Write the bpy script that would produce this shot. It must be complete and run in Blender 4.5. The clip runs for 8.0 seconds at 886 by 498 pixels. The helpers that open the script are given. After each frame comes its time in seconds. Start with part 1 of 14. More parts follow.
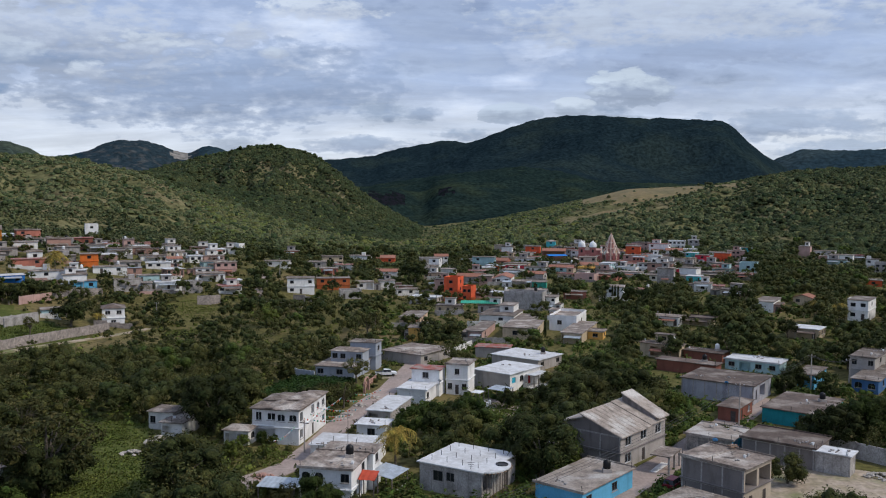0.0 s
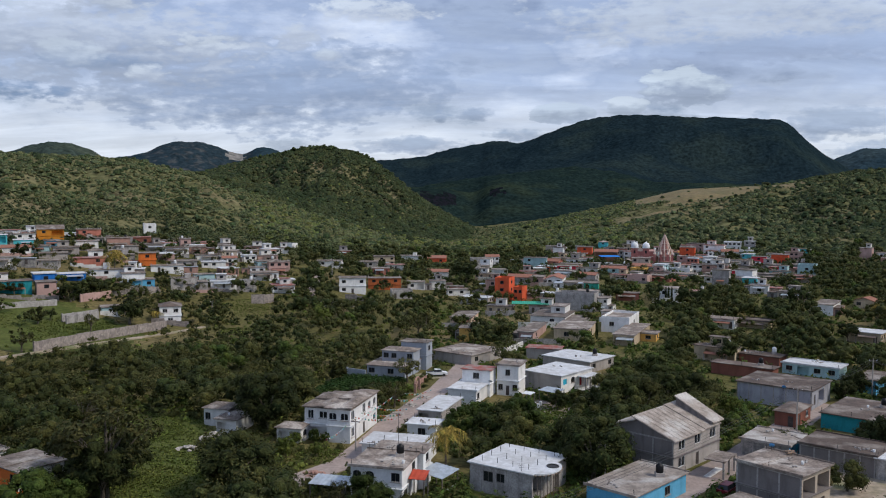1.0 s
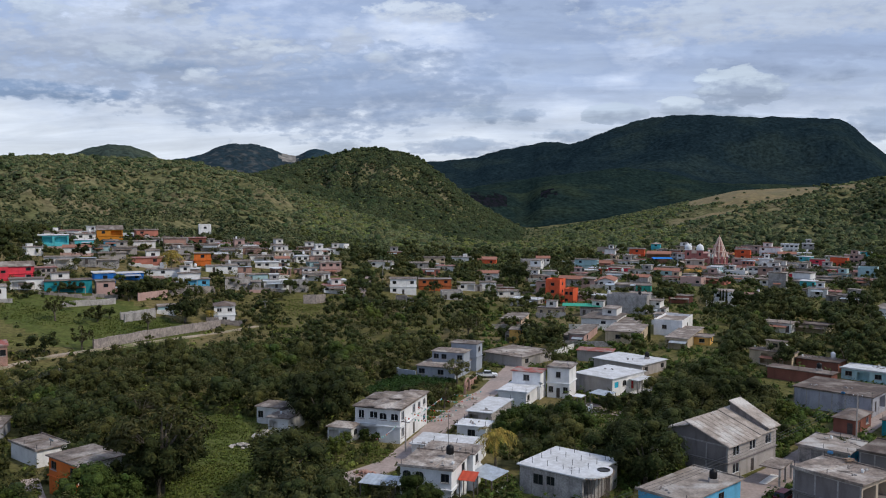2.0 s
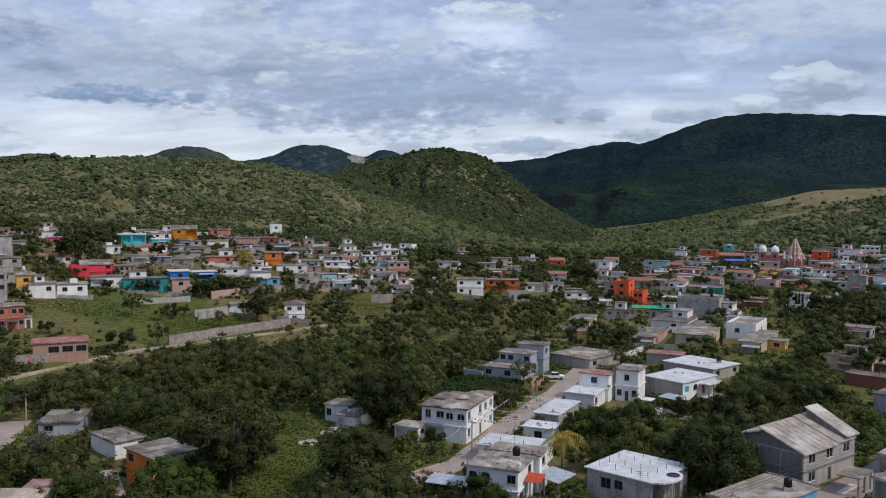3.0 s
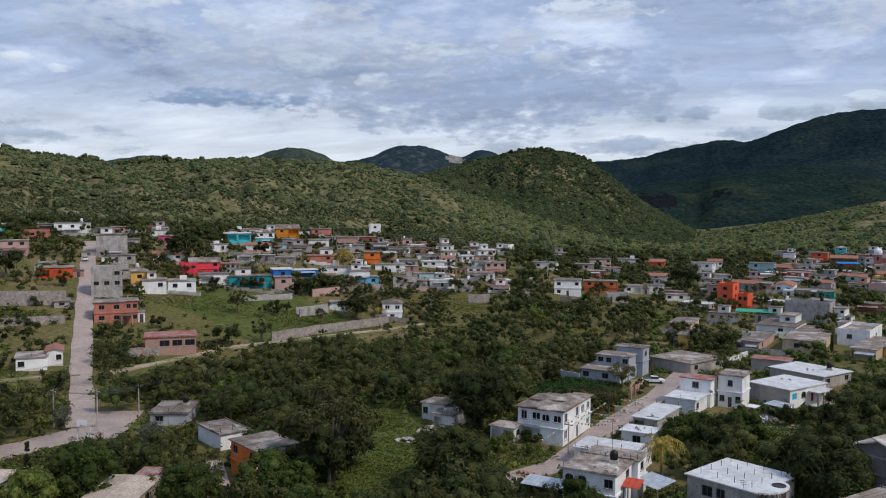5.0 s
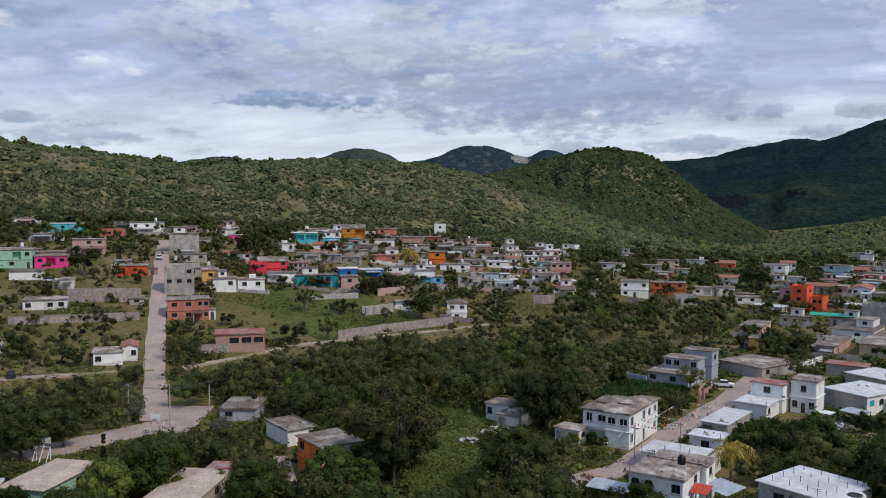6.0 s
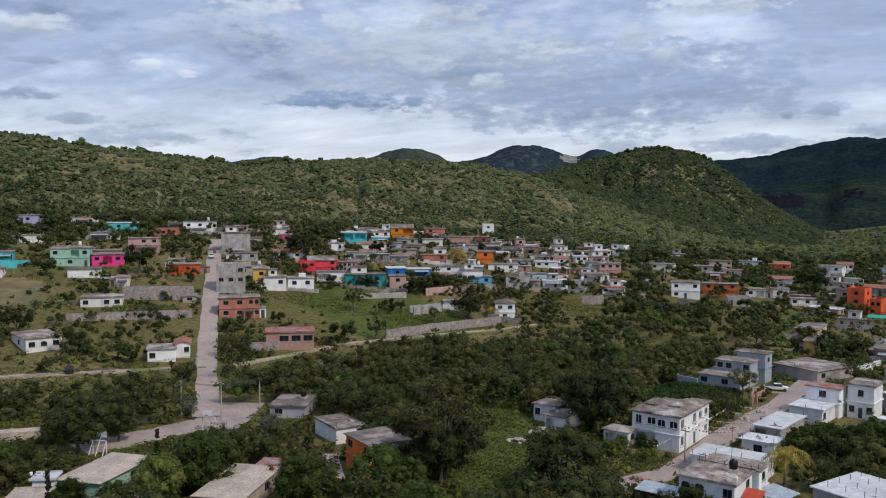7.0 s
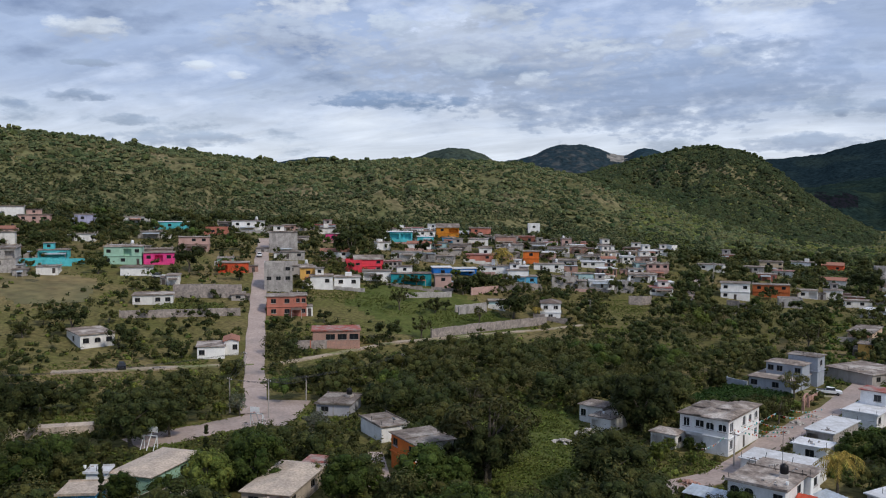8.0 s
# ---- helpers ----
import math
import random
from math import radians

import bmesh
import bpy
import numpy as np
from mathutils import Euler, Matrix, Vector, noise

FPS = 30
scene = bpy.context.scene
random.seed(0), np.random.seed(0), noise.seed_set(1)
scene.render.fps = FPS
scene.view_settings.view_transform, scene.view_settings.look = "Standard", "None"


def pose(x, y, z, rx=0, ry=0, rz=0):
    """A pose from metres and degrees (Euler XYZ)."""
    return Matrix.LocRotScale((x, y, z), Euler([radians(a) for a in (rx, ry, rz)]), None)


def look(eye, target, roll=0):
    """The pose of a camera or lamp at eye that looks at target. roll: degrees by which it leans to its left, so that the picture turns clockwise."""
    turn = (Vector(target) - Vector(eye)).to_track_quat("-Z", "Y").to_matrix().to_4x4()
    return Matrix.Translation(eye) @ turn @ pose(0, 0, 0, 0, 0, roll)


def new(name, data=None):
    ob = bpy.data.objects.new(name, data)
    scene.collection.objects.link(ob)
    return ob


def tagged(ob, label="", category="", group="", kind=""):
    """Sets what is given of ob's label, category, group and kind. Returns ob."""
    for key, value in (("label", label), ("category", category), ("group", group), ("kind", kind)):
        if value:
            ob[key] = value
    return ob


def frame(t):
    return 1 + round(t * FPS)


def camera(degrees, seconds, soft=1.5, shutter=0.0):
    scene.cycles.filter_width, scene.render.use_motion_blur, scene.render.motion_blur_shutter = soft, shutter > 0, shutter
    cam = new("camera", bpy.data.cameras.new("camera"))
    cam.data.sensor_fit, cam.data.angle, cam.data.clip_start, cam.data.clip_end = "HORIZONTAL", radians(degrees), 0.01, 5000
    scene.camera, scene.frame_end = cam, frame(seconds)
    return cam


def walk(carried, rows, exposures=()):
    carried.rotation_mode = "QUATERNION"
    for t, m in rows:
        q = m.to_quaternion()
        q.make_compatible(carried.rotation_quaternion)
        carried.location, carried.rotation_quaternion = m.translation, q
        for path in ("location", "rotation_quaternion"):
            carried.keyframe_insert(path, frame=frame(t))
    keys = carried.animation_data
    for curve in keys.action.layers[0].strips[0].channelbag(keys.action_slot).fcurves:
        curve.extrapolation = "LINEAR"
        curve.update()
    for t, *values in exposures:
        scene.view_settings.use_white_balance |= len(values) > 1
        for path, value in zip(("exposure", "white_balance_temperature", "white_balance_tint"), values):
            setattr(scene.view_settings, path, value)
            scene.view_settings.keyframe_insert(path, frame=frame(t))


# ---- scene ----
cam = camera(54.26, 8.0, soft=1.1)
# the camera hovers and turns: seconds, bearing, look up
TURNS = [
    (0.0, 0.0, -3.46), (0.5, 1.866, -3.46), (1.0, 3.387, -3.45), (2.5, 8.907, -3.36), (3.0, 11.188, -3.37),
    (3.5, 12.618, -3.39), (4.0, 14.581, -3.39), (4.5, 15.91, -3.39), (6.0, 21.928, -3.40), (6.5, 23.719, -3.41),
    (7.0, 25.117, -3.43), (7.5, 26.65, -3.43), (8.0, 28.134, -3.47)]
EYE = 42.0
walk(cam, [(t, pose(0, 0, EYE, 90 + tilt, 0, bearing) @ pose(0, 0, 0, 0, 0, 0.24)) for t, bearing, tilt in TURNS])

# ---- world, sun ----
SUN_UP, SUN_BEARING = 46.0, -107.0
world = bpy.data.worlds.new("sky")
scene.world = world
world.use_nodes = True
wn, wl = world.node_tree.nodes, world.node_tree.links
wn.clear()


def wnode(kind, **values):
    n = wn.new(kind)
    for k, v in values.items():
        n.inputs[k].default_value = v
    return n


def ramp_of(nodes, stops):
    n = nodes.new("ShaderNodeValToRGB")
    e = n.color_ramp.elements
    while len(e) < len(stops):
        e.new(0.5)
    for el, (p, c) in zip(e, stops):
        el.position, el.color = p, (*c, 1) if len(c) == 3 else c
    return n


sky = wn.new("ShaderNodeTexSky")
sky.sky_type, sky.sun_disc = "NISHITA", False
sky.sun_elevation, sky.sun_rotation = radians(SUN_UP), radians(-SUN_BEARING)
geo = wn.new("ShaderNodeTexCoord")
sep = wn.new("ShaderNodeSeparateXYZ")
wl.new(geo.outputs["Generated"], sep.inputs[0])
up = wnode("ShaderNodeMath")
up.operation = "MAXIMUM"
wl.new(sep.outputs["Z"], up.inputs[0])
up.inputs[1].default_value = 0.0
lift = wnode("ShaderNodeMath")
lift.operation = "ADD"
wl.new(up.outputs[0], lift.inputs[0])
lift.inputs[1].default_value = 0.16
deck = wn.new("ShaderNodeVectorMath")
deck.operation = "DIVIDE"
wl.new(geo.outputs["Generated"], deck.inputs[0])
wl.new(lift.outputs[0], deck.inputs[1])
flat = wn.new("ShaderNodeMapping")
flat.inputs["Scale"].default_value = (1, 1, 0)
flat.inputs["Location"].default_value = (7.3, 2.1, 0)
wl.new(deck.outputs[0], flat.inputs["Vector"])


def cloud(scale, detail, rough_, dist, offset=0.0):
    n = wnode("ShaderNodeTexNoise", Scale=scale, Detail=detail, Roughness=rough_, Distortion=dist)
    m = wn.new("ShaderNodeMapping")
    m.inputs["Location"].default_value = (offset, -offset, 0)
    wl.new(flat.outputs[0], m.inputs["Vector"])
    wl.new(m.outputs[0], n.inputs["Vector"])
    return n


big, fine = cloud(0.42, 6, 0.5, 0.0), cloud(1.3, 6, 0.5, 0.0, 5.0)
mixn = wnode("ShaderNodeMath")
mixn.operation = "MULTIPLY_ADD"
wl.new(fine.outputs["Fac"], mixn.inputs[0])
mixn.inputs[1].default_value = 0.42
half = wnode("ShaderNodeMath")
half.operation = "MULTIPLY"
wl.new(big.outputs["Fac"], half.inputs[0])
half.inputs[1].default_value = 0.58
wl.new(half.outputs[0], mixn.inputs[2])
curd = wnode("ShaderNodeTexNoise", Scale=7.0, Detail=9, Roughness=0.58, Distortion=0.0)
curd_map = wn.new("ShaderNodeMapping")
curd_map.inputs["Scale"].default_value = (1, 1, 2.6)
wl.new(geo.outputs["Generated"], curd_map.inputs["Vector"])
wl.new(curd_map.outputs[0], curd.inputs["Vector"])
both = wnode("ShaderNodeMath")
both.operation = "MULTIPLY_ADD"
wl.new(curd.outputs["Fac"], both.inputs[0])
both.inputs[1].default_value = 0.60
wl.new(mixn.outputs[0], both.inputs[2])
level_ = wnode("ShaderNodeMath")
level_.operation = "SUBTRACT"
wl.new(both.outputs[0], level_.inputs[0])
level_.inputs[1].default_value = 0.30
cloud_colour = ramp_of(wn, [(0.34, (0.84, 0.89, 1.0)), (0.43, (0.58, 0.66, 0.85)), (0.50, (0.37, 0.46, 0.67)), (0.56, (0.42, 0.51, 0.71)), (0.66, (0.18, 0.25, 0.43))])
wl.new(level_.outputs[0], cloud_colour.inputs[0])
# clear air thickens to a pale rim at the horizon
rim = ramp_of(wn, [(0.0, (1, 1, 1)), (0.05, (0.85, 0.85, 0.85)), (0.13, (0.12, 0.12, 0.12)), (0.3, (0, 0, 0))])
wl.new(up.outputs[0], rim.inputs[0])
pale = wn.new("ShaderNodeMix")
pale.data_type = "RGBA"
wl.new(rim.outputs[0], pale.inputs["Factor"])
wl.new(cloud_colour.outputs[0], pale.inputs["A"])
pale.inputs["B"].default_value = (0.82, 0.85, 0.91, 1)
# small heaped clouds low over the ridges
puff_map = wn.new("ShaderNodeMapping")
puff_map.inputs["Scale"].default_value = (1, 1, 2.6)
wl.new(geo.outputs["Generated"], puff_map.inputs["Vector"])
puff = wnode("ShaderNodeTexNoise", Scale=7.0, Detail=9, Roughness=0.62)
wl.new(puff_map.outputs[0], puff.inputs["Vector"])
puff_edge = ramp_of(wn, [(0.52, (0, 0, 0)), (0.60, (0.85, 0.85, 0.85))])
wl.new(puff.outputs["Fac"], puff_edge.inputs[0])
low = ramp_of(wn, [(0.02, (0.6, 0.6, 0.6)), (0.09, (0.9, 0.9, 0.9)), (0.14, (0.2, 0.2, 0.2)), (0.2, (0, 0, 0))])
wl.new(up.outputs[0], low.inputs[0])
puff_fac = wnode("ShaderNodeMath")
puff_fac.operation = "MULTIPLY"
wl.new(puff_edge.outputs[0], puff_fac.inputs[0])
wl.new(low.outputs[0], puff_fac.inputs[1])
puff_tone = ramp_of(wn, [(0.54, (0.62, 0.68, 0.80)), (0.66, (0.26, 0.33, 0.46))])
wl.new(puff.outputs["Fac"], puff_tone.inputs[0])
heaped = wn.new("ShaderNodeMix")
heaped.data_type = "RGBA"
wl.new(puff_fac.outputs[0], heaped.inputs["Factor"])
wl.new(pale.outputs["Result"], heaped.inputs["A"])
wl.new(puff_tone.outputs[0], heaped.inputs["B"])
# single clouds: bearing and height in degrees, half width and half height, sunlit top, shaded base, raggedness
CLOUDS = (
    ((15.5, 7.2), (13.0, 3.3), (0.36, 0.43, 0.59), (0.30, 0.37, 0.53), 0.7),
    ((-15.0, 11.6), (12.0, 2.8), (0.66, 0.70, 0.79), (0.56, 0.61, 0.72), 1.0),
    ((25.7, 9.12), (11.42, 2.94), (0.6, 0.63, 0.72), (0.4, 0.45, 0.57), 1.0),
    ((-16.36, 9.02), (9.00, 0.90), (0.42, 0.49, 0.66), (0.38, 0.45, 0.62), 1.2),
    ((8.27, 11.82), (4.15, 0.76), (0.8, 0.83, 0.9), (0.62, 0.67, 0.78), 1.2),
    ((31.66, 6.24), (4.84, 0.59), (0.26, 0.34, 0.5), (0.2, 0.28, 0.44), 1.0),
    ((25.37, 8.08), (4.50, 0.55), (0.3, 0.37, 0.52), (0.34, 0.41, 0.56), 1.1),
    ((50.42, 9.97), (2.60, 0.83), (0.78, 0.79, 0.83), (0.5, 0.54, 0.63), 0.9),
    ((50.66, 6.04), (2.28, 0.42), (0.34, 0.4, 0.53), (0.28, 0.34, 0.47), 0.9),
    ((49.99, 7.98), (1.56, 0.24), (0.4, 0.46, 0.58), (0.34, 0.4, 0.53), 0.9),
    ((54.37, 5.32), (1.04, 0.31), (0.33, 0.39, 0.52), (0.28, 0.34, 0.47), 0.9),
    ((48.11, 4.61), (1.80, 0.38), (0.4, 0.46, 0.58), (0.34, 0.4, 0.52), 0.9),
    ((44.6, 3.66), (4.84, 0.59), (0.46, 0.52, 0.64), (0.38, 0.44, 0.57), 0.9),
    ((38.57, 10.36), (5.19, 1.38), (0.56, 0.6, 0.7), (0.42, 0.47, 0.59), 1.1),
    ((-12.05, 7.0), (3.1, 1.2), (0.72, 0.77, 0.84), (0.38, 0.44, 0.57), 0.6),
    ((-8.48, 5.87), (1.5, 0.65), (0.72, 0.76, 0.83), (0.44, 0.50, 0.61), 0.6),
    ((-4.45, 5.46), (2.3, 0.75), (0.60, 0.65, 0.74), (0.40, 0.46, 0.58), 0.6),
    ((1.23, 5.42), (1.31, 0.48), (0.38, 0.44, 0.57), (0.31, 0.37, 0.5), 0.9),
    ((3.6, 5.07), (0.52, 0.28), (0.34, 0.4, 0.53), (0.29, 0.35, 0.48), 0.9),
    ((5.38, 3.37), (4.15, 0.62), (0.42, 0.48, 0.61), (0.34, 0.4, 0.54), 0.8),
    ((-1.31, 4.07), (2.15, 0.45), (0.44, 0.5, 0.62), (0.36, 0.42, 0.55), 0.9),
    ((-21.12, 4.5), (6.23, 1.04), (0.46, 0.52, 0.65), (0.34, 0.41, 0.56), 0.8),
    ((-24.94, 3.05), (4.50, 0.69), (0.5, 0.56, 0.68), (0.4, 0.47, 0.6), 0.9),
    ((24.7, 11.6), (2.8, 1.1), (0.70, 0.73, 0.80), (0.47, 0.52, 0.63), 1.0),
    ((19.0, 9.2), (2.6, 1.0), (0.70, 0.73, 0.80), (0.46, 0.51, 0.63), 1.1),
    ((22.1, 7.5), (1.4, 0.65), (0.72, 0.75, 0.82), (0.48, 0.53, 0.65), 0.9),
    ((26.5, 8.6), (2.2, 0.8), (0.64, 0.68, 0.76), (0.44, 0.50, 0.62), 1.0),
    ((12.9, 10.1), (1.8, 0.9), (0.68, 0.71, 0.79), (0.48, 0.53, 0.65), 1.0),
    ((11.0, 9.1), (1.0, 0.5), (0.68, 0.72, 0.80), (0.50, 0.55, 0.66), 0.9),
    ((43.6, 8.1), (1.2, 0.35), (0.86, 0.88, 0.92), (0.66, 0.70, 0.79), 1.0),
    ((41.4, 7.7), (1.0, 0.28), (0.84, 0.86, 0.91), (0.66, 0.70, 0.79), 1.0),
    ((37.0, 12.2), (3.4, 0.9), (0.82, 0.84, 0.88), (0.60, 0.64, 0.74), 1.1),
    ((31.5, 11.0), (2.2, 1.0), (0.66, 0.70, 0.78), (0.46, 0.52, 0.64), 1.0),
)


def wmath(op, a, b=None):
    n = wnode("ShaderNodeMath")
    n.operation = op
    for k, v in enumerate((a, b)):
        if isinstance(v, (int, float)):
            n.inputs[k].default_value = v
        elif v is not None:
            wl.new(v, n.inputs[k])
    return n.outputs[0]


bearing_ = wmath("MULTIPLY", wmath("ARCTAN2", wmath("MULTIPLY", sep.outputs["X"], -1.0), sep.outputs["Y"]), 57.2958)
rise_ = wmath("MULTIPLY", wmath("ARCSINE", sep.outputs["Z"]), 57.2958)
rag_at = wn.new("ShaderNodeCombineXYZ")
wl.new(bearing_, rag_at.inputs[0])
wl.new(wmath("MULTIPLY", rise_, 2.0), rag_at.inputs[1])
rag = wnode("ShaderNodeTexNoise", Scale=0.46, Detail=9, Roughness=0.60)
wl.new(rag_at.outputs[0], rag.inputs["Vector"])
frill_at = wn.new("ShaderNodeCombineXYZ")
wl.new(bearing_, frill_at.inputs[0])
wl.new(wmath("MULTIPLY", rise_, 2.6), frill_at.inputs[1])
frill = wnode("ShaderNodeTexNoise", Scale=0.95, Detail=6, Roughness=0.5)
wl.new(frill_at.outputs[0], frill.inputs["Vector"])
rag_ = wmath("ADD", wmath("MULTIPLY", wmath("SUBTRACT", rag.outputs["Fac"], 0.5), 0.9), wmath("MULTIPLY", wmath("SUBTRACT", frill.outputs["Fac"], 0.5), 0.55))
sky_so_far = heaped.outputs["Result"]
for (ca, ce), (cw, ch), top_, base_, ragged in CLOUDS:
    u_ = wmath("DIVIDE", wmath("SUBTRACT", bearing_, ca), cw)
    v_ = wmath("DIVIDE", wmath("SUBTRACT", rise_, ce), ch)
    d_ = wmath("ADD", wmath("MULTIPLY", u_, u_), wmath("MULTIPLY", v_, v_))
    d_ = wmath("ADD", d_, wmath("MULTIPLY", rag_, 4.2 * ragged))
    stops_ = [(0.5, (0.95,) * 3), (0.80, (0.7,) * 3), (0.95, (0, 0, 0))] if ragged == 0.6 else [(0.15, (0.92,) * 3), (0.60 + 0.1 * (ragged < 0.9), (0.5,) * 3), (0.98, (0, 0, 0))]
    edge_ = ramp_of(wn, stops_)
    wl.new(d_, edge_.inputs[0])
    top_ = (top_[0] * 0.94, top_[1] * 0.98, top_[2] * 1.02)
    shade_ = ramp_of(wn, [(0.30, base_), (0.75, top_)])
    wl.new(wmath("ADD", wmath("MULTIPLY", wmath("ADD", v_, 1.0), 0.5), wmath("MULTIPLY", rag_, -1.6)), shade_.inputs[0])
    mixed = wn.new("ShaderNodeMix")
    mixed.data_type = "RGBA"
    wl.new(edge_.outputs[0], mixed.inputs["Factor"])
    wl.new(sky_so_far, mixed.inputs["A"])
    wl.new(shade_.outputs[0], mixed.inputs["B"])
    sky_so_far = mixed.outputs["Result"]
sky_gain = wn.new("ShaderNodeVectorMath")
sky_gain.operation = "SCALE"
sky_gain.inputs["Scale"].default_value = 0.1
wl.new(sky.outputs[0], sky_gain.inputs[0])
cover = wn.new("ShaderNodeMix")
cover.data_type = "RGBA"
cover.inputs["Factor"].default_value = 0.9
wl.new(sky_gain.outputs[0], cover.inputs["A"])
wl.new(sky_so_far, cover.inputs["B"])
# long wisps drawn out by the wind
wisp_map = wn.new("ShaderNodeMapping")
wisp_map.inputs["Scale"].default_value = (1.0, 2.6, 0)
wisp_map.inputs["Rotation"].default_value = (0, 0, radians(24))
wl.new(deck.outputs[0], wisp_map.inputs["Vector"])
wisp = wnode("ShaderNodeTexNoise", Scale=1.6, Detail=9, Roughness=0.60, Distortion=0.5)
wl.new(wisp_map.outputs[0], wisp.inputs["Vector"])
wisp_gain = wnode("ShaderNodeMapRange")
for k, v in (("From Min", 0.30), ("From Max", 0.70), ("To Min", 0.86), ("To Max", 1.14)):
    wisp_gain.inputs[k].default_value = v
wl.new(wisp.outputs["Fac"], wisp_gain.inputs["Value"])
drawn = wn.new("ShaderNodeVectorMath")
drawn.operation = "SCALE"
wl.new(cover.outputs["Result"], drawn.inputs[0])
wl.new(wisp_gain.outputs[0], drawn.inputs["Scale"])
bg = wnode("ShaderNodeBackground", Strength=1.0)
tint = wn.new("ShaderNodeVectorMath")
tint.operation = "MULTIPLY"
tint.inputs[1].default_value = (0.945, 0.985, 1.03)
wl.new(drawn.outputs[0], tint.inputs[0])
wl.new(tint.outputs[0], bg.inputs["Color"])
wo = wn.new("ShaderNodeOutputWorld")
wl.new(bg.outputs[0], wo.inputs[0])

sun = new("sun", bpy.data.lights.new("sun", "SUN"))
sun.data.energy, sun.data.angle, sun.data.color = 2.42, radians(8), (1.0, 0.92, 0.80)
sb = radians(SUN_BEARING)
sun_way = Vector((-math.sin(sb) * math.cos(radians(SUN_UP)), math.cos(sb) * math.cos(radians(SUN_UP)), math.sin(radians(SUN_UP))))
sun.matrix_world = look(sun_way * 300, (0, 0, 0))
scene.view_settings.exposure = -0.04


# ---- materials ----
def material(name, colour, second=None, size=1.0, fine=8.0, rough_=0.9, bump=0.3, streak=0.0, spread=0.08, third=None, contrast=0.5, metal=0.0, grain=0.25, depth=0.0, shine=0.25):
    """A matt surface: patches of a second colour at metre scale, fine grain, streaks that run down, a tone of its own per object."""
    m = bpy.data.materials.new(name)
    m.use_nodes = True
    n, l = m.node_tree.nodes, m.node_tree.links
    b = n["Principled BSDF"]
    b.inputs["Roughness"].default_value = rough_
    b.inputs["Metallic"].default_value = metal
    b.inputs["Specular IOR Level"].default_value = shine
    g = n.new("ShaderNodeNewGeometry")
    patch = n.new("ShaderNodeTexNoise")
    patch.inputs["Scale"].default_value, patch.inputs["Detail"].default_value, patch.inputs["Roughness"].default_value = 1 / size, 6, 0.62
    l.new(g.outputs["Position"], patch.inputs["Vector"])
    second = second or tuple(c * 0.62 for c in colour)
    r = ramp_of(n, [(0.5 - 0.22 * contrast, (*colour, 1)), (0.5 + 0.28 * contrast, (*second, 1))])
    l.new(patch.outputs["Fac"], r.inputs[0])
    col = r.outputs[0]
    if third:
        p3 = n.new("ShaderNodeTexNoise")
        p3.inputs["Scale"].default_value, p3.inputs["Detail"].default_value = 0.37 / size, 5
        l.new(g.outputs["Position"], p3.inputs["Vector"])
        r3 = ramp_of(n, [(0.50, (0, 0, 0)), (0.66, (1, 1, 1))])
        l.new(p3.outputs["Fac"], r3.inputs[0])
        x3 = n.new("ShaderNodeMix")
        x3.data_type = "RGBA"
        l.new(r3.outputs[0], x3.inputs["Factor"])
        l.new(col, x3.inputs["A"])
        x3.inputs["B"].default_value = (*third, 1)
        col = x3.outputs["Result"]
    if streak:
        mp = n.new("ShaderNodeMapping")
        mp.inputs["Scale"].default_value = (0.9, 0.9, 0.16)
        l.new(g.outputs["Position"], mp.inputs["Vector"])
        sn = n.new("ShaderNodeTexNoise")
        sn.inputs["Scale"].default_value, sn.inputs["Detail"].default_value = 1.0, 4
        l.new(mp.outputs[0], sn.inputs["Vector"])
        sr = ramp_of(n, [(0.50, (1, 1, 1)), (0.80, (1 - streak,) * 3)])
        l.new(sn.outputs["Fac"], sr.inputs[0])
        sx = n.new("ShaderNodeMix")
        sx.data_type, sx.blend_type = "RGBA", "MULTIPLY"
        sx.inputs["Factor"].default_value = 1
        l.new(col, sx.inputs["A"])
        l.new(sr.outputs[0], sx.inputs["B"])
        col = sx.outputs["Result"]
    gr = n.new("ShaderNodeTexNoise")
    gr.inputs["Scale"].default_value, gr.inputs["Detail"].default_value = fine, 4
    l.new(g.outputs["Position"], gr.inputs["Vector"])
    oi = n.new("ShaderNodeObjectInfo")
    tone = n.new("ShaderNodeMapRange")
    tone.inputs["To Min"].default_value, tone.inputs["To Max"].default_value = 1 - spread, 1 + spread
    l.new(oi.outputs["Random"], tone.inputs["Value"])
    gm = n.new("ShaderNodeMapRange")
    gm.inputs["From Min"].default_value, gm.inputs["From Max"].default_value = 0.3, 0.7
    gm.inputs["To Min"].default_value, gm.inputs["To Max"].default_value = 1 - grain, 1 + grain
    l.new(gr.outputs["Fac"], gm.inputs["Value"])
    mul = n.new("ShaderNodeMath")
    mul.operation = "MULTIPLY"
    l.new(tone.outputs[0], mul.inputs[0])
    l.new(gm.outputs[0], mul.inputs[1])
    out = n.new("ShaderNodeVectorMath")
    out.operation = "SCALE"
    l.new(col, out.inputs[0])
    l.new(mul.outputs[0], out.inputs["Scale"])
    l.new(out.outputs[0], b.inputs["Base Color"])
    if bump:
        bp = n.new("ShaderNodeBump")
        bp.inputs["Strength"].default_value, bp.inputs["Distance"].default_value = bump, depth or 0.25 / fine
        l.new(gr.outputs["Fac"], bp.inputs["Height"])
        l.new(bp.outputs[0], b.inputs["Normal"])
    return m


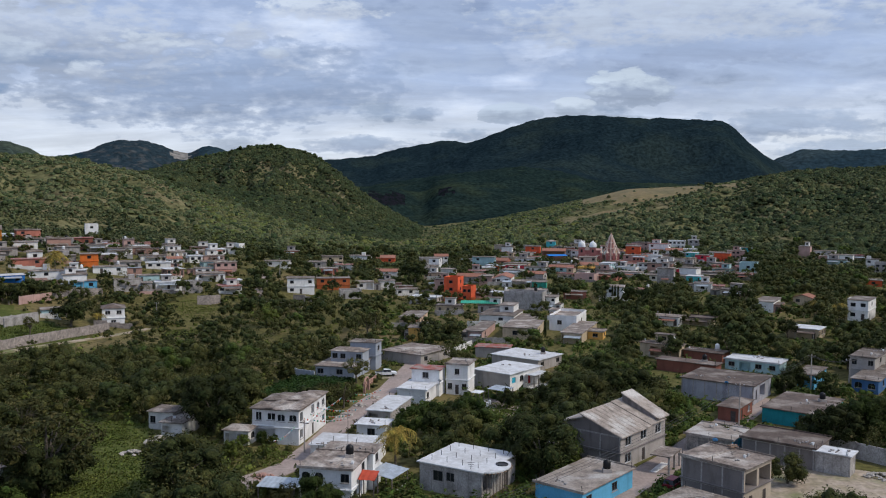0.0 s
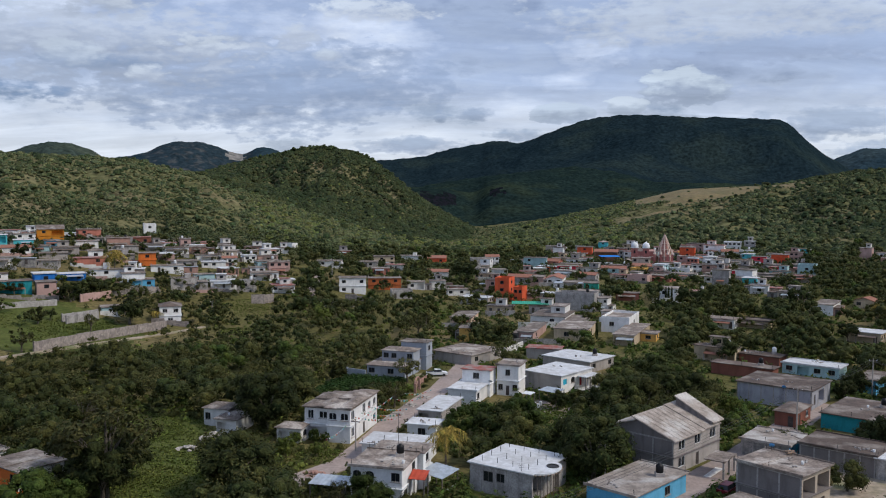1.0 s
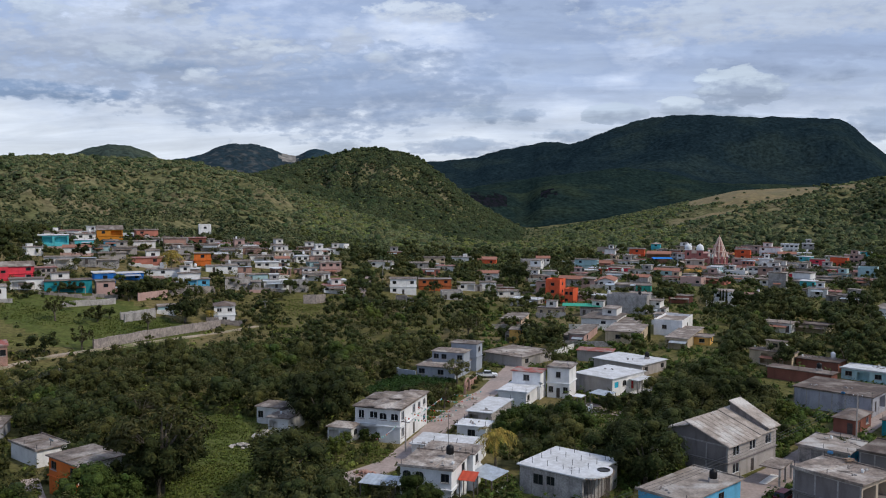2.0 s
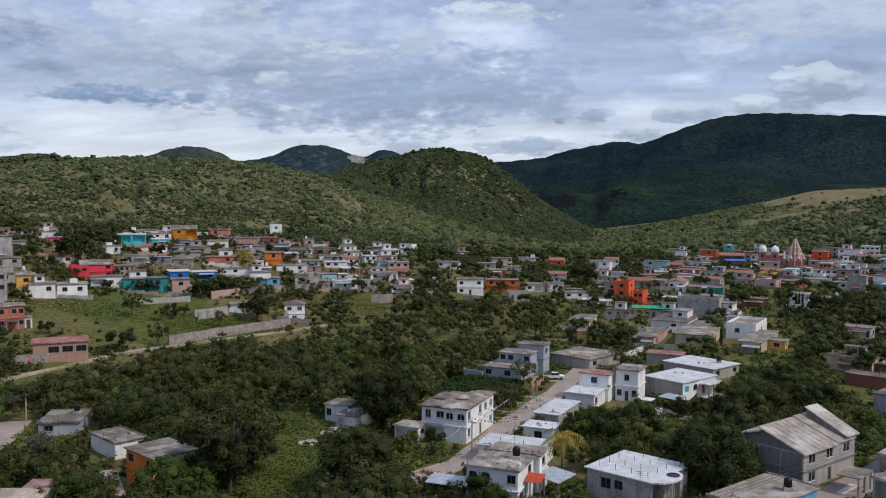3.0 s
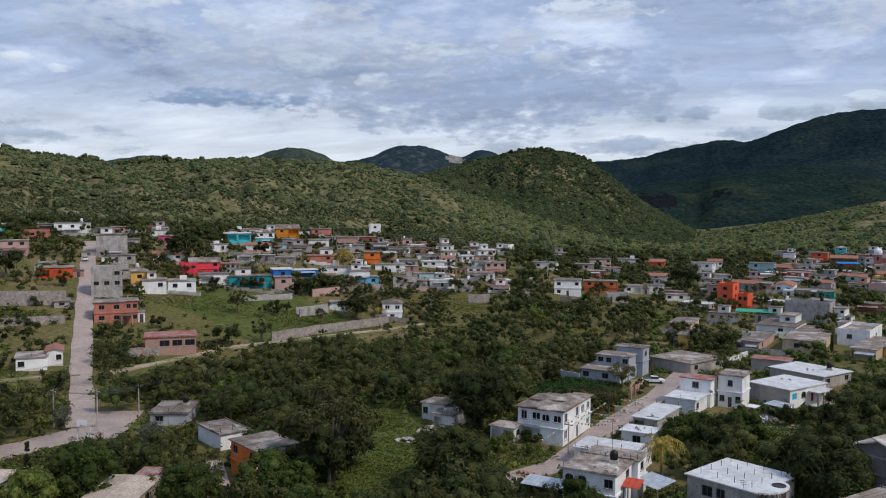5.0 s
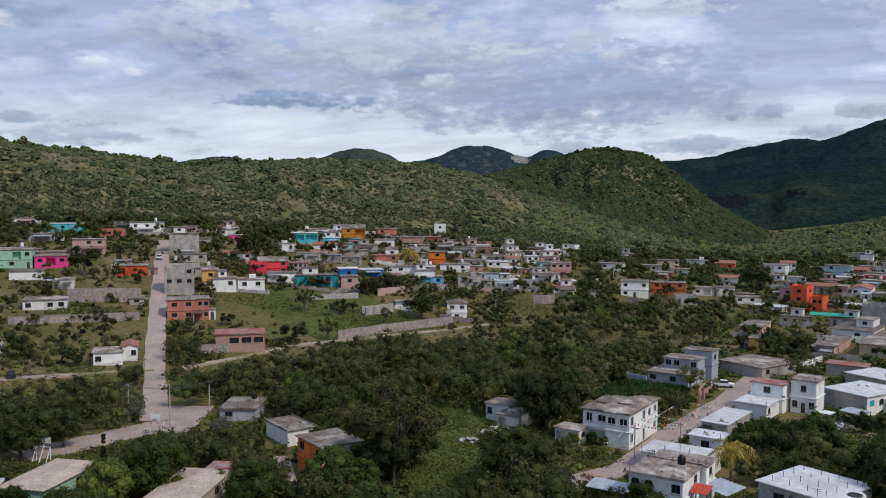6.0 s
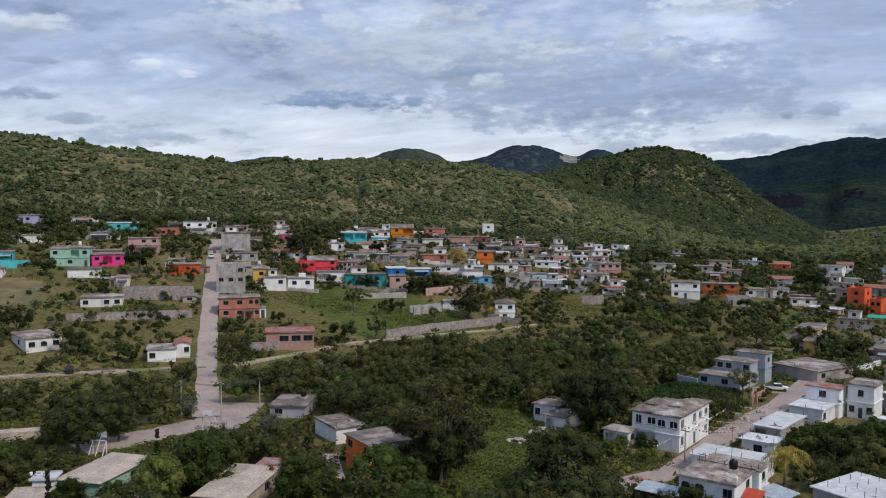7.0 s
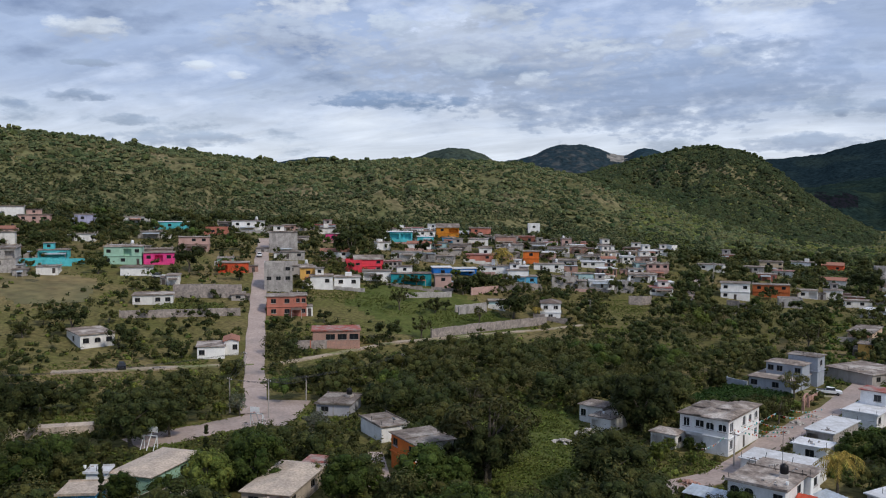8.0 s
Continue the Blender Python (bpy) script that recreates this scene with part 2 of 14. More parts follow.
def foliage(name, colour, second, spread=0.4, size=1.5, fine=2.6):
    """Leaves: tone by clump and by tree, a little light through them."""
    m = material(name, colour, second, size=size, fine=fine, rough_=0.75, bump=0.9, spread=spread, contrast=0.6, grain=0.55, depth=1.1 / fine)
    n, l = m.node_tree.nodes, m.node_tree.links
    b = n["Principled BSDF"]
    isl, vary = n.new("ShaderNodeNewGeometry"), n.new("ShaderNodeMapRange")
    vary.inputs["To Min"].default_value, vary.inputs["To Max"].default_value = 0.7, 1.35
    l.new(isl.outputs["Random Per Island"], vary.inputs["Value"])
    last = b.inputs["Base Color"].links[0].from_socket
    hue = n.new("ShaderNodeMix")
    hue.data_type, hue.blend_type = "RGBA", "MULTIPLY"
    hue.inputs["Factor"].default_value = 1
    l.new(last, hue.inputs["A"])
    hue_of = ramp_of(n, [(0.0, (0.82, 0.98, 0.95)), (0.55, (1, 1, 1)), (1.0, (1.16, 1.05, 0.90))])
    mixed_up = n.new("ShaderNodeMath")
    mixed_up.operation = "PINGPONG"
    mixed_up.inputs[1].default_value = 0.13
    l.new(isl.outputs["Random Per Island"], mixed_up.inputs[0])
    stretch = n.new("ShaderNodeMath")
    stretch.operation = "MULTIPLY"
    stretch.inputs[1].default_value = 1 / 0.13
    l.new(mixed_up.outputs[0], stretch.inputs[0])
    l.new(stretch.outputs[0], hue_of.inputs[0])
    l.new(hue_of.outputs[0], hue.inputs["B"])
    tone = n.new("ShaderNodeVectorMath")
    tone.operation = "SCALE"
    l.new(hue.outputs["Result"], tone.inputs[0])
    l.new(vary.outputs[0], tone.inputs["Scale"])
    l.new(tone.outputs[0], b.inputs["Base Color"])
    b.inputs["Specular IOR Level"].default_value = 0.08
    tr = n.new("ShaderNodeBsdfTranslucent")
    tr.inputs["Color"].default_value = tuple(c * 1.1 for c in colour) + (1,)
    mx = n.new("ShaderNodeMixShader")
    mx.inputs[0].default_value = 0.13
    l.new(b.outputs[0], mx.inputs[1])
    l.new(tr.outputs[0], mx.inputs[2])
    l.new(mx.outputs[0], n["Material Output"].inputs["Surface"])
    return m


def paint(name, colour, streak=0.28):
    return material(name + "_paint", colour, tuple(c * 0.82 for c in colour), size=2.5, fine=5, rough_=0.85, bump=0.1, streak=streak, spread=0.05, grain=0.06)


WALLS = {
    "white": paint("white", (0.84, 0.83, 0.82), 0.18), "palewhite": paint("pale", (0.76, 0.74, 0.71), 0.3),
    "grey": paint("cement", (0.41, 0.372, 0.345), 0.4), "darkgrey": paint("dark_cement", (0.215, 0.19, 0.182), 0.5),
    "bluegrey": paint("blue_grey", (0.37, 0.40, 0.455)), "paleblue": paint("pale_blue", (0.40, 0.40, 0.44), 0.4),
    "sky": paint("sky_blue", (0.13, 0.44, 0.68)), "teal": paint("teal", (0.02, 0.26, 0.30)), "blue": paint("blue", (0.07, 0.17, 0.36)),
    "royal": paint("royal_blue", (0.02, 0.17, 0.55)), "tealwhite": paint("pale_teal", (0.42, 0.60, 0.62)), "turq": paint("turquoise", (0.10, 0.52, 0.58)),
    "mint": paint("mint", (0.35, 0.56, 0.44)), "green": paint("sea_green", (0.06, 0.46, 0.34)), "orange": paint("orange", (0.74, 0.125, 0.05)),
    "orange2": paint("rust_orange", (0.68, 0.17, 0.035)), "orangebrown": paint("burnt_orange", (0.50, 0.14, 0.05)), "ochre": paint("ochre", (0.62, 0.24, 0.03)),
    "yellow": paint("yellow", (0.72, 0.42, 0.12)), "beige": paint("beige", (0.55, 0.44, 0.31)), "peach": paint("peach", (0.62, 0.45, 0.33)),
    "sand": paint("sand", (0.5, 0.42, 0.34)), "pinkish": paint("dusty_pink", (0.52, 0.34, 0.30)), "pink": paint("hot_pink", (0.80, 0.07, 0.28)),
    "red": paint("red", (0.74, 0.06, 0.09)), "redorange": paint("vermilion", (0.66, 0.10, 0.04)), "salmon": paint("salmon", (0.48, 0.18, 0.13)),
    "redbrown": paint("red_brown", (0.26, 0.10, 0.07)), "brown": paint("brown", (0.30, 0.16, 0.10)), "lilac": paint("lilac", (0.42, 0.42, 0.60)),
    "brick": material("brick_wall", (0.42, 0.24, 0.19), (0.34, 0.22, 0.18), size=0.8, fine=6, streak=0.2),
    "block": material("block_wall", (0.42, 0.395, 0.375), (0.29, 0.27, 0.26), size=1.5, fine=4, streak=0.45),
    "rubble": material("rubble_wall", (0.30, 0.28, 0.26), (0.14, 0.14, 0.14), size=1.0, fine=3, streak=0.5, bump=0.5),
}
CONCRETE = material("roof_concrete", (0.250, 0.202, 0.170), (0.085, 0.068, 0.058), size=1.3, fine=3, third=(0.37, 0.33, 0.295), spread=0.25, contrast=0.8, grain=0.3)
WHITE_ROOF = material("white_roof_coat", (0.66, 0.67, 0.69), (0.40, 0.39, 0.38), size=1.8, fine=2, third=(0.60, 0.61, 0.63), contrast=0.9, grain=0.12)
RED_ROOF = material("red_roof_coat", (0.30, 0.09, 0.07), (0.30, 0.24, 0.22), size=2.0, fine=3, contrast=0.4)
BROWN_ROOF = material("brown_roof_concrete", (0.155, 0.115, 0.095), (0.075, 0.058, 0.050), size=1.6, fine=3, third=(0.27, 0.23, 0.20), spread=0.15, contrast=0.9, grain=0.2)
PALE_ROOF = material("pale_roof_concrete", (0.40, 0.342, 0.296), (0.165, 0.136, 0.115), size=1.4, fine=3, third=(0.48, 0.45, 0.42), spread=0.12, contrast=0.9, grain=0.18)
SAND_ROOF = material("dusty_roof", (0.50, 0.41, 0.33), (0.36, 0.30, 0.25), size=2.5, fine=3)
TILE = material("clay_tile", (0.34, 0.15, 0.10), (0.24, 0.12, 0.09), size=1.0, fine=4)
STONE = material("wall_stone", (0.36, 0.31, 0.28), (0.22, 0.19, 0.18), size=1.0, fine=1.6, bump=0.6, streak=0.2)
ROAD = material("road_paving", (0.40, 0.318, 0.280), (0.300, 0.236, 0.208), size=4.0, fine=1.8, third=(0.27, 0.225, 0.205), bump=0.2, grain=0.16, contrast=0.8)
DIRT = material("bare_earth", (0.42, 0.34, 0.27), (0.30, 0.25, 0.17), size=3.0, fine=1.2, third=(0.18, 0.19, 0.08))
ALUMINIUM = material("window_frame_paint", (0.13, 0.125, 0.12), size=0.5, rough_=0.5, bump=0, grain=0.05)
STEEL = material("dark_steel", (0.06, 0.06, 0.065), size=0.4, rough_=0.6, bump=0, grain=0.1)
TRIM = paint("trim_white", (0.76, 0.77, 0.78), 0.15)
TANK = material("black_tank", (0.012, 0.012, 0.014), size=0.6, rough_=0.45, bump=0, grain=0.1)
WOOD = material("weathered_pole", (0.20, 0.17, 0.15), (0.12, 0.10, 0.09), size=0.5, fine=9, streak=0.3)
BARK = material("bark", (0.16, 0.13, 0.10), (0.08, 0.07, 0.055), size=0.4, fine=6, bump=0.5)
GLASS = bpy.data.materials.new("dark_glass")
GLASS.use_nodes = True
gb = GLASS.node_tree.nodes["Principled BSDF"]
gb.inputs["Base Color"].default_value = (0.018, 0.02, 0.024, 1)
gb.inputs["Roughness"].default_value = 0.12
LEAF = {
    "dark": foliage("dark_leaves", (0.028, 0.037, 0.013), (0.048, 0.054, 0.018)),
    "round": foliage("olive_leaves", (0.070, 0.072, 0.024), (0.040, 0.045, 0.015)),
    "mango": foliage("green_leaves", (0.056, 0.080, 0.018), (0.034, 0.048, 0.013)),
    "light": foliage("pale_leaves", (0.112, 0.130, 0.030), (0.066, 0.084, 0.020)),
    "thin": foliage("grey_leaves", (0.088, 0.085, 0.032), (0.048, 0.052, 0.018)),
    "blossom": foliage("blossoming_leaves", (0.15, 0.15, 0.12), (0.045, 0.060, 0.03)),
}
# a little distance haze is mixed into the scrub green as blue
SCRUB = foliage("scrub_leaves", (0.085, 0.096, 0.045), (0.134, 0.138, 0.068), spread=0.0, size=30, fine=0.8)
# sunlight on the lower flanks is put into this pale green; maize shares it
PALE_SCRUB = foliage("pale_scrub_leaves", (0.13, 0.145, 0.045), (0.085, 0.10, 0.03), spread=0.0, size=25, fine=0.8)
PALM_LEAF = foliage("palm_leaves", (0.36, 0.25, 0.06), (0.20, 0.17, 0.045))
GRASS = material("valley_grass", (0.100, 0.098, 0.032), (0.132, 0.112, 0.047), size=14, fine=0.9, third=(0.170, 0.132, 0.063), bump=0.6, grain=0.4, shine=0.05)
# hill grass and hill leaves also carry slight haze as added blue
HILL = material("hill_grass", (0.138, 0.128, 0.064), (0.090, 0.094, 0.042), size=22, fine=0.2, third=(0.170, 0.142, 0.082), bump=0.8, grain=0.5, shine=0.0)
HILL_LEAF = foliage("hill_leaves", (0.072, 0.090, 0.042), (0.124, 0.135, 0.064), spread=0.0, size=34, fine=0.6)
DARK_HILL_LEAF = foliage("dark_hill_leaves", (0.034, 0.050, 0.021), (0.054, 0.071, 0.028), spread=0.0, size=40, fine=0.6)
# cloud shade on the rounded and right-hand hills is put into this dark green
SHADED_LEAF = foliage("shaded_hill_leaves", (0.032, 0.046, 0.020), (0.060, 0.071, 0.030), spread=0.0, size=55, fine=0.5)
LUSH = material("lush_grass", (0.072, 0.090, 0.024), (0.096, 0.104, 0.032), size=5, fine=0.9, third=(0.062, 0.080, 0.022), bump=0.6, grain=0.3, shine=0.05)
MEADOW = material("dry_meadow", (0.205, 0.150, 0.068), (0.145, 0.118, 0.052), size=18, fine=0.25, third=(0.12, 0.11, 0.05), bump=0.3, grain=0.3)
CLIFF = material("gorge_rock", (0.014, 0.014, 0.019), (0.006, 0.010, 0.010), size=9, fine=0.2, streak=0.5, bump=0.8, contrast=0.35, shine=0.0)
TUFT = foliage("grass_blades", (0.090, 0.116, 0.027), (0.108, 0.122, 0.034), size=6)
# cloud shadow and blue haze over the mountains are put into the forest colours
FOREST = material("cloud_dimmed_forest", (0.0145, 0.0262, 0.0310), (0.0090, 0.0175, 0.0220), size=60, fine=0.11, third=(0.020, 0.032, 0.031), bump=1.0, grain=0.45, contrast=0.8, depth=3.5, shine=0.0)
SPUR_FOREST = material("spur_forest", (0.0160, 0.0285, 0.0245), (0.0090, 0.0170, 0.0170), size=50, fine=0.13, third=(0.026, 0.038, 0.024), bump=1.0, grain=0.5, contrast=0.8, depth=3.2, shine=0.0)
# distance haze is put into these far slopes as paler, bluer colour
MIDWOOD = material("hazy_hill_forest", (0.046, 0.062, 0.050), (0.033, 0.047, 0.041), size=40, fine=0.12, third=(0.058, 0.072, 0.052), bump=1.0, grain=0.5, depth=3.0, shine=0.0)
RANGE = material("hazy_range", (0.018, 0.035, 0.046), (0.026, 0.045, 0.055), size=140, fine=0.05, third=(0.034, 0.052, 0.058), bump=0.8, grain=0.4, shine=0.0)
ROCKY = material("hazy_rocky_range", (0.024, 0.039, 0.049), (0.017, 0.030, 0.038), size=13, fine=0.05, third=(0.062, 0.068, 0.070), bump=0.8, grain=0.3, shine=0.0)
ROCK = material("bare_rock", (0.26, 0.24, 0.22), (0.12, 0.12, 0.11), size=30, fine=0.05, bump=0.8, grain=0.3, shine=0.0)


# ---- lie of the land ----

def smooth(a, b, x):
    t = np.clip((np.asarray(x, float) - a) / (b - a), 0, 1)
    return t * t * (3 - 2 * t)


def line(x, xs, ys):
    """A soft interpolation through a few knots."""
    x = np.asarray(x, float)
    return (np.interp(x - 0.35, xs, ys) + 2 * np.interp(x, xs, ys) + np.interp(x + 0.35, xs, ys)) / 4


# ridges: bearing (degrees, left of the first view is plus), distance of the crest, rise of the crest (degrees), foot, foot rise
SCRUB_HILL = ([-40, 4, 10, 14, 17, 20, 23, 25, 30, 34, 36.5, 38.6, 41.8, 47.3, 51.5, 55, 62],
              [900, 900, 880, 870, 860, 840, 820, 810, 790, 770, 760, 760, 760, 740, 730, 720, 720],
              [-4, -3, -1.6, -0.4, 0.6, 1.5, 2.15, 2.25, 2.4, 2.2, 2.2, 1.9, 2.35, 2.9, 3.45, 3.75, 4.4])
ROUND_HILL = ([-40, -4, 1.5, 3.5, 5.4, 6.9, 9, 11.2, 13.3, 15.5, 18, 22, 30],
              [1300, 1250, 1250, 1250, 1260, 1270, 1280, 1300, 1300, 1280, 1250, 1200, 1200],
              [-6, -5, -2.1, -1.0, 0.2, 1.5, 2.75, 3.12, 2.8, 2.35, 1.7, 0.4, -3])
MEADOW_HILL = ([-50, -36, -30, -27, -22, -18, -15.2, -12, -9.8, -6.2, -2.5, 0, 3, 6, 12],
               [1000, 1000, 1000, 1000, 980, 960, 950, 950, 960, 980, 1000, 1000, 1000, 1000, 1000],
               [3.4, 2.6, 2.0, 1.76, 1.6, 0.85, 0.7, 0.55, 0.0, -0.9, -1.7, -2.3, -3.0, -4, -5])
FOREST_LOW = ([-60, -34, -26, -20, -14, -10.2, -8, -5.1, -2.5, 0, 1.8, 3.5, 5.4, 7, 12, 20],
              [2000, 1950, 1950, 1950, 1950, 1900, 1900, 1900, 1900, 1900, 1900, 1900, 1900, 1900, 1900, 1900],
              [0.5, 0.6, 0.7, 0.8, 0.9, 1.0, 1.6, 2.05, 1.7, 1.45, 1.2, 0.95, 0.6, 0.9, 1.3, 0])
GORGE_RIDGE = ([-14, -9, -6, -4, -2, -0.6, 0.4, 1.3, 2.4, 3.4, 4.8, 5.6, 7, 10],
               [1560] * 14,
               [-3, -1.4, -0.6, -0.2, 0.3, 0.5, 0.35, -0.75, -0.15, 0.35, 0.45, 0.25, -0.5, -3])
CONE_HILL = ([20, 22.8, 24.2, 25.4, 26.4, 27.5, 28.6, 29.8, 31.2, 33, 40],
             [1750] * 11,
             [-2, 1.2, 2.0, 2.75, 3.1, 3.22, 3.05, 2.6, 2.0, 1.0, -2])
MESA = ([-50, -33, -25, -22, -21.3, -19.9, -18, -16, -13, -10, -7.9, -6, -4.3, -3, -1.7, -0.2, 1.5, 3.2, 4.6, 6.9, 11, 20],
        [2700] * 5 + [2600] * 6 + [2650] * 4 + [2750] * 7,
        [0.5, 1.0, 1.2, 1.6, 2.0, 2.9, 4.75, 4.9, 4.95, 5.2, 5.26, 5.05, 4.5, 4.0, 3.5, 3.72, 3.4, 3.1, 2.65, 2.4, 2.2, 1])
FAR_RANGE = ([-60, -40, -33, -29, -27, -24.9, -22.4, -20, -10, 0, 5, 8, 12, 13.6, 15.1, 16.5, 18.8, 20.8, 22.5, 24.8, 26.2, 27.6, 29.2, 31, 34, 36.2, 39.5, 44, 60],
             [4100] * 29,
             [1, 1.2, 2.0, 2.6, 2.92, 2.85, 3.0, 2, 2, 2.6, 2.6, 2.3, 2.3, 2.7, 3.25, 2.6, 3.4, 3.4, 2.6, 2.2, 2.0, 1.9, 1.8, 1.8, 2.2, 2.62, 2.1, 1.9, 1.5])
RIDGES = (SCRUB_HILL, ROUND_HILL, MEADOW_HILL, GORGE_RIDGE, FOREST_LOW, CONE_HILL, MESA, FAR_RANGE)
FOOT = (0.52, 0.60, 0.52, 0.88, 0.78, 0.74, 0.72, 0.84)
# spurs that run down each flank: how many degrees apart, and how bold
SPURS = ((7.0, 0.10), (4.6, 0.20), (8.0, 0.10), (2.2, 0.10), (4.0, 0.05), (3.0, 0.06), (4.8, 0.03), (3.0, 0.1))


def rough(x, y, size):
    """Cheap rolling relief between -1 and 1."""
    u, v = x / size, y / size
    return (np.sin(1.7 * u + 0.6 * v + 1.3) + np.sin(-0.9 * u + 1.9 * v + 4.1) + np.sin(2.9 * u - 2.3 * v + 0.4) * 0.6
            + np.sin(3.7 * u + 4.4 * v + 2.2) * 0.4) / 3


def valley(b, r):
    """The valley floor: level near by, a slope up to the left-hand quarter, a gentle one to the right."""
    start = line(b, [0, 8, 14, 20, 26, 32, 40, 56], [330, 320, 290, 275, 235, 205, 190, 185])
    climb = line(b, [-8, 2, 8, 14, 22, 30, 40, 56], [0, 2, 7, 14, 19, 23, 26, 27])
    z = climb * smooth(0, 1, (r - start) / np.maximum(60.0, 430 - start)) ** 0.8
    z = z + smooth(4, -6, b) * (5 * smooth(190, 420, r) + 3 * smooth(420, 700, r))
    # a stream has cut the floor down towards the gorge
    z = z - 11 * smooth(560, 1150, r) * np.exp(-((b - 1.5) / 4.5) ** 2)
    return z


def height(x, y, which=False):
    """Ground level; with which, the number of the ridge that stands there instead."""
    x, y = np.asarray(x, float), np.asarray(y, float)
    r, b = np.hypot(x, y), np.degrees(np.arctan2(-x, y))
    z = valley(b, r)
    owner = np.where(r < 430, -1, 0) + 0 * z
    for k, ((bs, ds, es), foot) in enumerate(zip(RIDGES, FOOT)):
        d, e = line(b, bs, ds), line(b, bs, es)
        if k >= 4:
            e = e + 0.025 * np.sin(b * 5.3 + k) + 0.015 * np.sin(b * 13.7 + 2 * k)
        crest = EYE + d * np.tan(np.radians(e))
        q = r / d
        up = smooth(foot, 1, q) * (1 - 0.75 * smooth(1.0, 1.35, q))
        gap, bold = SPURS[k]
        w_ = np.pi * b / gap + 1.1 * np.sin(7 * q + 0.45 * b + k) + 0.6 * np.sin(17 * q - 0.9 * b + 2 * k)
        spur = (0.5 - np.abs(np.sin(w_))) + 0.5 * (0.5 - np.abs(np.sin(2.3 * w_ + 1.7 * np.sin(11 * q) + k)))
        broad = rough(x + 0.6 * y, y - 0.3 * x, 0.10 * d) * 0.26 if k >= 3 else 0.0
        lump = (broad + rough(x, y, 0.05 * d) * 0.09 + rough(x, y, 0.017 * d) * 0.05 + spur * bold * smooth(foot + 0.06, foot + 0.2, q)) * up * (1 - up) * 4
        raised = z + (crest - z) * (up + lump) * (crest > z)
        owner = np.where((raised > z + 1.0) & (r > 430), k, owner)
        z = np.maximum(z, raised)
    if which:
        return owner
    return np.where(y < -20, z * smooth(-400, -20, y), z)


# ---- building blocks ----
class Shape:
    """Collects corners and faces for one mesh."""

    def __init__(self):
        self.v, self.f = [], []

    def face(self, *points):
        k = len(self.v)
        self.v += [tuple(p) for p in points]
        self.f.append(tuple(range(k, k + len(points))))
        return self

    def box(self, x0, x1, y0, y1, z0, z1, m=None, taper=0.0):
        tx, ty = (x1 - x0) * taper / 2, (y1 - y0) * taper / 2
        p = [(x0, y0, z0), (x1, y0, z0), (x1, y1, z0), (x0, y1, z0),
             (x0 + tx, y0 + ty, z1), (x1 - tx, y0 + ty, z1), (x1 - tx, y1 - ty, z1), (x0 + tx, y1 - ty, z1)]
        if m is not None:
            p = [tuple(m @ Vector(q)) for q in p]
        k = len(self.v)
        self.v += p
        self.f += [tuple(k + i for i in q) for q in ((0, 3, 2, 1), (4, 5, 6, 7), (0, 1, 5, 4), (1, 2, 6, 5), (2, 3, 7, 6), (3, 0, 4, 7))]
        return self

    def tube(self, path, radii, sides=6, cap=True):
        """A round limb along a path of points."""
        rings = []
        for i, p in enumerate(path):
            a, b = Vector(path[max(0, i - 1)]), Vector(path[min(len(path) - 1, i + 1)])
            q = (b - a).to_track_quat("Z", "Y")
            k = len(self.v)
            for s in range(sides):
                t = 2 * math.pi * s / sides
                self.v.append(tuple(Vector(p) + q @ Vector((math.cos(t) * radii[i], math.sin(t) * radii[i], 0))))
            rings.append(k)
        for a, b in zip(rings, rings[1:]):
            for s in range(sides):
                self.f.append((a + s, a + (s + 1) % sides, b + (s + 1) % sides, b + s))
        if cap:
            self.f.append(tuple(rings[-1] + s for s in range(sides)))
        return self

    def lathe(self, profile, sides=14, x=0.0, y=0.0):
        rings = []
        for r, z in profile:
            rings.append(len(self.v))
            self.v += [(x + r * math.cos(2 * math.pi * s / sides), y + r * math.sin(2 * math.pi * s / sides), z) for s in range(sides)]
        for a, b in zip(rings, rings[1:]):
            self.f += [(a + s, a + (s + 1) % sides, b + (s + 1) % sides, b + s) for s in range(sides)]
        self.f.append(tuple(rings[-1] + s for s in range(sides)))
        return self

    def mesh(self, name, mat, smooth_=False):
        me = bpy.data.meshes.new(name)
        me.from_pydata(self.v, [], self.f)
        me.materials.append(mat)
        if smooth_:
            me.polygons.foreach_set("use_smooth", [True] * len(me.polygons))
        me.update()
        return me


def part(name, me, parent, label="", m=None):
    ob = new(name, me)
    ob.parent = parent
    if m is not None:
        ob.matrix_local = m
    return tagged(ob, label)


def thing(name, x, y, z, rz, label, category, group="", me=None):
    ob = new(name, me)
    ob.matrix_world = pose(x, y, z, 0, 0, rz)
    return tagged(ob, label, category, group)


def level(x, y):
    return float(height(x, y))


# ---- ground: one sheet to the horizon ----
def dry(x, y):
    """Where the hay meadows lie on the right-hand hill."""
    x, y = np.asarray(x, float), np.asarray(y, float)
    r, b = np.hypot(x, y), np.degrees(np.arctan2(-x, y))
    edge = rough(x, y, 28) * 26 + rough(x, y, 11) * 12
    top = (r + edge > 800 + 5.5 * (b + 13.0) ** 2) & (np.abs(b + 13) < 3.9)
    side_ = (b < -17.0) & (b > -19.4) & (np.abs(r + edge - 902) < 24)
    low = (b < -8) & (b > -12.5) & (np.abs(r + edge - 735) < 14)
    return (top | side_ | low) & (r < 1010)


def hayfield(x, y):
    """A dry field of standing grass below the turquoise wall."""
    u, v = (np.asarray(x, float) + 239) / 24, (np.asarray(y, float) - 176) / 17
    return u * u + v * v + 0.5 * rough(np.asarray(x, float), np.asarray(y, float), 7) < 1


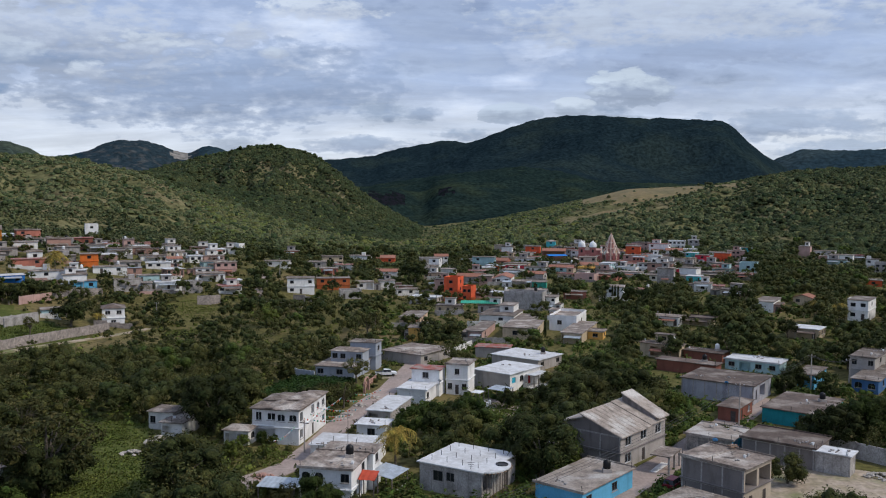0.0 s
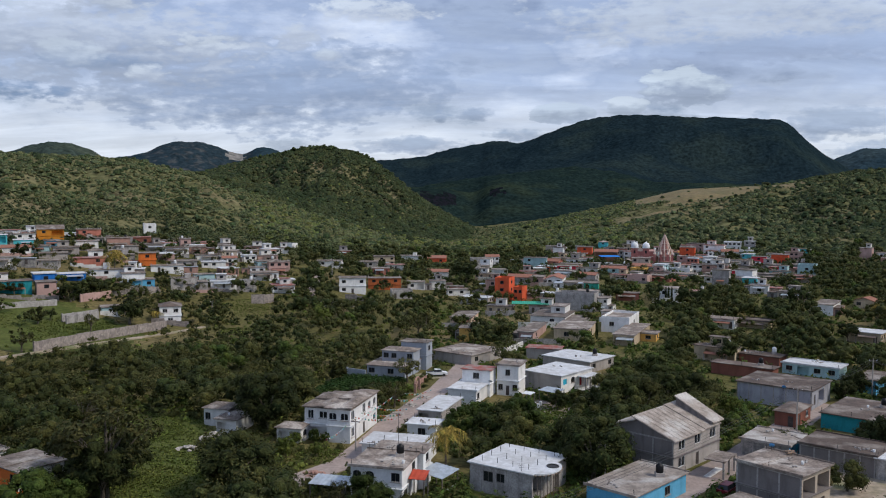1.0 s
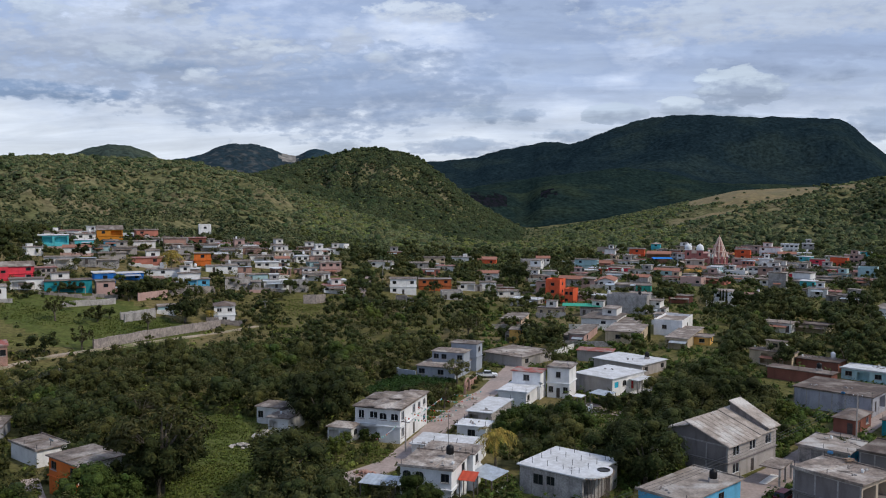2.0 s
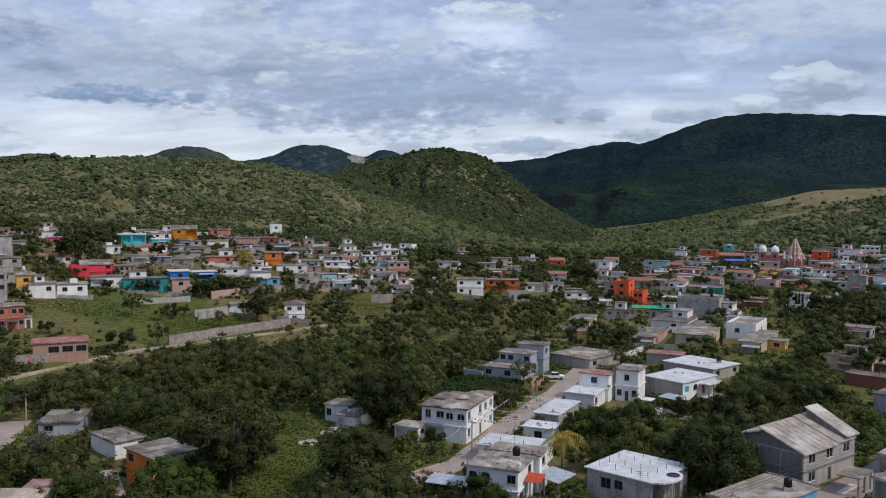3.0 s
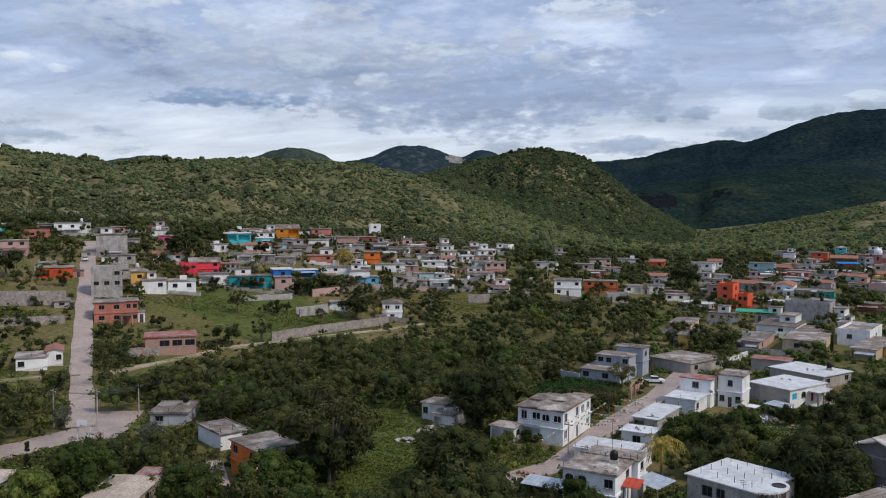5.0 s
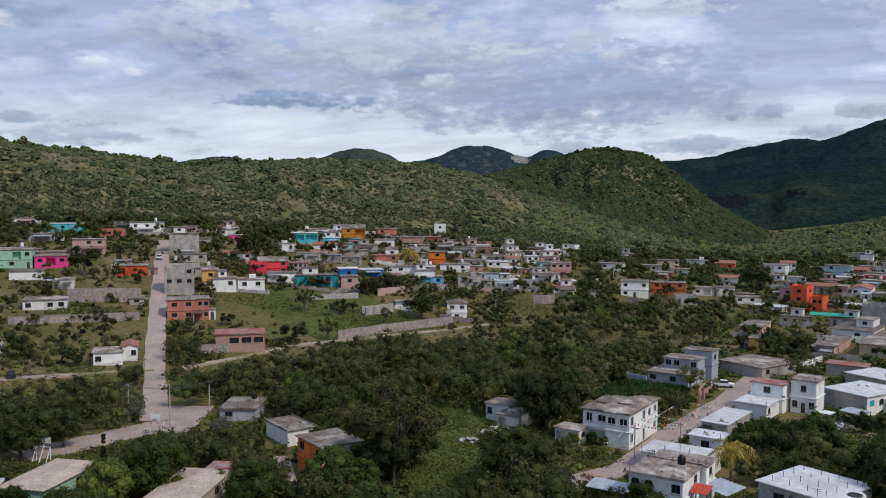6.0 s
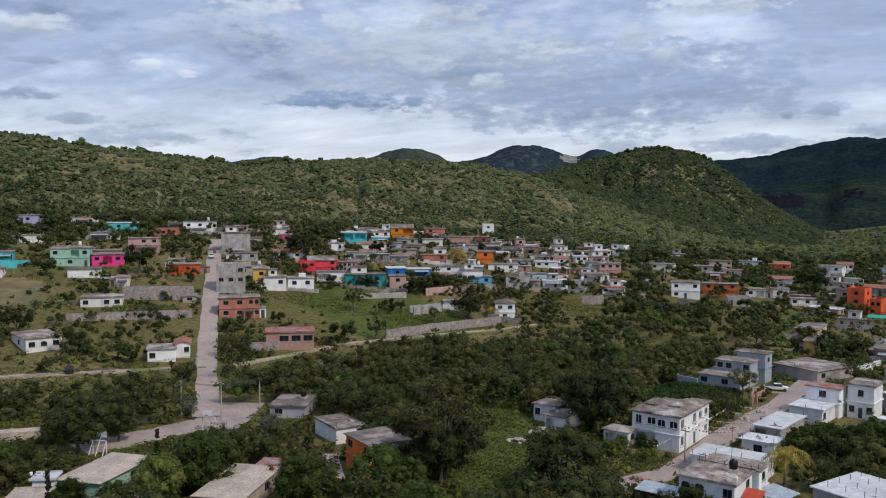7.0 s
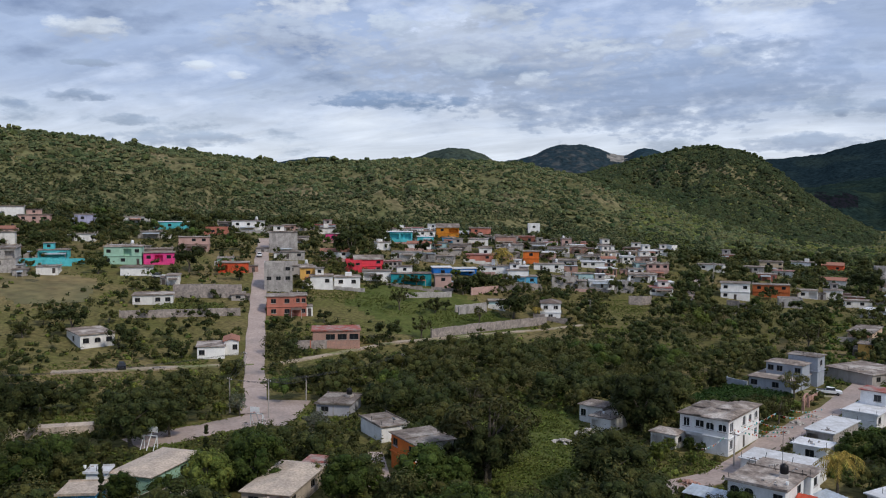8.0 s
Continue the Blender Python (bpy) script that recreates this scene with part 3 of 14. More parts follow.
def lush(x, y):
    """Rank green grass: the clearing in the wood, and the pasture above the stone wall."""
    wob = rough(x, y, 9)
    along = np.clip(((x + 44) * -20 + (y - 112) * 46) / 2516, 0, 1)
    clearing = np.hypot(x + 44 + 20 * along, y - 112 - 46 * along) + 2 * wob < 9
    u, v = (x + 132) / 30, (y - 240) / 26
    return clearing | (u * u + v * v + 0.6 * u * v + 0.25 * wob < 1)


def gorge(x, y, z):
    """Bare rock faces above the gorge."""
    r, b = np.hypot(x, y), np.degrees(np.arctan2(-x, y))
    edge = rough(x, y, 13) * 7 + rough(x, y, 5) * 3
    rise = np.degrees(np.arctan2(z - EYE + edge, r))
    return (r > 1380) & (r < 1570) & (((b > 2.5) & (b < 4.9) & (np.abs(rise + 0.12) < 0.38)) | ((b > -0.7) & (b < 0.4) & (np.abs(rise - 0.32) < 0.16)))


def make_ground():
    bearings = list(np.arange(-180, -34, 4.0)) + list(np.arange(-34, 62, 0.22)) + list(np.arange(62, 180, 4.0))
    radii = sorted([2.0] + list(np.geomspace(20, 4900, 330)) + list(np.arange(1385, 1575, 5.5)) + list(np.arange(3600, 4120, 21)))
    bb, rr = np.meshgrid(np.radians(bearings), radii, indexing="ij")
    x, y = -rr * np.sin(bb), rr * np.cos(bb)
    z = height(x, y)
    nb, nr = x.shape
    verts = np.stack([x, y, z], -1).reshape(-1, 3)
    i, j = np.meshgrid(np.arange(nb), np.arange(nr - 1), indexing="ij")
    a, b = i * nr + j, ((i + 1) % nb) * nr + j
    faces = np.stack([a, a + 1, b + 1, b], -1).reshape(-1, 4)
    me = bpy.data.meshes.new("ground")
    # the middle is closed by one many-sided face
    me.from_pydata(verts.tolist(), [], faces.tolist() + [[k * nr for k in range(nb)]])
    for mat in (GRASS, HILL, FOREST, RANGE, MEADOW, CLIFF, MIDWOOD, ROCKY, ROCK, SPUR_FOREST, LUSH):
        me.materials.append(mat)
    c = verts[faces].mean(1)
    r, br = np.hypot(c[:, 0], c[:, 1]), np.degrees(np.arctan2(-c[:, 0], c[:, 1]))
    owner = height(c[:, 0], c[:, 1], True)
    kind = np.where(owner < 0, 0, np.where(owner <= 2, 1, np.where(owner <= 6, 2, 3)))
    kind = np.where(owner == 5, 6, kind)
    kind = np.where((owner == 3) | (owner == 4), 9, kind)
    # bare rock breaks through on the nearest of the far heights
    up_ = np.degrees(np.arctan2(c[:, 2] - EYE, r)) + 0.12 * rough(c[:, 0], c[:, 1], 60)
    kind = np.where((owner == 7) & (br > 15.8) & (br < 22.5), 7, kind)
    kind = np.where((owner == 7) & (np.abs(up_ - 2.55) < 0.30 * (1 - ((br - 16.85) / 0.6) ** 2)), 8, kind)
    kind = np.where((owner == 2) & dry(c[:, 0], c[:, 1]), 4, kind)
    kind = np.where(hayfield(c[:, 0], c[:, 1]), 4, kind)
    kind = np.where(lush(c[:, 0], c[:, 1]), 10, kind)
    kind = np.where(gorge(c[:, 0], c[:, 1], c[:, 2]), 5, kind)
    me.polygons.foreach_set("material_index", np.append(kind, 0).astype(np.int32))
    me.polygons.foreach_set("use_smooth", [True] * len(me.polygons))
    tagged(new("ground", me), "green valley floor rising into scrub hills and dark wooded mountains", "ground", "", "structure")


make_ground()


ROAD_SPOTS = []


def ribbon(name, points, width, mat, label, lift_=0.12, kerb=0.0):
    """A strip of paving that follows the ground."""
    pts = []
    for a, b in zip(points, points[1:]):
        n = max(2, int(math.dist(a, b) / 5))
        pts += [(a[0] + (b[0] - a[0]) * k / n, a[1] + (b[1] - a[1]) * k / n) for k in range(n)]
    pts.append(points[-1])
    s, rows = Shape(), []
    ROAD_SPOTS.extend((p[0], p[1], width / 2) for p in pts)
    for k, p in enumerate(pts):
        q0, q1 = pts[max(0, k - 1)], pts[min(len(pts) - 1, k + 1)]
        d = Vector((q1[0] - q0[0], q1[1] - q0[1])).normalized()
        nx, ny = -d.y, d.x
        wob = 0.3 * math.sin(k * 1.7) + 0.2 * math.sin(k * 0.63 + 1)
        z = max(level(p[0], p[1]), level(p[0] + nx * width / 2, p[1] + ny * width / 2), level(p[0] - nx * width / 2, p[1] - ny * width / 2)) + lift_
        h = width / 2 + wob * 0.5
        rows.append([(p[0] + nx * h, p[1] + ny * h, z), (p[0] - nx * h, p[1] - ny * h, z)])
    for (l0, r0), (l1, r1) in zip(rows, rows[1:]):
        s.face(l0, r0, r1, l1)
        for e0, e1 in ((l0, l1), (r1, r0)):
            s.face(e0, e1, (e1[0], e1[1], e1[2] - 1.0), (e0[0], e0[1], e0[2] - 1.0))
    return tagged(new(name, s.mesh(name, mat)), label, name.split("_")[0], "", "structure")


ribbon("road_main", [(-33, 119), (-27.5, 126), (-22.9, 133.5), (-18.9, 156.4), (-11.5, 186.8), (-8.0, 208), (-2.0, 240)], 5.0, ROAD, "worn pinkish concrete street between the houses")
ribbon("road_right", [(17, 108), (24.0, 119.2), (37.0, 136.7), (58.5, 165.9), (68, 179)], 5.4, ROAD, "pale concrete side street")
ribbon("road_left", [(-109.5, 127.5), (-120.3, 140.9), (-139.9, 163.6), (-166.9, 196.6), (-208.1, 247.6), (-242.7, 291.1)], 4.9, ROAD, "straight concrete street climbing the slope", 0.25)
ribbon("road_lane", [(-169.5, 129.0), (-155.2, 143.8), (-138, 161)], 3.0, DIRT, "narrow earth lane", 0.1)
ribbon("path", [(-134, 164), (-122.1, 203.0), (-105, 242), (-92, 269)], 2.4, DIRT, "trodden earth path below the stone wall", 0.08)
ribbon("road_plaza", [(-103, 122), (-111, 140)], 10.0, ROAD, "bare open yard at the foot of the street", 0.06)
ribbon("road_court", [(-114, 102), (-107, 124)], 8.0, ROAD, "worn concrete ball court", 0.05)
ribbon("road_lot", [(50, 112), (62, 133)], 16.0, DIRT, "bare earth lot", 0.05)
ribbon("road_upper", [(-72, 328), (-73.2, 361), (-80, 372)], 4.0, ROAD, "short steep concrete lane", 0.3)


# ---- houses ----
MESHES = {}
RND = random.Random(11)


def window_meshes(w, h, mat):
    key = ("window", round(w, 1), round(h, 1), mat.name)
    if key not in MESHES:
        w, h = key[1], key[2]
        f, b = Shape(), 0.06
        ring = [(-w / 2, 0), (w / 2, 0), (w / 2, h), (-w / 2, h)]
        inner = [(-w / 2 + b, b), (w / 2 - b, b), (w / 2 - b, h - b), (-w / 2 + b, h - b)]
        f.v = [(x, y, z) for y in (0.04, 0.12) for x, z in ring + inner]
        for k in range(4):
            n = (k + 1) % 4
            f.f += [(k, n, 4 + n, 4 + k), (4 + k, 4 + n, 12 + n, 12 + k), (8 + n, 8 + k, 12 + k, 12 + n), (n, k, 8 + k, 8 + n)]
        cross = Shape().box(-0.03, 0.03, 0.05, 0.11, b, h - b)
        sill = Shape().box(-w / 2 - 0.1, w / 2 + 0.1, -0.1, 0.035, -0.12, -0.004)
        pane = Shape().box(-w / 2 + 0.02, w / 2 - 0.02, 0.13, 0.15, 0.02, h - 0.02)
        MESHES[key] = (f.mesh("window", mat), (("mullion", cross.mesh("mullion", mat)),
                                                     ("sill", sill.mesh("sill", WALLS["grey"])), ("pane", pane.mesh("pane", GLASS))))
    return MESHES[key]


def door_mesh(w, h, mat):
    key = ("door", round(w, 1), round(h, 1), mat.name)
    if key not in MESHES:
        s = Shape().box(-w / 2, w / 2, 0.10, 0.16, 0, h)
        s.box(-w / 2 + 0.1, w / 2 - 0.1, 0.07, 0.10, 0.2, h * 0.45).box(-w / 2 + 0.1, w / 2 - 0.1, 0.07, 0.10, h * 0.52, h - 0.15)
        MESHES[key] = s.mesh("door", mat)
    return MESHES[key]


DOOR_STEEL = material("door_paint", (0.09, 0.075, 0.07), size=0.8, rough_=0.6, bump=0)
DOOR_RED = paint("door_red", (0.42, 0.03, 0.04))
SHUTTER = paint("shutter_turquoise", (0.03, 0.42, 0.60))


def facade(s, width, zb, zt, storey, rows):
    """Adds one wall to s in its own plane (x along, -y out, z up) with real openings. Returns the openings' kinds and boxes."""
    holes = []
    for k, row in enumerate(rows):
        z0 = zt - storey * (k + 1)
        if not row:
            continue
        bay = width / len(row)
        for i, c in enumerate(row):
            xm = -width / 2 + bay * (i + 0.5)
            if c in "WUA":
                w, h = min(1.5, bay * 0.66), min(1.25, storey * 0.44)
                holes.append((c, xm - w / 2, xm + w / 2, z0 + storey * 0.36, z0 + storey * 0.36 + h))
            elif c == "G":
                w, h = min(1.9, bay * 0.5), min(1.7, storey * 0.56)
                holes.append((c, xm - w / 2, xm + w / 2, z0 + storey * 0.3, z0 + storey * 0.3 + h))
            elif c == "B":
                w, h = min(2.4, bay * 0.8), min(1.5, storey * 0.5)
                holes.append((c, xm - w / 2, xm + w / 2, z0 + storey * 0.28, z0 + storey * 0.28 + h))
            elif c == "D":
                w, h = min(1.0, bay * 0.5), min(2.1, storey * 0.76)
                holes.append((c, xm - w / 2, xm + w / 2, z0 + 0.05, z0 + 0.05 + h))
            elif c == "S":
                w, h = bay * 0.84, storey * 0.78
                holes.append((c, xm - w / 2, xm + w / 2, z0 + 0.06, z0 + 0.06 + h))
    xs = sorted({-width / 2, width / 2, *(q for h in holes for q in h[1:3])})
    zs = sorted({zb, zt, *(q for h in holes for q in h[3:5])})
    local = Shape()
    for x0, x1 in zip(xs, xs[1:]):
        for z0, z1 in zip(zs, zs[1:]):
            xm, zm = (x0 + x1) / 2, (z0 + z1) / 2
            if not any(h[1] < xm < h[2] and h[3] < zm < h[4] for h in holes):
                local.face((x0, 0, z0), (x1, 0, z0), (x1, 0, z1), (x0, 0, z1))
    for c, x0, x1, z0, z1 in holes:
        d = 1.6 if c == "S" else 0.2
        local.face((x0, 0, z0), (x0, d, z0), (x0, d, z1), (x0, 0, z1)).face((x1, d, z0), (x1, 0, z0), (x1, 0, z1), (x1, d, z1))
        local.face((x0, 0, z0), (x1, 0, z0), (x1, d, z0), (x0, d, z0)).face((x0, d, z1), (x1, d, z1), (x1, 0, z1), (x0, 0, z1))
        local.face((x0, d, z0), (x1, d, z0), (x1, d, z1), (x0, d, z1))
        if c == "A":
            r, n = (x1 - x0) / 2, 6
            xm = (x0 + x1) / 2
            arc = [(xm - r * math.cos(math.pi * k / n), z1 - r * 0.7 + r * 0.7 * math.sin(math.pi * k / n)) for k in range(n + 1)]
            for (ax, az), (bx, bz) in zip(arc, arc[1:]):
                corner = x0 if (ax + bx) / 2 < xm else x1
                if corner == x0:
                    local.face((x0, 0.01, z1), (ax, 0.01, az), (bx, 0.01, bz))
                else:
                    local.face((x1, 0.01, z1), (ax, 0.01, az), (bx, 0.01, bz))
    k = len(s.v)
    s.v += local.v
    s.f += [tuple(k + i for i in f) for f in local.f]
    return holes, k


SIDES = {"s": 0, "e": 90, "n": 180, "w": 270}
COLOUR_WORDS = {"palewhite": "pale white", "grey": "grey cement", "darkgrey": "dark grey", "bluegrey": "blue-grey", "paleblue": "pale blue", "sky": "sky-blue",
                "royal": "royal blue", "tealwhite": "pale teal", "turq": "turquoise", "orange2": "rust-orange", "orangebrown": "burnt orange", "pinkish": "dusty pink",
                "redorange": "vermilion", "redbrown": "red-brown", "block": "bare block", "rubble": "crumbling plaster", "green": "sea-green", "brick": "bare brick"}
ROOF_WORDS = {"slab": "stained flat concrete roof", "whiteslab": "white-coated flat roof", "redslab": "red-coated flat roof", "sandslab": "dusty flat roof",
              "parapet": "parapet roof", "hip": "low hipped concrete roof", "hiptile": "low hipped tile roof", "gable": "gabled roof", "split": "split-level gabled roof", "multi": "several low concrete roof slabs", "tile": "clay tile roof"}
ROOF_WORDS["paleslab"] = "pale weathered flat concrete roof"
ROOF_WORDS["hipsand"] = "low dusty hipped roof"
ROOF_WORDS["hipbrown"] = "low brown hipped roof"
ROOF_WORDS["brownslab"] = "dark brown weathered flat roof"
ROOF_MAT = {"hipsand": SAND_ROOF, "brownslab": BROWN_ROOF, "hipbrown": BROWN_ROOF, "slab": CONCRETE, "whiteslab": WHITE_ROOF, "redslab": RED_ROOF, "sandslab": SAND_ROOF, "parapet": CONCRETE, "hip": CONCRETE, "hiptile": TILE, "gable": CONCRETE, "multi": CONCRETE, "split": PALE_ROOF, "paleslab": PALE_ROOF, "tile": TILE}
REBAR = Shape().box(-0.03, 0.03, -0.03, 0.03, 0, 0.8).mesh("rebar", STEEL)
TANK_ME = Shape().lathe([(0.5, 0), (0.55, 0.1), (0.55, 0.9), (0.48, 1.1), (0.2, 1.22), (0.2, 1.3)]).mesh("tank", TANK, True)
WHITE_TANK = Shape().lathe([(0.5, 0), (0.55, 0.1), (0.55, 0.9), (0.48, 1.1), (0.2, 1.22), (0.2, 1.3)]).mesh("tank", TRIM, True)
TANK_FOOT = Shape().box(-0.6, 0.6, -0.6, 0.6, 0, 0.5).mesh("plinth", WALLS["grey"])


def water_tank(x, y, z, pale=False):
    t = thing("water_tank", x, y, z, 0, "white rooftop water tank on a cement plinth" if pale else "black plastic rooftop water tank on a plinth", "water tank", "rooftop tanks")
    part("plinth", TANK_FOOT, t)
    part("tank", WHITE_TANK if pale else TANK_ME, t, m=pose(0, 0, 0.5))


BLOCK_ME = Shape().box(-0.2, 0.2, -0.1, 0.1, 0, 0.2).mesh("block", WALLS["block"])
BOARD_ME = Shape().box(-0.9, 0.9, -0.11, 0.11, 0, 0.05).mesh("board", WOOD)
BUCKET_ME = Shape().lathe([(0.17, 0), (0.22, 0.42), (0.19, 0.42), (0.15, 0.04)], 10).mesh("bucket", TRIM, True)


def roof_oddment(x, y, z):
    """A few left-over blocks, boards or a bucket on a roof."""
    ob = thing("building_scrap", x, y, z, RND.uniform(0, 360), "left-over cement blocks and boards on a flat roof", "building scrap", "roof oddments")
    for _ in range(RND.randrange(2, 5)):
        part("block", BLOCK_ME, ob, "", pose(RND.uniform(-1.2, 1.2), RND.uniform(-0.9, 0.9), 0, 0, 0, RND.uniform(0, 180)))
    for k in range(RND.randrange(0, 3)):
        part("board", BOARD_ME, ob, "", pose(RND.uniform(-0.6, 0.6), RND.uniform(1.0, 1.6) + 0.3 * k, 0, 0, 0, RND.uniform(-20, 20)))
    if RND.random() < 0.4:
        part("bucket", BUCKET_ME, ob, "white plastic bucket", pose(-1.5, RND.uniform(-0.5, 0.5), 0))


HOUSE_SPOTS = []
BUILDER = random.Random(9)


def add_ons(ob, w, d, h, storey, mat, roof_mat):
    """Lean-tos, side rooms, upper rooms and column stubs, as these houses grow room by room."""
    e = BUILDER
    if e.random() < 0.5:
        lw, ld, u = w * e.uniform(0.4, 0.85), e.uniform(1.6, 2.6), e.uniform(-0.1, 0.1) * w
        top, y0 = min(h, storey) * e.uniform(0.72, 0.86), -d / 2 - 0.004
        s = Shape()
        p = [(u - lw / 2, y0, top), (u + lw / 2, y0, top), (u + lw / 2, y0 - ld, top - 0.35), (u - lw / 2, y0 - ld, top - 0.35)]
        q = [(a, b, c + 0.09) for a, b, c in p]
        s.face(*p).face(*q[::-1])
        for k in range(4):
            s.face(p[k], q[k], q[(k + 1) % 4], p[(k + 1) % 4])
        part("lean_to", s.mesh("lean_to", e.choice((SHEET, CONCRETE, BROWN_ROOF, TILE))), ob)
        for sx in (-1, 1):
            part("post", Shape().box(-0.08, 0.08, -0.08, 0.08, -0.8, top - 0.33).mesh("post", WALLS["grey"]), ob, m=pose(u + sx * (lw / 2 - 0.15), y0 - ld + 0.15, 0))
    if e.random() < 0.4:
        aw, ad, ah = w * e.uniform(0.3, 0.55), d * e.uniform(0.45, 0.8), min(h, storey) * e.uniform(0.7, 0.95)
        side = e.choice((-1, 1))
        x0 = side * (w / 2 + 0.004)
        x1 = x0 + side * aw
        am = WALLS[e.choice(("block", "block", "grey", "rubble", "brick", "palewhite"))]
        a, b = min(x0, x1), max(x0, x1)
        part("side_room", Shape().box(a, b, -d / 2 + 0.4, -d / 2 + 0.4 + ad, -1.2, ah).mesh("side_room", am), ob)
        part("side_roof", Shape().box(a + 0.002, b + 0.1, -d / 2 + 0.1, -d / 2 + 0.6 + ad, ah + 0.003, ah + 0.13).mesh("side_roof", e.choice((CONCRETE, BROWN_ROOF, SHEET))), ob)
        part("doorway", Shape().box((a + b) / 2 - 0.5, (a + b) / 2 + 0.5, -d / 2 + 0.37, -d / 2 + 0.39, 0, ah * 0.8).mesh("doorway", DOOR_STEEL), ob)
    if e.random() < 0.25 and w > 6:
        uw, ud, u = w * e.uniform(0.35, 0.5), d * 0.55, e.uniform(-0.2, 0.2) * w
        part("upper_room", Shape().box(u - uw / 2, u + uw / 2, d / 2 - ud, d / 2 - 0.2, h + 0.27, h + 2.4).mesh("upper_room", e.choice((mat, WALLS["block"], WALLS["palewhite"]))), ob)
        part("upper_roof", Shape().box(u - uw / 2 - 0.25, u + uw / 2 + 0.25, d / 2 - ud - 0.4, d / 2, h + 2.403, h + 2.55).mesh("upper_roof", roof_mat), ob)
        part("upper_window", Shape().box(u - 0.6, u + 0.6, d / 2 - ud - 0.03, d / 2 - ud - 0.005, h + 0.9, h + 1.9).mesh("upper_window", GLASS), ob)
    elif e.random() < 0.45:
        for sx in (-1, 0, 1):
            for sy in (-1, 1):
                if e.random() < 0.75:
                    part("column_stub", COLUMN_STUB, ob, m=pose(sx * (w / 2 - 0.2), sy * (d / 2 - 0.2), h + 0.174))


FRAME = material("cement_frame", (0.40, 0.375, 0.355), (0.26, 0.24, 0.23), size=0.8, fine=4, streak=0.45, grain=0.15)
COLUMN_STUB = Shape().box(-0.1, 0.1, -0.1, 0.1, 0, 0.75).mesh("column_stub", WALLS["grey"])
SHEET = material("galvanised_sheet", (0.50, 0.55, 0.60), (0.36, 0.39, 0.42), size=1.2, fine=5, rough_=0.45, metal=0.3, bump=0.1, grain=0.08)
FADED = {"white": ("white", "white", "white", "palewhite"), "palewhite": ("palewhite", "palewhite", "white", "white", "pinkish", "block"), "grey": ("grey", "grey", "palewhite", "block")}


def house(x, y, z, rot, w, d, h, storeys, wall, roof, sink=0.4, faces=None, tank=0, rebar=False, label="", name="house", ridge="", paints=None):
    faces = faces or {}
    if not label and wall in FADED and math.hypot(x, y) > 230:
        wall = BUILDER.choice(FADED[wall])
    HOUSE_SPOTS.append((x, y, math.hypot(w, d) / 2 * 0.92))
    label_given = bool(label)
    label = label or f"{COLOUR_WORDS.get(wall, wall)} {['', 'single-storey', 'two-storey', 'three-storey'][storeys]} house with {ROOF_WORDS[roof]}"
    ob = thing(name, x, y, z, rot, label, "house", "village houses")
    mat = WALLS[wall]
    storey = min(h / storeys, 3.2)
    plain, painted = Shape(), {}
    openings = []
    for key, turn in SIDES.items():
        s = painted.setdefault(paints[key], Shape()) if paints and key in paints else plain
        width, off = (w, d / 2) if key in "sn" else (d, w / 2)
        rows = faces[key].split("/") if key in faces else []
        holes, k = facade(s, width, -sink, h, storey, rows)
        m = pose(0, 0, 0, 0, 0, turn) @ Matrix.Translation((0, -off, 0))
        for i in range(k, len(s.v)):
            s.v[i] = tuple(m @ Vector(s.v[i]))
        openings += [(m, hole) for hole in holes]
    part("wall", plain.mesh("wall", mat), ob)
    for other, s in painted.items():
        part("front_wall", s.mesh("front_wall", WALLS[other]), ob, f"{COLOUR_WORDS.get(other, other)} painted front wall")
    for m, (c, x0, x1, z0, z1) in openings:
        at = m @ Matrix.Translation(((x0 + x1) / 2, 0, z0))
        if c in "WBAG":
            fr, subs = window_meshes(x1 - x0, z1 - z0, TRIM if c == "G" or roof in ("hipbrown", "multi") else ALUMINIUM)
            wo_ = part("window", fr, ob, m=at)
            far_ = math.hypot(x, y) > 300
            for sub, me in subs:
                if not far_ or sub == "pane":
                    part(sub, me, wo_)
        elif c == "U":
            part("shutter", door_mesh(x1 - x0, z1 - z0, SHUTTER), ob, "turquoise shutter", at)
        elif c == "D":
            part("door", door_mesh(x1 - x0, z1 - z0, DOOR_RED if wall == "grey" and roof == "whiteslab" else DOOR_STEEL), ob, m=at)
    if wall in ("block", "darkgrey", "paleblue", "rubble") and math.hypot(x, y) < 235:
        for key, turn in SIDES.items():
            if key == "n" or (paints and key in paints):
                continue
            width, off = (w, d / 2) if key in "sn" else (d, w / 2)
            bays = len(faces[key].split("/")[0]) if key in faces else 0
            bays = bays if bays > 1 else max(1, round(width / 3.5))
            m = pose(0, 0, 0, 0, 0, turn) @ Matrix.Translation((0, -off, 0))
            for k in range(bays + 1):
                u = min(max(-width / 2 + width * k / bays, -width / 2 + 0.13), width / 2 - 0.13)
                part("column", Shape().box(-0.11, 0.11, -0.03, -0.003, -sink, h - 0.2).mesh("column", FRAME), ob, m=m @ Matrix.Translation((u, 0, 0)))
            for k in range(storeys):
                zt = h - storey * k
                part("bond_beam", Shape().box(-width / 2 + 0.01, width / 2 - 0.01, -0.034, -0.003, zt - 0.24, zt - 0.012).mesh("bond_beam", FRAME), ob, m=m)
    if storeys > 1 and roof != "parapet":
        zb = h - storey
        bs = Shape().box(-w / 2 - 0.22, w / 2 + 0.22, -d / 2 - 0.22, d / 2 + 0.22, zb - 0.10, zb + 0.08)
        part("ledge", bs.mesh("ledge", TRIM if wall == "white" else mat), ob)
    r = Shape()
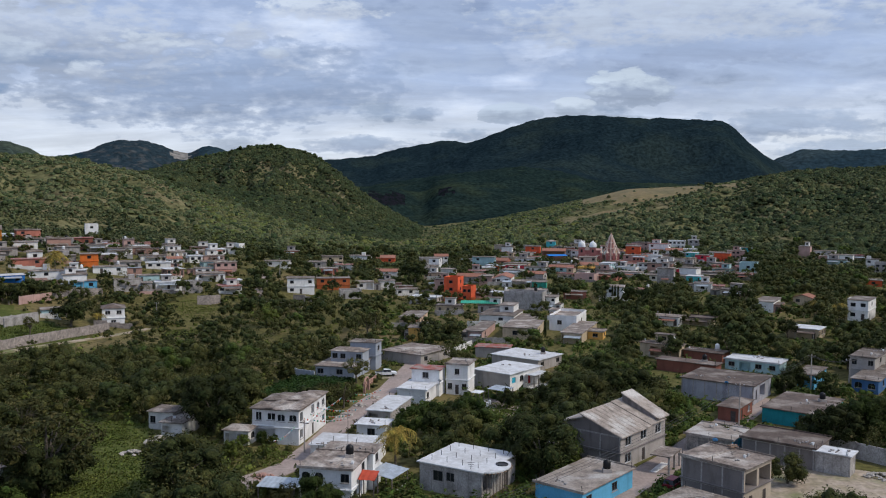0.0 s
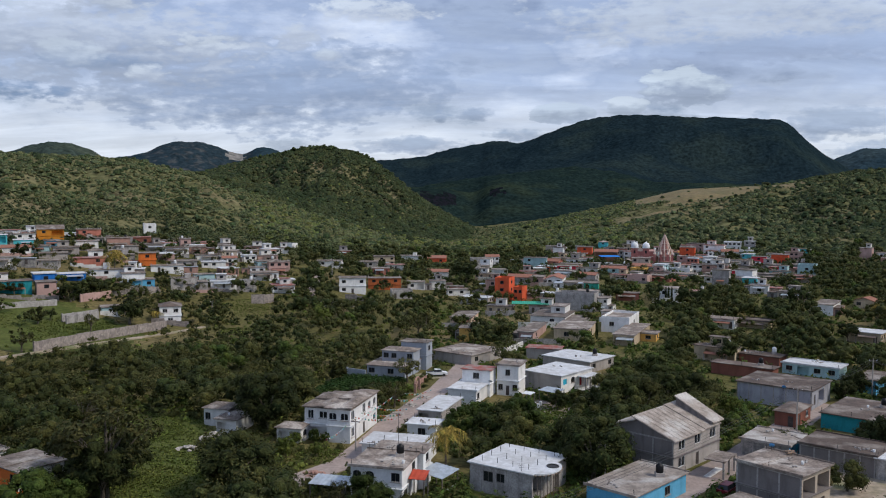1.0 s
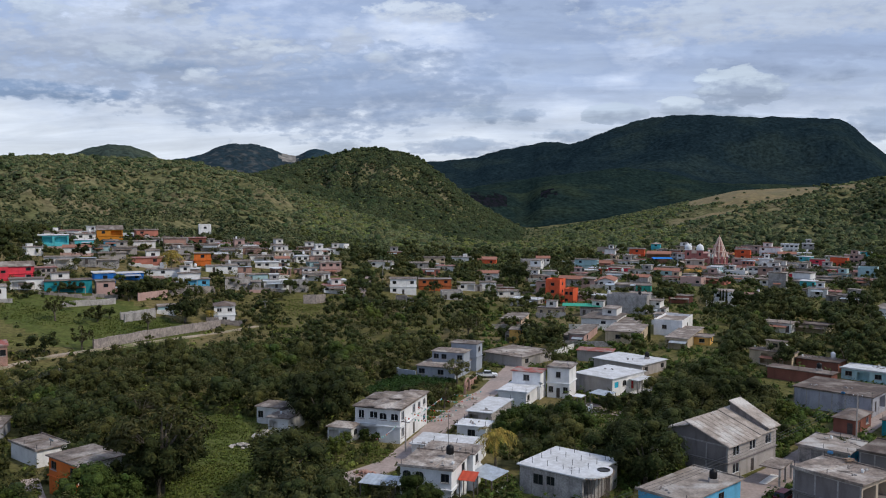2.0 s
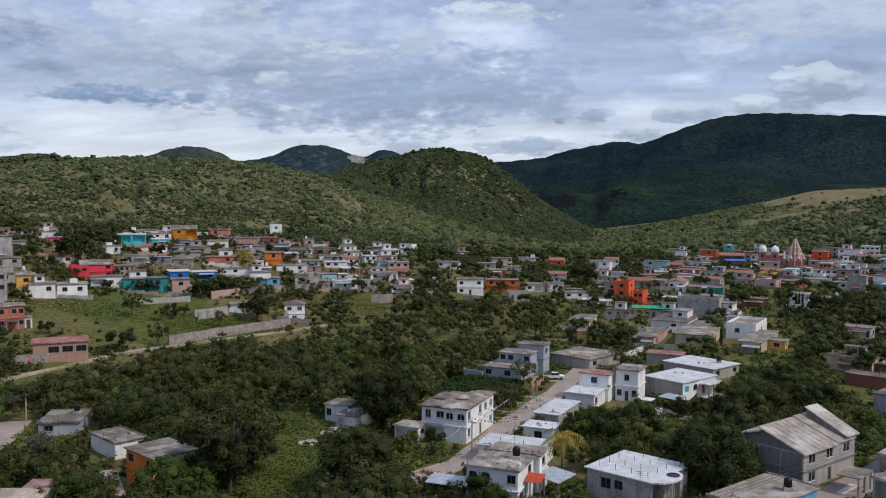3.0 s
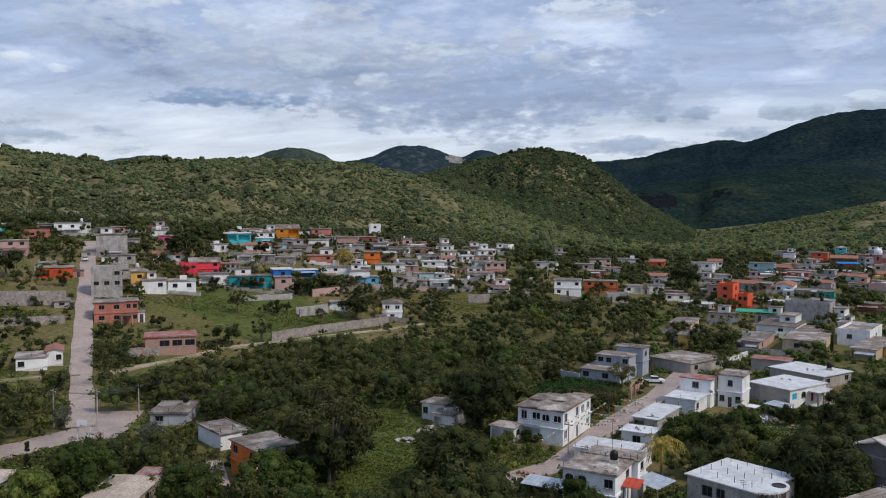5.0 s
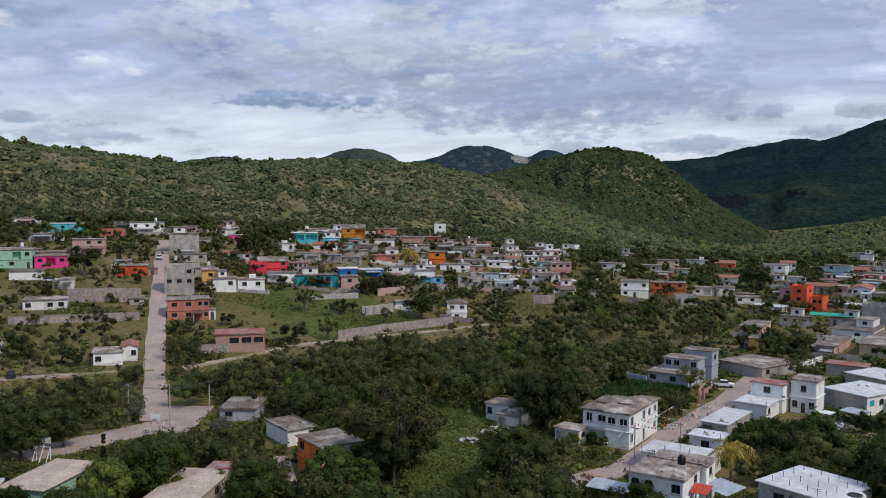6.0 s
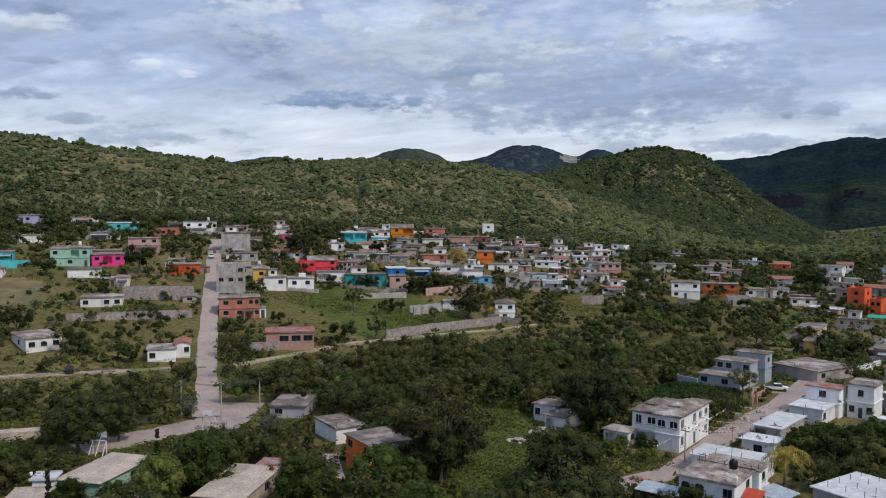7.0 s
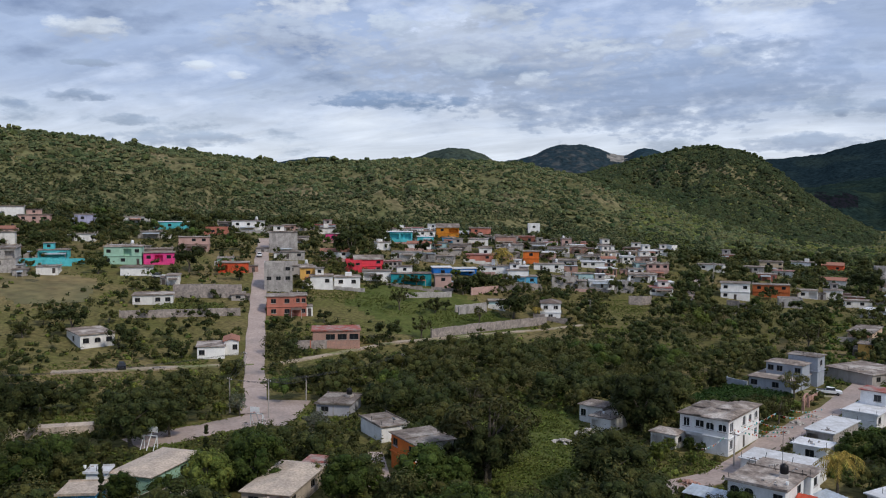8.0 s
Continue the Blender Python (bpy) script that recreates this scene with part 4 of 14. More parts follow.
    o = 0.35 if roof not in ("parapet",) else 0.05
    rm = ROOF_MAT[roof]
    if roof in ("slab", "whiteslab", "redslab", "sandslab", "brownslab", "paleslab"):
        r.box(-w / 2 - o, w / 2 + o, -d / 2 - o, d / 2 + o, h + 0.003, h + 0.17)
        if roof == "slab" and w > 6 and RND.random() < 0.7:
            u = RND.uniform(-0.2, 0.2) * w
            r.box(u - 0.12, u + 0.12, -d / 2 - o + 0.1, d / 2 + o - 0.1, h + 0.17, h + 0.26)
        if roof == "slab" and not rebar and not label_given and wall in ("white", "palewhite", "grey", "block") and RND.random() < 0.22:
            u, v = RND.uniform(-0.3, 0.3) * w, RND.uniform(0, 0.25) * d
            sh = Shape().box(u - 1.1, u + 1.1, v - 1.2, v + 1.2, h + 0.173, h + RND.uniform(1.0, 2.3))
            part("roof_hut", sh.mesh("roof_hut", mat), ob)
        if RND.random() < 0.35:
            for a, b in (((-w / 2 - o, w / 2 + o), (-d / 2 - o, -d / 2 - o + 0.14)), ((-w / 2 - o, w / 2 + o), (d / 2 + o - 0.14, d / 2 + o))):
                r.box(*a, *b, h + 0.17, h + 0.36)
    elif roof == "parapet":
        r.box(-w / 2 + 0.15, w / 2 - 0.15, -d / 2 + 0.15, d / 2 - 0.15, h - 0.1, h + 0.02)
        p = Shape()
        for a in ((-w / 2, w / 2, -d / 2, -d / 2 + 0.15), (-w / 2, w / 2, d / 2 - 0.15, d / 2), (-w / 2, -w / 2 + 0.15, -d / 2 + 0.15, d / 2 - 0.15), (w / 2 - 0.15, w / 2, -d / 2 + 0.15, d / 2 - 0.15)):
            p.box(*a, h + 0.003, h + 0.7)
        part("parapet", p.mesh("parapet", mat), ob)
    elif roof == "multi":
        # several low pitched slabs side by side
        r.box(-w / 2 - 0.3, w / 2 + 0.3, -d / 2 - 0.3, d / 2 + 0.3, h + 0.003, h + 0.12)
        for k, (u0, u1, v0, v1, e) in enumerate(((-0.5, 0.08, -0.5, -0.1, 0.14), (0.1, 0.5, -0.5, 0.2, 0.3), (-0.42, 0.3, -0.05, 0.3, 0.42), (-0.2, 0.5, 0.22, 0.5, 0.22))):
            x0, x1, y0, y1 = u0 * w - 0.45, u1 * w + 0.45, v0 * d - 0.45, v1 * d + 0.45
            xm, ym, t = (x0 + x1) / 2, (y0 + y1) / 2, 0.55
            base = [(x0, y0), (x1, y0), (x1, y1), (x0, y1)]
            q = len(r.v)
            r.v += [(px_, py_, h + e) for px_, py_ in base] + [(px_, py_, h + e + 0.12) for px_, py_ in base] + [(xm, ym, h + e + t)]
            r.f += [(q + 3, q + 2, q + 1, q)] + [(q + i, q + (i + 1) % 4, q + 4 + (i + 1) % 4, q + 4 + i) for i in range(4)] + [(q + 4 + i, q + 4 + (i + 1) % 4, q + 8) for i in range(4)]
    elif roof == "split":
        # one long pitch to the east, a short lower one to the west, and a raised slab over the back third
        xr_, t = -0.12 * w, 2.5
        def plate(x0, z0, x1, z1, y0, y1, thick=0.16):
            q = [(x0, y0, z0), (x1, y0, z1), (x1, y1, z1), (x0, y1, z0)]
            top = [(p[0], p[1], p[2] + thick) for p in q]
            k = len(r.v)
            r.v += q + top
            r.f += [(k + 3, k + 2, k + 1, k), (k + 4, k + 5, k + 6, k + 7)] + [(k + i, k + (i + 1) % 4, k + 4 + (i + 1) % 4, k + 4 + i) for i in range(4)]
        plate(xr_ - 0.5, h + t, w / 2 + 0.5, h - 0.15, -d / 2 - 0.5, 0.12 * d)
        plate(-w / 2 - 0.5, h + 0.5, xr_, h + t - 0.55, -d / 2 - 0.45, d / 2 + 0.3)
        plate(xr_ - 0.5, h + t + 0.15, w / 2 + 0.4, h + 0.02, 0.12 * d + 0.01, d / 2 - 0.3)
        plate(xr_ + 0.1, h + t + 1.35, w / 2 + 0.5, h + 0.55, 0.28 * d, d / 2 + 0.5)
        # seams between the roofing sheets
        for k in range(7):
            yy = -d / 2 - 0.3 + k * 0.09 * d
            kept, r = r, Shape()
            plate(xr_ - 0.5, h + t + 0.163, w / 2 + 0.5, h + 0.013, yy, yy + 0.07, 0.04)
            part("seam", r.mesh("seam", PALE_ROOF), ob)
            r = kept
        g = Shape()
        for yy in (-d / 2, d / 2):
            q = [(-w / 2, yy, h), (w / 2, yy, h), (xr_, yy, h + t - 0.1), (xr_, yy, h + t - 0.6), (-w / 2, yy, h + 0.45)]
            part("gable", Shape().face(*(q if yy < 0 else q[::-1])).mesh("gable", mat), ob)
        q = [(xr_ + 0.3, 0.28 * d + 0.15, h + t * 0.6), (w / 2 - 0.1, 0.28 * d + 0.15, h), (w / 2 - 0.1, 0.28 * d + 0.15, h + 0.68), (xr_ + 0.3, 0.28 * d + 0.15, h + t + 1.25)]
        g.face(*q)
        part("gable", g.mesh("gable", mat), ob)
    elif roof in ("hip", "hiptile", "hipbrown", "hipsand"):
        e, t = h + 0.003, min(w, d) * (0.10 if roof == "hipsand" else 0.16)
        a, b = w / 2 + o, d / 2 + o
        r.box(-a, a, -b, b, e, e + 0.1)
        ra, rb = (a - b * 0.8, 0.1) if a > b else (0.1, b - a * 0.8)
        ra, rb = max(ra, 0.1), max(rb, 0.1)
        lo, hi = [(-a, -b, e + 0.1), (a, -b, e + 0.1), (a, b, e + 0.1), (-a, b, e + 0.1)], [(-ra, -rb, e + t), (ra, -rb, e + t), (ra, rb, e + t), (-ra, rb, e + t)]
        for k in range(4):
            r.face(lo[k], lo[(k + 1) % 4], hi[(k + 1) % 4], hi[k])
        r.face(*hi)
    else:
        # two pitches with the ridge along the longer side, closed gable ends
        e, t = h, min(w, d) * (0.22 if roof == "gable" else 0.16)
        along = w >= d if not ridge else ridge == "x"
        a, b = (w / 2 + o, d / 2 + o) if along else (d / 2 + o, w / 2 + o)
        turn = Matrix.Identity(4) if along else pose(0, 0, 0, 0, 0, 90)
        for sgn in (-1, 1):
            lo0, hi0 = e - 0.08, e + t
            q = [(-a, sgn * b, lo0), (a, sgn * b, lo0), (a, 0, hi0), (-a, 0, hi0)]
            q = q if sgn < 0 else q[::-1]
            top = [tuple(turn @ Vector((p[0], p[1], p[2] + 0.16))) for p in q]
            bot = [tuple(turn @ Vector(p)) for p in q]
            r.face(*top).face(*bot[::-1])
            for k in range(4):
                r.face(bot[k], bot[(k + 1) % 4], top[(k + 1) % 4], top[k])
        for sx in (-1, 1):
            q = [(sx * (a - o), -(b - o), e), (sx * (a - o), b - o, e), (sx * (a - o), 0, e + t - 0.12)]
            part("gable", Shape().face(*[tuple(turn @ Vector(p)) for p in (q if sx > 0 else q[::-1])]).mesh("gable", mat), ob)
    part("roof", r.mesh("roof", rm), ob, "")
    if rebar:
        nx, ny = max(2, int(w / 2.2)), max(2, int(d / 2.2))
        for i in range(nx):
            for j in range(ny):
                part("rebar", REBAR, ob, "", pose((i + 0.5) / nx * w - w / 2, (j + 0.5) / ny * d - d / 2, h + 0.17))
    if math.hypot(x, y) < 235 and roof in ("slab", "brownslab", "whiteslab", "paleslab") and not rebar:
        # bent steel left standing at the corners, oddments lying about
        for sx, sy in ((-1, -1), (1, -1), (1, 1), (-1, 1), (0, -1), (0, 1)):
            if RND.random() < 0.5:
                part("rebar", REBAR, ob, "", pose(sx * (w / 2 - 0.1), sy * (d / 2 - 0.1), h + 0.17, RND.uniform(-9, 9), RND.uniform(-9, 9), 0))
        for _ in range(RND.randrange(0, 3)):
            u, v = RND.uniform(-0.38, 0.38) * w, RND.uniform(-0.38, 0.38) * d
            c = Matrix.Rotation(radians(rot), 4, "Z") @ Vector((u, v, 0))
            roof_oddment(x + c.x, y + c.y, z + h + 0.173)
    if tank:
        c = Matrix.Rotation(radians(rot), 4, "Z") @ Vector((w * 0.25, d * 0.2, 0))
        water_tank(x + c.x, y + c.y, z + h + (0.17 if roof != "parapet" else 0.02), tank == 2)
    if math.hypot(x, y) > 230 and not label_given and roof in ("slab", "whiteslab", "redslab", "brownslab", "paleslab"):
        add_ons(ob, w, d, h, storey, mat, rm)
    return ob


house(-24.9, 150.9, 0.0, -11, 4.2, 14.1, 5.8, 2, "white", "multi", sink=0.4, faces={"s": "AA/.", "e": "G.GAA/G.D.W"}, label="two-storey white house with arched upper windows and stained concrete roof")
house(-29.3, 151.7, 0.0, -11, 4.6, 11.4, 5.5, 2, "white", "multi", sink=0.4, faces={"s": "GW/S"}, label="set-back white house wing with an open porch below")
house(-50.1, 155.5, 0.0, -11, 4.8, 4.7, 3.2, 1, "palewhite", "hip", sink=0.4, faces={"s": "W.W", "e": "W"})
house(-46.5, 151.5, 0.0, -11, 4.0, 6.5, 2.5, 1, "palewhite", "slab", sink=0.4, faces={"s": "S.", "e": "."})
house(-15.0, 117.9, 0.0, -11, 7.3, 7.5, 5.4, 2, "white", "slab", sink=0.4, faces={"s": "AA.W/W.D.", "e": ".W/W."}, tank=1, label="white two-storey house with grey concrete roof and black tank")
house(-13.1, 124.1, 0.0, -11, 7.4, 4.2, 5.4, 2, "white", "slab", sink=0.4, faces={"s": "..../....", "e": "W/."}, label="white two-storey rear wing with grey concrete roof")
house(-15.0, 136.9, 0.0, -11, 10.6, 6.5, 2.7, 1, "white", "whiteslab", sink=0.4, faces={"s": "....", "e": "."})
house(-11.9, 149.4, 0.0, -12, 5.2, 4.1, 2.5, 1, "white", "whiteslab", sink=0.4, faces={"s": ".B.", "e": "."})
house(-10.0, 162.3, 0.0, -16, 4.5, 11.9, 2.7, 1, "grey", "whiteslab", sink=0.4, faces={"s": "S.", "e": "."})
house(-4.5, 179.6, 0.0, -16, 6.0, 13.0, 2.8, 1, "white", "whiteslab", sink=0.4, faces={"s": "....", "e": "W.DW"}, label="low white annex with white painted roof")
house(-3.0, 182.6, 0.0, -16, 6.1, 4.3, 5.6, 2, "white", "redslab", sink=0.4, faces={"s": ".W./....", "e": "./."}, label="white two-storey house with red patch on roof")
house(3.9, 184.5, 0.0, -16, 4.7, 6.0, 6.4, 2, "white", "slab", sink=0.4, faces={"s": ".W./WDW", "e": "./."}, label="narrow white two-storey house with grey flat roof")
house(14.6, 191.8, 0.0, -38, 9.5, 12.4, 3.8, 1, "grey", "whiteslab", sink=0.4, faces={"s": "....", "e": "UADA"}, paints={"e": "white"}, label="grey block house with red arched door and turquoise window")
house(21.1, 214.6, 0.1, -38, 13.6, 11.0, 2.6, 1, "grey", "whiteslab", sink=0.4, faces={"s": "...", "e": "W.W"}, tank=1)
house(-6.8, 221.8, 0.0, -34, 12.3, 13.2, 2.6, 1, "grey", "slab", sink=0.4, faces={"s": "....", "e": "W.W"}, label="long low grey house with stained flat roof")
house(-23.2, 204.5, 0.0, -14, 9.4, 14.1, 2.7, 1, "bluegrey", "slab", sink=0.4, faces={"s": "W.W.", "e": ".."})
house(-22.1, 204.8, 0.0, -14, 7.9, 4.6, 5.4, 2, "bluegrey", "hip", sink=0.4, faces={"s": "WW.W/....", "e": "./."})
house(-18.8, 210.2, 0.0, -14, 6.5, 4.5, 6.6, 2, "bluegrey", "slab", sink=0.4, faces={"s": "./.", "e": "A/."})
house(3.8, 124.0, 0.0, -31, 10.1, 10.4, 4.0, 1, "block", "whiteslab", sink=0.4, faces={"s": ".BW..", "e": "S.."}, rebar=True, label="unfinished block house with white roof and rebar stubs")
# shade on the gable side and sun on the east side put into two greys
house(28.2, 139.8, 0.0, -41, 10.7, 14.8, 5.3, 2, "darkgrey", "split", sink=0.4, faces={"s": ".../...", "e": "GGG/GD."}, paints={"e": "grey"}, label="two-storey grey house with gabled concrete sheet roof")
house(39.6, 118.5, 0.0, -46, 9.3, 7.9, 6.0, 2, "darkgrey", "slab", sink=0.4, faces={"s": ".../...", "e": "SS/DD"}, paints={"e": "sand"}, label="unfinished grey two-storey block with flat concrete roof")
house(20.2, 119.8, 0.0, -40, 7.4, 14.0, 2.9, 1, "sky", "paleslab", sink=0.4, faces={"s": "....", "e": "W.W."}, tank=1)
house(46.2, 143.4, 0.0, -35, 7.6, 8.5, 2.7, 1, "rubble", "paleslab", sink=0.4, faces={"w": "...", "s": "..W.", "e": "DUU"}, paints={"e": "sky"}, label="weathered plaster house with turquoise doors and stained flat roof")
house(60.5, 182.1, 0.0, -36, 14.9, 12.7, 4.0, 1, "paleblue", "brownslab", sink=0.4, faces={"s": "......", "e": "DS."}, label="long grey block building with flat roof")
house(56.3, 164.0, 0.0, -36, 3.8, 8.8, 2.7, 1, "redbrown", "hipbrown", sink=0.4, faces={"s": ".D", "e": "DW"}, label="small brick-red house with a low dark roof")
house(69.1, 163.4, 0.0, -38, 10.4, 16.0, 2.8, 1, "teal", "brownslab", sink=0.4, faces={"s": "...WW", "e": ".."}, tank=1, label="teal house with worn brown flat roof")
house(55.6, 137.9, 0.0, -38, 11.2, 8.5, 3.3, 1, "darkgrey", "brownslab", sink=0.4, faces={"s": ".....", "e": ".."})
house(60.4, 130.7, 0.0, -38, 5.0, 3.3, 3.2, 1, "block", "whiteslab", sink=0.4, faces={"s": "....", "e": "."})
house(57.4, 224.0, 0.4, -36, 10.7, 3.8, 3.6, 1, "beige", "brownslab", sink=0.4, faces={"s": ".S.S", "e": "."}, tank=2)
house(67.6, 219.7, 0.3, -36, 9.9, 5.4, 2.6, 1, "redbrown", "brownslab", sink=0.4, faces={"s": "..", "e": "."}, tank=2)
house(59.2, 206.0, 0.1, -36, 14.5, 4.0, 2.7, 1, "redbrown", "brownslab", sink=0.4, faces={"s": "....", "e": "."}, tank=1)
house(76.3, 208.7, 0.2, -36, 12.8, 6.5, 2.5, 1, "tealwhite", "whiteslab", sink=0.4, faces={"s": "WSWW", "e": "."})
house(83.2, 193.0, 0.1, -36, 3.9, 11.3, 3.1, 1, "sky", "slab", sink=0.4, faces={"s": "D.", "e": ".W"})
house(100.1, 201.2, 0.2, -38, 5.2, 12.7, 5.4, 2, "grey", "slab", sink=0.4, faces={"s": "W.W/..", "e": "W/."})
house(97.5, 192.6, 0.1, -38, 5.3, 20.6, 2.8, 1, "blue", "slab", sink=0.4, faces={"s": "AA", "e": "W."})
house(10.2, 333.3, 1.8, -20, 3.6, 6.0, 5.3, 2, "orange", "parapet", sink=0.4, faces={"s": "WW/W."})
house(4.3, 337.8, 1.7, -20, 5.7, 7.0, 8.5, 3, "orange", "parapet", sink=0.8, faces={"s": "W/W/.", "e": "W/W/."}, label="bright orange three-storey house with roof terrace")
house(29.2, 304.6, 2.2, -20, 13.9, 6.5, 6.1, 2, "block", "parapet", sink=0.4, faces={"w": ".", "s": "...../....."}, tank=1)
house(38.4, 305.9, 2.5, -20, 4.5, 6.5, 4.3, 2, "white", "slab", sink=0.4, faces={"s": "W.W/..."})
house(24.2, 256.5, 0.8, -14, 9.7, 17.1, 3.4, 1, "beige", "slab", sink=0.4, faces={"s": ".W.W", "e": "W"}, label="beige house with grey hipped concrete roof")
house(19.3, 281.4, 1.4, -16, 11.1, 16.0, 2.9, 1, "grey", "slab", sink=0.7, faces={"s": "..W.", "e": "W."})
house(11.7, 256.0, 0.5, -14, 4.1, 20.5, 2.9, 1, "palewhite", "slab", sink=0.5, faces={"s": ".W", "e": "W."})
house(13.4, 225.1, 0.2, -14, 8.7, 5.0, 2.7, 1, "grey", "redslab", sink=0.5)
house(39.4, 269.6, 1.2, -20, 8.4, 16.0, 4.1, 1, "white", "parapet", sink=0.4, faces={"s": ".W..", "e": "W"})
house(39.2, 285.4, 1.9, -20, 6.5, 5.0, 2.9, 1, "white", "slab", sink=0.4, faces={"e": "W"})
house(40.4, 253.4, 0.7, -20, 5.9, 24.0, 3.0, 1, "beige", "slab", sink=0.4, faces={"s": "S.S", "e": "W"})
house(-57.8, 350.2, 2.2, 10, 10.7, 8.0, 6.8, 2, "white", "slab", sink=0.4, faces={"s": "W.W/WD."}, label="long white two-storey house above a retaining wall")
house(-46.5, 364.5, 2.3, 10, 13.7, 6.5, 5.3, 2, "orangebrown", "slab", sink=0.4, faces={"s": "WWW/...", "e": "."})
house(-33.7, 371.5, 2.0, 10, 7.3, 6.5, 3.4, 1, "white", "slab", sink=0.4, faces={"s": "WS", "e": "W"})
house(-24.6, 375.4, 1.6, 10, 6.6, 6.5, 4.0, 1, "palewhite", "slab", sink=0.4, faces={"s": "..", "e": "W"})
house(-4.0, 462.3, 3.3, -10, 5.5, 9.0, 5.9, 2, "white", "slab", sink=0.7, faces={"s": "W/.", "e": "W/."})
house(-33.3, 496.1, 3.1, 0, 11.5, 8.0, 3.9, 1, "orange", "tile", sink=0.4, faces={"s": "WW", "e": "."})
house(-48.8, 500.0, 4.3, 0, 16.0, 9.0, 3.5, 1, "white", "slab", sink=0.5, faces={"s": "WW.", "e": "."})
house(-0.1, 369.6, 2.4, -10, 6.4, 5.0, 4.3, 1, "pinkish", "slab", sink=0.9, faces={"s": "W", "e": "."})
house(19.2, 376.7, 4.1, -10, 5.5, 9.0, 3.5, 1, "pinkish", "slab", sink=0.8, faces={"s": "W", "e": "."})
house(27.2, 380.4, 4.5, -10, 7.1, 16.0, 2.5, 1, "white", "tile", sink=0.7, faces={"s": "WW", "e": "."})
house(33.7, 364.7, 4.3, -10, 7.9, 9.0, 2.3, 1, "grey", "slab", sink=0.5, faces={"s": "..", "e": "."})
house(40.3, 358.3, 4.1, -10, 5.7, 8.0, 2.9, 1, "green", "slab", sink=0.4, faces={"s": "W.", "e": "."})
house(63.5, 493.5, 5.5, -10, 12.8, 8.0, 6.0, 1, "brown", "tile", sink=0.4, faces={"s": "SS", "e": "."})
house(55.6, 532.2, 6.4, -10, 8.8, 9.0, 5.4, 2, "orange", "slab", sink=0.4, faces={"s": "W/.", "e": "."})
house(72.2, 577.1, 8.3, -10, 6.0, 8.0, 4.3, 2, "turq", "hip", sink=0.4, faces={"s": "W/.", "e": "."})
house(-9.6, 287.5, 0.3, -8, 6.7, 16.0, 2.4, 1, "peach", "slab", sink=0.6, faces={"s": "..", "e": "W"})
house(-8.0, 251.5, 0.1, -8, 3.2, 5.0, 3.9, 1, "yellow", "slab", sink=0.5, faces={"s": "..", "e": "."})
house(2.9, 428.8, 3.8, -10, 7.6, 6.3, 2.5, 1, "grey", "slab", sink=0.9, faces={"s": "..", "e": "."})
house(45.5, 472.8, 5.6, -10, 11.6, 8.0, 3.0, 1, "white", "slab", sink=0.4, faces={"s": "WW", "e": "."})
house(45.1, 251.0, 0.9, -20, 4.4, 5.4, 2.2, 1, "yellow", "slab", sink=0.4, faces={"s": "W", "e": "W"})
house(114.5, 302.6, 2.8, -30, 6.0, 16.0, 3.6, 1, "white", "slab", sink=0.4, faces={"s": "W.", "e": "W."})
house(137.3, 281.5, 2.5, -36, 5.9, 13.4, 6.8, 2, "white", "slab", sink=0.4, faces={"s": "WW/WD", "e": "W/."}, label="two-storey white house with balcony and domed tower")
house(96.9, 373.8, 4.6, -20, 6.9, 7.3, 6.9, 2, "block", "slab", sink=0.4, faces={"s": "./.", "e": "W/."})
house(144.1, 479.0, 5.5, -20, 7.3, 8.0, 4.8, 2, "red", "slab", sink=0.4, faces={"s": "W/.", "e": "."})
house(114.7, 520.0, 6.8, -16, 8.6, 8.0, 6.0, 2, "orange", "slab", sink=0.5, faces={"s": "W/W", "e": "."})
house(114.5, 358.1, 4.4, -20, 4.9, 8.0, 1.2, 1, "white", "redslab", sink=0.4, faces={"s": "W", "e": "."})
house(106.1, 350.8, 4.2, -20, 6.8, 8.0, 3.2, 1, "white", "slab", sink=0.4, faces={"s": "W", "e": "."})
house(65.9, 327.8, 3.3, -16, 6.1, 9.0, 5.0, 1, "white", "slab", sink=0.4, faces={"s": "W.", "e": "."})
house(148.0, 417.0, 5.0, -24, 8.0, 9.0, 5.4, 1, "tealwhite", "parapet", sink=0.4, faces={"s": "W", "e": "W"})
house(223.5, 504.7, 7.2, -30, 11.5, 9.0, 4.1, 1, "white", "slab", sink=0.4, faces={"s": "WW", "e": "."})
house(226.0, 490.0, 6.3, -30, 13.0, 9.0, 3.8, 1, "white", "slab", sink=0.4, faces={"s": "WW", "e": "."})
house(212.7, 506.8, 7.3, -30, 6.2, 9.0, 6.6, 1, "pinkish", "slab", sink=0.4, faces={"s": ".", "e": "."})
house(183.6, 366.6, 4.9, -30, 6.3, 8.0, 2.6, 1, "orange", "slab", sink=0.4, faces={"s": "W", "e": "."})
house(-104.2, 271.6, 0.9, 22, 6.6, 8.0, 5.9, 2, "white", "hipbrown", sink=0.4, faces={"s": "WW/W", "e": "WW/W"}, label="small two-storey white house at the end of a stone wall")
house(-139.8, 340.8, 13.5, 22, 6.6, 8.0, 5.5, 2, "orange2", "slab", sink=0.4, faces={"s": "W/.", "e": "WW/.."}, label="orange two-storey house with white window frames")
house(-176.1, 270.1, 13.9, 39, 10.6, 6.5, 4.8, 2, "red", "gable", sink=0.4, faces={"s": "W.W/W.W", "e": "W./.."}, ridge="x", label="bright red two-storey house")
house(-155.9, 266.8, 10.1, 36, 14.4, 6.5, 4.5, 1, "teal", "brownslab", sink=0.4, faces={"s": "....", "e": "."})
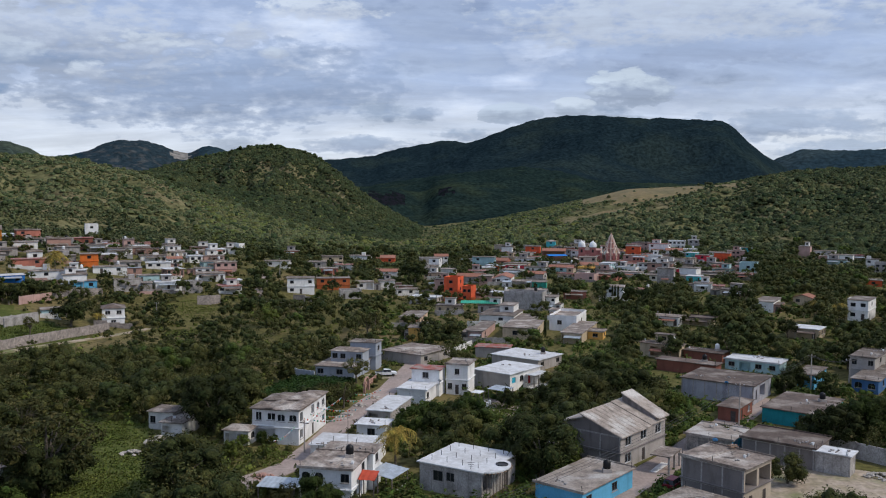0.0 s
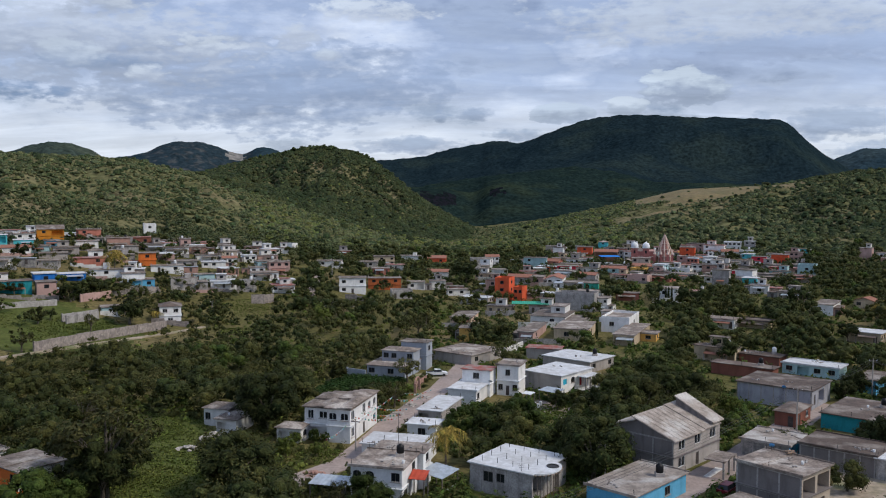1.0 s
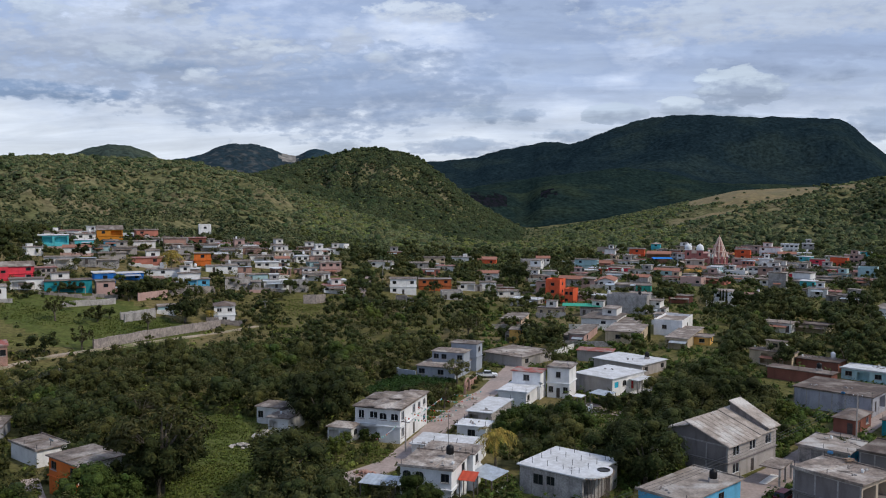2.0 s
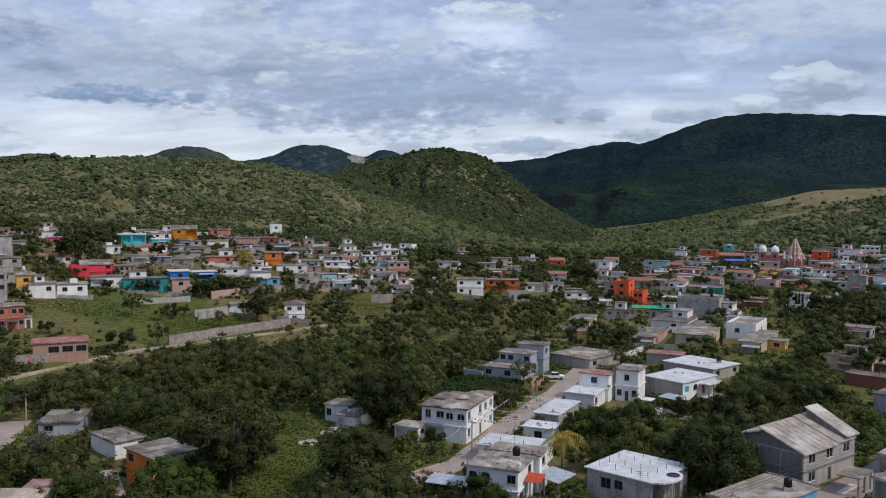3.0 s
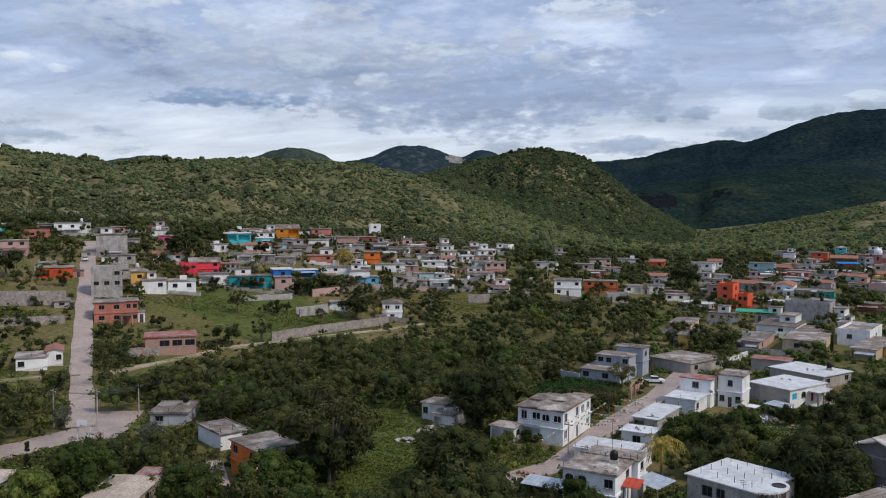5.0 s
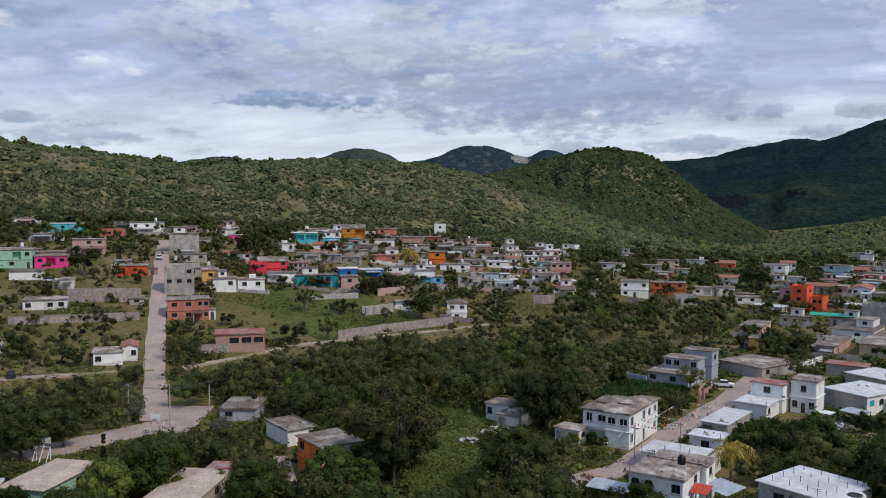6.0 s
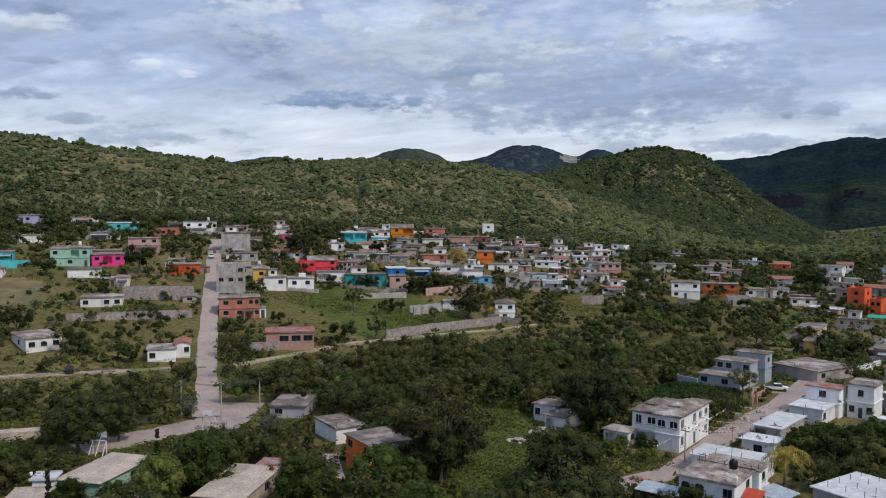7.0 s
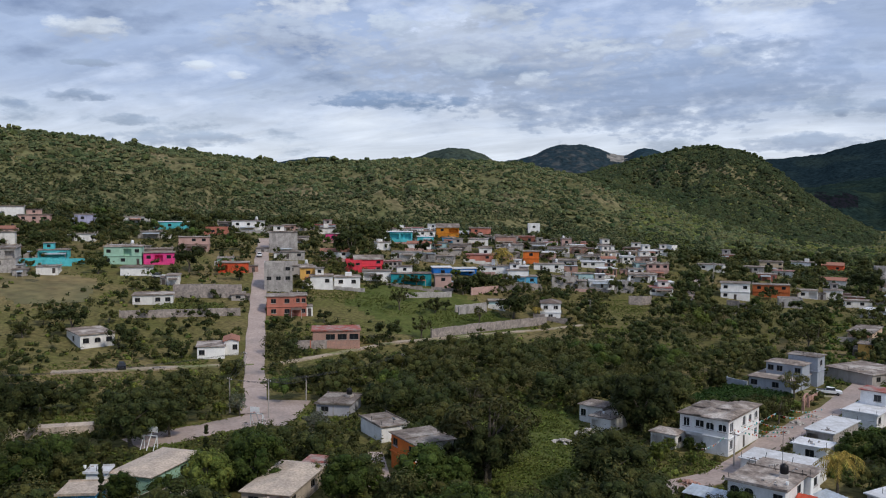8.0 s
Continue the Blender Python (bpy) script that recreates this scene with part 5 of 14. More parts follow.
house(-154.2, 287.4, 11.7, 36, 7.0, 6.5, 3.6, 1, "royal", "whiteslab", sink=0.4, faces={"s": "W", "e": "."})
house(-149.8, 296.9, 11.6, 36, 9.3, 6.5, 2.9, 1, "royal", "whiteslab", sink=0.4, faces={"s": "WW", "e": "W"})
house(-128.8, 308.6, 8.6, 30, 8.2, 6.5, 2.9, 1, "sky", "slab", sink=0.4, faces={"s": ".W", "e": "."})
house(-168.2, 244.8, 10.4, 36, 8.7, 8.0, 4.2, 1, "white", "slab", sink=0.4, faces={"s": "WW", "e": "W"})
house(-173.8, 237.9, 10.6, 36, 7.4, 8.0, 4.6, 1, "palewhite", "slab", sink=0.4, faces={"s": ".W", "e": "."})
house(-181.9, 241.0, 12.1, 39, 5.4, 8.0, 5.3, 1, "yellow", "slab", sink=0.4, faces={"s": "W", "e": "."})
house(-160.4, 207.4, 6.3, 39, 5.0, 8.0, 6.2, 2, "salmon", "slab", sink=0.4, faces={"s": "WWW/W.W"})
house(-133.4, 189.0, 1.6, 36, 12.3, 8.0, 5.0, 1, "brick", "redslab", sink=0.4, faces={"s": ".BBB"}, label="unfinished brick house with red roof on a stone plinth")
house(-197.8, 374.5, 21.4, 30, 11.0, 8.0, 5.6, 2, "ochre", "gable", sink=0.4, faces={"s": "WS/..", "e": "."}, label="ochre two-storey house with balconies under a gabled roof")
house(-199.9, 332.5, 20.9, 32, 11.2, 8.0, 5.3, 1, "turq", "whiteslab", sink=0.4, faces={"s": "SS", "e": "."})
house(-192.4, 342.9, 20.6, 30, 7.4, 8.0, 3.2, 1, "turq", "whiteslab", sink=0.4, faces={"s": "W", "e": "."})
house(-185.1, 351.7, 20.2, 30, 5.8, 8.0, 2.9, 1, "sky", "slab", sink=0.4, faces={"s": "W", "e": "."})
house(-221.0, 310.7, 21.9, 38, 5.9, 8.0, 3.7, 1, "pink", "slab", sink=0.4, faces={"s": "W", "e": "."})
house(-171.8, 354.8, 18.7, 28, 9.1, 8.0, 4.2, 1, "grey", "slab", sink=0.4, faces={"s": "..", "e": "."})
house(-159.9, 337.7, 16.4, 28, 5.4, 8.0, 3.6, 1, "white", "slab", sink=0.4, faces={"s": "W", "e": "."})
house(-145.1, 271.1, 8.9, 33, 5.8, 6.5, 5.3, 1, "pinkish", "slab", sink=0.4, faces={"s": "W", "e": "."})
house(-166.3, 260.7, 11.7, 36, 9.8, 6.5, 3.8, 1, "palewhite", "slab", sink=0.4, faces={"s": "S.", "e": "."})
house(-132.0, 308.3, 9.2, 28, 7.8, 6.5, 4.6, 1, "palewhite", "slab", sink=0.4, faces={"s": "..", "e": "."})
house(-116.5, 317.4, 7.1, 26, 9.2, 6.5, 4.0, 1, "block", "slab", sink=0.4, faces={"s": "...", "e": "."})
house(-109.1, 317.1, 6.3, 24, 3.3, 6.5, 3.8, 1, "block", "slab", sink=0.4, faces={"s": ".", "e": "."})
house(-122.3, 268.0, 4.2, 28, 5.5, 6.5, 2.5, 1, "tealwhite", "slab", sink=0.4, faces={"s": "W", "e": "."})
house(-165.1, 370.7, 18.7, 28, 9.4, 6.5, 4.7, 1, "brick", "slab", sink=0.4, faces={"s": "..", "e": "."})
house(-167.8, 399.0, 19.0, 28, 10.6, 6.5, 3.4, 1, "redbrown", "redslab", sink=0.4, faces={"s": "WW", "e": "."})
house(-150.2, 373.5, 17.2, 28, 7.5, 6.5, 3.5, 1, "grey", "slab", sink=0.4, faces={"s": "S", "e": "."})
house(-144.7, 396.9, 17.4, 26, 4.6, 6.5, 4.5, 1, "pinkish", "slab", sink=0.4, faces={"s": "W", "e": "."})
house(-182.5, 448.3, 21.3, 26, 6.3, 6.5, 5.3, 2, "white", "parapet", sink=0.4, faces={"s": "W/.", "e": "W/."})
house(-157.8, 363.0, 17.6, 28, 8.9, 6.5, 2.8, 1, "block", "slab", sink=0.4, faces={"s": "...", "e": "."})
house(-148.6, 342.3, 15.2, 28, 4.9, 6.5, 3.0, 1, "grey", "slab", sink=0.4, faces={"s": ".", "e": "."})
house(-171.3, 326.3, 17.0, 28, 10.1, 8.0, 2.6, 1, "grey", "slab", sink=0.4, faces={"s": "...", "e": "."})
house(-229.2, 297.2, 21.9, 40, 8.5, 8.0, 2.7, 1, "block", "slab", sink=0.4, faces={"s": "..", "e": "."})
house(-183.4, 151.4, 3.8, 66, 8.4, 12.4, 3.4, 1, "palewhite", "slab", sink=0.4, faces={"w": "W", "s": "WAW"}, label="low pale house with round-topped door and flat roof")
house(-246.2, 218.5, 17.4, 42, 12.6, 9.0, 6.4, 2, "mint", "slab", sink=0.4, faces={"s": "W.SW/W.W.D"}, label="mint green two-storey house")
house(-237.1, 226.4, 17.2, 42, 10.3, 8.0, 4.3, 1, "pink", "slab", sink=0.4, faces={"s": "WSW"}, label="hot pink single-storey house")
house(-267.5, 206.1, 19.1, 44, 9.9, 6.5, 3.4, 1, "turq", "slab", sink=0.4, faces={"s": "S.S"})
house(-200.3, 188.7, 9.2, 42, 11.5, 8.0, 3.0, 1, "palewhite", "slab", sink=0.4, faces={"s": "W.WW", "e": "W"}, label="low white house with dark flat roof")
house(-151.9, 161.6, 1.9, 41, 6.5, 8.0, 3.1, 1, "white", "slab", sink=0.4, faces={"s": "W.."})
house(-150.1, 166.9, 2.2, 41, 3.5, 8.0, 3.5, 1, "white", "tile", sink=0.4, faces={"s": ".W", "e": "."})
house(-209.3, 234.3, 15.0, 40, 10.3, 8.0, 3.5, 1, "redorange", "slab", sink=0.4, faces={"s": "S..", "e": "."})
house(-220.5, 242.6, 17.1, 40, 5.6, 8.0, 2.1, 1, "mint", "slab", sink=0.4, faces={"s": "W", "e": "."})
house(-184.2, 208.2, 9.5, 40, 4.0, 8.0, 1.9, 1, "grey", "slab", sink=0.4, faces={"s": "W", "e": "."})
house(-212.6, 209.1, 12.8, 42, 4.1, 8.0, 3.1, 1, "white", "slab", sink=0.4, faces={"s": "."})
house(-340.9, 253.1, 29.5, 46, 13.2, 5.4, 3.7, 1, "palewhite", "slab", sink=0.4, faces={"s": "WWW"})
house(-329.2, 269.8, 28.6, 44, 8.9, 14.2, 4.7, 1, "lilac", "slab", sink=0.4, faces={"s": "W"})
house(-321.3, 293.2, 28.9, 42, 11.2, 8.0, 3.0, 1, "palewhite", "slab", sink=0.4, faces={"s": "WW"})
house(-296.7, 290.2, 26.3, 41, 15.9, 9.0, 3.7, 1, "turq", "whiteslab", sink=0.4, faces={"s": "WWW"})
house(-267.5, 309.7, 25.4, 40, 14.6, 8.0, 5.1, 1, "white", "slab", sink=0.4, faces={"s": "WW."}, tank=2)
house(-280.6, 308.5, 26.1, 40, 6.6, 8.0, 3.7, 1, "grey", "slab", sink=0.4, faces={"s": "S"})
house(-355.4, 251.5, 32.1, 48, 11.7, 6.5, 4.7, 1, "palewhite", "slab", sink=0.4, faces={"s": ".."})
house(-297.0, 208.1, 22.5, 48, 6.7, 5.0, 5.6, 1, "palewhite", "slab", sink=0.4, faces={"s": "..."})
house(-264.4, 185.5, 16.5, 48, 6.8, 16.0, 8.0, 2, "palewhite", "slab", sink=0.4, faces={"s": "WS/W."})
house(-276.2, 193.0, 19.1, 48, 7.0, 7.0, 3.5, 1, "peach", "slab", sink=0.4, faces={"s": "S."})
house(-254.2, 183.1, 15.7, 48, 4.4, 6.5, 2.2, 1, "palewhite", "slab", sink=0.4, faces={"s": "W"})
house(-181.6, 224.7, 10.5, 39, 9.0, 8.0, 9.2, 3, "block", "parapet", sink=0.4, faces={"s": "..W/WWW/..."}, label="grey three-storey block building beside the street")
house(-164.1, 203.8, 6.4, 39, 7.8, 8.0, 6.0, 2, "salmon", "slab", sink=0.4, faces={"s": "WW/WW"}, label="salmon-pink two-storey house beside the street")
house(-217.6, 272.5, 19.1, 39, 10.9, 8.0, 8.7, 1, "block", "slab", sink=0.4, faces={"s": "..."})
house(-260.3, 328.4, 25.5, 39, 10.3, 8.0, 2.7, 1, "pinkish", "slab", sink=0.4, faces={"s": "WW"})
house(-64.2, 113.6, 0.0, -32, 7.9, 6.6, 5.4, 2, "orange2", "slab", sink=0.4, faces={"s": "W.W/.D.", "e": "W.W/..."}, paints={"e": "palewhite"}, label="orange two-storey house with dark flat roof among trees")
house(-79.9, 127.5, 0.0, -32, 8.5, 4.9, 2.7, 1, "white", "slab", sink=0.4, faces={"s": "..", "e": "..."})
house(-96.7, 137.9, 0.0, 20, 6.7, 8.5, 2.3, 1, "paleblue", "slab", sink=0.4, faces={"s": "W.", "e": "."}, tank=1)
house(-96.4, 77.7, 0.0, 33, 4.6, 5.0, 2.6, 1, "sky", "sandslab", sink=0.4, faces={"s": "W.", "e": "."})
house(-99.6, 83.2, 0.0, 33, 2.8, 2.6, 3.1, 1, "white", "whiteslab", sink=0.4)
house(-179.8, 265.8, 14.1, 39, 5.7, 6.5, 3.9, 2, "red", "parapet", sink=0.4, faces={"s": "WW/.."})
house(-34.4, 145.4, 0.0, -11, 4.4, 3.8, 2.5, 1, "palewhite", "hip", sink=0.4, faces={"s": "SS", "e": "A"}, label="small pale annex with an open arched porch")
house(-96.4, 91.0, 0.0, 101, 12.6, 6.8, 2.6, 1, "mint", "hipsand", faces={"s": "W.W.", "e": "W."}, label="long mint-walled shed with a low dusty roof")
house(-75.5, 94.7, 0.0, 105, 13.6, 6.8, 2.6, 1, "sand", "hipsand", faces={"s": "W.W.", "w": "W."}, label="long low building with a low dusty roof")
house(-84.6, 80.2, 0.0, 98, 7.0, 5.2, 2.5, 1, "sand", "sandslab", label="low outbuilding with dusty flat roof")
house(-72.4, 85.2, 0.0, 60, 3.4, 3.2, 2.2, 1, "redorange", "sandslab", faces={"s": "D"}, label="small vermilion outbuilding with dusty roof")
house(-76.0, 103.6, 0.0, 105, 3.2, 4.0, 2.6, 1, "salmon", "redslab", label="small room with a red coated roof")
house(-105.4, 422.7, 13.9, 20, 6.7, 7.3, 2.7, 1, "palewhite", "slab", sink=1.2, faces={"s": "WD..", "w": ".W"}, tank=1)
house(-186.4, 387.4, 21.0, 35, 9.7, 6.4, 5.4, 2, "salmon", "slab", sink=1.2, faces={"s": "W./.W", "w": "WWW./WWDW"})
house(-172.2, 337.9, 18.7, 30, 9.6, 6.6, 2.5, 1, "grey", "slab", sink=1.2, faces={"s": "W.", "w": "WW.W"})
house(-108.6, 376.8, 13.2, 29, 5.6, 6.2, 2.7, 1, "palewhite", "whiteslab", sink=1.2, faces={"s": "WW", "w": "W."}, tank=2)
house(-177.2, 300.1, 17.1, 19, 11.5, 5.3, 2.7, 1, "palewhite", "slab", sink=1.2, faces={"s": "D.", "e": "D..D"})
house(-164.6, 307.2, 15.7, 17, 9.9, 5.5, 2.5, 1, "block", "slab", sink=1.2, faces={"s": "W.", "e": "WW"})
house(-178.9, 377.2, 20.5, 28, 6.7, 7.8, 2.5, 1, "grey", "slab", sink=1.2, faces={"s": ".WWW", "w": "WW.W"})
house(-197.8, 393.0, 21.9, 33, 8.8, 7.1, 2.5, 1, "white", "whiteslab", sink=1.2, faces={"s": "DWWW", "w": "W..W"})
house(-155.8, 324.1, 15.6, 28, 11.3, 6.7, 2.5, 1, "salmon", "redslab", sink=1.2, faces={"s": ".W", "w": "WW"})
house(-117.0, 415.8, 15.1, 22, 10.0, 5.4, 2.4, 1, "brick", "slab", sink=1.2, faces={"s": "WD", "w": ".DW."})
house(-123.9, 367.9, 14.3, 25, 10.4, 4.8, 2.2, 1, "palewhite", "slab", sink=1.2, faces={"s": "..DD", "w": "..W."})
house(-148.7, 387.1, 18.0, 30, 5.7, 6.6, 2.5, 1, "palewhite", "redslab", sink=1.2, faces={"s": ".W", "w": "WDW"})
house(-142.6, 310.5, 12.4, 18, 12.0, 6.2, 2.5, 1, "palewhite", "slab", sink=1.2, faces={"s": ".W.", "e": "W.DW"})
house(-135.8, 319.1, 11.9, 18, 6.8, 6.7, 2.5, 1, "block", "whiteslab", sink=1.2, faces={"s": "..D.", "e": "W."}, tank=2)
house(-127.0, 400.6, 16.1, 30, 9.1, 5.6, 2.8, 1, "white", "slab", sink=1.2, faces={"s": "WD", "w": "DW"})
house(-93.5, 346.6, 8.5, 20, 10.7, 7.9, 2.5, 1, "white", "slab", sink=1.2, faces={"s": "W.DD", "w": "..."})
house(-94.9, 327.6, 6.4, 26, 5.8, 5.1, 2.8, 1, "block", "parapet", sink=1.2, faces={"s": "W.", "w": "WD.W"}, tank=2)
house(-157.1, 397.3, 18.7, 32, 6.2, 5.1, 2.4, 1, "palewhite", "slab", sink=1.2, faces={"s": "WW.W", "w": "..."})
house(-134.6, 381.2, 16.4, 24, 9.4, 7.7, 2.7, 1, "brick", "slab", sink=1.2, faces={"s": "W...", "w": ".WW"})
house(-113.1, 330.4, 9.1, 31, 7.4, 5.0, 2.5, 1, "tealwhite", "slab", sink=1.2, faces={"s": "D...", "w": ".W."})
house(-206.3, 368.2, 22.7, 37, 8.4, 6.1, 2.4, 1, "palewhite", "slab", sink=1.2, faces={"s": "WW", "w": "DWWW"}, tank=2)
house(-113.7, 364.7, 12.8, 26, 6.0, 4.6, 2.7, 1, "white", "tile", sink=1.2, faces={"s": "WW.", "w": "W.D."}, tank=2)
house(-127.1, 347.1, 12.9, 21, 10.2, 7.5, 2.5, 1, "block", "slab", sink=1.2, faces={"s": ".WD", "w": "WWW"})
house(-172.3, 387.2, 19.9, 26, 12.1, 4.8, 2.3, 1, "block", "parapet", sink=1.2, faces={"s": "W.", "w": "WWDW"}, tank=1)
house(-90.6, 358.6, 9.4, 22, 8.8, 4.6, 5.1, 2, "palewhite", "slab", sink=1.2, faces={"s": "WWW/DD.", "w": "WW/.W"})
house(-211.9, 385.6, 23.1, 17, 12.3, 4.9, 2.4, 1, "block", "whiteslab", sink=1.2, faces={"s": "D.", "e": "D."})
house(-138.2, 356.3, 15.4, 26, 6.3, 7.7, 2.3, 1, "pinkish", "whiteslab", sink=1.2, faces={"s": ".DW.", "w": "..W"})
house(-128.9, 333.5, 12.0, 23, 12.3, 4.8, 2.6, 1, "palewhite", "slab", sink=1.2, faces={"s": "DW", "w": "W."}, tank=2)
house(-153.6, 411.3, 18.1, 21, 8.6, 6.8, 2.5, 1, "peach", "slab", sink=1.2, faces={"s": ".D.W", "w": "W."}, tank=2)
house(-138.1, 392.4, 17.0, 32, 7.5, 5.5, 2.3, 1, "white", "whiteslab", sink=1.2, faces={"s": "..D.", "w": ".DWD"})
house(-181.2, 400.0, 20.5, 25, 5.7, 5.6, 2.3, 1, "salmon", "slab", sink=1.2, faces={"s": ".W", "w": "WWW."})
house(-119.7, 381.2, 14.7, 33, 6.8, 7.4, 2.7, 1, "sand", "slab", sink=1.2, faces={"s": ".WD.", "w": ".D"}, tank=1)
house(-107.7, 409.4, 14.4, 27, 7.6, 7.9, 2.4, 1, "white", "whiteslab", sink=1.2, faces={"s": ".WDW", "w": "DDW."})
house(-143.6, 415.3, 17.2, 34, 11.3, 6.7, 2.3, 1, "white", "redslab", sink=1.2, faces={"s": ".D", "w": "WWD"})
house(-184.7, 323.7, 19.5, 29, 10.2, 5.6, 2.4, 1, "white", "tile", sink=1.2, faces={"s": ".DDW", "e": "WWD"})
house(-83.5, 341.3, 6.6, 25, 6.5, 6.2, 2.2, 1, "palewhite", "whiteslab", sink=1.2, faces={"s": ".WD.", "w": ".."})
house(-114.6, 393.4, 14.7, 22, 10.8, 6.0, 2.4, 1, "beige", "slab", sink=1.2, faces={"s": "W..D", "w": "D."})
house(-98.3, 369.7, 11.4, 27, 10.2, 7.9, 2.6, 1, "tealwhite", "slab", sink=1.2, faces={"s": ".W.", "w": "DWWW"}, tank=2)
house(-98.8, 354.3, 10.0, 24, 6.3, 5.6, 2.4, 1, "white", "slab", sink=1.2, faces={"s": "WW", "w": "DD"})
house(-218.8, 364.4, 23.6, 38, 8.9, 6.9, 2.6, 1, "white", "slab", sink=1.2, faces={"s": ".W", "w": ".W."}, tank=1)
house(-102.7, 383.9, 13.0, 33, 9.3, 5.4, 2.4, 1, "palewhite", "slab", sink=1.2, faces={"s": ".DW", "w": "D.."}, tank=2)
house(-108.3, 345.4, 10.2, 36, 6.9, 7.0, 2.6, 1, "brick", "whiteslab", sink=1.2, faces={"s": "W..D", "w": "DWWD"}, tank=1)
house(-139.6, 371.6, 16.5, 33, 10.0, 5.5, 2.8, 1, "white", "slab", sink=1.2, faces={"s": "..D", "w": "..."})
house(-117.2, 354.8, 12.3, 20, 9.7, 5.9, 2.3, 1, "palewhite", "whiteslab", sink=1.2, faces={"s": "WW.", "w": "...W"}, tank=1)
house(-82.1, 330.7, 5.2, 21, 8.4, 7.6, 2.4, 1, "white", "redslab", sink=1.2, faces={"s": "WW.W", "w": "W.DW"}, tank=1)
house(-217.7, 375.0, 23.6, 19, 9.7, 7.7, 2.8, 1, "white", "redslab", sink=1.2, faces={"s": "..", "e": "DW"})
house(-132.4, 416.6, 16.3, 36, 9.5, 7.8, 2.4, 1, "grey", "slab", sink=1.2, faces={"s": "WW..", "w": "..DW"})
house(-179.9, 333.2, 19.4, 23, 6.4, 6.8, 2.5, 1, "tealwhite", "slab", sink=1.2, faces={"s": "W.W.", "e": "WWDD"})
house(-103.7, 324.7, 7.1, 23, 9.4, 6.9, 2.6, 1, "white", "whiteslab", sink=1.2, faces={"s": ".DD", "w": "WW"})
house(-155.5, 348.8, 17.2, 20, 7.1, 7.3, 2.3, 1, "block", "slab", sink=1.2, faces={"s": ".W.", "e": ".W"}, tank=2)
house(16.1, 409.9, 4.5, -0, 7.8, 7.2, 2.6, 1, "block", "redslab", sink=1.2, faces={"s": "W..", "w": ".DDD"}, tank=1)
house(-53.3, 402.2, 6.0, 13, 8.0, 6.9, 2.6, 1, "salmon", "slab", sink=1.2, faces={"s": "D.D", "w": "W."})
house(-110.8, 462.0, 13.6, -17, 7.0, 5.8, 2.4, 1, "white", "parapet", sink=1.2, faces={"s": "WW..", "e": "D.D"})
house(-49.1, 430.1, 5.8, -14, 10.1, 7.1, 2.3, 1, "palewhite", "redslab", sink=1.2, faces={"s": ".DD.", "e": ".."})
house(-27.0, 418.1, 3.3, -1, 10.0, 6.6, 2.6, 1, "white", "tile", sink=1.2, faces={"s": "DW.", "e": "WW."})
house(-57.2, 446.4, 6.4, 10, 10.6, 7.2, 4.6, 2, "beige", "slab", sink=1.2, faces={"s": ".W.W/WW.W", "w": "WWW/..W"})
house(-7.1, 476.6, 3.0, 9, 11.5, 5.6, 5.0, 2, "palewhite", "parapet", sink=1.2, faces={"s": "WW./..W", "w": ".W./W.W"})
house(-37.5, 347.9, 1.3, 12, 8.4, 7.9, 2.5, 1, "block", "parapet", sink=1.2, faces={"s": "D..", "w": "W.D."})
house(21.7, 454.0, 4.9, -12, 11.7, 5.4, 5.6, 2, "tealwhite", "slab", sink=1.2, faces={"s": "W./WW", "e": "WW/DD"})
house(-83.6, 471.9, 9.4, 7, 9.9, 6.4, 2.8, 1, "salmon", "slab", sink=1.2, faces={"s": "...", "e": ".WW"})
house(-7.4, 449.2, 2.9, 7, 7.1, 7.2, 2.2, 1, "block", "slab", sink=1.2, faces={"s": ".D", "w": ".WW"})
house(-61.9, 423.4, 7.4, 6, 9.1, 7.8, 2.6, 1, "block", "slab", sink=1.2, faces={"s": ".DW.", "e": "WWW"})
house(13.0, 390.3, 3.9, -12, 12.4, 7.2, 2.3, 1, "block", "tile", sink=1.2, faces={"s": ".D.", "e": "..W"})
house(18.0, 481.8, 4.8, 5, 10.4, 6.6, 2.6, 1, "grey", "slab", sink=1.2, faces={"s": "DW..", "w": "W.."})
house(-15.0, 359.8, 1.0, 14, 9.3, 4.7, 2.6, 1, "white", "slab", sink=1.2, faces={"s": "W.W.", "w": "W.W."})
house(-16.8, 368.9, 1.4, 2, 7.6, 4.8, 2.4, 1, "salmon", "slab", sink=1.2, faces={"s": "W.WW", "e": "DWW."})
house(20.8, 424.7, 4.8, 6, 9.1, 5.6, 2.5, 1, "beige", "whiteslab", sink=1.2, faces={"s": "WW..", "w": "W..."})
house(-76.2, 397.9, 9.5, -0, 11.4, 6.2, 2.7, 1, "white", "slab", sink=1.2, faces={"s": "W.", "e": "DD"})
house(-4.2, 413.0, 3.0, -15, 8.1, 6.0, 2.6, 1, "peach", "slab", sink=1.2, faces={"s": "WD.D", "e": "D..."})
house(-1.1, 486.9, 3.4, 6, 7.4, 7.1, 5.2, 2, "white", "tile", sink=1.2, faces={"s": "WWW/WDD", "w": "W.WW/...D"})
house(95.1, 388.0, 4.9, -17, 9.2, 7.6, 2.4, 1, "white", "slab", sink=1.2, faces={"s": "WWW", "e": ".DWD"}, tank=2)
house(117.2, 476.4, 5.5, -17, 7.1, 5.2, 4.7, 2, "palewhite", "whiteslab", sink=1.2, faces={"s": "..W/D..", "e": "../.."}, tank=1)
house(71.0, 426.1, 5.0, -30, 6.3, 7.9, 2.3, 1, "yellow", "parapet", sink=1.2, faces={"s": ".WW", "e": "W.W"})
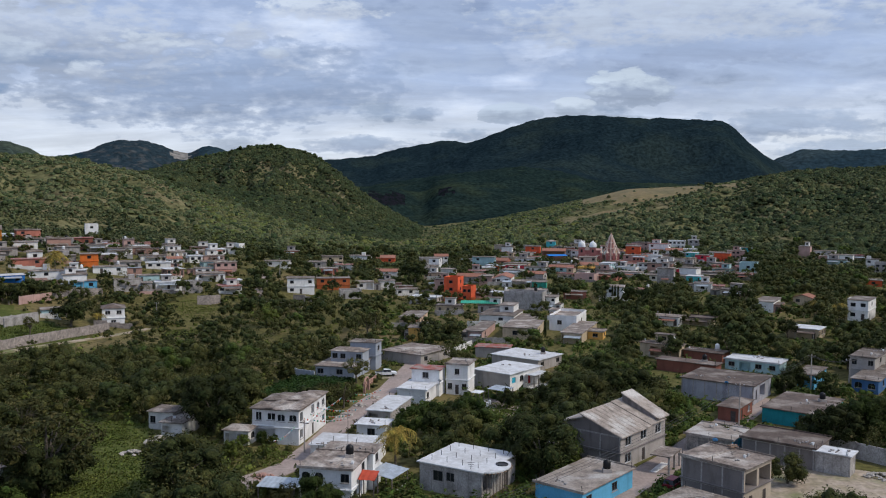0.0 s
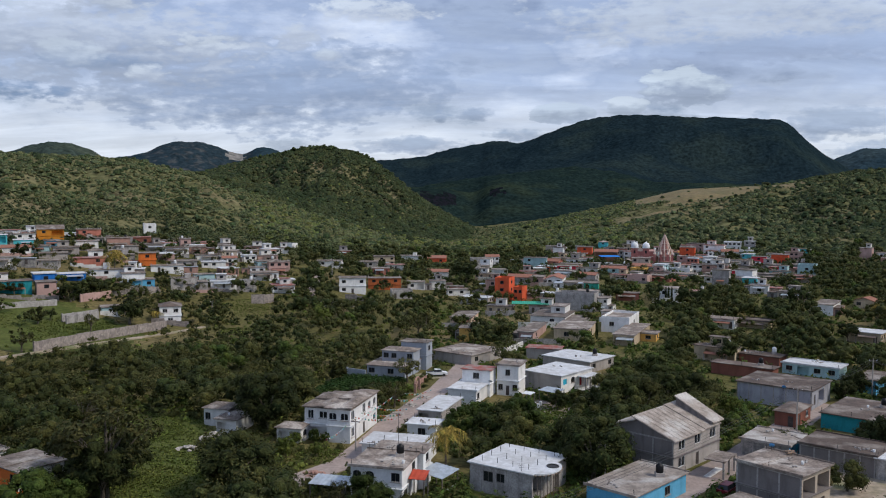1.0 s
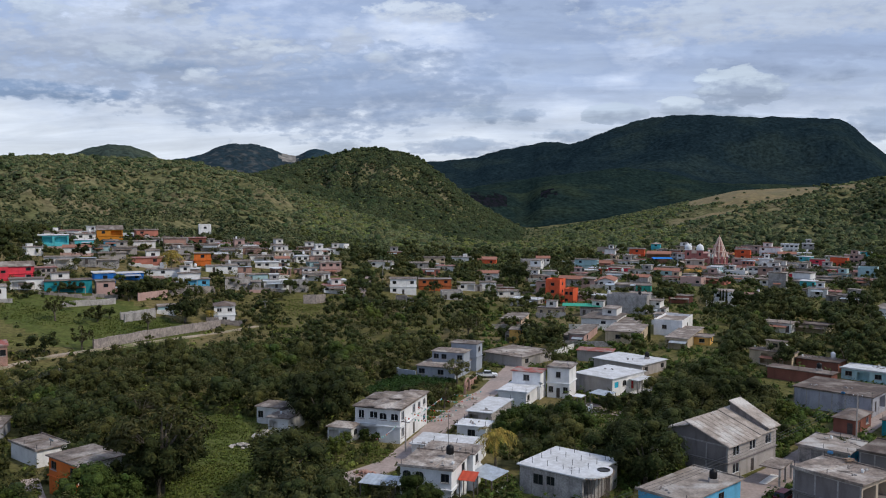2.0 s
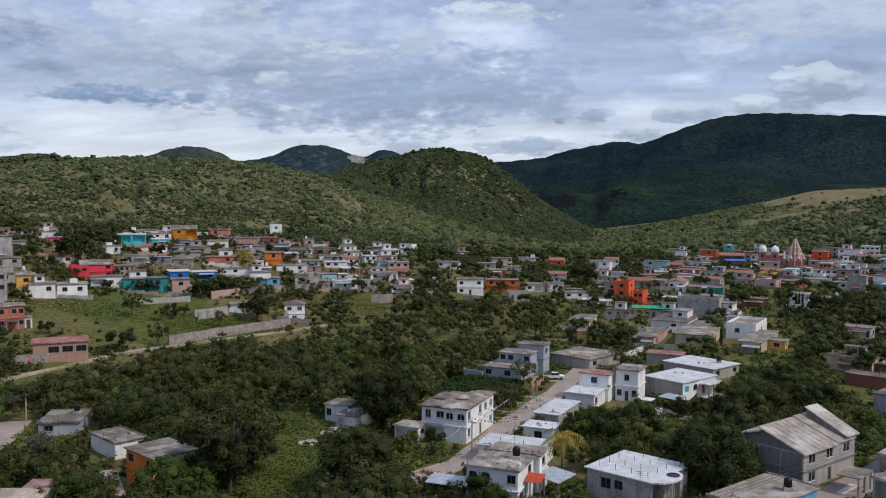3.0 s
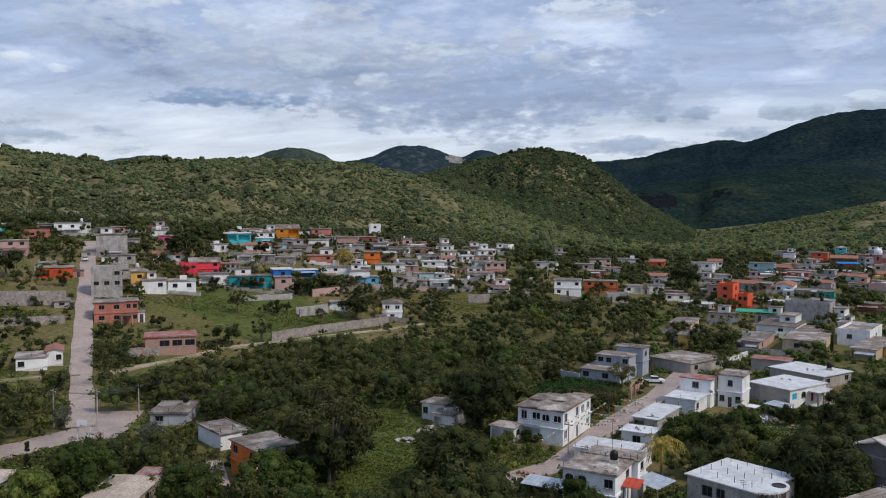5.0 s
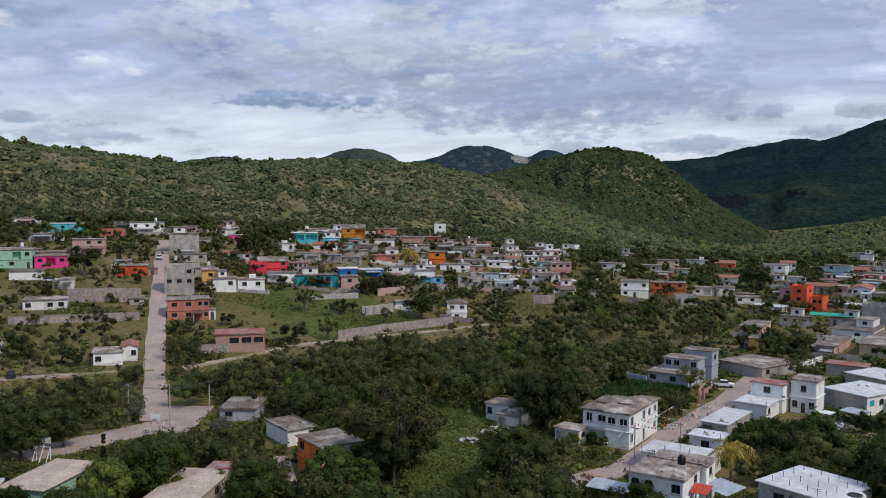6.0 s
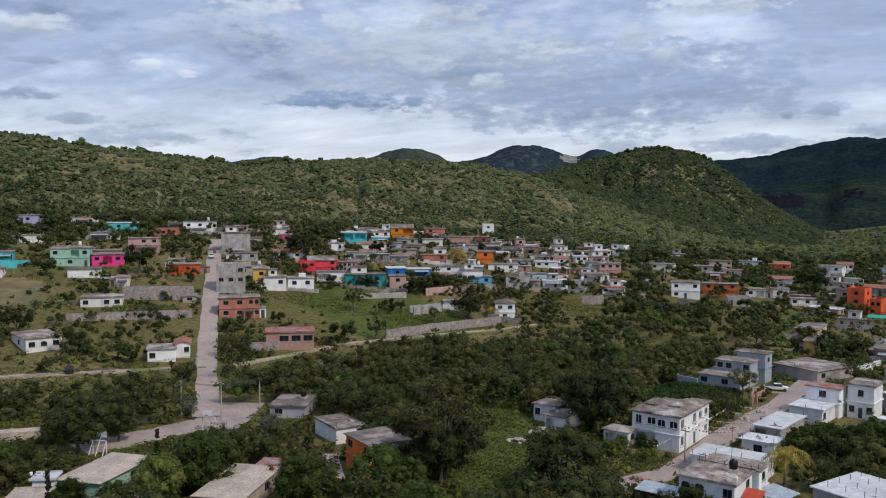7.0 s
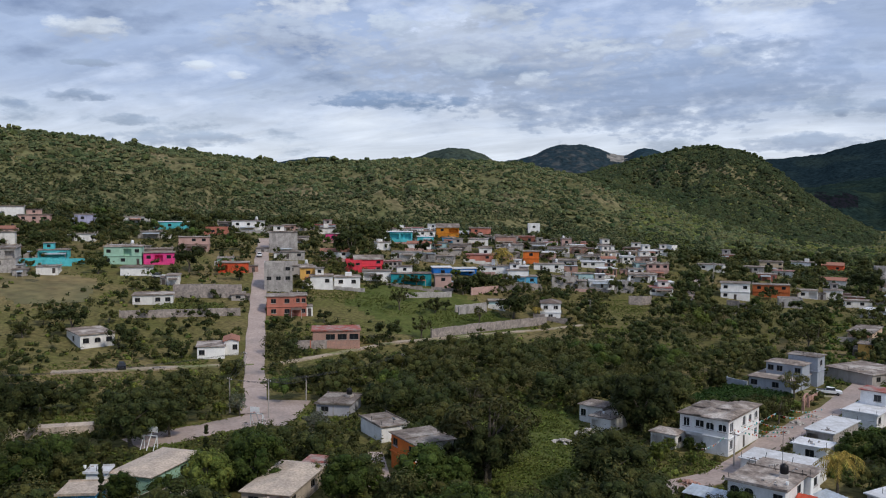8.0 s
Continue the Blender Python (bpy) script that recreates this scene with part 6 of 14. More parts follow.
house(147.9, 546.0, 9.9, -18, 9.9, 7.8, 4.8, 2, "grey", "whiteslab", sink=1.2, faces={"s": "WWWW/..DD", "e": "W../W.."})
house(77.0, 406.4, 5.0, -11, 9.0, 4.6, 2.7, 1, "pinkish", "slab", sink=1.2, faces={"s": "W.", "e": ".DDW"}, tank=2)
house(37.4, 483.5, 5.8, -25, 8.1, 6.4, 2.6, 1, "beige", "slab", sink=1.2, faces={"s": "DWD.", "e": "WW.D"}, tank=1)
house(50.0, 517.5, 6.3, -29, 7.4, 5.8, 2.6, 1, "block", "slab", sink=1.2, faces={"s": "WW", "e": "..D"})
house(105.0, 416.2, 5.0, -21, 11.4, 7.8, 5.3, 2, "brick", "slab", sink=1.2, faces={"s": "W./WW", "e": "WWW/WDD"})
house(51.8, 485.7, 5.8, -26, 6.3, 5.0, 2.8, 1, "tealwhite", "redslab", sink=1.2, faces={"s": "DW", "e": "WW"})
house(63.9, 447.7, 5.1, -23, 10.7, 7.3, 2.3, 1, "block", "slab", sink=1.2, faces={"s": "...", "e": ".WW"}, tank=2)
house(133.5, 531.9, 8.1, -25, 11.9, 6.9, 5.5, 2, "white", "redslab", sink=1.2, faces={"s": "W../WW.", "e": ".WW/.D."})
house(78.2, 502.4, 5.7, -22, 6.1, 5.7, 5.4, 2, "palewhite", "redslab", sink=1.2, faces={"s": "W./DW", "e": "WWW/DWW"}, tank=2)
house(36.3, 429.0, 5.5, -16, 9.2, 6.3, 2.8, 1, "red", "slab", sink=1.2, faces={"s": "WW.", "e": "..."})
house(117.5, 537.5, 7.9, -18, 6.0, 5.0, 5.1, 2, "block", "redslab", sink=1.2, faces={"s": "..../W.DW", "e": ".W/.."})
house(39.6, 532.6, 6.4, -10, 6.3, 6.1, 5.0, 2, "white", "slab", sink=1.2, faces={"s": ".../W..", "e": ".WW/.W."})
house(87.4, 402.3, 5.0, -26, 10.7, 7.9, 2.4, 1, "white", "slab", sink=1.2, faces={"s": "D.W", "e": "WWD."})
house(91.7, 456.3, 5.2, -19, 6.9, 7.3, 2.4, 1, "white", "slab", sink=1.2, faces={"s": "..", "e": "..WW"})
house(128.7, 447.1, 5.2, -30, 7.7, 5.5, 2.3, 1, "sand", "slab", sink=1.2, faces={"s": ".D", "e": "DWW"})
house(38.8, 545.5, 6.6, -33, 11.3, 5.9, 5.0, 2, "sand", "slab", sink=1.2, faces={"s": ".W/..", "e": "../DW"})
house(93.8, 468.1, 5.3, -31, 7.7, 6.7, 2.6, 1, "beige", "redslab", sink=1.2, faces={"s": "WD.W", "e": "WW"}, tank=1)
house(32.6, 404.1, 5.3, -26, 10.3, 7.4, 2.7, 1, "white", "slab", sink=1.2, faces={"s": "DW.", "e": ".W.D"}, tank=2)
house(114.0, 397.5, 5.0, -33, 7.7, 7.2, 4.7, 2, "white", "slab", sink=1.2, faces={"s": ".../WWW", "e": "..../W.W."})
house(150.3, 528.8, 8.3, -16, 10.7, 5.4, 2.4, 1, "palewhite", "whiteslab", sink=1.2, faces={"s": "WWW", "w": ".W.."}, tank=2)
house(41.3, 512.6, 6.2, -23, 7.1, 4.5, 2.2, 1, "palewhite", "slab", sink=1.2, faces={"s": ".WD", "e": "DW"})
house(89.4, 504.0, 5.8, -25, 10.9, 8.0, 5.5, 2, "tealwhite", "slab", sink=1.2, faces={"s": "..W./...W", "e": "W.W/WW."}, tank=2)
house(102.0, 428.5, 5.0, -9, 10.5, 5.2, 4.5, 2, "white", "slab", sink=1.2, faces={"s": "WWWW/D...", "w": "WWW/WW."}, tank=1)
house(121.4, 508.8, 6.5, -14, 7.6, 6.8, 2.4, 1, "white", "redslab", sink=1.2, faces={"s": "WD..", "e": "WWW."}, tank=1)
house(81.3, 426.5, 5.0, -26, 5.7, 7.9, 4.6, 2, "tealwhite", "whiteslab", sink=1.2, faces={"s": ".WW/WDD", "e": ".WW/..W"})
house(76.9, 456.7, 5.2, -14, 8.9, 6.1, 5.4, 2, "sand", "slab", sink=1.2, faces={"s": "W.W/DD.", "e": "W.W/DWW"})
house(75.5, 560.4, 7.6, -18, 6.1, 4.7, 2.6, 1, "palewhite", "slab", sink=1.2, faces={"s": ".WWD", "e": "D."})
house(91.3, 420.2, 5.0, -29, 6.8, 5.1, 2.7, 1, "palewhite", "parapet", sink=1.2, faces={"s": "..", "e": "WW"}, tank=2)
house(104.0, 458.7, 5.3, -22, 5.5, 4.6, 5.1, 2, "salmon", "whiteslab", sink=1.2, faces={"s": "WWW/W..", "e": "WW./WW."})
house(103.8, 470.4, 5.4, -30, 9.7, 6.3, 5.3, 2, "palewhite", "slab", sink=1.2, faces={"s": "W./W.", "e": "..W./W..W"})
house(63.7, 526.6, 6.4, -16, 5.7, 5.6, 2.8, 1, "peach", "whiteslab", sink=1.2, faces={"s": ".WWW", "e": ".D"})
house(130.3, 502.3, 6.3, -13, 10.0, 4.6, 2.7, 1, "palewhite", "slab", sink=1.2, faces={"s": "D.W.", "w": ".."})
house(42.2, 388.2, 5.0, -23, 8.0, 6.1, 2.7, 1, "block", "tile", sink=1.2, faces={"s": "W.", "e": ".DW."})
house(53.8, 561.7, 7.6, -30, 6.4, 7.2, 2.6, 1, "block", "parapet", sink=1.2, faces={"s": "WW.D", "e": "DD"})
house(76.7, 444.7, 5.1, -29, 11.9, 7.1, 2.3, 1, "palewhite", "tile", sink=1.2, faces={"s": "W..", "e": ".."})
house(101.4, 401.8, 5.0, -26, 9.1, 7.8, 2.4, 1, "palewhite", "slab", sink=1.2, faces={"s": "WD..", "e": "D."})
house(78.4, 416.2, 5.0, -10, 7.5, 6.1, 2.8, 1, "block", "slab", sink=1.2, faces={"s": ".W", "w": "DW"}, tank=2)
house(117.0, 492.7, 5.8, -33, 7.8, 5.0, 2.5, 1, "white", "tile", sink=1.2, faces={"s": "...D", "e": "WWW."})
house(58.7, 426.3, 5.1, -12, 11.7, 6.2, 2.5, 1, "tealwhite", "tile", sink=1.2, faces={"s": "WWW", "e": ".WD."})
house(93.1, 479.7, 5.5, -31, 9.2, 7.8, 2.4, 1, "white", "slab", sink=1.2, faces={"s": ".W", "e": ".."})
house(110.1, 451.8, 5.2, -24, 10.4, 6.5, 2.5, 1, "block", "whiteslab", sink=1.2, faces={"s": ".WW", "e": ".W.W"})
house(64.3, 385.9, 4.8, -31, 9.2, 5.7, 2.6, 1, "palewhite", "parapet", sink=1.2, faces={"s": "..W", "e": "..D"})
house(83.1, 476.6, 5.4, -11, 8.8, 7.0, 2.6, 1, "beige", "slab", sink=1.2, faces={"s": "DW.", "e": "W.D"})
house(65.5, 406.1, 5.0, -32, 5.8, 6.5, 2.5, 1, "white", "slab", sink=1.2, faces={"s": "WW.", "e": ".."})
house(130.6, 456.4, 5.3, -27, 7.5, 4.6, 2.6, 1, "sand", "slab", sink=1.2, faces={"s": ".D", "e": "DD"})
house(114.8, 437.9, 5.1, -11, 10.5, 6.4, 2.3, 1, "white", "redslab", sink=1.2, faces={"s": "WW.", "w": ".DWW"})
house(88.0, 557.5, 7.8, -15, 11.5, 6.9, 4.4, 2, "beige", "slab", sink=1.2, faces={"s": "WWW/WWD", "e": "W.W./DD.D"}, tank=2)
house(126.7, 548.6, 9.0, -34, 11.0, 7.6, 4.5, 2, "pinkish", "slab", sink=1.2, faces={"s": "..W/WWD", "e": "W.W/WD."})
house(106.9, 553.3, 8.3, -19, 11.7, 5.8, 2.7, 1, "pinkish", "redslab", sink=1.2, faces={"s": "WW", "e": ".D"}, tank=1)
house(133.0, 481.6, 5.6, -26, 12.0, 4.7, 2.6, 1, "white", "slab", sink=1.2, faces={"s": "D.", "e": "W."})
house(39.4, 444.5, 5.5, -18, 10.7, 5.5, 2.7, 1, "peach", "slab", sink=1.2, faces={"s": "W.", "e": "WW"}, tank=1)
house(55.8, 456.1, 5.4, -14, 11.1, 4.8, 2.2, 1, "tealwhite", "whiteslab", sink=1.2, faces={"s": "....", "e": "WW"})
house(47.5, 425.3, 5.3, -25, 8.7, 6.3, 2.3, 1, "palewhite", "slab", sink=1.2, faces={"s": "D.", "e": ".W.W"})
house(90.1, 429.2, 5.0, -32, 6.2, 4.8, 2.6, 1, "white", "whiteslab", sink=1.2, faces={"s": "..DD", "e": "W.D"})
house(99.2, 446.8, 5.1, -29, 11.7, 6.7, 2.7, 1, "white", "redslab", sink=1.2, faces={"s": "W.D", "e": ".W."})
house(43.6, 565.6, 7.3, -15, 6.6, 6.1, 2.3, 1, "palewhite", "whiteslab", sink=1.2, faces={"s": ".WDW", "e": "W.W"}, tank=2)
house(57.1, 395.2, 4.9, -32, 7.4, 5.6, 2.3, 1, "beige", "redslab", sink=1.2, faces={"s": ".WW", "e": ".W.W"}, tank=2)
house(139.7, 521.5, 7.6, -12, 9.7, 7.3, 2.8, 1, "grey", "tile", sink=1.2, faces={"s": "DD", "w": "WWWD"}, tank=1)
house(111.9, 383.0, 4.9, -26, 6.1, 6.6, 2.5, 1, "turq", "whiteslab", sink=1.2, faces={"s": ".W.D", "e": ".D"})
house(107.2, 531.2, 7.2, -32, 10.0, 6.2, 2.3, 1, "yellow", "tile", sink=1.2, faces={"s": "WD", "e": ".."})
house(26.8, 433.7, 5.2, -21, 9.6, 6.7, 2.4, 1, "orange", "whiteslab", sink=1.2, faces={"s": ".WWW", "e": "WW.."})
house(118.1, 415.5, 5.0, -18, 10.6, 6.4, 2.7, 1, "red", "slab", sink=1.2, faces={"s": "...W", "e": "WDD"})
house(119.7, 465.0, 5.4, -29, 11.6, 4.6, 2.3, 1, "white", "slab", sink=1.2, faces={"s": "DWW", "e": ".DW."})
house(95.7, 518.4, 6.4, -17, 12.3, 5.1, 2.4, 1, "turq", "slab", sink=1.2, faces={"s": "DWW", "e": "WW"})
house(158.2, 544.9, 10.3, -19, 6.6, 5.2, 5.1, 2, "block", "whiteslab", sink=1.2, faces={"s": "WW/..", "e": "WW./DDW"})
house(74.8, 390.5, 4.9, -33, 10.7, 7.2, 2.5, 1, "salmon", "slab", sink=1.2, faces={"s": "W.", "e": "WDWW"})
house(76.4, 511.3, 5.9, -31, 7.7, 5.8, 4.9, 2, "block", "slab", sink=1.2, faces={"s": "WW../DW..", "e": "../WW"}, tank=1)
house(77.0, 523.6, 6.2, -17, 5.8, 6.9, 5.4, 2, "salmon", "slab", sink=1.2, faces={"s": "../.W", "e": "WWW/..D"})
house(31.1, 466.2, 5.4, -21, 9.5, 7.7, 2.5, 1, "salmon", "tile", sink=1.2, faces={"s": ".W", "e": "WWD"})
house(257.1, 483.7, 6.9, -33, 10.6, 7.1, 2.2, 1, "palewhite", "slab", sink=1.2, faces={"s": "WW..", "e": ".WWD"})
house(239.7, 494.0, 7.1, -33, 10.4, 6.5, 2.3, 1, "palewhite", "redslab", sink=1.2, faces={"s": "W.D.", "e": ".D"})
house(214.5, 472.2, 5.9, -33, 11.7, 5.1, 2.5, 1, "tealwhite", "slab", sink=1.2, faces={"s": "W.W", "e": "D.W"})
house(216.7, 426.3, 5.3, -29, 5.5, 7.4, 4.7, 2, "grey", "parapet", sink=1.2, faces={"s": "WW/WW", "e": "...W/..DD"})
house(220.1, 442.1, 5.5, -26, 5.9, 5.2, 5.4, 2, "palewhite", "slab", sink=1.2, faces={"s": "W./..", "w": ".WW/.DW"})
house(137.0, 421.7, 5.1, -33, 8.3, 7.6, 2.3, 1, "tealwhite", "slab", sink=1.2, faces={"s": "...W", "e": "WD"}, tank=1)
house(124.8, 405.3, 5.0, -19, 12.4, 6.9, 2.2, 1, "grey", "slab", sink=1.2, faces={"s": "..", "e": ".W"})
house(158.2, 487.8, 5.9, -29, 8.6, 4.7, 5.0, 2, "orange", "slab", sink=1.2, faces={"s": "../WW", "e": "../W."})
house(140.3, 441.4, 5.2, -31, 5.8, 6.8, 2.3, 1, "red", "redslab", sink=1.2, faces={"s": "WDD", "e": "..W"})
house(156.7, 457.8, 5.4, -24, 5.7, 7.4, 2.3, 1, "block", "slab", sink=1.2, faces={"s": "W..W", "e": "..W."}, tank=1)
house(184.1, 529.4, 9.2, -31, 10.4, 4.7, 2.5, 1, "turq", "slab", sink=1.2, faces={"s": "DWWW", "e": "DDW"})
house(160.5, 499.1, 6.4, -21, 7.2, 4.8, 2.5, 1, "block", "whiteslab", sink=1.2, faces={"s": "W...", "e": "W."})
house(147.7, 488.2, 5.9, -20, 9.1, 7.6, 2.8, 1, "orange", "slab", sink=1.2, faces={"s": ".W", "e": ".W"})
house(163.1, 513.8, 7.3, -30, 8.1, 4.9, 2.6, 1, "palewhite", "slab", sink=1.2, faces={"s": "DD.", "e": "..WW"})
house(135.7, 390.7, 5.0, -28, 8.0, 5.4, 2.6, 1, "palewhite", "redslab", sink=1.2, faces={"s": ".W.", "e": ".."})
house(169.9, 500.5, 6.6, -20, 9.5, 5.6, 4.9, 2, "pinkish", "slab", sink=1.2, faces={"s": ".WW./.WWD", "e": "WWW./D.W."}, tank=2)
house(164.4, 471.7, 5.6, -19, 5.6, 6.7, 2.4, 1, "grey", "slab", sink=1.2, faces={"s": "DW..", "w": ".D.."})
house(148.4, 513.2, 7.0, -30, 6.0, 6.3, 2.5, 1, "turq", "whiteslab", sink=1.2, faces={"s": "W...", "e": "..W."})
house(142.3, 456.0, 5.3, -27, 11.1, 6.2, 2.7, 1, "block", "slab", sink=1.2, faces={"s": "...D", "e": "DWW"})
house(140.6, 400.5, 5.0, -30, 10.2, 4.6, 2.3, 1, "red", "slab", sink=1.2, faces={"s": "WDW", "e": "WW"})
house(151.5, 432.1, 5.1, -28, 11.5, 6.0, 2.6, 1, "pinkish", "redslab", sink=1.2, faces={"s": "DD", "e": ".W."})
house(-289.9, 238.3, 23.9, 38, 7.9, 5.6, 2.7, 1, "white", "slab", sink=1.2, faces={"s": "W..W", "e": "D."})
house(-195.0, 310.3, 19.9, 43, 5.9, 7.4, 2.8, 1, "white", "slab", sink=1.2, faces={"s": "..", "w": "D.D"}, tank=2)
house(-197.3, 279.7, 18.0, 35, 11.8, 6.8, 2.4, 1, "palewhite", "tile", sink=1.2, faces={"s": "WW", "e": "DW.W"})
house(-245.5, 233.8, 19.4, 41, 10.0, 6.8, 2.7, 1, "sand", "slab", sink=1.2, faces={"s": "W..W", "e": "WDWW"})
house(-248.8, 343.8, 25.6, 43, 9.7, 5.5, 2.4, 1, "block", "redslab", sink=1.2, faces={"s": "D..W", "w": ".W.W"})
house(-285.3, 200.5, 21.2, 45, 8.1, 7.0, 2.4, 1, "salmon", "slab", sink=1.2, faces={"s": "WW", "e": "W.W"})
house(-244.6, 251.6, 20.8, 39, 11.3, 6.1, 5.1, 2, "palewhite", "slab", sink=1.2, faces={"s": ".WW/.D.", "e": ".W./W.."})
house(-320.1, 224.4, 25.8, 41, 8.6, 6.6, 2.6, 1, "palewhite", "tile", sink=1.2, faces={"s": "WWD.", "e": "WWW"}, tank=1)
house(-268.7, 289.9, 25.0, 36, 10.2, 4.8, 2.5, 1, "salmon", "parapet", sink=1.2, faces={"s": ".WW.", "e": "WD"})
house(-229.6, 209.1, 15.5, 39, 9.8, 6.5, 2.3, 1, "white", "slab", sink=1.2, faces={"s": "..", "e": "DD"})
house(-249.6, 190.1, 16.3, 40, 6.6, 6.5, 2.3, 1, "white", "slab", sink=1.2, faces={"s": "..D", "e": ".WDW"})
house(-190.0, 247.5, 14.5, 36, 8.2, 5.6, 2.8, 1, "grey", "slab", sink=1.2, faces={"s": "W.D.", "e": "..DW"}, tank=2)
house(-207.2, 265.2, 18.1, 41, 8.5, 6.4, 2.6, 1, "palewhite", "slab", sink=1.2, faces={"s": "DW", "w": "DDW"})
house(-210.8, 345.7, 22.7, 43, 9.0, 5.7, 2.3, 1, "white", "redslab", sink=1.2, faces={"s": "D.D", "w": ".WWW"})
house(-172.5, 281.4, 15.1, 37, 6.7, 5.3, 2.3, 1, "palewhite", "redslab", sink=1.2, faces={"s": "WWWD", "w": ".WWW"})
house(-238.8, 331.2, 24.4, 39, 8.6, 4.9, 2.6, 1, "palewhite", "slab", sink=1.2, faces={"s": "W..D", "w": "WW.W"})
house(-279.7, 262.1, 24.4, 41, 9.3, 6.7, 2.5, 1, "block", "slab", sink=1.2, faces={"s": "...", "e": "WW."}, tank=1)
house(-259.7, 230.5, 20.6, 35, 11.0, 5.9, 2.6, 1, "white", "whiteslab", sink=1.2, faces={"s": "WWW.", "e": "D..."}, tank=2)
house(2.4, 303.7, 1.0, -15, 8.8, 4.6, 2.8, 1, "beige", "slab", sink=1.2, faces={"s": "DDW", "e": "..WW"})
house(-6.5, 335.3, 0.8, -19, 11.3, 7.2, 2.5, 1, "grey", "whiteslab", sink=1.2, faces={"s": "W.W", "e": ".WW"})
house(22.3, 331.2, 3.0, -18, 7.2, 5.3, 2.5, 1, "sand", "whiteslab", sink=1.2, faces={"s": "DW.", "e": "..."}, tank=2)
house(50.6, 329.5, 3.4, -10, 8.5, 5.0, 2.7, 1, "salmon", "slab", sink=1.2, faces={"s": "W.", "e": "DW"})
house(15.3, 341.7, 2.8, -16, 8.5, 6.0, 2.3, 1, "palewhite", "slab", sink=1.2, faces={"s": "DWW", "e": ".W"})
house(37.1, 336.7, 3.6, -16, 9.8, 7.1, 2.2, 1, "palewhite", "slab", sink=1.2, faces={"s": "WW", "e": "W."})
house(17.2, 300.5, 1.9, -16, 8.7, 5.8, 2.5, 1, "block", "brownslab", sink=1.2, faces={"s": "DD.", "e": "WWD"})
house(81.6, 273.4, 1.9, -34, 9.5, 5.8, 2.2, 1, "beige", "brownslab", sink=1.2, faces={"s": "..", "e": "..D"})
house(146.9, 304.5, 3.5, -37, 5.6, 6.3, 2.6, 1, "palewhite", "parapet", sink=1.2, faces={"s": ".WW.", "e": "WW.."})
house(71.5, 273.0, 1.8, -28, 8.1, 5.8, 2.8, 1, "white", "slab", sink=1.2, faces={"s": "WW.D", "e": ".WW"})
house(78.8, 339.4, 3.8, -34, 6.9, 5.3, 2.2, 1, "beige", "redslab", sink=1.2, faces={"s": "W.DW", "e": "W."}, tank=2)
house(106.5, 251.7, 1.5, -36, 9.0, 7.6, 2.8, 1, "beige", "whiteslab", sink=1.2, faces={"s": "..D", "e": "WWW"})
house(131.7, 312.5, 3.6, -39, 6.6, 6.7, 2.6, 1, "beige", "tile", sink=1.2, faces={"s": "W.", "e": "WWW"})
house(113.6, 334.5, 4.0, -36, 10.3, 4.6, 2.4, 1, "sand", "slab", sink=1.2, faces={"s": "DWDD", "e": "W."})


# ---- trees ----
def leaf_spray(s, centre, radius, count, size, rnd, droop=0.0):
    """A clump of small leaf sprays round a centre."""
    cx, cy, cz = centre
    gauss, uni, root = rnd.gauss, rnd.uniform, math.sqrt
    for _ in range(count):
        vx, vy, vz = gauss(0, 1), gauss(0, 1), gauss(0, 0.8)
        m = 1 / (root(vx * vx + vy * vy + vz * vz) + 1e-9)
        vx, vy, vz = vx * m, vy * m, vz * m
        k = radius * uni(0.55, 1.05)
        x, y, z = cx + vx * k, cy + vy * k, cz + vz * k
        nx, ny, nz = vx * 1.1 + uni(-0.4, 0.4), vy * 1.1 + uni(-0.4, 0.4), vz * 1.1 + uni(0.3, 0.9)
        m = 1 / (root(nx * nx + ny * ny + nz * nz) + 1e-9)
        nx, ny, nz = nx * m, ny * m, nz * m
        ax, ay, az = uni(-1, 1), uni(-1, 1), uni(-1, 1)
        tx, ty, tz = ny * az - nz * ay, nz * ax - nx * az, nx * ay - ny * ax
        a = size * uni(0.7, 1.3)
        m = a / (root(tx * tx + ty * ty + tz * tz) + 1e-9)
        tx, ty, tz = tx * m, ty * m, tz * m
        bx, by, bz = ny * tz - nz * ty, nz * tx - nx * tz, nx * ty - ny * tx
        n = len(s.v)
        s.v += [(x - tx - bx * 0.5, y - ty - by * 0.5, z - tz - bz * 0.5), (x - tx * 0.6 + bx * 0.7, y - ty * 0.6 + by * 0.7, z - tz * 0.6 + bz * 0.7),
                (x + tx * 1.3, y + ty * 1.3, z + tz * 1.3 - droop * a)]
        s.f.append((n, n + 1, n + 2))


PHI = (1 + 5 ** 0.5) / 2
KNOBS = [Vector(q).normalized()[:] for q in ((-1, PHI, 0), (1, PHI, 0), (-1, -PHI, 0), (1, -PHI, 0), (0, -1, PHI), (0, 1, PHI), (0, -1, -PHI), (0, 1, -PHI), (PHI, 0, -1), (PHI, 0, 1), (-PHI, 0, -1), (-PHI, 0, 1))]
KNOB_FACES = ((0, 11, 5), (0, 5, 1), (0, 1, 7), (0, 7, 10), (0, 10, 11), (1, 5, 9), (5, 11, 4), (11, 10, 2), (10, 7, 6), (7, 1, 8),
              (3, 9, 4), (3, 4, 2), (3, 2, 6), (3, 6, 8), (3, 8, 9), (4, 9, 5), (2, 4, 11), (6, 2, 10), (8, 6, 7), (9, 8, 1))


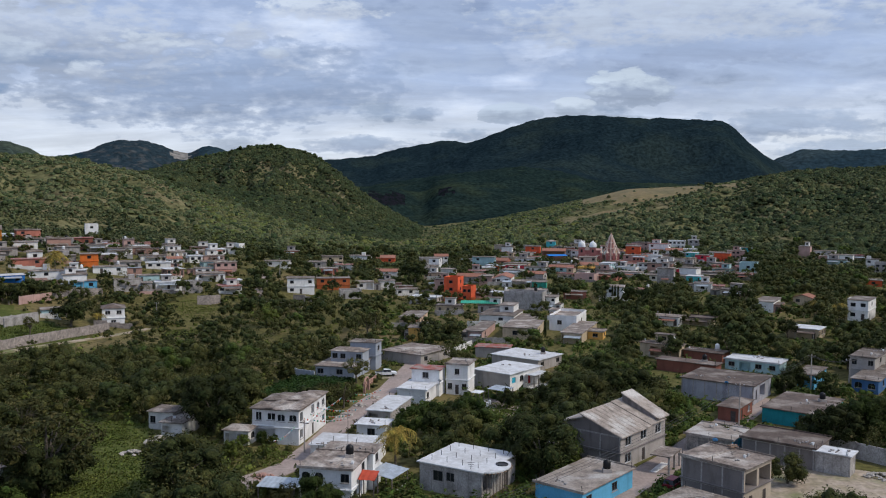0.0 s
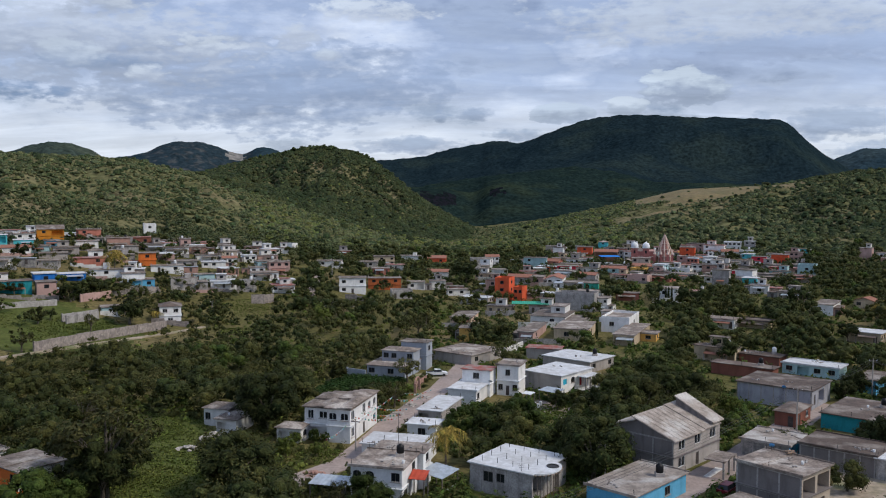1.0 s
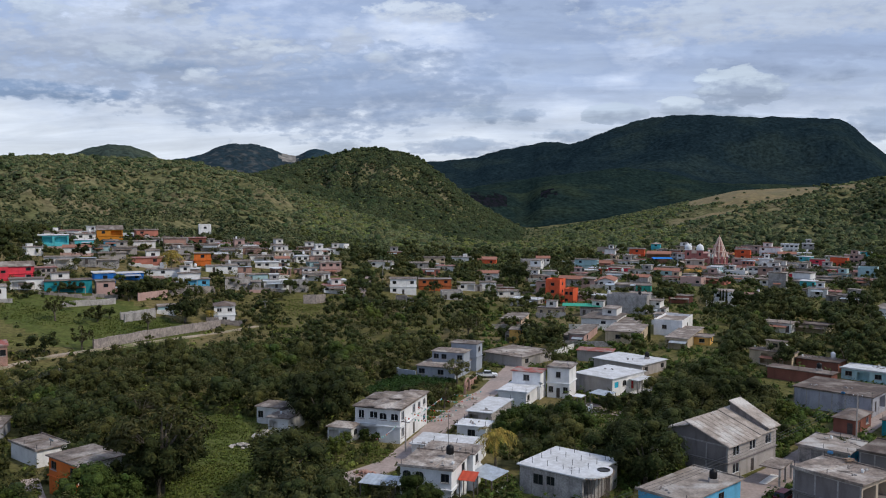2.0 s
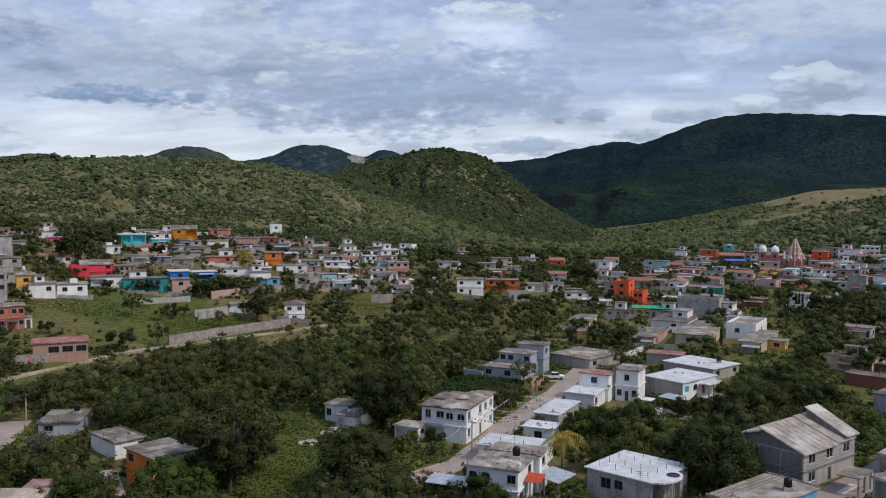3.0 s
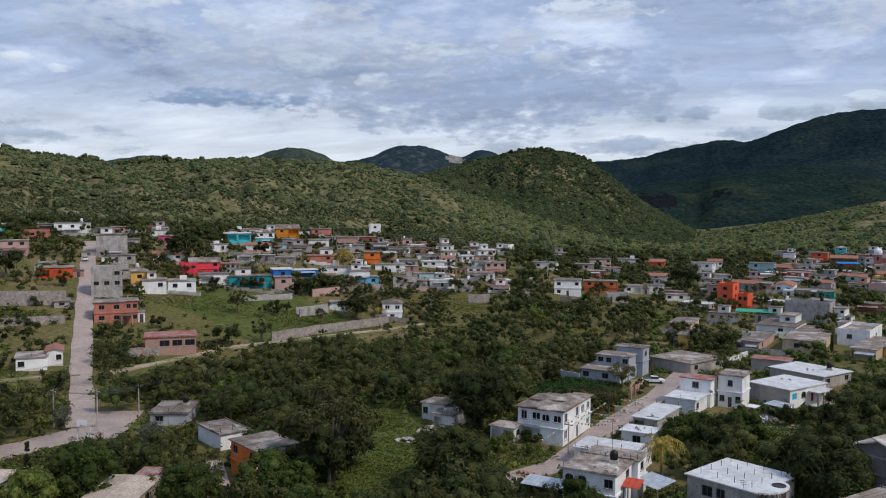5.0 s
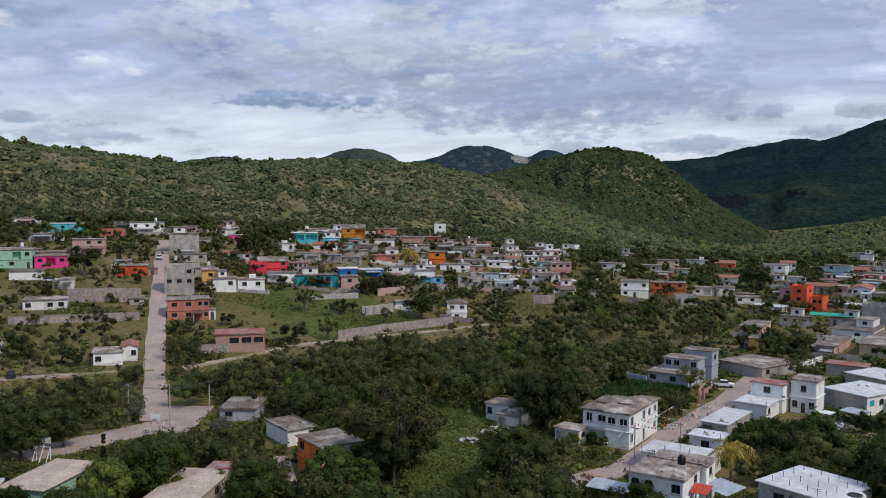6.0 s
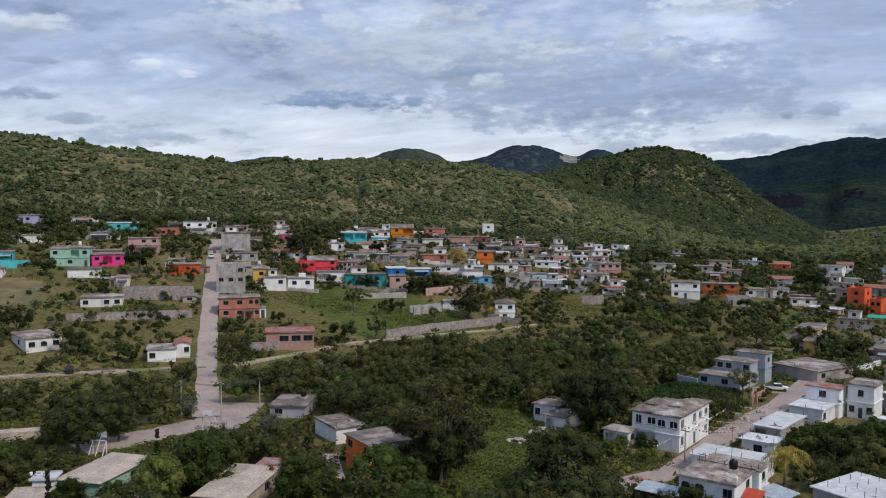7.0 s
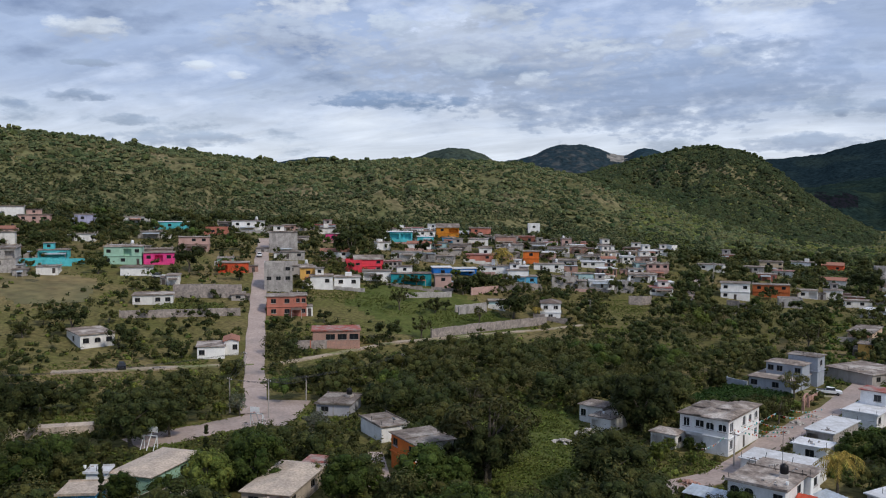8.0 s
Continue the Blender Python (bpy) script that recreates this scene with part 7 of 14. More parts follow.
def blob(s, c, rx, rz, rnd, rough_=0.25):
    """A small uneven lump of twelve corners."""
    k, uni = len(s.v), rnd.uniform
    for px_, py_, pz in KNOBS:
        g = 1 + uni(-rough_, rough_)
        s.v.append((c[0] + px_ * g * rx, c[1] + py_ * g * rx, c[2] + pz * g * rz))
    s.f += [(k + a, k + b, k + d) for a, b, d in KNOB_FACES]


def mound(s, c, rx, rz, rnd, rough_=0.25):
    """A far bush: an uneven dome with an open foot."""
    k, uni = len(s.v), rnd.uniform
    turn = uni(0, 6.28)
    for i in range(10):
        a, up_ = turn + 1.2566 * (i % 5) + (0.628 if i > 4 else 0), i > 4
        g = (0.62 if up_ else 1.0) * (1 + uni(-rough_, rough_)) * rx
        s.v.append((c[0] + math.cos(a) * g, c[1] + math.sin(a) * g, c[2] + rz * ((0.72 if up_ else -0.25) + uni(-0.5, 0.5) * rough_)))
    for i in range(5):
        n = (i + 1) % 5
        s.f += [(k + i, k + n, k + 5 + i), (k + n, k + 5 + n, k + 5 + i)]
    s.f.append(tuple(k + 5 + i for i in range(5)))


def tuft_ball(s, c, rx, rz, rnd, rough_=0.35):
    """A far bush of six corners."""
    k = len(s.v)
    for p in ((1, 0, 0), (0, 1, 0), (-1, 0, 0), (0, -1, 0), (0, 0, 1), (0, 0, -1)):
        g = 1 + rnd.uniform(-rough_, rough_)
        s.v.append((c[0] + p[0] * rx * g, c[1] + p[1] * rx * g, c[2] + p[2] * rz * g))
    s.f += [(k, k + 1, k + 4), (k + 1, k + 2, k + 4), (k + 2, k + 3, k + 4), (k + 3, k, k + 4), (k + 1, k, k + 5), (k + 2, k + 1, k + 5), (k + 3, k + 2, k + 5), (k, k + 3, k + 5)]


SHAPES = {"dark": (0.52, 0.47, 0.53), "round": (0.56, 0.49, 0.50), "mango": (0.52, 0.48, 0.52), "light": (0.48, 0.46, 0.52), "thin": (0.54, 0.36, 0.62), "blossom": (0.48, 0.42, 0.56)}


def tree_meshes(kind, variant, fine_):
    """A tree one metre high: limbs and a crown of many clumps with gaps."""
    rnd = random.Random(f"{kind}{variant}{fine_}")
    rx, rz, zc = SHAPES[kind]
    trunk, crown = Shape(), Shape()
    lean = (rnd.uniform(-0.06, 0.06), rnd.uniform(-0.06, 0.06))
    fork = 0.22 if kind != "thin" else 0.3
    trunk.tube([(0, 0, -0.05), (lean[0] * 0.4, lean[1] * 0.4, fork * 0.6), (lean[0], lean[1], fork)], [0.04, 0.028, 0.026], 7)
    open_ = kind in ("thin", "blossom")
    clumps = (34 if open_ else 30) if fine_ else (16 if open_ else 14)
    for k in range(clumps):
        while True:
            p = Vector((rnd.uniform(-1, 1), rnd.uniform(-1, 1), rnd.uniform(-0.85, 1)))
            if 0.3 < p.length < 1:
                break
        p *= rnd.uniform(0.7, 1.02) if k % 3 == 0 else rnd.uniform(0.82, 1.0) / p.length
        p.z = max(p.z, -0.6)
        c = (p.x * rx * 0.8, p.y * rx * 0.8, zc + p.z * rz * 0.74)
        if open_:
            leaf_spray(crown, c, rnd.uniform(0.07, 0.13), 48 if fine_ else 24, 0.024 if fine_ else 0.045, rnd)
        else:
            k_ = rnd.uniform(0.13, 0.20)
            blob(crown, c, k_ * 0.62, k_ * 0.55, rnd, 0.3)
            leaf_spray(crown, c, k_ * 1.08, 92 if fine_ else 40, 0.021 if fine_ else 0.042, rnd)
        if k % (2 if open_ else 6) == 0:
            mid = (c[0] * 0.45 + lean[0], c[1] * 0.45 + lean[1], fork + (c[2] - fork) * 0.55)
            trunk.tube([(lean[0], lean[1], fork - 0.03), mid, c], [0.018, 0.011, 0.004], 5)
    return trunk.mesh("trunk", BARK), crown.mesh("crown", LEAF[kind], True)


TREE_WORDS = {"dark": "dense dark green broadleaf tree", "round": "rounded olive-green tree among scrub", "mango": "glossy mid-green leafy tree",
              "light": "pale green leafy shrub-like tree", "thin": "open grey-green tree with bare limbs showing", "blossom": "small tree with pale blossom among leaves"}
TREE_SETS = {}


def tree(x, y, z, h, kind):
    if any(math.hypot(x - sx, y - sy) < sr * 0.7 for sx, sy, sr in HOUSE_SPOTS):
        return
    fine_ = math.hypot(x, y) < 215
    v = RND.randrange(3 if fine_ else 2)
    key = (kind, v, fine_)
    if key not in TREE_SETS:
        TREE_SETS[key] = tree_meshes(kind, v, fine_)
    ob = thing("tree", x, y, z, RND.uniform(0, 360), TREE_WORDS[kind], "tree", "valley trees")
    k = h / (SHAPES[kind][2] + SHAPES[kind][1])
    wide = k * RND.uniform(0.92, 1.15)
    ob.scale = (wide, wide, k)
    part("trunk", TREE_SETS[key][0], ob)
    part("crown", TREE_SETS[key][1], ob)


def palm(x, y, z, h):
    ob = thing("palm_tree", x, y, z, RND.uniform(0, 360), "yellowing palm tree with arching fronds", "palm tree", "palms")
    rnd = random.Random(int(x * 10))
    top = h * 0.78
    part("trunk", Shape().tube([(0, 0, -0.2), (0.1, 0, top * 0.5), (0.05, 0.1, top)], [0.24, 0.18, 0.16], 8).mesh("trunk", BARK), ob)
    for k in range(20):
        s, a = Shape(), 2 * math.pi * k / 20 + rnd.uniform(-0.2, 0.2)
        ln, rise = h * rnd.uniform(0.42, 0.54), rnd.uniform(-0.2, 0.8)
        pts = []
        for i in range(8):
            u = i / 7
            pts.append(Vector((math.cos(a) * ln * u, math.sin(a) * ln * u, top + ln * (rise * u - 0.85 * u * u))))
        side = Vector((-math.sin(a), math.cos(a), 0))
        for p, q in zip(pts, pts[1:]):
            for sg in (-1, 1):
                for sub in (0.0, 0.5):
                    b = p.lerp(q, sub)
                    wd = ln * 0.27 * (1 - 0.6 * (p - pts[0]).length / ln)
                    s.face(b, b + (q - p) * 0.3, b + side * sg * wd + (q - p) * 0.9 - Vector((0, 0, wd * 0.6)), b + side * sg * wd + (q - p) * 0.75 - Vector((0, 0, wd * 0.6)))
        part("frond", s.mesh("frond", PALM_LEAF), ob)


def cypress(x, y, z, h):
    ob = thing("cypress", x, y, z, 0, "slender dark columnar cypress", "cypress", "cypresses")
    rnd = random.Random(int(x * 10))
    part("trunk", Shape().tube([(0, 0, -0.2), (0, 0, h * 0.9)], [0.14, 0.03], 6).mesh("trunk", BARK), ob)
    s = Shape()
    for k in range(80):
        u = rnd.random()
        rad = (0.12 + 0.5 * (1 - u) * min(1, u * 8)) * h * 0.14
        a = rnd.uniform(0, 6.28)
        leaf_spray(s, (rad * 0.6 * math.cos(a), rad * 0.6 * math.sin(a), h * (0.05 + 0.95 * u)), max(0.14, rad * 0.7), 16, 0.2, rnd)
    part("crown", s.mesh("crown", LEAF["dark"]), ob)


POLE_SPOTS = []


def utility_pole(x, y, z, h):
    h = min(max(h, 5.5), 12)
    ob = thing("utility_pole", x, y, z, -20, "grey utility pole with a cross-arm", "utility pole", "utility poles")
    part("post", Shape().tube([(0, 0, -0.4), (0, 0, h)], [0.15, 0.10], 8).mesh("post", WALLS["grey"]), ob)
    part("crossarm", Shape().box(-0.8, 0.8, -0.06, 0.06, h - 0.5, h - 0.38).mesh("crossarm", WOOD), ob)
    for dx in (-0.7, 0.0, 0.7):
        part("insulator", Shape().lathe([(0.05, h - 0.38), (0.07, h - 0.3), (0.03, h - 0.2)], 8, dx).mesh("insulator", TRIM), ob)
    POLE_SPOTS.append((x, y, z + h - 0.25))


tree(-84.2, 91.2, 0.0, 5.6, "light")
tree(-92.0, 90.4, 0.0, 6.9, "thin")
tree(-30.4, 143.8, 0.0, 2.6, "mango")
tree(-33.4, 142.4, 0.0, 2.3, "light")
tree(-28.4, 144.2, 0.0, 1.9, "mango")
tree(-35.3, 115.8, 0.0, 9.8, "dark")
tree(-53.3, 114.1, 0.0, 14.2, "thin")
tree(-42.7, 156.1, 0.0, 9.9, "dark")
tree(-38.9, 167.4, 0.0, 7.4, "dark")
tree(-33.2, 134.9, 0.0, 3.8, "light")
tree(65.6, 141.7, 0.0, 8.3, "dark")
tree(72.5, 145.1, 0.0, 9.2, "mango")
tree(62.4, 144.2, 0.0, 5.8, "dark")
tree(73.3, 219.2, 0.4, 9.0, "dark")
tree(61.7, 209.1, 0.2, 9.0, "dark")
tree(85.2, 232.2, 0.8, 7.7, "round")
tree(77.6, 187.2, 0.0, 5.9, "dark")
tree(82.2, 183.0, 0.0, 5.5, "dark")
tree(98.8, 208.7, 0.4, 7.6, "dark")
tree(108.8, 215.0, 0.6, 9.6, "dark")
tree(100.5, 249.6, 1.4, 6.6, "dark")
tree(57.4, 219.2, 0.3, 8.0, "dark")
tree(39.4, 182.4, 0.0, 7.3, "mango")
tree(34.4, 187.8, 0.0, 8.7, "dark")
tree(27.5, 187.7, 0.0, 6.2, "light")
tree(4.7, 149.2, 0.0, 7.5, "mango")
tree(117.5, 248.9, 1.6, 6.6, "dark")
tree(122.2, 248.6, 1.6, 5.3, "round")
tree(114.9, 257.9, 1.8, 6.8, "dark")
tree(-83.0, 87.0, 0.0, 7.7, "light")
tree(-80.5, 94.9, 0.0, 8.8, "mango")
tree(-73.0, 93.3, 0.0, 4.1, "light")
tree(-87.4, 84.1, 0.0, 4.4, "mango")
tree(-113.2, 101.2, 0.0, 9.8, "dark")
tree(-111.9, 108.5, 0.0, 7.0, "dark")
tree(-106.2, 75.0, 0.0, 9.0, "mango")
tree(-110.0, 83.7, 0.0, 7.2, "mango")
tree(-137.5, 96.4, 0.0, 11.0, "dark")
tree(-96.0, 76.9, 0.0, 4.2, "light")
tree(-66.5, 96.1, 0.0, 7.3, "mango")
tree(-60.3, 97.8, 0.0, 4.0, "dark")
tree(-56.6, 102.2, 0.0, 5.9, "mango")
tree(-92.8, 81.2, 0.0, 4.7, "mango")
tree(-16.1, 108.5, 0.0, 6.8, "mango")
tree(-19.7, 109.5, 0.0, 5.4, "thin")
tree(-10.2, 107.6, 0.0, 4.9, "round")
tree(20.8, 137.3, 0.0, 6.2, "light")
tree(-60.8, 110.4, 0.0, 4.8, "mango")
tree(-58.7, 113.0, 0.0, 5.7, "dark")
tree(-64.1, 107.2, 0.0, 2.9, "mango")
tree(-56.5, 116.3, 0.0, 6.7, "dark")
tree(-36.4, 118.8, 0.0, 9.4, "round")
tree(-40.4, 151.0, 0.0, 11.7, "dark")
tree(-48.3, 163.2, 0.0, 7.8, "dark")
tree(-39.5, 169.3, 0.0, 9.1, "dark")
tree(-5.7, 149.0, 0.0, 5.8, "mango")
tree(-1.5, 151.6, 0.0, 6.1, "mango")
tree(3.4, 151.5, 0.0, 6.8, "dark")
tree(1.5, 143.8, 0.0, 4.5, "mango")
tree(15.0, 127.5, 0.0, 10.9, "dark")
tree(13.0, 134.3, 0.0, 8.8, "dark")
tree(20.6, 133.7, 0.0, 3.8, "light")
tree(-2.7, 142.3, 0.0, 2.5, "light")
tree(-16.4, 117.9, 0.0, 4.0, "round")
tree(-28.5, 136.3, 0.0, 2.5, "light")
tree(12.8, 170.1, 0.0, 4.3, "dark")
tree(19.7, 168.2, 0.0, 5.5, "dark")
tree(17.1, 172.3, 0.0, 3.8, "round")
tree(24.6, 164.4, 0.0, 9.3, "dark")
tree(28.6, 162.5, 0.0, 8.7, "round")
tree(34.0, 170.4, 0.0, 8.6, "dark")
tree(31.0, 196.4, 0.0, 5.8, "dark")
tree(29.3, 204.8, 0.1, 3.3, "dark")
tree(50.9, 125.1, 0.0, 5.2, "round")
tree(49.3, 146.0, 0.0, 3.5, "round")
tree(34.2, 177.0, 0.0, 6.3, "dark")
tree(38.5, 172.6, 0.0, 8.7, "dark")
tree(43.6, 177.1, 0.0, 5.8, "dark")
tree(46.0, 168.6, 0.0, 4.0, "light")
tree(72.8, 182.1, 0.0, 4.9, "dark")
tree(70.5, 149.3, 0.0, 6.7, "mango")
tree(66.0, 149.2, 0.0, 4.9, "mango")
tree(73.0, 146.3, 0.0, 6.6, "dark")
tree(82.5, 179.9, 0.0, 2.7, "dark")
tree(85.8, 171.4, 0.0, 3.3, "round")
tree(-37.7, 146.2, 0.0, 3.5, "round")
tree(-35.3, 192.5, 0.0, 5.4, "round")
tree(-19.4, 192.9, 0.0, 6.0, "thin")
tree(-19.6, 169.6, 0.0, 5.6, "thin")
tree(-23.1, 169.5, 0.0, 5.5, "thin")
tree(-111.8, 258.0, 2.4, 9.1, "dark")
tree(-132.1, 280.5, 8.0, 7.4, "dark")
tree(-135.6, 268.6, 7.8, 7.1, "dark")
tree(-55.4, 275.0, 0.0, 8.9, "light")
tree(-60.7, 259.7, 0.0, 6.1, "dark")
tree(-116.6, 242.5, 2.6, 5.7, "thin")
tree(-12.9, 396.7, 2.2, 12.2, "dark")
tree(-45.7, 324.4, 0.2, 6.7, "mango")
tree(-45.6, 356.9, 2.4, 6.3, "dark")
tree(-19.2, 251.5, 0.0, 8.9, "thin")
tree(-4.4, 250.8, 0.2, 7.0, "dark")
tree(3.6, 241.7, 0.3, 8.2, "dark")
tree(16.8, 337.6, 2.8, 4.5, "dark")
tree(40.3, 263.9, 1.3, 2.5, "round")
tree(-22.6, 256.0, 0.0, 8.3, "thin")
tree(-11.1, 251.4, 0.1, 5.2, "dark")
tree(69.2, 296.7, 2.5, 12.2, "dark")
tree(76.1, 296.5, 2.5, 7.9, "dark")
tree(92.7, 291.0, 2.5, 7.7, "dark")
tree(105.5, 301.0, 3.0, 10.6, "dark")
tree(86.7, 291.1, 2.5, 4.3, "round")
tree(120.3, 361.9, 4.6, 6.4, "dark")
tree(113.6, 235.4, 1.1, 7.0, "light")
tree(125.3, 289.5, 2.8, 6.8, "round")
tree(151.1, 392.7, 5.0, 6.9, "dark")
tree(132.0, 488.4, 5.8, 8.6, "dark")
tree(-86.7, 99.6, 0.0, 7.3, "mango")
tree(-88.8, 93.2, 0.0, 5.6, "light")
tree(-120.6, 110.2, 0.0, 7.8, "dark")
tree(-118.4, 113.5, 0.0, 7.0, "dark")
tree(-96.3, 84.1, 0.0, 3.4, "mango")
tree(-111.2, 125.7, 0.0, 4.9, "blossom")
tree(-93.4, 91.8, 0.0, 8.3, "thin")
tree(-73.2, 101.8, 0.0, 4.9, "round")
tree(-64.7, 101.6, 0.0, 2.9, "mango")
tree(-58.3, 103.9, 0.0, 7.9, "mango")
tree(-55.0, 106.8, 0.0, 5.8, "mango")
tree(-53.1, 112.8, 0.0, 10.1, "dark")
tree(-54.1, 123.2, 0.0, 7.7, "dark")
tree(-88.1, 118.9, 0.0, 5.7, "blossom")
tree(-80.4, 147.4, 0.0, 6.0, "thin")
tree(-72.6, 147.2, 0.0, 7.8, "thin")
tree(-88.8, 145.0, 0.0, 5.6, "light")
tree(-77.7, 132.1, 0.0, 3.7, "dark")
tree(-49.7, 109.8, 0.0, 2.5, "light")
tree(-113.9, 81.9, 0.0, 6.0, "round")
tree(-112.7, 85.3, 0.0, 6.2, "round")
tree(-113.5, 90.4, 0.0, 4.8, "dark")
tree(-134.6, 95.0, 0.0, 5.3, "dark")
tree(-109.3, 77.0, 0.0, 3.6, "mango")
tree(-144.3, 107.3, 0.0, 7.3, "dark")
tree(-150.9, 121.8, 0.2, 3.7, "round")
tree(-165.1, 137.7, 1.9, 2.7, "round")
tree(-137.9, 137.4, 0.2, 4.4, "dark")
tree(-155.0, 154.6, 2.2, 3.1, "dark")
tree(-114.6, 123.8, 0.0, 2.9, "light")
tree(-238.2, 200.3, 15.7, 7.2, "dark")
tree(-218.5, 222.0, 15.4, 11.8, "dark")
tree(-213.4, 221.5, 14.8, 4.3, "dark")
tree(-198.4, 224.9, 13.5, 5.6, "round")
tree(-219.6, 216.1, 15.0, 4.3, "round")
tree(-328.9, 257.6, 29.0, 5.5, "dark")
tree(-171.8, 150.2, 3.4, 6.9, "dark")
tree(-173.5, 157.3, 4.1, 3.9, "round")
tree(-155.4, 154.9, 2.2, 5.6, "dark")
tree(-206.0, 181.3, 10.0, 4.9, "dark")
tree(-209.8, 197.8, 12.0, 4.0, "round")
tree(-213.8, 194.2, 12.1, 3.1, "round")
tree(-192.5, 152.7, 5.8, 9.3, "dark")
tree(-192.7, 165.2, 6.9, 4.9, "round")
tree(-260.4, 282.7, 24.2, 4.3, "round")
tree(-203.2, 152.5, 7.1, 5.4, "round")
tree(-197.4, 142.2, 5.6, 5.2, "round")
tree(-203.3, 158.9, 7.7, 4.8, "dark")
tree(-139.8, 232.6, 6.2, 8.0, "thin")
tree(-131.2, 240.3, 5.0, 5.6, "round")
tree(-124.7, 202.2, 2.2, 7.0, "dark")
tree(-148.4, 204.2, 5.2, 4.4, "dark")
tree(-162.4, 255.0, 11.5, 3.9, "dark")
tree(-155.3, 261.0, 10.8, 4.5, "dark")
tree(-151.5, 263.8, 10.4, 4.9, "dark")
tree(-135.6, 270.4, 7.9, 7.5, "dark")
tree(-132.6, 282.7, 8.3, 7.3, "dark")
tree(-112.2, 258.8, 2.5, 9.9, "dark")
tree(-108.7, 268.8, 2.4, 5.5, "thin")
tree(-134.6, 358.7, 15.0, 3.9, "round")
tree(-124.5, 316.6, 9.5, 5.9, "dark")
tree(-120.4, 212.3, 1.9, 6.5, "thin")
tree(-190.3, 280.4, 17.2, 13.8, "dark")
tree(-191.7, 265.6, 16.2, 6.6, "dark")
tree(-196.9, 336.5, 21.4, 5.1, "dark")
tree(-176.6, 312.1, 17.8, 7.3, "dark")
tree(-171.4, 334.3, 18.4, 3.3, "dark")
tree(-112.3, 292.1, 4.8, 5.5, "dark")
tree(-141.9, 196.4, 3.8, 4.2, "round")
tree(-130.5, 245.8, 5.3, 4.1, "dark")
tree(-197.0, 313.3, 20.3, 7.6, "dark")
tree(-73.1, 74.2, 0.0, 8.3, "dark")
tree(-41.2, 96.3, 0.0, 6.0, "dark")
tree(-7.3, 93.6, 0.0, 6.1, "dark")
tree(-70.4, 70.1, 0.0, 8.1, "round")
tree(-70.8, 60.4, 0.0, 8.8, "dark")
tree(-38.3, 86.9, 0.0, 7.0, "dark")
tree(-31.5, 91.5, 0.0, 7.8, "thin")
tree(-86.8, 58.7, 0.0, 8.6, "dark")
tree(-37.8, 99.3, 0.0, 6.2, "dark")
tree(-17.3, 88.6, 0.0, 7.4, "round")
tree(-70.1, 65.3, 0.0, 6.3, "dark")
tree(-62.0, 70.9, 0.0, 8.4, "dark")
tree(-66.7, 64.0, 0.0, 8.0, "dark")
tree(-14.7, 91.6, 0.0, 6.2, "dark")
tree(-45.7, 80.6, 0.0, 8.7, "round")
tree(-33.7, 88.8, 0.0, 5.6, "thin")
tree(-77.5, 51.0, 0.0, 8.0, "mango")
tree(-27.0, 92.8, 0.0, 6.9, "round")
tree(-67.7, 80.4, 0.0, 5.6, "mango")
tree(-82.0, 59.9, 0.0, 5.6, "dark")
tree(-45.8, 92.5, 0.0, 6.5, "mango")
tree(-16.3, 97.5, 0.0, 5.7, "dark")
tree(-74.5, 77.7, 0.0, 6.7, "dark")
tree(-64.4, 73.5, 0.0, 5.9, "round")
tree(-11.6, 89.6, 0.0, 7.5, "mango")
tree(-34.6, 84.6, 0.0, 7.0, "mango")
tree(-36.8, 91.8, 0.0, 7.7, "mango")
tree(-19.4, 92.8, 0.0, 5.6, "dark")
tree(-24.4, 86.9, 0.0, 7.0, "round")
tree(-48.9, 86.6, 0.0, 7.3, "mango")
tree(-58.2, 72.4, 0.0, 7.1, "dark")
tree(-33.9, 99.9, 0.0, 6.9, "round")
tree(-49.6, 79.7, 0.0, 6.3, "round")
tree(-10.0, 100.1, 0.0, 6.2, "round")
tree(-57.1, 76.1, 0.0, 8.1, "dark")
tree(-19.8, 97.7, 0.0, 5.7, "dark")
tree(-39.1, 82.0, 0.0, 7.9, "round")
tree(-42.2, 87.2, 0.0, 6.5, "dark")
tree(-78.2, 63.8, 0.0, 7.6, "round")
tree(-76.0, 55.0, 0.0, 6.7, "dark")
tree(-13.7, 95.8, 0.0, 6.8, "dark")
tree(-52.1, 73.5, 0.0, 6.5, "dark")
tree(-54.8, 80.8, 0.0, 6.4, "round")
tree(-80.4, 69.4, 0.0, 6.5, "dark")
tree(-7.6, 97.4, 0.0, 6.3, "dark")
tree(-30.6, 84.9, 0.0, 7.7, "round")
tree(-47.9, 95.4, 0.0, 6.8, "mango")
tree(-67.4, 67.6, 0.0, 5.9, "mango")
tree(-76.0, 61.0, 0.0, 6.7, "round")
tree(-27.9, 96.6, 0.0, 8.6, "round")
tree(-62.1, 66.2, 0.0, 6.1, "mango")
tree(-74.5, 64.5, 0.0, 5.7, "round")
tree(-82.4, 55.4, 0.0, 5.8, "round")
tree(-23.2, 91.7, 0.0, 8.8, "thin")
tree(-70.3, 56.4, 0.0, 7.0, "dark")
tree(-63.7, 78.4, 0.0, 5.9, "round")
tree(-58.5, 67.3, 0.0, 3.6, "dark")
tree(-81.1, 53.0, 0.0, 4.3, "mango")
tree(-48.3, 92.3, 0.0, 2.7, "light")
tree(-36.9, 80.4, 0.0, 3.6, "mango")
tree(-73.5, 61.8, 0.0, 2.5, "mango")
tree(-47.0, 72.7, 0.0, 4.3, "thin")
tree(-39.0, 76.6, 0.0, 3.1, "round")
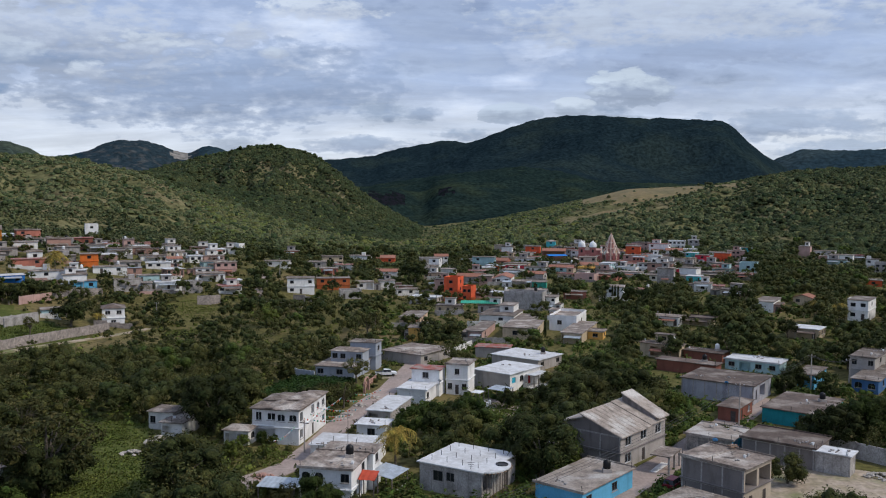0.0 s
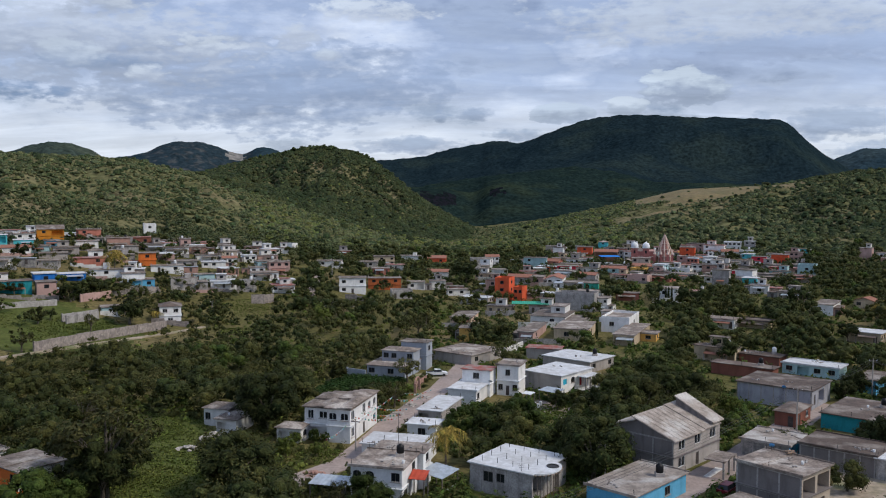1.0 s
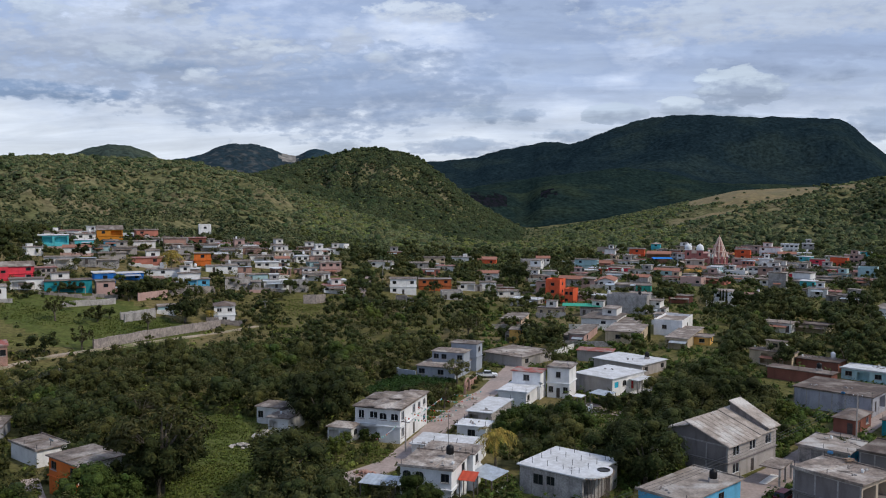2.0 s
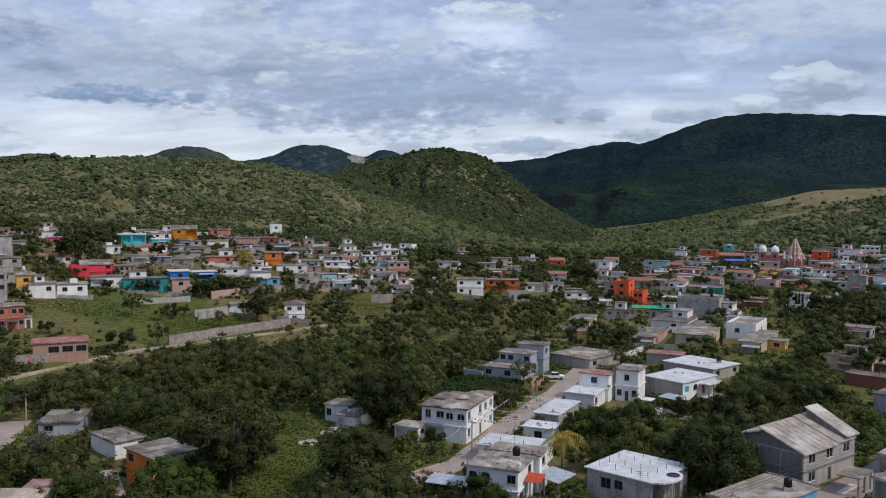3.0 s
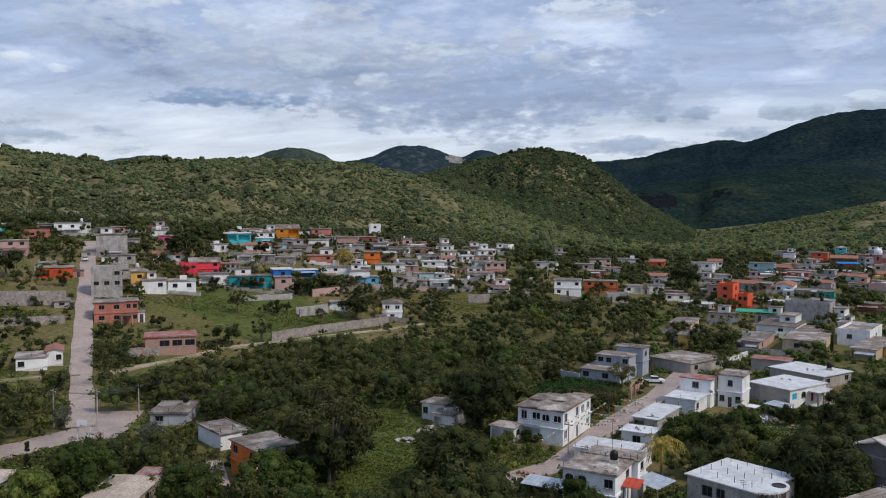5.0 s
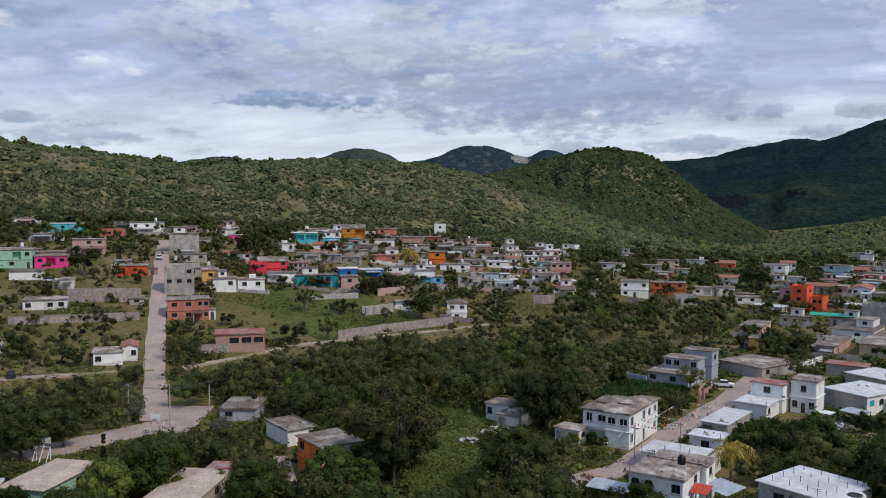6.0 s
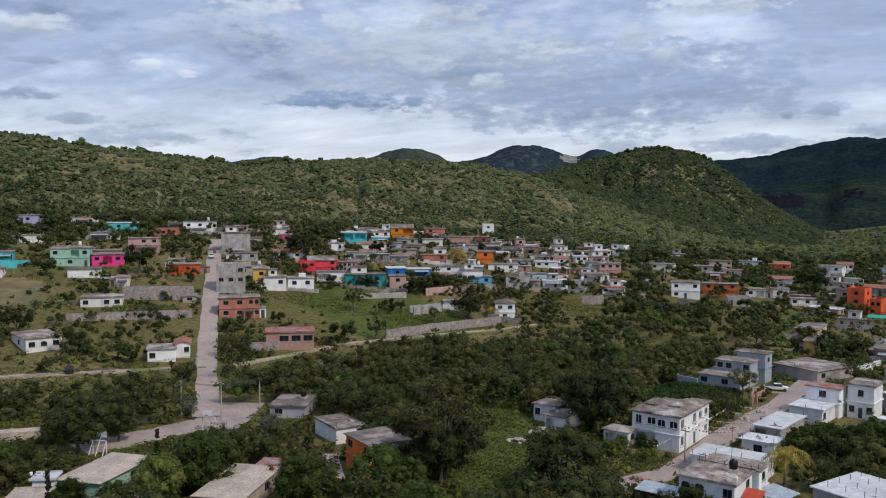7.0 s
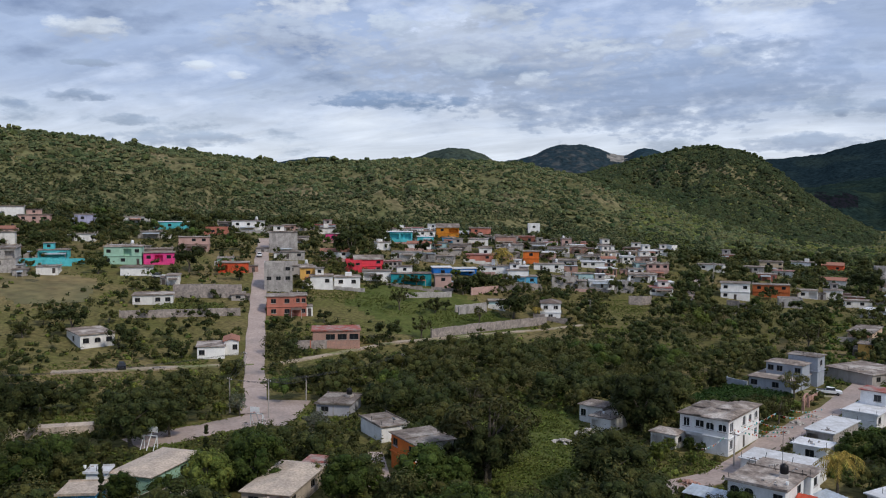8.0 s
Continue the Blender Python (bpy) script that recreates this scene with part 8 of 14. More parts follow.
tree(-25.8, 89.9, 0.0, 3.6, "light")
tree(-15.4, 85.9, 0.0, 4.3, "dark")
tree(-35.9, 95.4, 0.0, 3.6, "round")
tree(-53.4, 86.7, 0.0, 4.2, "thin")
tree(-64.6, 56.8, 0.0, 2.7, "dark")
tree(-19.3, 86.4, 0.0, 3.2, "dark")
tree(-29.8, 100.1, 0.0, 3.6, "round")
tree(-31.5, 88.9, 0.0, 2.7, "round")
tree(-50.4, 71.1, 0.0, 3.6, "light")
tree(-40.0, 78.6, 0.0, 3.8, "dark")
tree(-24.7, 82.8, 0.0, 4.3, "round")
tree(-47.3, 88.7, 0.0, 3.6, "round")
tree(-44.4, 75.0, 0.0, 3.8, "thin")
tree(-34.1, 79.9, 0.0, 4.4, "light")
tree(-33.4, 96.9, 0.0, 4.2, "mango")
tree(-83.7, 65.1, 0.0, 4.0, "dark")
tree(-16.1, 102.9, 0.0, 4.1, "dark")
tree(-65.5, 75.3, 0.0, 3.1, "mango")
tree(-18.9, 95.2, 0.0, 2.9, "round")
tree(-42.0, 76.3, 0.0, 3.5, "light")
tree(-16.6, 95.0, 0.0, 3.4, "thin")
tree(-84.9, 56.2, 0.0, 2.7, "round")
tree(-60.9, 60.9, 0.0, 2.9, "round")
tree(-61.5, 80.8, 0.0, 3.1, "mango")
tree(-14.4, 106.4, 0.0, 3.8, "round")
tree(-45.3, 83.9, 0.0, 3.4, "thin")
tree(-12.3, 91.9, 0.0, 3.0, "thin")
tree(-73.8, 50.6, 0.0, 3.6, "round")
tree(-79.2, 67.2, 0.0, 3.7, "light")
tree(-56.5, 66.3, 0.0, 3.6, "thin")
tree(-68.1, 75.9, 0.0, 2.9, "dark")
tree(-52.4, 81.4, 0.0, 3.7, "dark")
tree(-11.5, 95.2, 0.0, 2.6, "round")
tree(-42.0, 89.7, 0.0, 4.2, "round")
tree(-24.9, 101.8, 0.0, 4.1, "thin")
tree(-83.1, 68.1, 0.0, 3.7, "dark")
tree(-17.1, 85.8, 0.0, 2.7, "thin")
tree(-51.2, 92.8, 0.0, 3.9, "dark")
tree(-63.6, 58.8, 0.0, 2.9, "mango")
tree(-75.2, 57.2, 0.0, 2.8, "round")
tree(-26.6, 102.5, 0.0, 2.5, "round")
tree(-72.7, 66.3, 0.0, 4.2, "dark")
tree(-28.8, 101.3, 0.0, 3.4, "round")
tree(47.5, 94.8, 0.0, 7.3, "thin")
tree(40.1, 100.2, 0.0, 5.1, "round")
tree(50.7, 93.7, 0.0, 7.8, "round")
tree(30.6, 101.7, 0.0, 5.2, "dark")
palm(-7.2, 132.0, 0.0, 7.4)
palm(-148.9, 330.9, 15.0, 6.7)
palm(125.9, 274.8, 2.4, 7.3)
palm(125.8, 289.5, 2.8, 5.9)
palm(-140.4, 312.2, 12.1, 10.5)
palm(-108.1, 269.5, 2.3, 3.4)
palm(-106.8, 266.4, 1.9, 4.3)
cypress(-89.0, 74.6, 0.0, 8.2)
cypress(-88.0, 92.3, 0.0, 8.9)
cypress(63.6, 322.7, 3.3, 5.7)
cypress(64.6, 322.7, 3.3, 5.7)
cypress(65.1, 319.5, 3.2, 6.1)
cypress(57.1, 307.9, 2.8, 6.3)
cypress(60.2, 319.6, 3.2, 3.7)
cypress(30.0, 251.6, 0.9, 5.6)
utility_pole(54.2, 155.7, 0.0, 8.4)
utility_pole(79.5, 184.5, 0.0, 8.5)
utility_pole(92.4, 194.3, 0.2, 4.6)
utility_pole(-67.7, 357.7, 5.4, 10.5)
utility_pole(-114.2, 126.3, 0.0, 7.0)
utility_pole(-105.2, 127.0, 0.0, 7.5)
utility_pole(-107.0, 141.0, 0.0, 4.9)
utility_pole(-93.9, 282.1, 1.3, 5.8)
utility_pole(16.8, 128.1, 0.0, 3.1)
utility_pole(105.6, 204.6, 0.4, 6.1)
utility_pole(-133.5, 152.9, 0.6, 4.4)
utility_pole(-22.5, 139.1, 0.0, 2.9)
utility_pole(-102.6, 171.8, 0.0, 3.3)


# ---- scrub ----
# clearings that stay grass: centre and radius
CLEARINGS = [(-58, 140, 9), (-50, 128, 8), (-55, 150, 7), (-48, 121, 7), (-64, 154, 6), (-53, 131, 8), (-61, 147, 6), (-50, 117, 7), (-122, 249, 8), (-156, 235, 9), (-143, 235, 9), (-166, 234, 8), (-141, 191, 5), (-122, 234, 8), (-235, 188, 10), (-232, 171, 10), (-239, 220, 8), (-234, 237, 8), (-199, 194, 5), (-160, 138, 7), (-167, 132, 7), (-153, 154, 5), (-107, 117, 6), (-110, 112, 6), (-106, 132, 6), (-107, 101, 5), (-134, 107, 5), (61, 127, 10), (112, 258, 8), (109, 268, 8), (-79, 264, 6), (-112, 250, 10), (-121, 242, 10), (-84, 296, 8), (-12, 349, 9), (12, 170, 4), (-9, 126, 5), (-12, 126, 4), (12, 165, 3), (-86, 305, 8), (-28, 136, 4), (-199, 245, 4)]


def inside(x, y, ring):
    """Whether a spot lies within a ring of corners."""
    hit = False
    for (ax, ay), (bx, by) in zip(ring, ring[1:] + ring[:1]):
        if (ay > y) != (by > y) and x < (bx - ax) * (y - ay) / (by - ay) + ax:
            hit = not hit
    return hit


# pasture where few trees stand, and the share of them that is missing
PASTURES = (
    ([(-152, 198), (-120, 207), (-106, 240), (-100, 268), (-122, 282), (-150, 258), (-172, 236)], 0.93),
    ([(-138, 158), (-165, 190), (-205, 240), (-262, 222), (-268, 150), (-220, 118), (-165, 122)], 0.62),
    ([(-134, 164), (-106, 240), (-92, 269), (-80, 262), (-92, 235), (-118, 168)], 0.8),
    ([(-42, 175), (-23, 170), (-17, 194), (-36, 201)], 0.95),
    ([(-12, 127), (-3, 127), (-3, 136), (-12, 136)], 1.0),
)
THIN = random.Random(77)


def is_pasture(x, y):
    return any(inside(x, y, ring) and THIN.random() < share for ring, share in PASTURES)


def is_open(x, y, margin=0.0):
    for spots, extra in ((HOUSE_SPOTS, 1.0), (ROAD_SPOTS, 0.8)):
        for sx, sy, sr in spots:
            if abs(x - sx) < sr + extra + margin and abs(y - sy) < sr + extra + margin and math.hypot(x - sx, y - sy) < sr + extra + margin:
                return True
    return any(math.hypot(x - cx, y - cy) < cr + margin for cx, cy, cr in CLEARINGS)


WOODS = {k: Shape() for k in ("dark", "round", "mango", "light", "thin")}
WOOD_RND = random.Random(21)
YARD = random.Random(63)


def wood(x, y, h, kind):
    """One more tree of the woods: limbs too small to tell apart, a crown of clumps."""
    if is_pasture(x, y) or (math.hypot(x, y) < 180 and any(abs(x - sx) < sr + 1.8 and math.hypot(x - sx, y - sy) < sr + 1.8 for sx, sy, sr in HOUSE_SPOTS)):
        return
    if kind == "mango":
        kind = YARD.choice(("mango", "round", "round", "thin"))
    s, rnd, z = WOODS[kind], WOOD_RND, level(x, y)
    far_ = math.hypot(x, y) > 230
    wide = rnd.uniform(0.95, 1.3)
    for k in range(6 if far_ else 8):
        a, u = rnd.uniform(0, 6.28), rnd.random() ** 0.5
        c = (x + math.cos(a) * u * h * 0.38 * wide, y + math.sin(a) * u * h * 0.38 * wide, z + h * (0.26 + 0.54 * math.sqrt(1 - 0.85 * u * u) * rnd.uniform(0.6, 1.0)))
        q = h * rnd.uniform(0.17, 0.26)
        if kind == "thin":
            leaf_spray(s, c, q * 0.9, 22 if far_ else 60, h * (0.05 if far_ else 0.028), rnd)
            continue
        blob(s, c, q * 0.62, q * 0.55, rnd, 0.3)
        leaf_spray(s, c, q * 1.05, 19 if far_ else 80, h * (0.05 if far_ else 0.027), rnd)


wood(-107, 142, 8.3, "round")
wood(-80, 80, 5.7, "dark")
wood(-81, 108, 6.0, "dark")
wood(-29, 106, 8.9, "dark")
wood(-72, 205, 7.4, "round")
wood(-54, 211, 6.8, "dark")
wood(-70, 177, 7.6, "mango")
wood(-85, 149, 5.7, "dark")
wood(-101, 73, 6.9, "mango")
wood(-69, 127, 8.6, "round")
wood(-26, 167, 6.6, "dark")
wood(-115, 148, 6.7, "dark")
wood(-33, 173, 8.8, "round")
wood(-106, 199, 8.5, "mango")
wood(-131, 92, 7.2, "round")
wood(-144, 97, 8.8, "round")
wood(-91, 167, 7.8, "round")
wood(-43, 189, 8.8, "thin")
wood(-42, 179, 7.5, "round")
wood(-96, 70, 7.4, "round")
wood(-71, 213, 6.2, "mango")
wood(-75, 145, 6.3, "round")
wood(-117, 80, 7.2, "round")
wood(-89, 198, 8.7, "mango")
wood(-103, 145, 6.6, "round")
wood(-62, 174, 8.4, "dark")
wood(-74, 131, 6.4, "thin")
wood(-47, 218, 6.5, "mango")
wood(-102, 181, 6.8, "thin")
wood(-86, 158, 6.6, "dark")
wood(-114, 154, 5.9, "dark")
wood(-112, 139, 6.5, "mango")
wood(-129, 124, 5.8, "round")
wood(-55, 95, 8.0, "thin")
wood(-38, 189, 7.8, "round")
wood(-89, 175, 7.3, "mango")
wood(-92, 60, 6.1, "dark")
wood(-106, 184, 7.8, "round")
wood(-104, 187, 5.9, "round")
wood(-57, 166, 8.0, "dark")
wood(-54, 180, 5.8, "thin")
wood(-23, 218, 6.1, "mango")
wood(-149, 111, 5.8, "dark")
wood(-115, 160, 6.3, "dark")
wood(-40, 124, 6.0, "mango")
wood(-69, 136, 6.4, "dark")
wood(-116, 126, 6.4, "thin")
wood(-67, 100, 6.6, "dark")
wood(-77, 182, 8.8, "mango")
wood(-37, 178, 7.0, "thin")
wood(-128, 88, 5.9, "thin")
wood(-70, 83, 5.5, "mango")
wood(-68, 198, 8.3, "round")
wood(-68, 121, 7.4, "dark")
wood(-121, 124, 6.6, "dark")
wood(-115, 120, 8.8, "round")
wood(-70, 108, 5.5, "thin")
wood(-73, 164, 7.3, "dark")
wood(-31, 115, 6.4, "mango")
wood(-30, 213, 5.8, "thin")
wood(-108, 160, 8.6, "round")
wood(-123, 106, 8.7, "dark")
wood(-66, 170, 6.1, "mango")
wood(-151, 101, 6.4, "mango")
wood(-73, 182, 7.3, "dark")
wood(-60, 214, 6.4, "round")
wood(-109, 193, 7.4, "thin")
wood(-38, 185, 5.6, "mango")
wood(-64, 123, 5.8, "round")
wood(-100, 171, 8.8, "round")
wood(-92, 205, 8.1, "round")
wood(-184, 127, 6.3, "thin")
wood(-31, 161, 6.7, "dark")
wood(-75, 105, 6.8, "dark")
wood(-34, 110, 8.6, "thin")
wood(-133, 170, 5.9, "dark")
wood(-110, 71, 5.7, "dark")
wood(-50, 208, 8.3, "mango")
wood(-59, 124, 5.8, "thin")
wood(-33, 220, 7.4, "thin")
wood(-103, 156, 7.7, "round")
wood(-74, 141, 8.5, "dark")
wood(-73, 167, 6.5, "dark")
wood(-88, 148, 7.7, "dark")
wood(-48, 194, 6.9, "dark")
wood(-127, 157, 8.0, "thin")
wood(-133, 148, 5.7, "mango")
wood(-80, 204, 6.9, "thin")
wood(-60, 120, 8.4, "dark")
wood(-100, 175, 6.3, "round")
wood(-23, 165, 6.4, "round")
wood(-104, 173, 6.9, "dark")
wood(-164, 107, 5.8, "thin")
wood(-38, 221, 8.1, "round")
wood(-68, 184, 8.5, "round")
wood(-34, 104, 8.4, "mango")
wood(-76, 137, 7.8, "dark")
wood(-44, 168, 6.5, "round")
wood(-66, 193, 7.0, "round")
wood(-88, 184, 9.0, "mango")
wood(-28, 221, 6.9, "mango")
wood(-44, 184, 7.2, "thin")
wood(-62, 161, 8.8, "dark")
wood(-102, 198, 7.3, "round")
wood(-83, 142, 7.5, "dark")
wood(-66, 209, 6.3, "round")
wood(-108, 169, 6.6, "dark")
wood(-124, 83, 6.6, "dark")
wood(-99, 194, 5.5, "thin")
wood(-75, 201, 7.2, "round")
wood(-89, 107, 7.3, "dark")
wood(-141, 113, 6.6, "dark")
wood(-84, 146, 7.2, "thin")
wood(-85, 165, 8.8, "mango")
wood(-87, 141, 8.1, "round")
wood(-94, 152, 7.4, "mango")
wood(-140, 101, 7.2, "round")
wood(-106, 83, 5.8, "round")
wood(-95, 165, 6.6, "round")
wood(-31, 166, 5.7, "mango")
wood(-91, 155, 6.7, "dark")
wood(-126, 111, 8.2, "thin")
wood(-98, 157, 7.5, "round")
wood(-42, 204, 6.4, "round")
wood(-91, 143, 6.4, "dark")
wood(-37, 164, 7.3, "round")
wood(-157, 103, 8.9, "thin")
wood(-86, 91, 5.7, "thin")
wood(-171, 124, 6.3, "thin")
wood(-98, 179, 8.8, "round")
wood(-70, 171, 8.0, "thin")
wood(-182, 132, 9.0, "dark")
wood(-150, 105, 6.4, "round")
wood(-87, 189, 7.0, "round")
wood(-77, 177, 7.3, "round")
wood(-62, 200, 6.0, "round")
wood(-105, 169, 6.1, "round")
wood(-58, 203, 8.5, "round")
wood(-77, 188, 8.8, "dark")
wood(-70, 132, 6.3, "dark")
wood(-87, 80, 6.1, "round")
wood(-79, 76, 8.4, "dark")
wood(-92, 178, 6.1, "dark")
wood(-106, 151, 9.0, "mango")
wood(-90, 65, 8.4, "dark")
wood(-131, 129, 7.5, "mango")
wood(-113, 78, 6.4, "round")
wood(-51, 100, 6.1, "round")
wood(-41, 161, 6.4, "dark")
wood(-70, 194, 7.6, "thin")
wood(-54, 159, 7.0, "round")
wood(-72, 153, 6.8, "round")
wood(-65, 129, 6.6, "round")
wood(-132, 167, 7.6, "thin")
wood(-102, 68, 6.0, "dark")
wood(-44, 164, 6.1, "thin")
wood(-57, 178, 6.8, "thin")
wood(-53, 189, 6.5, "thin")
wood(-39, 212, 7.1, "dark")
wood(-77, 193, 6.7, "mango")
wood(-62, 166, 5.7, "dark")
wood(-69, 167, 7.7, "thin")
wood(-119, 184, 6.0, "dark")
wood(-61, 170, 5.7, "mango")
wood(-85, 76, 7.1, "dark")
wood(-83, 112, 7.2, "mango")
wood(-126, 118, 6.8, "dark")
wood(-169, 114, 5.7, "thin")
wood(-175, 124, 5.9, "dark")
wood(-73, 160, 8.3, "round")
wood(-165, 117, 5.9, "dark")
wood(-42, 194, 6.4, "dark")
wood(-138, 170, 8.1, "mango")
wood(-136, 91, 7.5, "mango")
wood(-62, 183, 7.6, "round")
wood(-54, 171, 6.9, "dark")
wood(-60, 191, 8.1, "mango")
wood(-29, 110, 7.7, "dark")
wood(-43, 199, 7.9, "thin")
wood(-83, 138, 8.0, "dark")
wood(-68, 203, 8.8, "mango")
wood(-32, 210, 5.6, "round")
wood(-31, 180, 6.4, "dark")
wood(-47, 199, 5.9, "mango")
wood(-136, 138, 3.1, "dark")
wood(-40, 198, 3.6, "thin")
wood(-136, 153, 4.1, "dark")
wood(-24, 162, 4.1, "round")
wood(-106, 179, 4.1, "round")
wood(-59, 96, 2.7, "round")
wood(-57, 163, 2.8, "dark")
wood(-121, 161, 2.5, "mango")
wood(-140, 131, 2.9, "round")
wood(-117, 179, 3.6, "mango")
wood(-106, 92, 2.6, "round")
wood(-141, 120, 2.9, "dark")
wood(-143, 127, 4.5, "dark")
wood(-91, 68, 3.5, "round")
wood(-88, 102, 2.6, "round")
wood(-134, 151, 4.3, "round")
wood(-107, 96, 2.7, "thin")
wood(-117, 181, 3.5, "dark")
wood(-34, 126, 3.4, "thin")
wood(-40, 103, 4.5, "dark")
wood(-143, 93, 4.1, "mango")
wood(-143, 183, 3.4, "dark")
wood(-74, 83, 4.3, "mango")
wood(-70, 104, 3.1, "dark")
wood(-32, 228, 3.4, "thin")
wood(-72, 132, 4.2, "dark")
wood(-83, 84, 4.3, "round")
wood(-79, 90, 2.7, "round")
wood(-110, 90, 3.2, "dark")
wood(-97, 184, 4.4, "round")
wood(-82, 73, 4.2, "round")
wood(-137, 130, 4.1, "dark")
wood(-110, 94, 3.5, "round")
wood(-49, 180, 4.1, "mango")
wood(-145, 114, 4.3, "round")
wood(-117, 157, 3.6, "dark")
wood(-32, 117, 3.9, "mango")
wood(-37, 129, 3.8, "mango")
wood(-94, 160, 2.8, "dark")
wood(-90, 96, 2.7, "round")
wood(-191, 135, 2.6, "thin")
wood(-82, 179, 3.5, "dark")
wood(-77, 85, 2.6, "thin")
wood(-56, 172, 4.5, "thin")
wood(-107, 146, 3.5, "thin")
wood(-57, 175, 3.6, "dark")
wood(-67, 87, 3.9, "mango")
wood(-162, 110, 4.4, "round")
wood(-51, 204, 3.1, "round")
wood(-139, 115, 3.1, "mango")
wood(-98, 167, 4.0, "thin")
wood(-85, 114, 2.8, "round")
wood(-18, 179, 3.4, "light")
wood(-43, 175, 3.9, "round")
wood(-92, 99, 3.7, "dark")
wood(-90, 127, 2.8, "light")
wood(-80, 163, 3.4, "round")
wood(-85, 105, 3.5, "round")
wood(-58, 216, 3.7, "thin")
wood(-28, 162, 3.9, "round")
wood(-42, 133, 4.1, "round")
wood(-78, 164, 4.3, "round")
wood(-110, 177, 3.0, "mango")
wood(-62, 102, 3.1, "thin")
wood(-33, 125, 2.5, "round")
wood(-162, 167, 4.1, "thin")
wood(-160, 149, 4.1, "mango")
wood(-121, 79, 2.6, "thin")
wood(-130, 117, 2.7, "dark")
wood(-82, 154, 3.4, "dark")
wood(-141, 127, 3.4, "light")
wood(-24, 227, 2.9, "dark")
wood(-118, 152, 2.8, "mango")
wood(-179, 119, 2.6, "round")
wood(-153, 100, 3.1, "light")
wood(-90, 76, 2.6, "round")
wood(-26, 171, 3.3, "round")
wood(-89, 111, 3.0, "dark")
wood(-169, 154, 2.9, "round")
wood(-90, 159, 2.5, "light")
wood(-86, 131, 2.7, "light")
wood(-17, 216, 4.4, "round")
wood(-33, 165, 3.9, "thin")
wood(-83, 215, 4.2, "dark")
wood(-65, 207, 3.8, "round")
wood(-71, 117, 2.6, "dark")
wood(-53, 200, 2.9, "round")
wood(-86, 103, 3.8, "mango")
wood(-110, 154, 2.8, "dark")
wood(-90, 117, 3.6, "round")
wood(-135, 169, 3.7, "round")
wood(-83, 79, 3.3, "dark")
wood(-124, 173, 2.6, "dark")
wood(-20, 217, 3.3, "round")
wood(-46, 175, 3.9, "dark")
wood(-65, 91, 3.2, "mango")
wood(-58, 161, 3.4, "thin")
wood(-68, 221, 2.6, "round")
wood(-86, 121, 3.0, "round")
wood(-82, 193, 4.3, "dark")
wood(-76, 108, 4.1, "round")
wood(-60, 107, 3.2, "mango")
wood(-45, 98, 3.7, "round")
wood(-68, 180, 3.0, "mango")
wood(-152, 145, 3.5, "light")
wood(-91, 108, 4.1, "dark")
wood(-40, 137, 3.4, "thin")
wood(-31, 225, 4.5, "dark")
wood(-60, 164, 3.0, "mango")
wood(-112, 141, 4.2, "mango")
wood(-57, 100, 3.8, "round")
wood(-133, 90, 3.2, "dark")
wood(-49, 229, 4.3, "round")
wood(-95, 115, 4.1, "thin")
wood(-57, 97, 3.3, "dark")
wood(-117, 83, 3.1, "thin")
wood(-107, 177, 2.9, "round")
wood(-174, 126, 2.6, "dark")
wood(-86, 86, 4.2, "light")
wood(-83, 202, 4.0, "dark")
wood(-81, 120, 2.9, "round")
wood(-41, 106, 2.9, "dark")
wood(-81, 213, 4.2, "dark")
wood(-53, 98, 3.4, "dark")
wood(-124, 158, 2.8, "mango")
wood(-93, 65, 2.7, "dark")
wood(-46, 167, 3.1, "round")
wood(-60, 92, 2.7, "light")
wood(-86, 71, 3.4, "light")
wood(-144, 134, 3.5, "thin")
wood(-152, 124, 4.1, "dark")
wood(-122, 197, 3.0, "round")
wood(-121, 104, 3.5, "thin")
wood(-41, 120, 3.2, "light")
wood(-86, 89, 4.5, "mango")
wood(-62, 207, 3.7, "dark")
wood(-92, 159, 2.6, "mango")
wood(-110, 183, 4.3, "light")
wood(-184, 123, 4.2, "dark")
wood(-35, 189, 3.4, "round")
wood(-73, 172, 3.5, "light")
wood(-20, 178, 3.8, "light")
wood(-74, 87, 3.2, "mango")
wood(-142, 124, 2.5, "round")
wood(-37, 209, 2.9, "round")
wood(-69, 87, 3.3, "thin")
wood(-40, 224, 2.9, "thin")
wood(-119, 165, 3.2, "light")
wood(-86, 209, 3.7, "light")
wood(-136, 143, 4.3, "mango")
wood(-95, 223, 3.0, "mango")
wood(-259, 175, 3.7, "mango")
wood(-174, 256, 3.5, "mango")
wood(-86, 242, 4.9, "round")
wood(-218, 176, 4.3, "dark")
wood(-83, 227, 4.7, "dark")
wood(-164, 155, 3.5, "round")
wood(-215, 186, 4.6, "thin")
wood(-107, 278, 3.9, "round")
wood(-215, 192, 4.4, "thin")
wood(-181, 247, 3.0, "mango")
wood(-125, 264, 3.8, "mango")
wood(-146, 258, 3.5, "round")
wood(-179, 164, 5.2, "mango")
wood(-210, 159, 4.4, "mango")
wood(-139, 293, 4.1, "dark")
wood(-223, 148, 4.9, "round")
wood(-171, 181, 5.4, "dark")
wood(-129, 268, 4.8, "round")
wood(-95, 234, 4.9, "dark")
wood(-119, 190, 3.3, "dark")
wood(-203, 168, 5.1, "mango")
wood(-120, 198, 3.1, "thin")
wood(-186, 189, 3.6, "dark")
wood(-108, 304, 3.2, "dark")
wood(-103, 225, 3.2, "round")
wood(-188, 268, 4.0, "dark")
wood(-209, 228, 3.3, "dark")
wood(-199, 231, 5.0, "dark")
wood(-94, 237, 3.2, "mango")
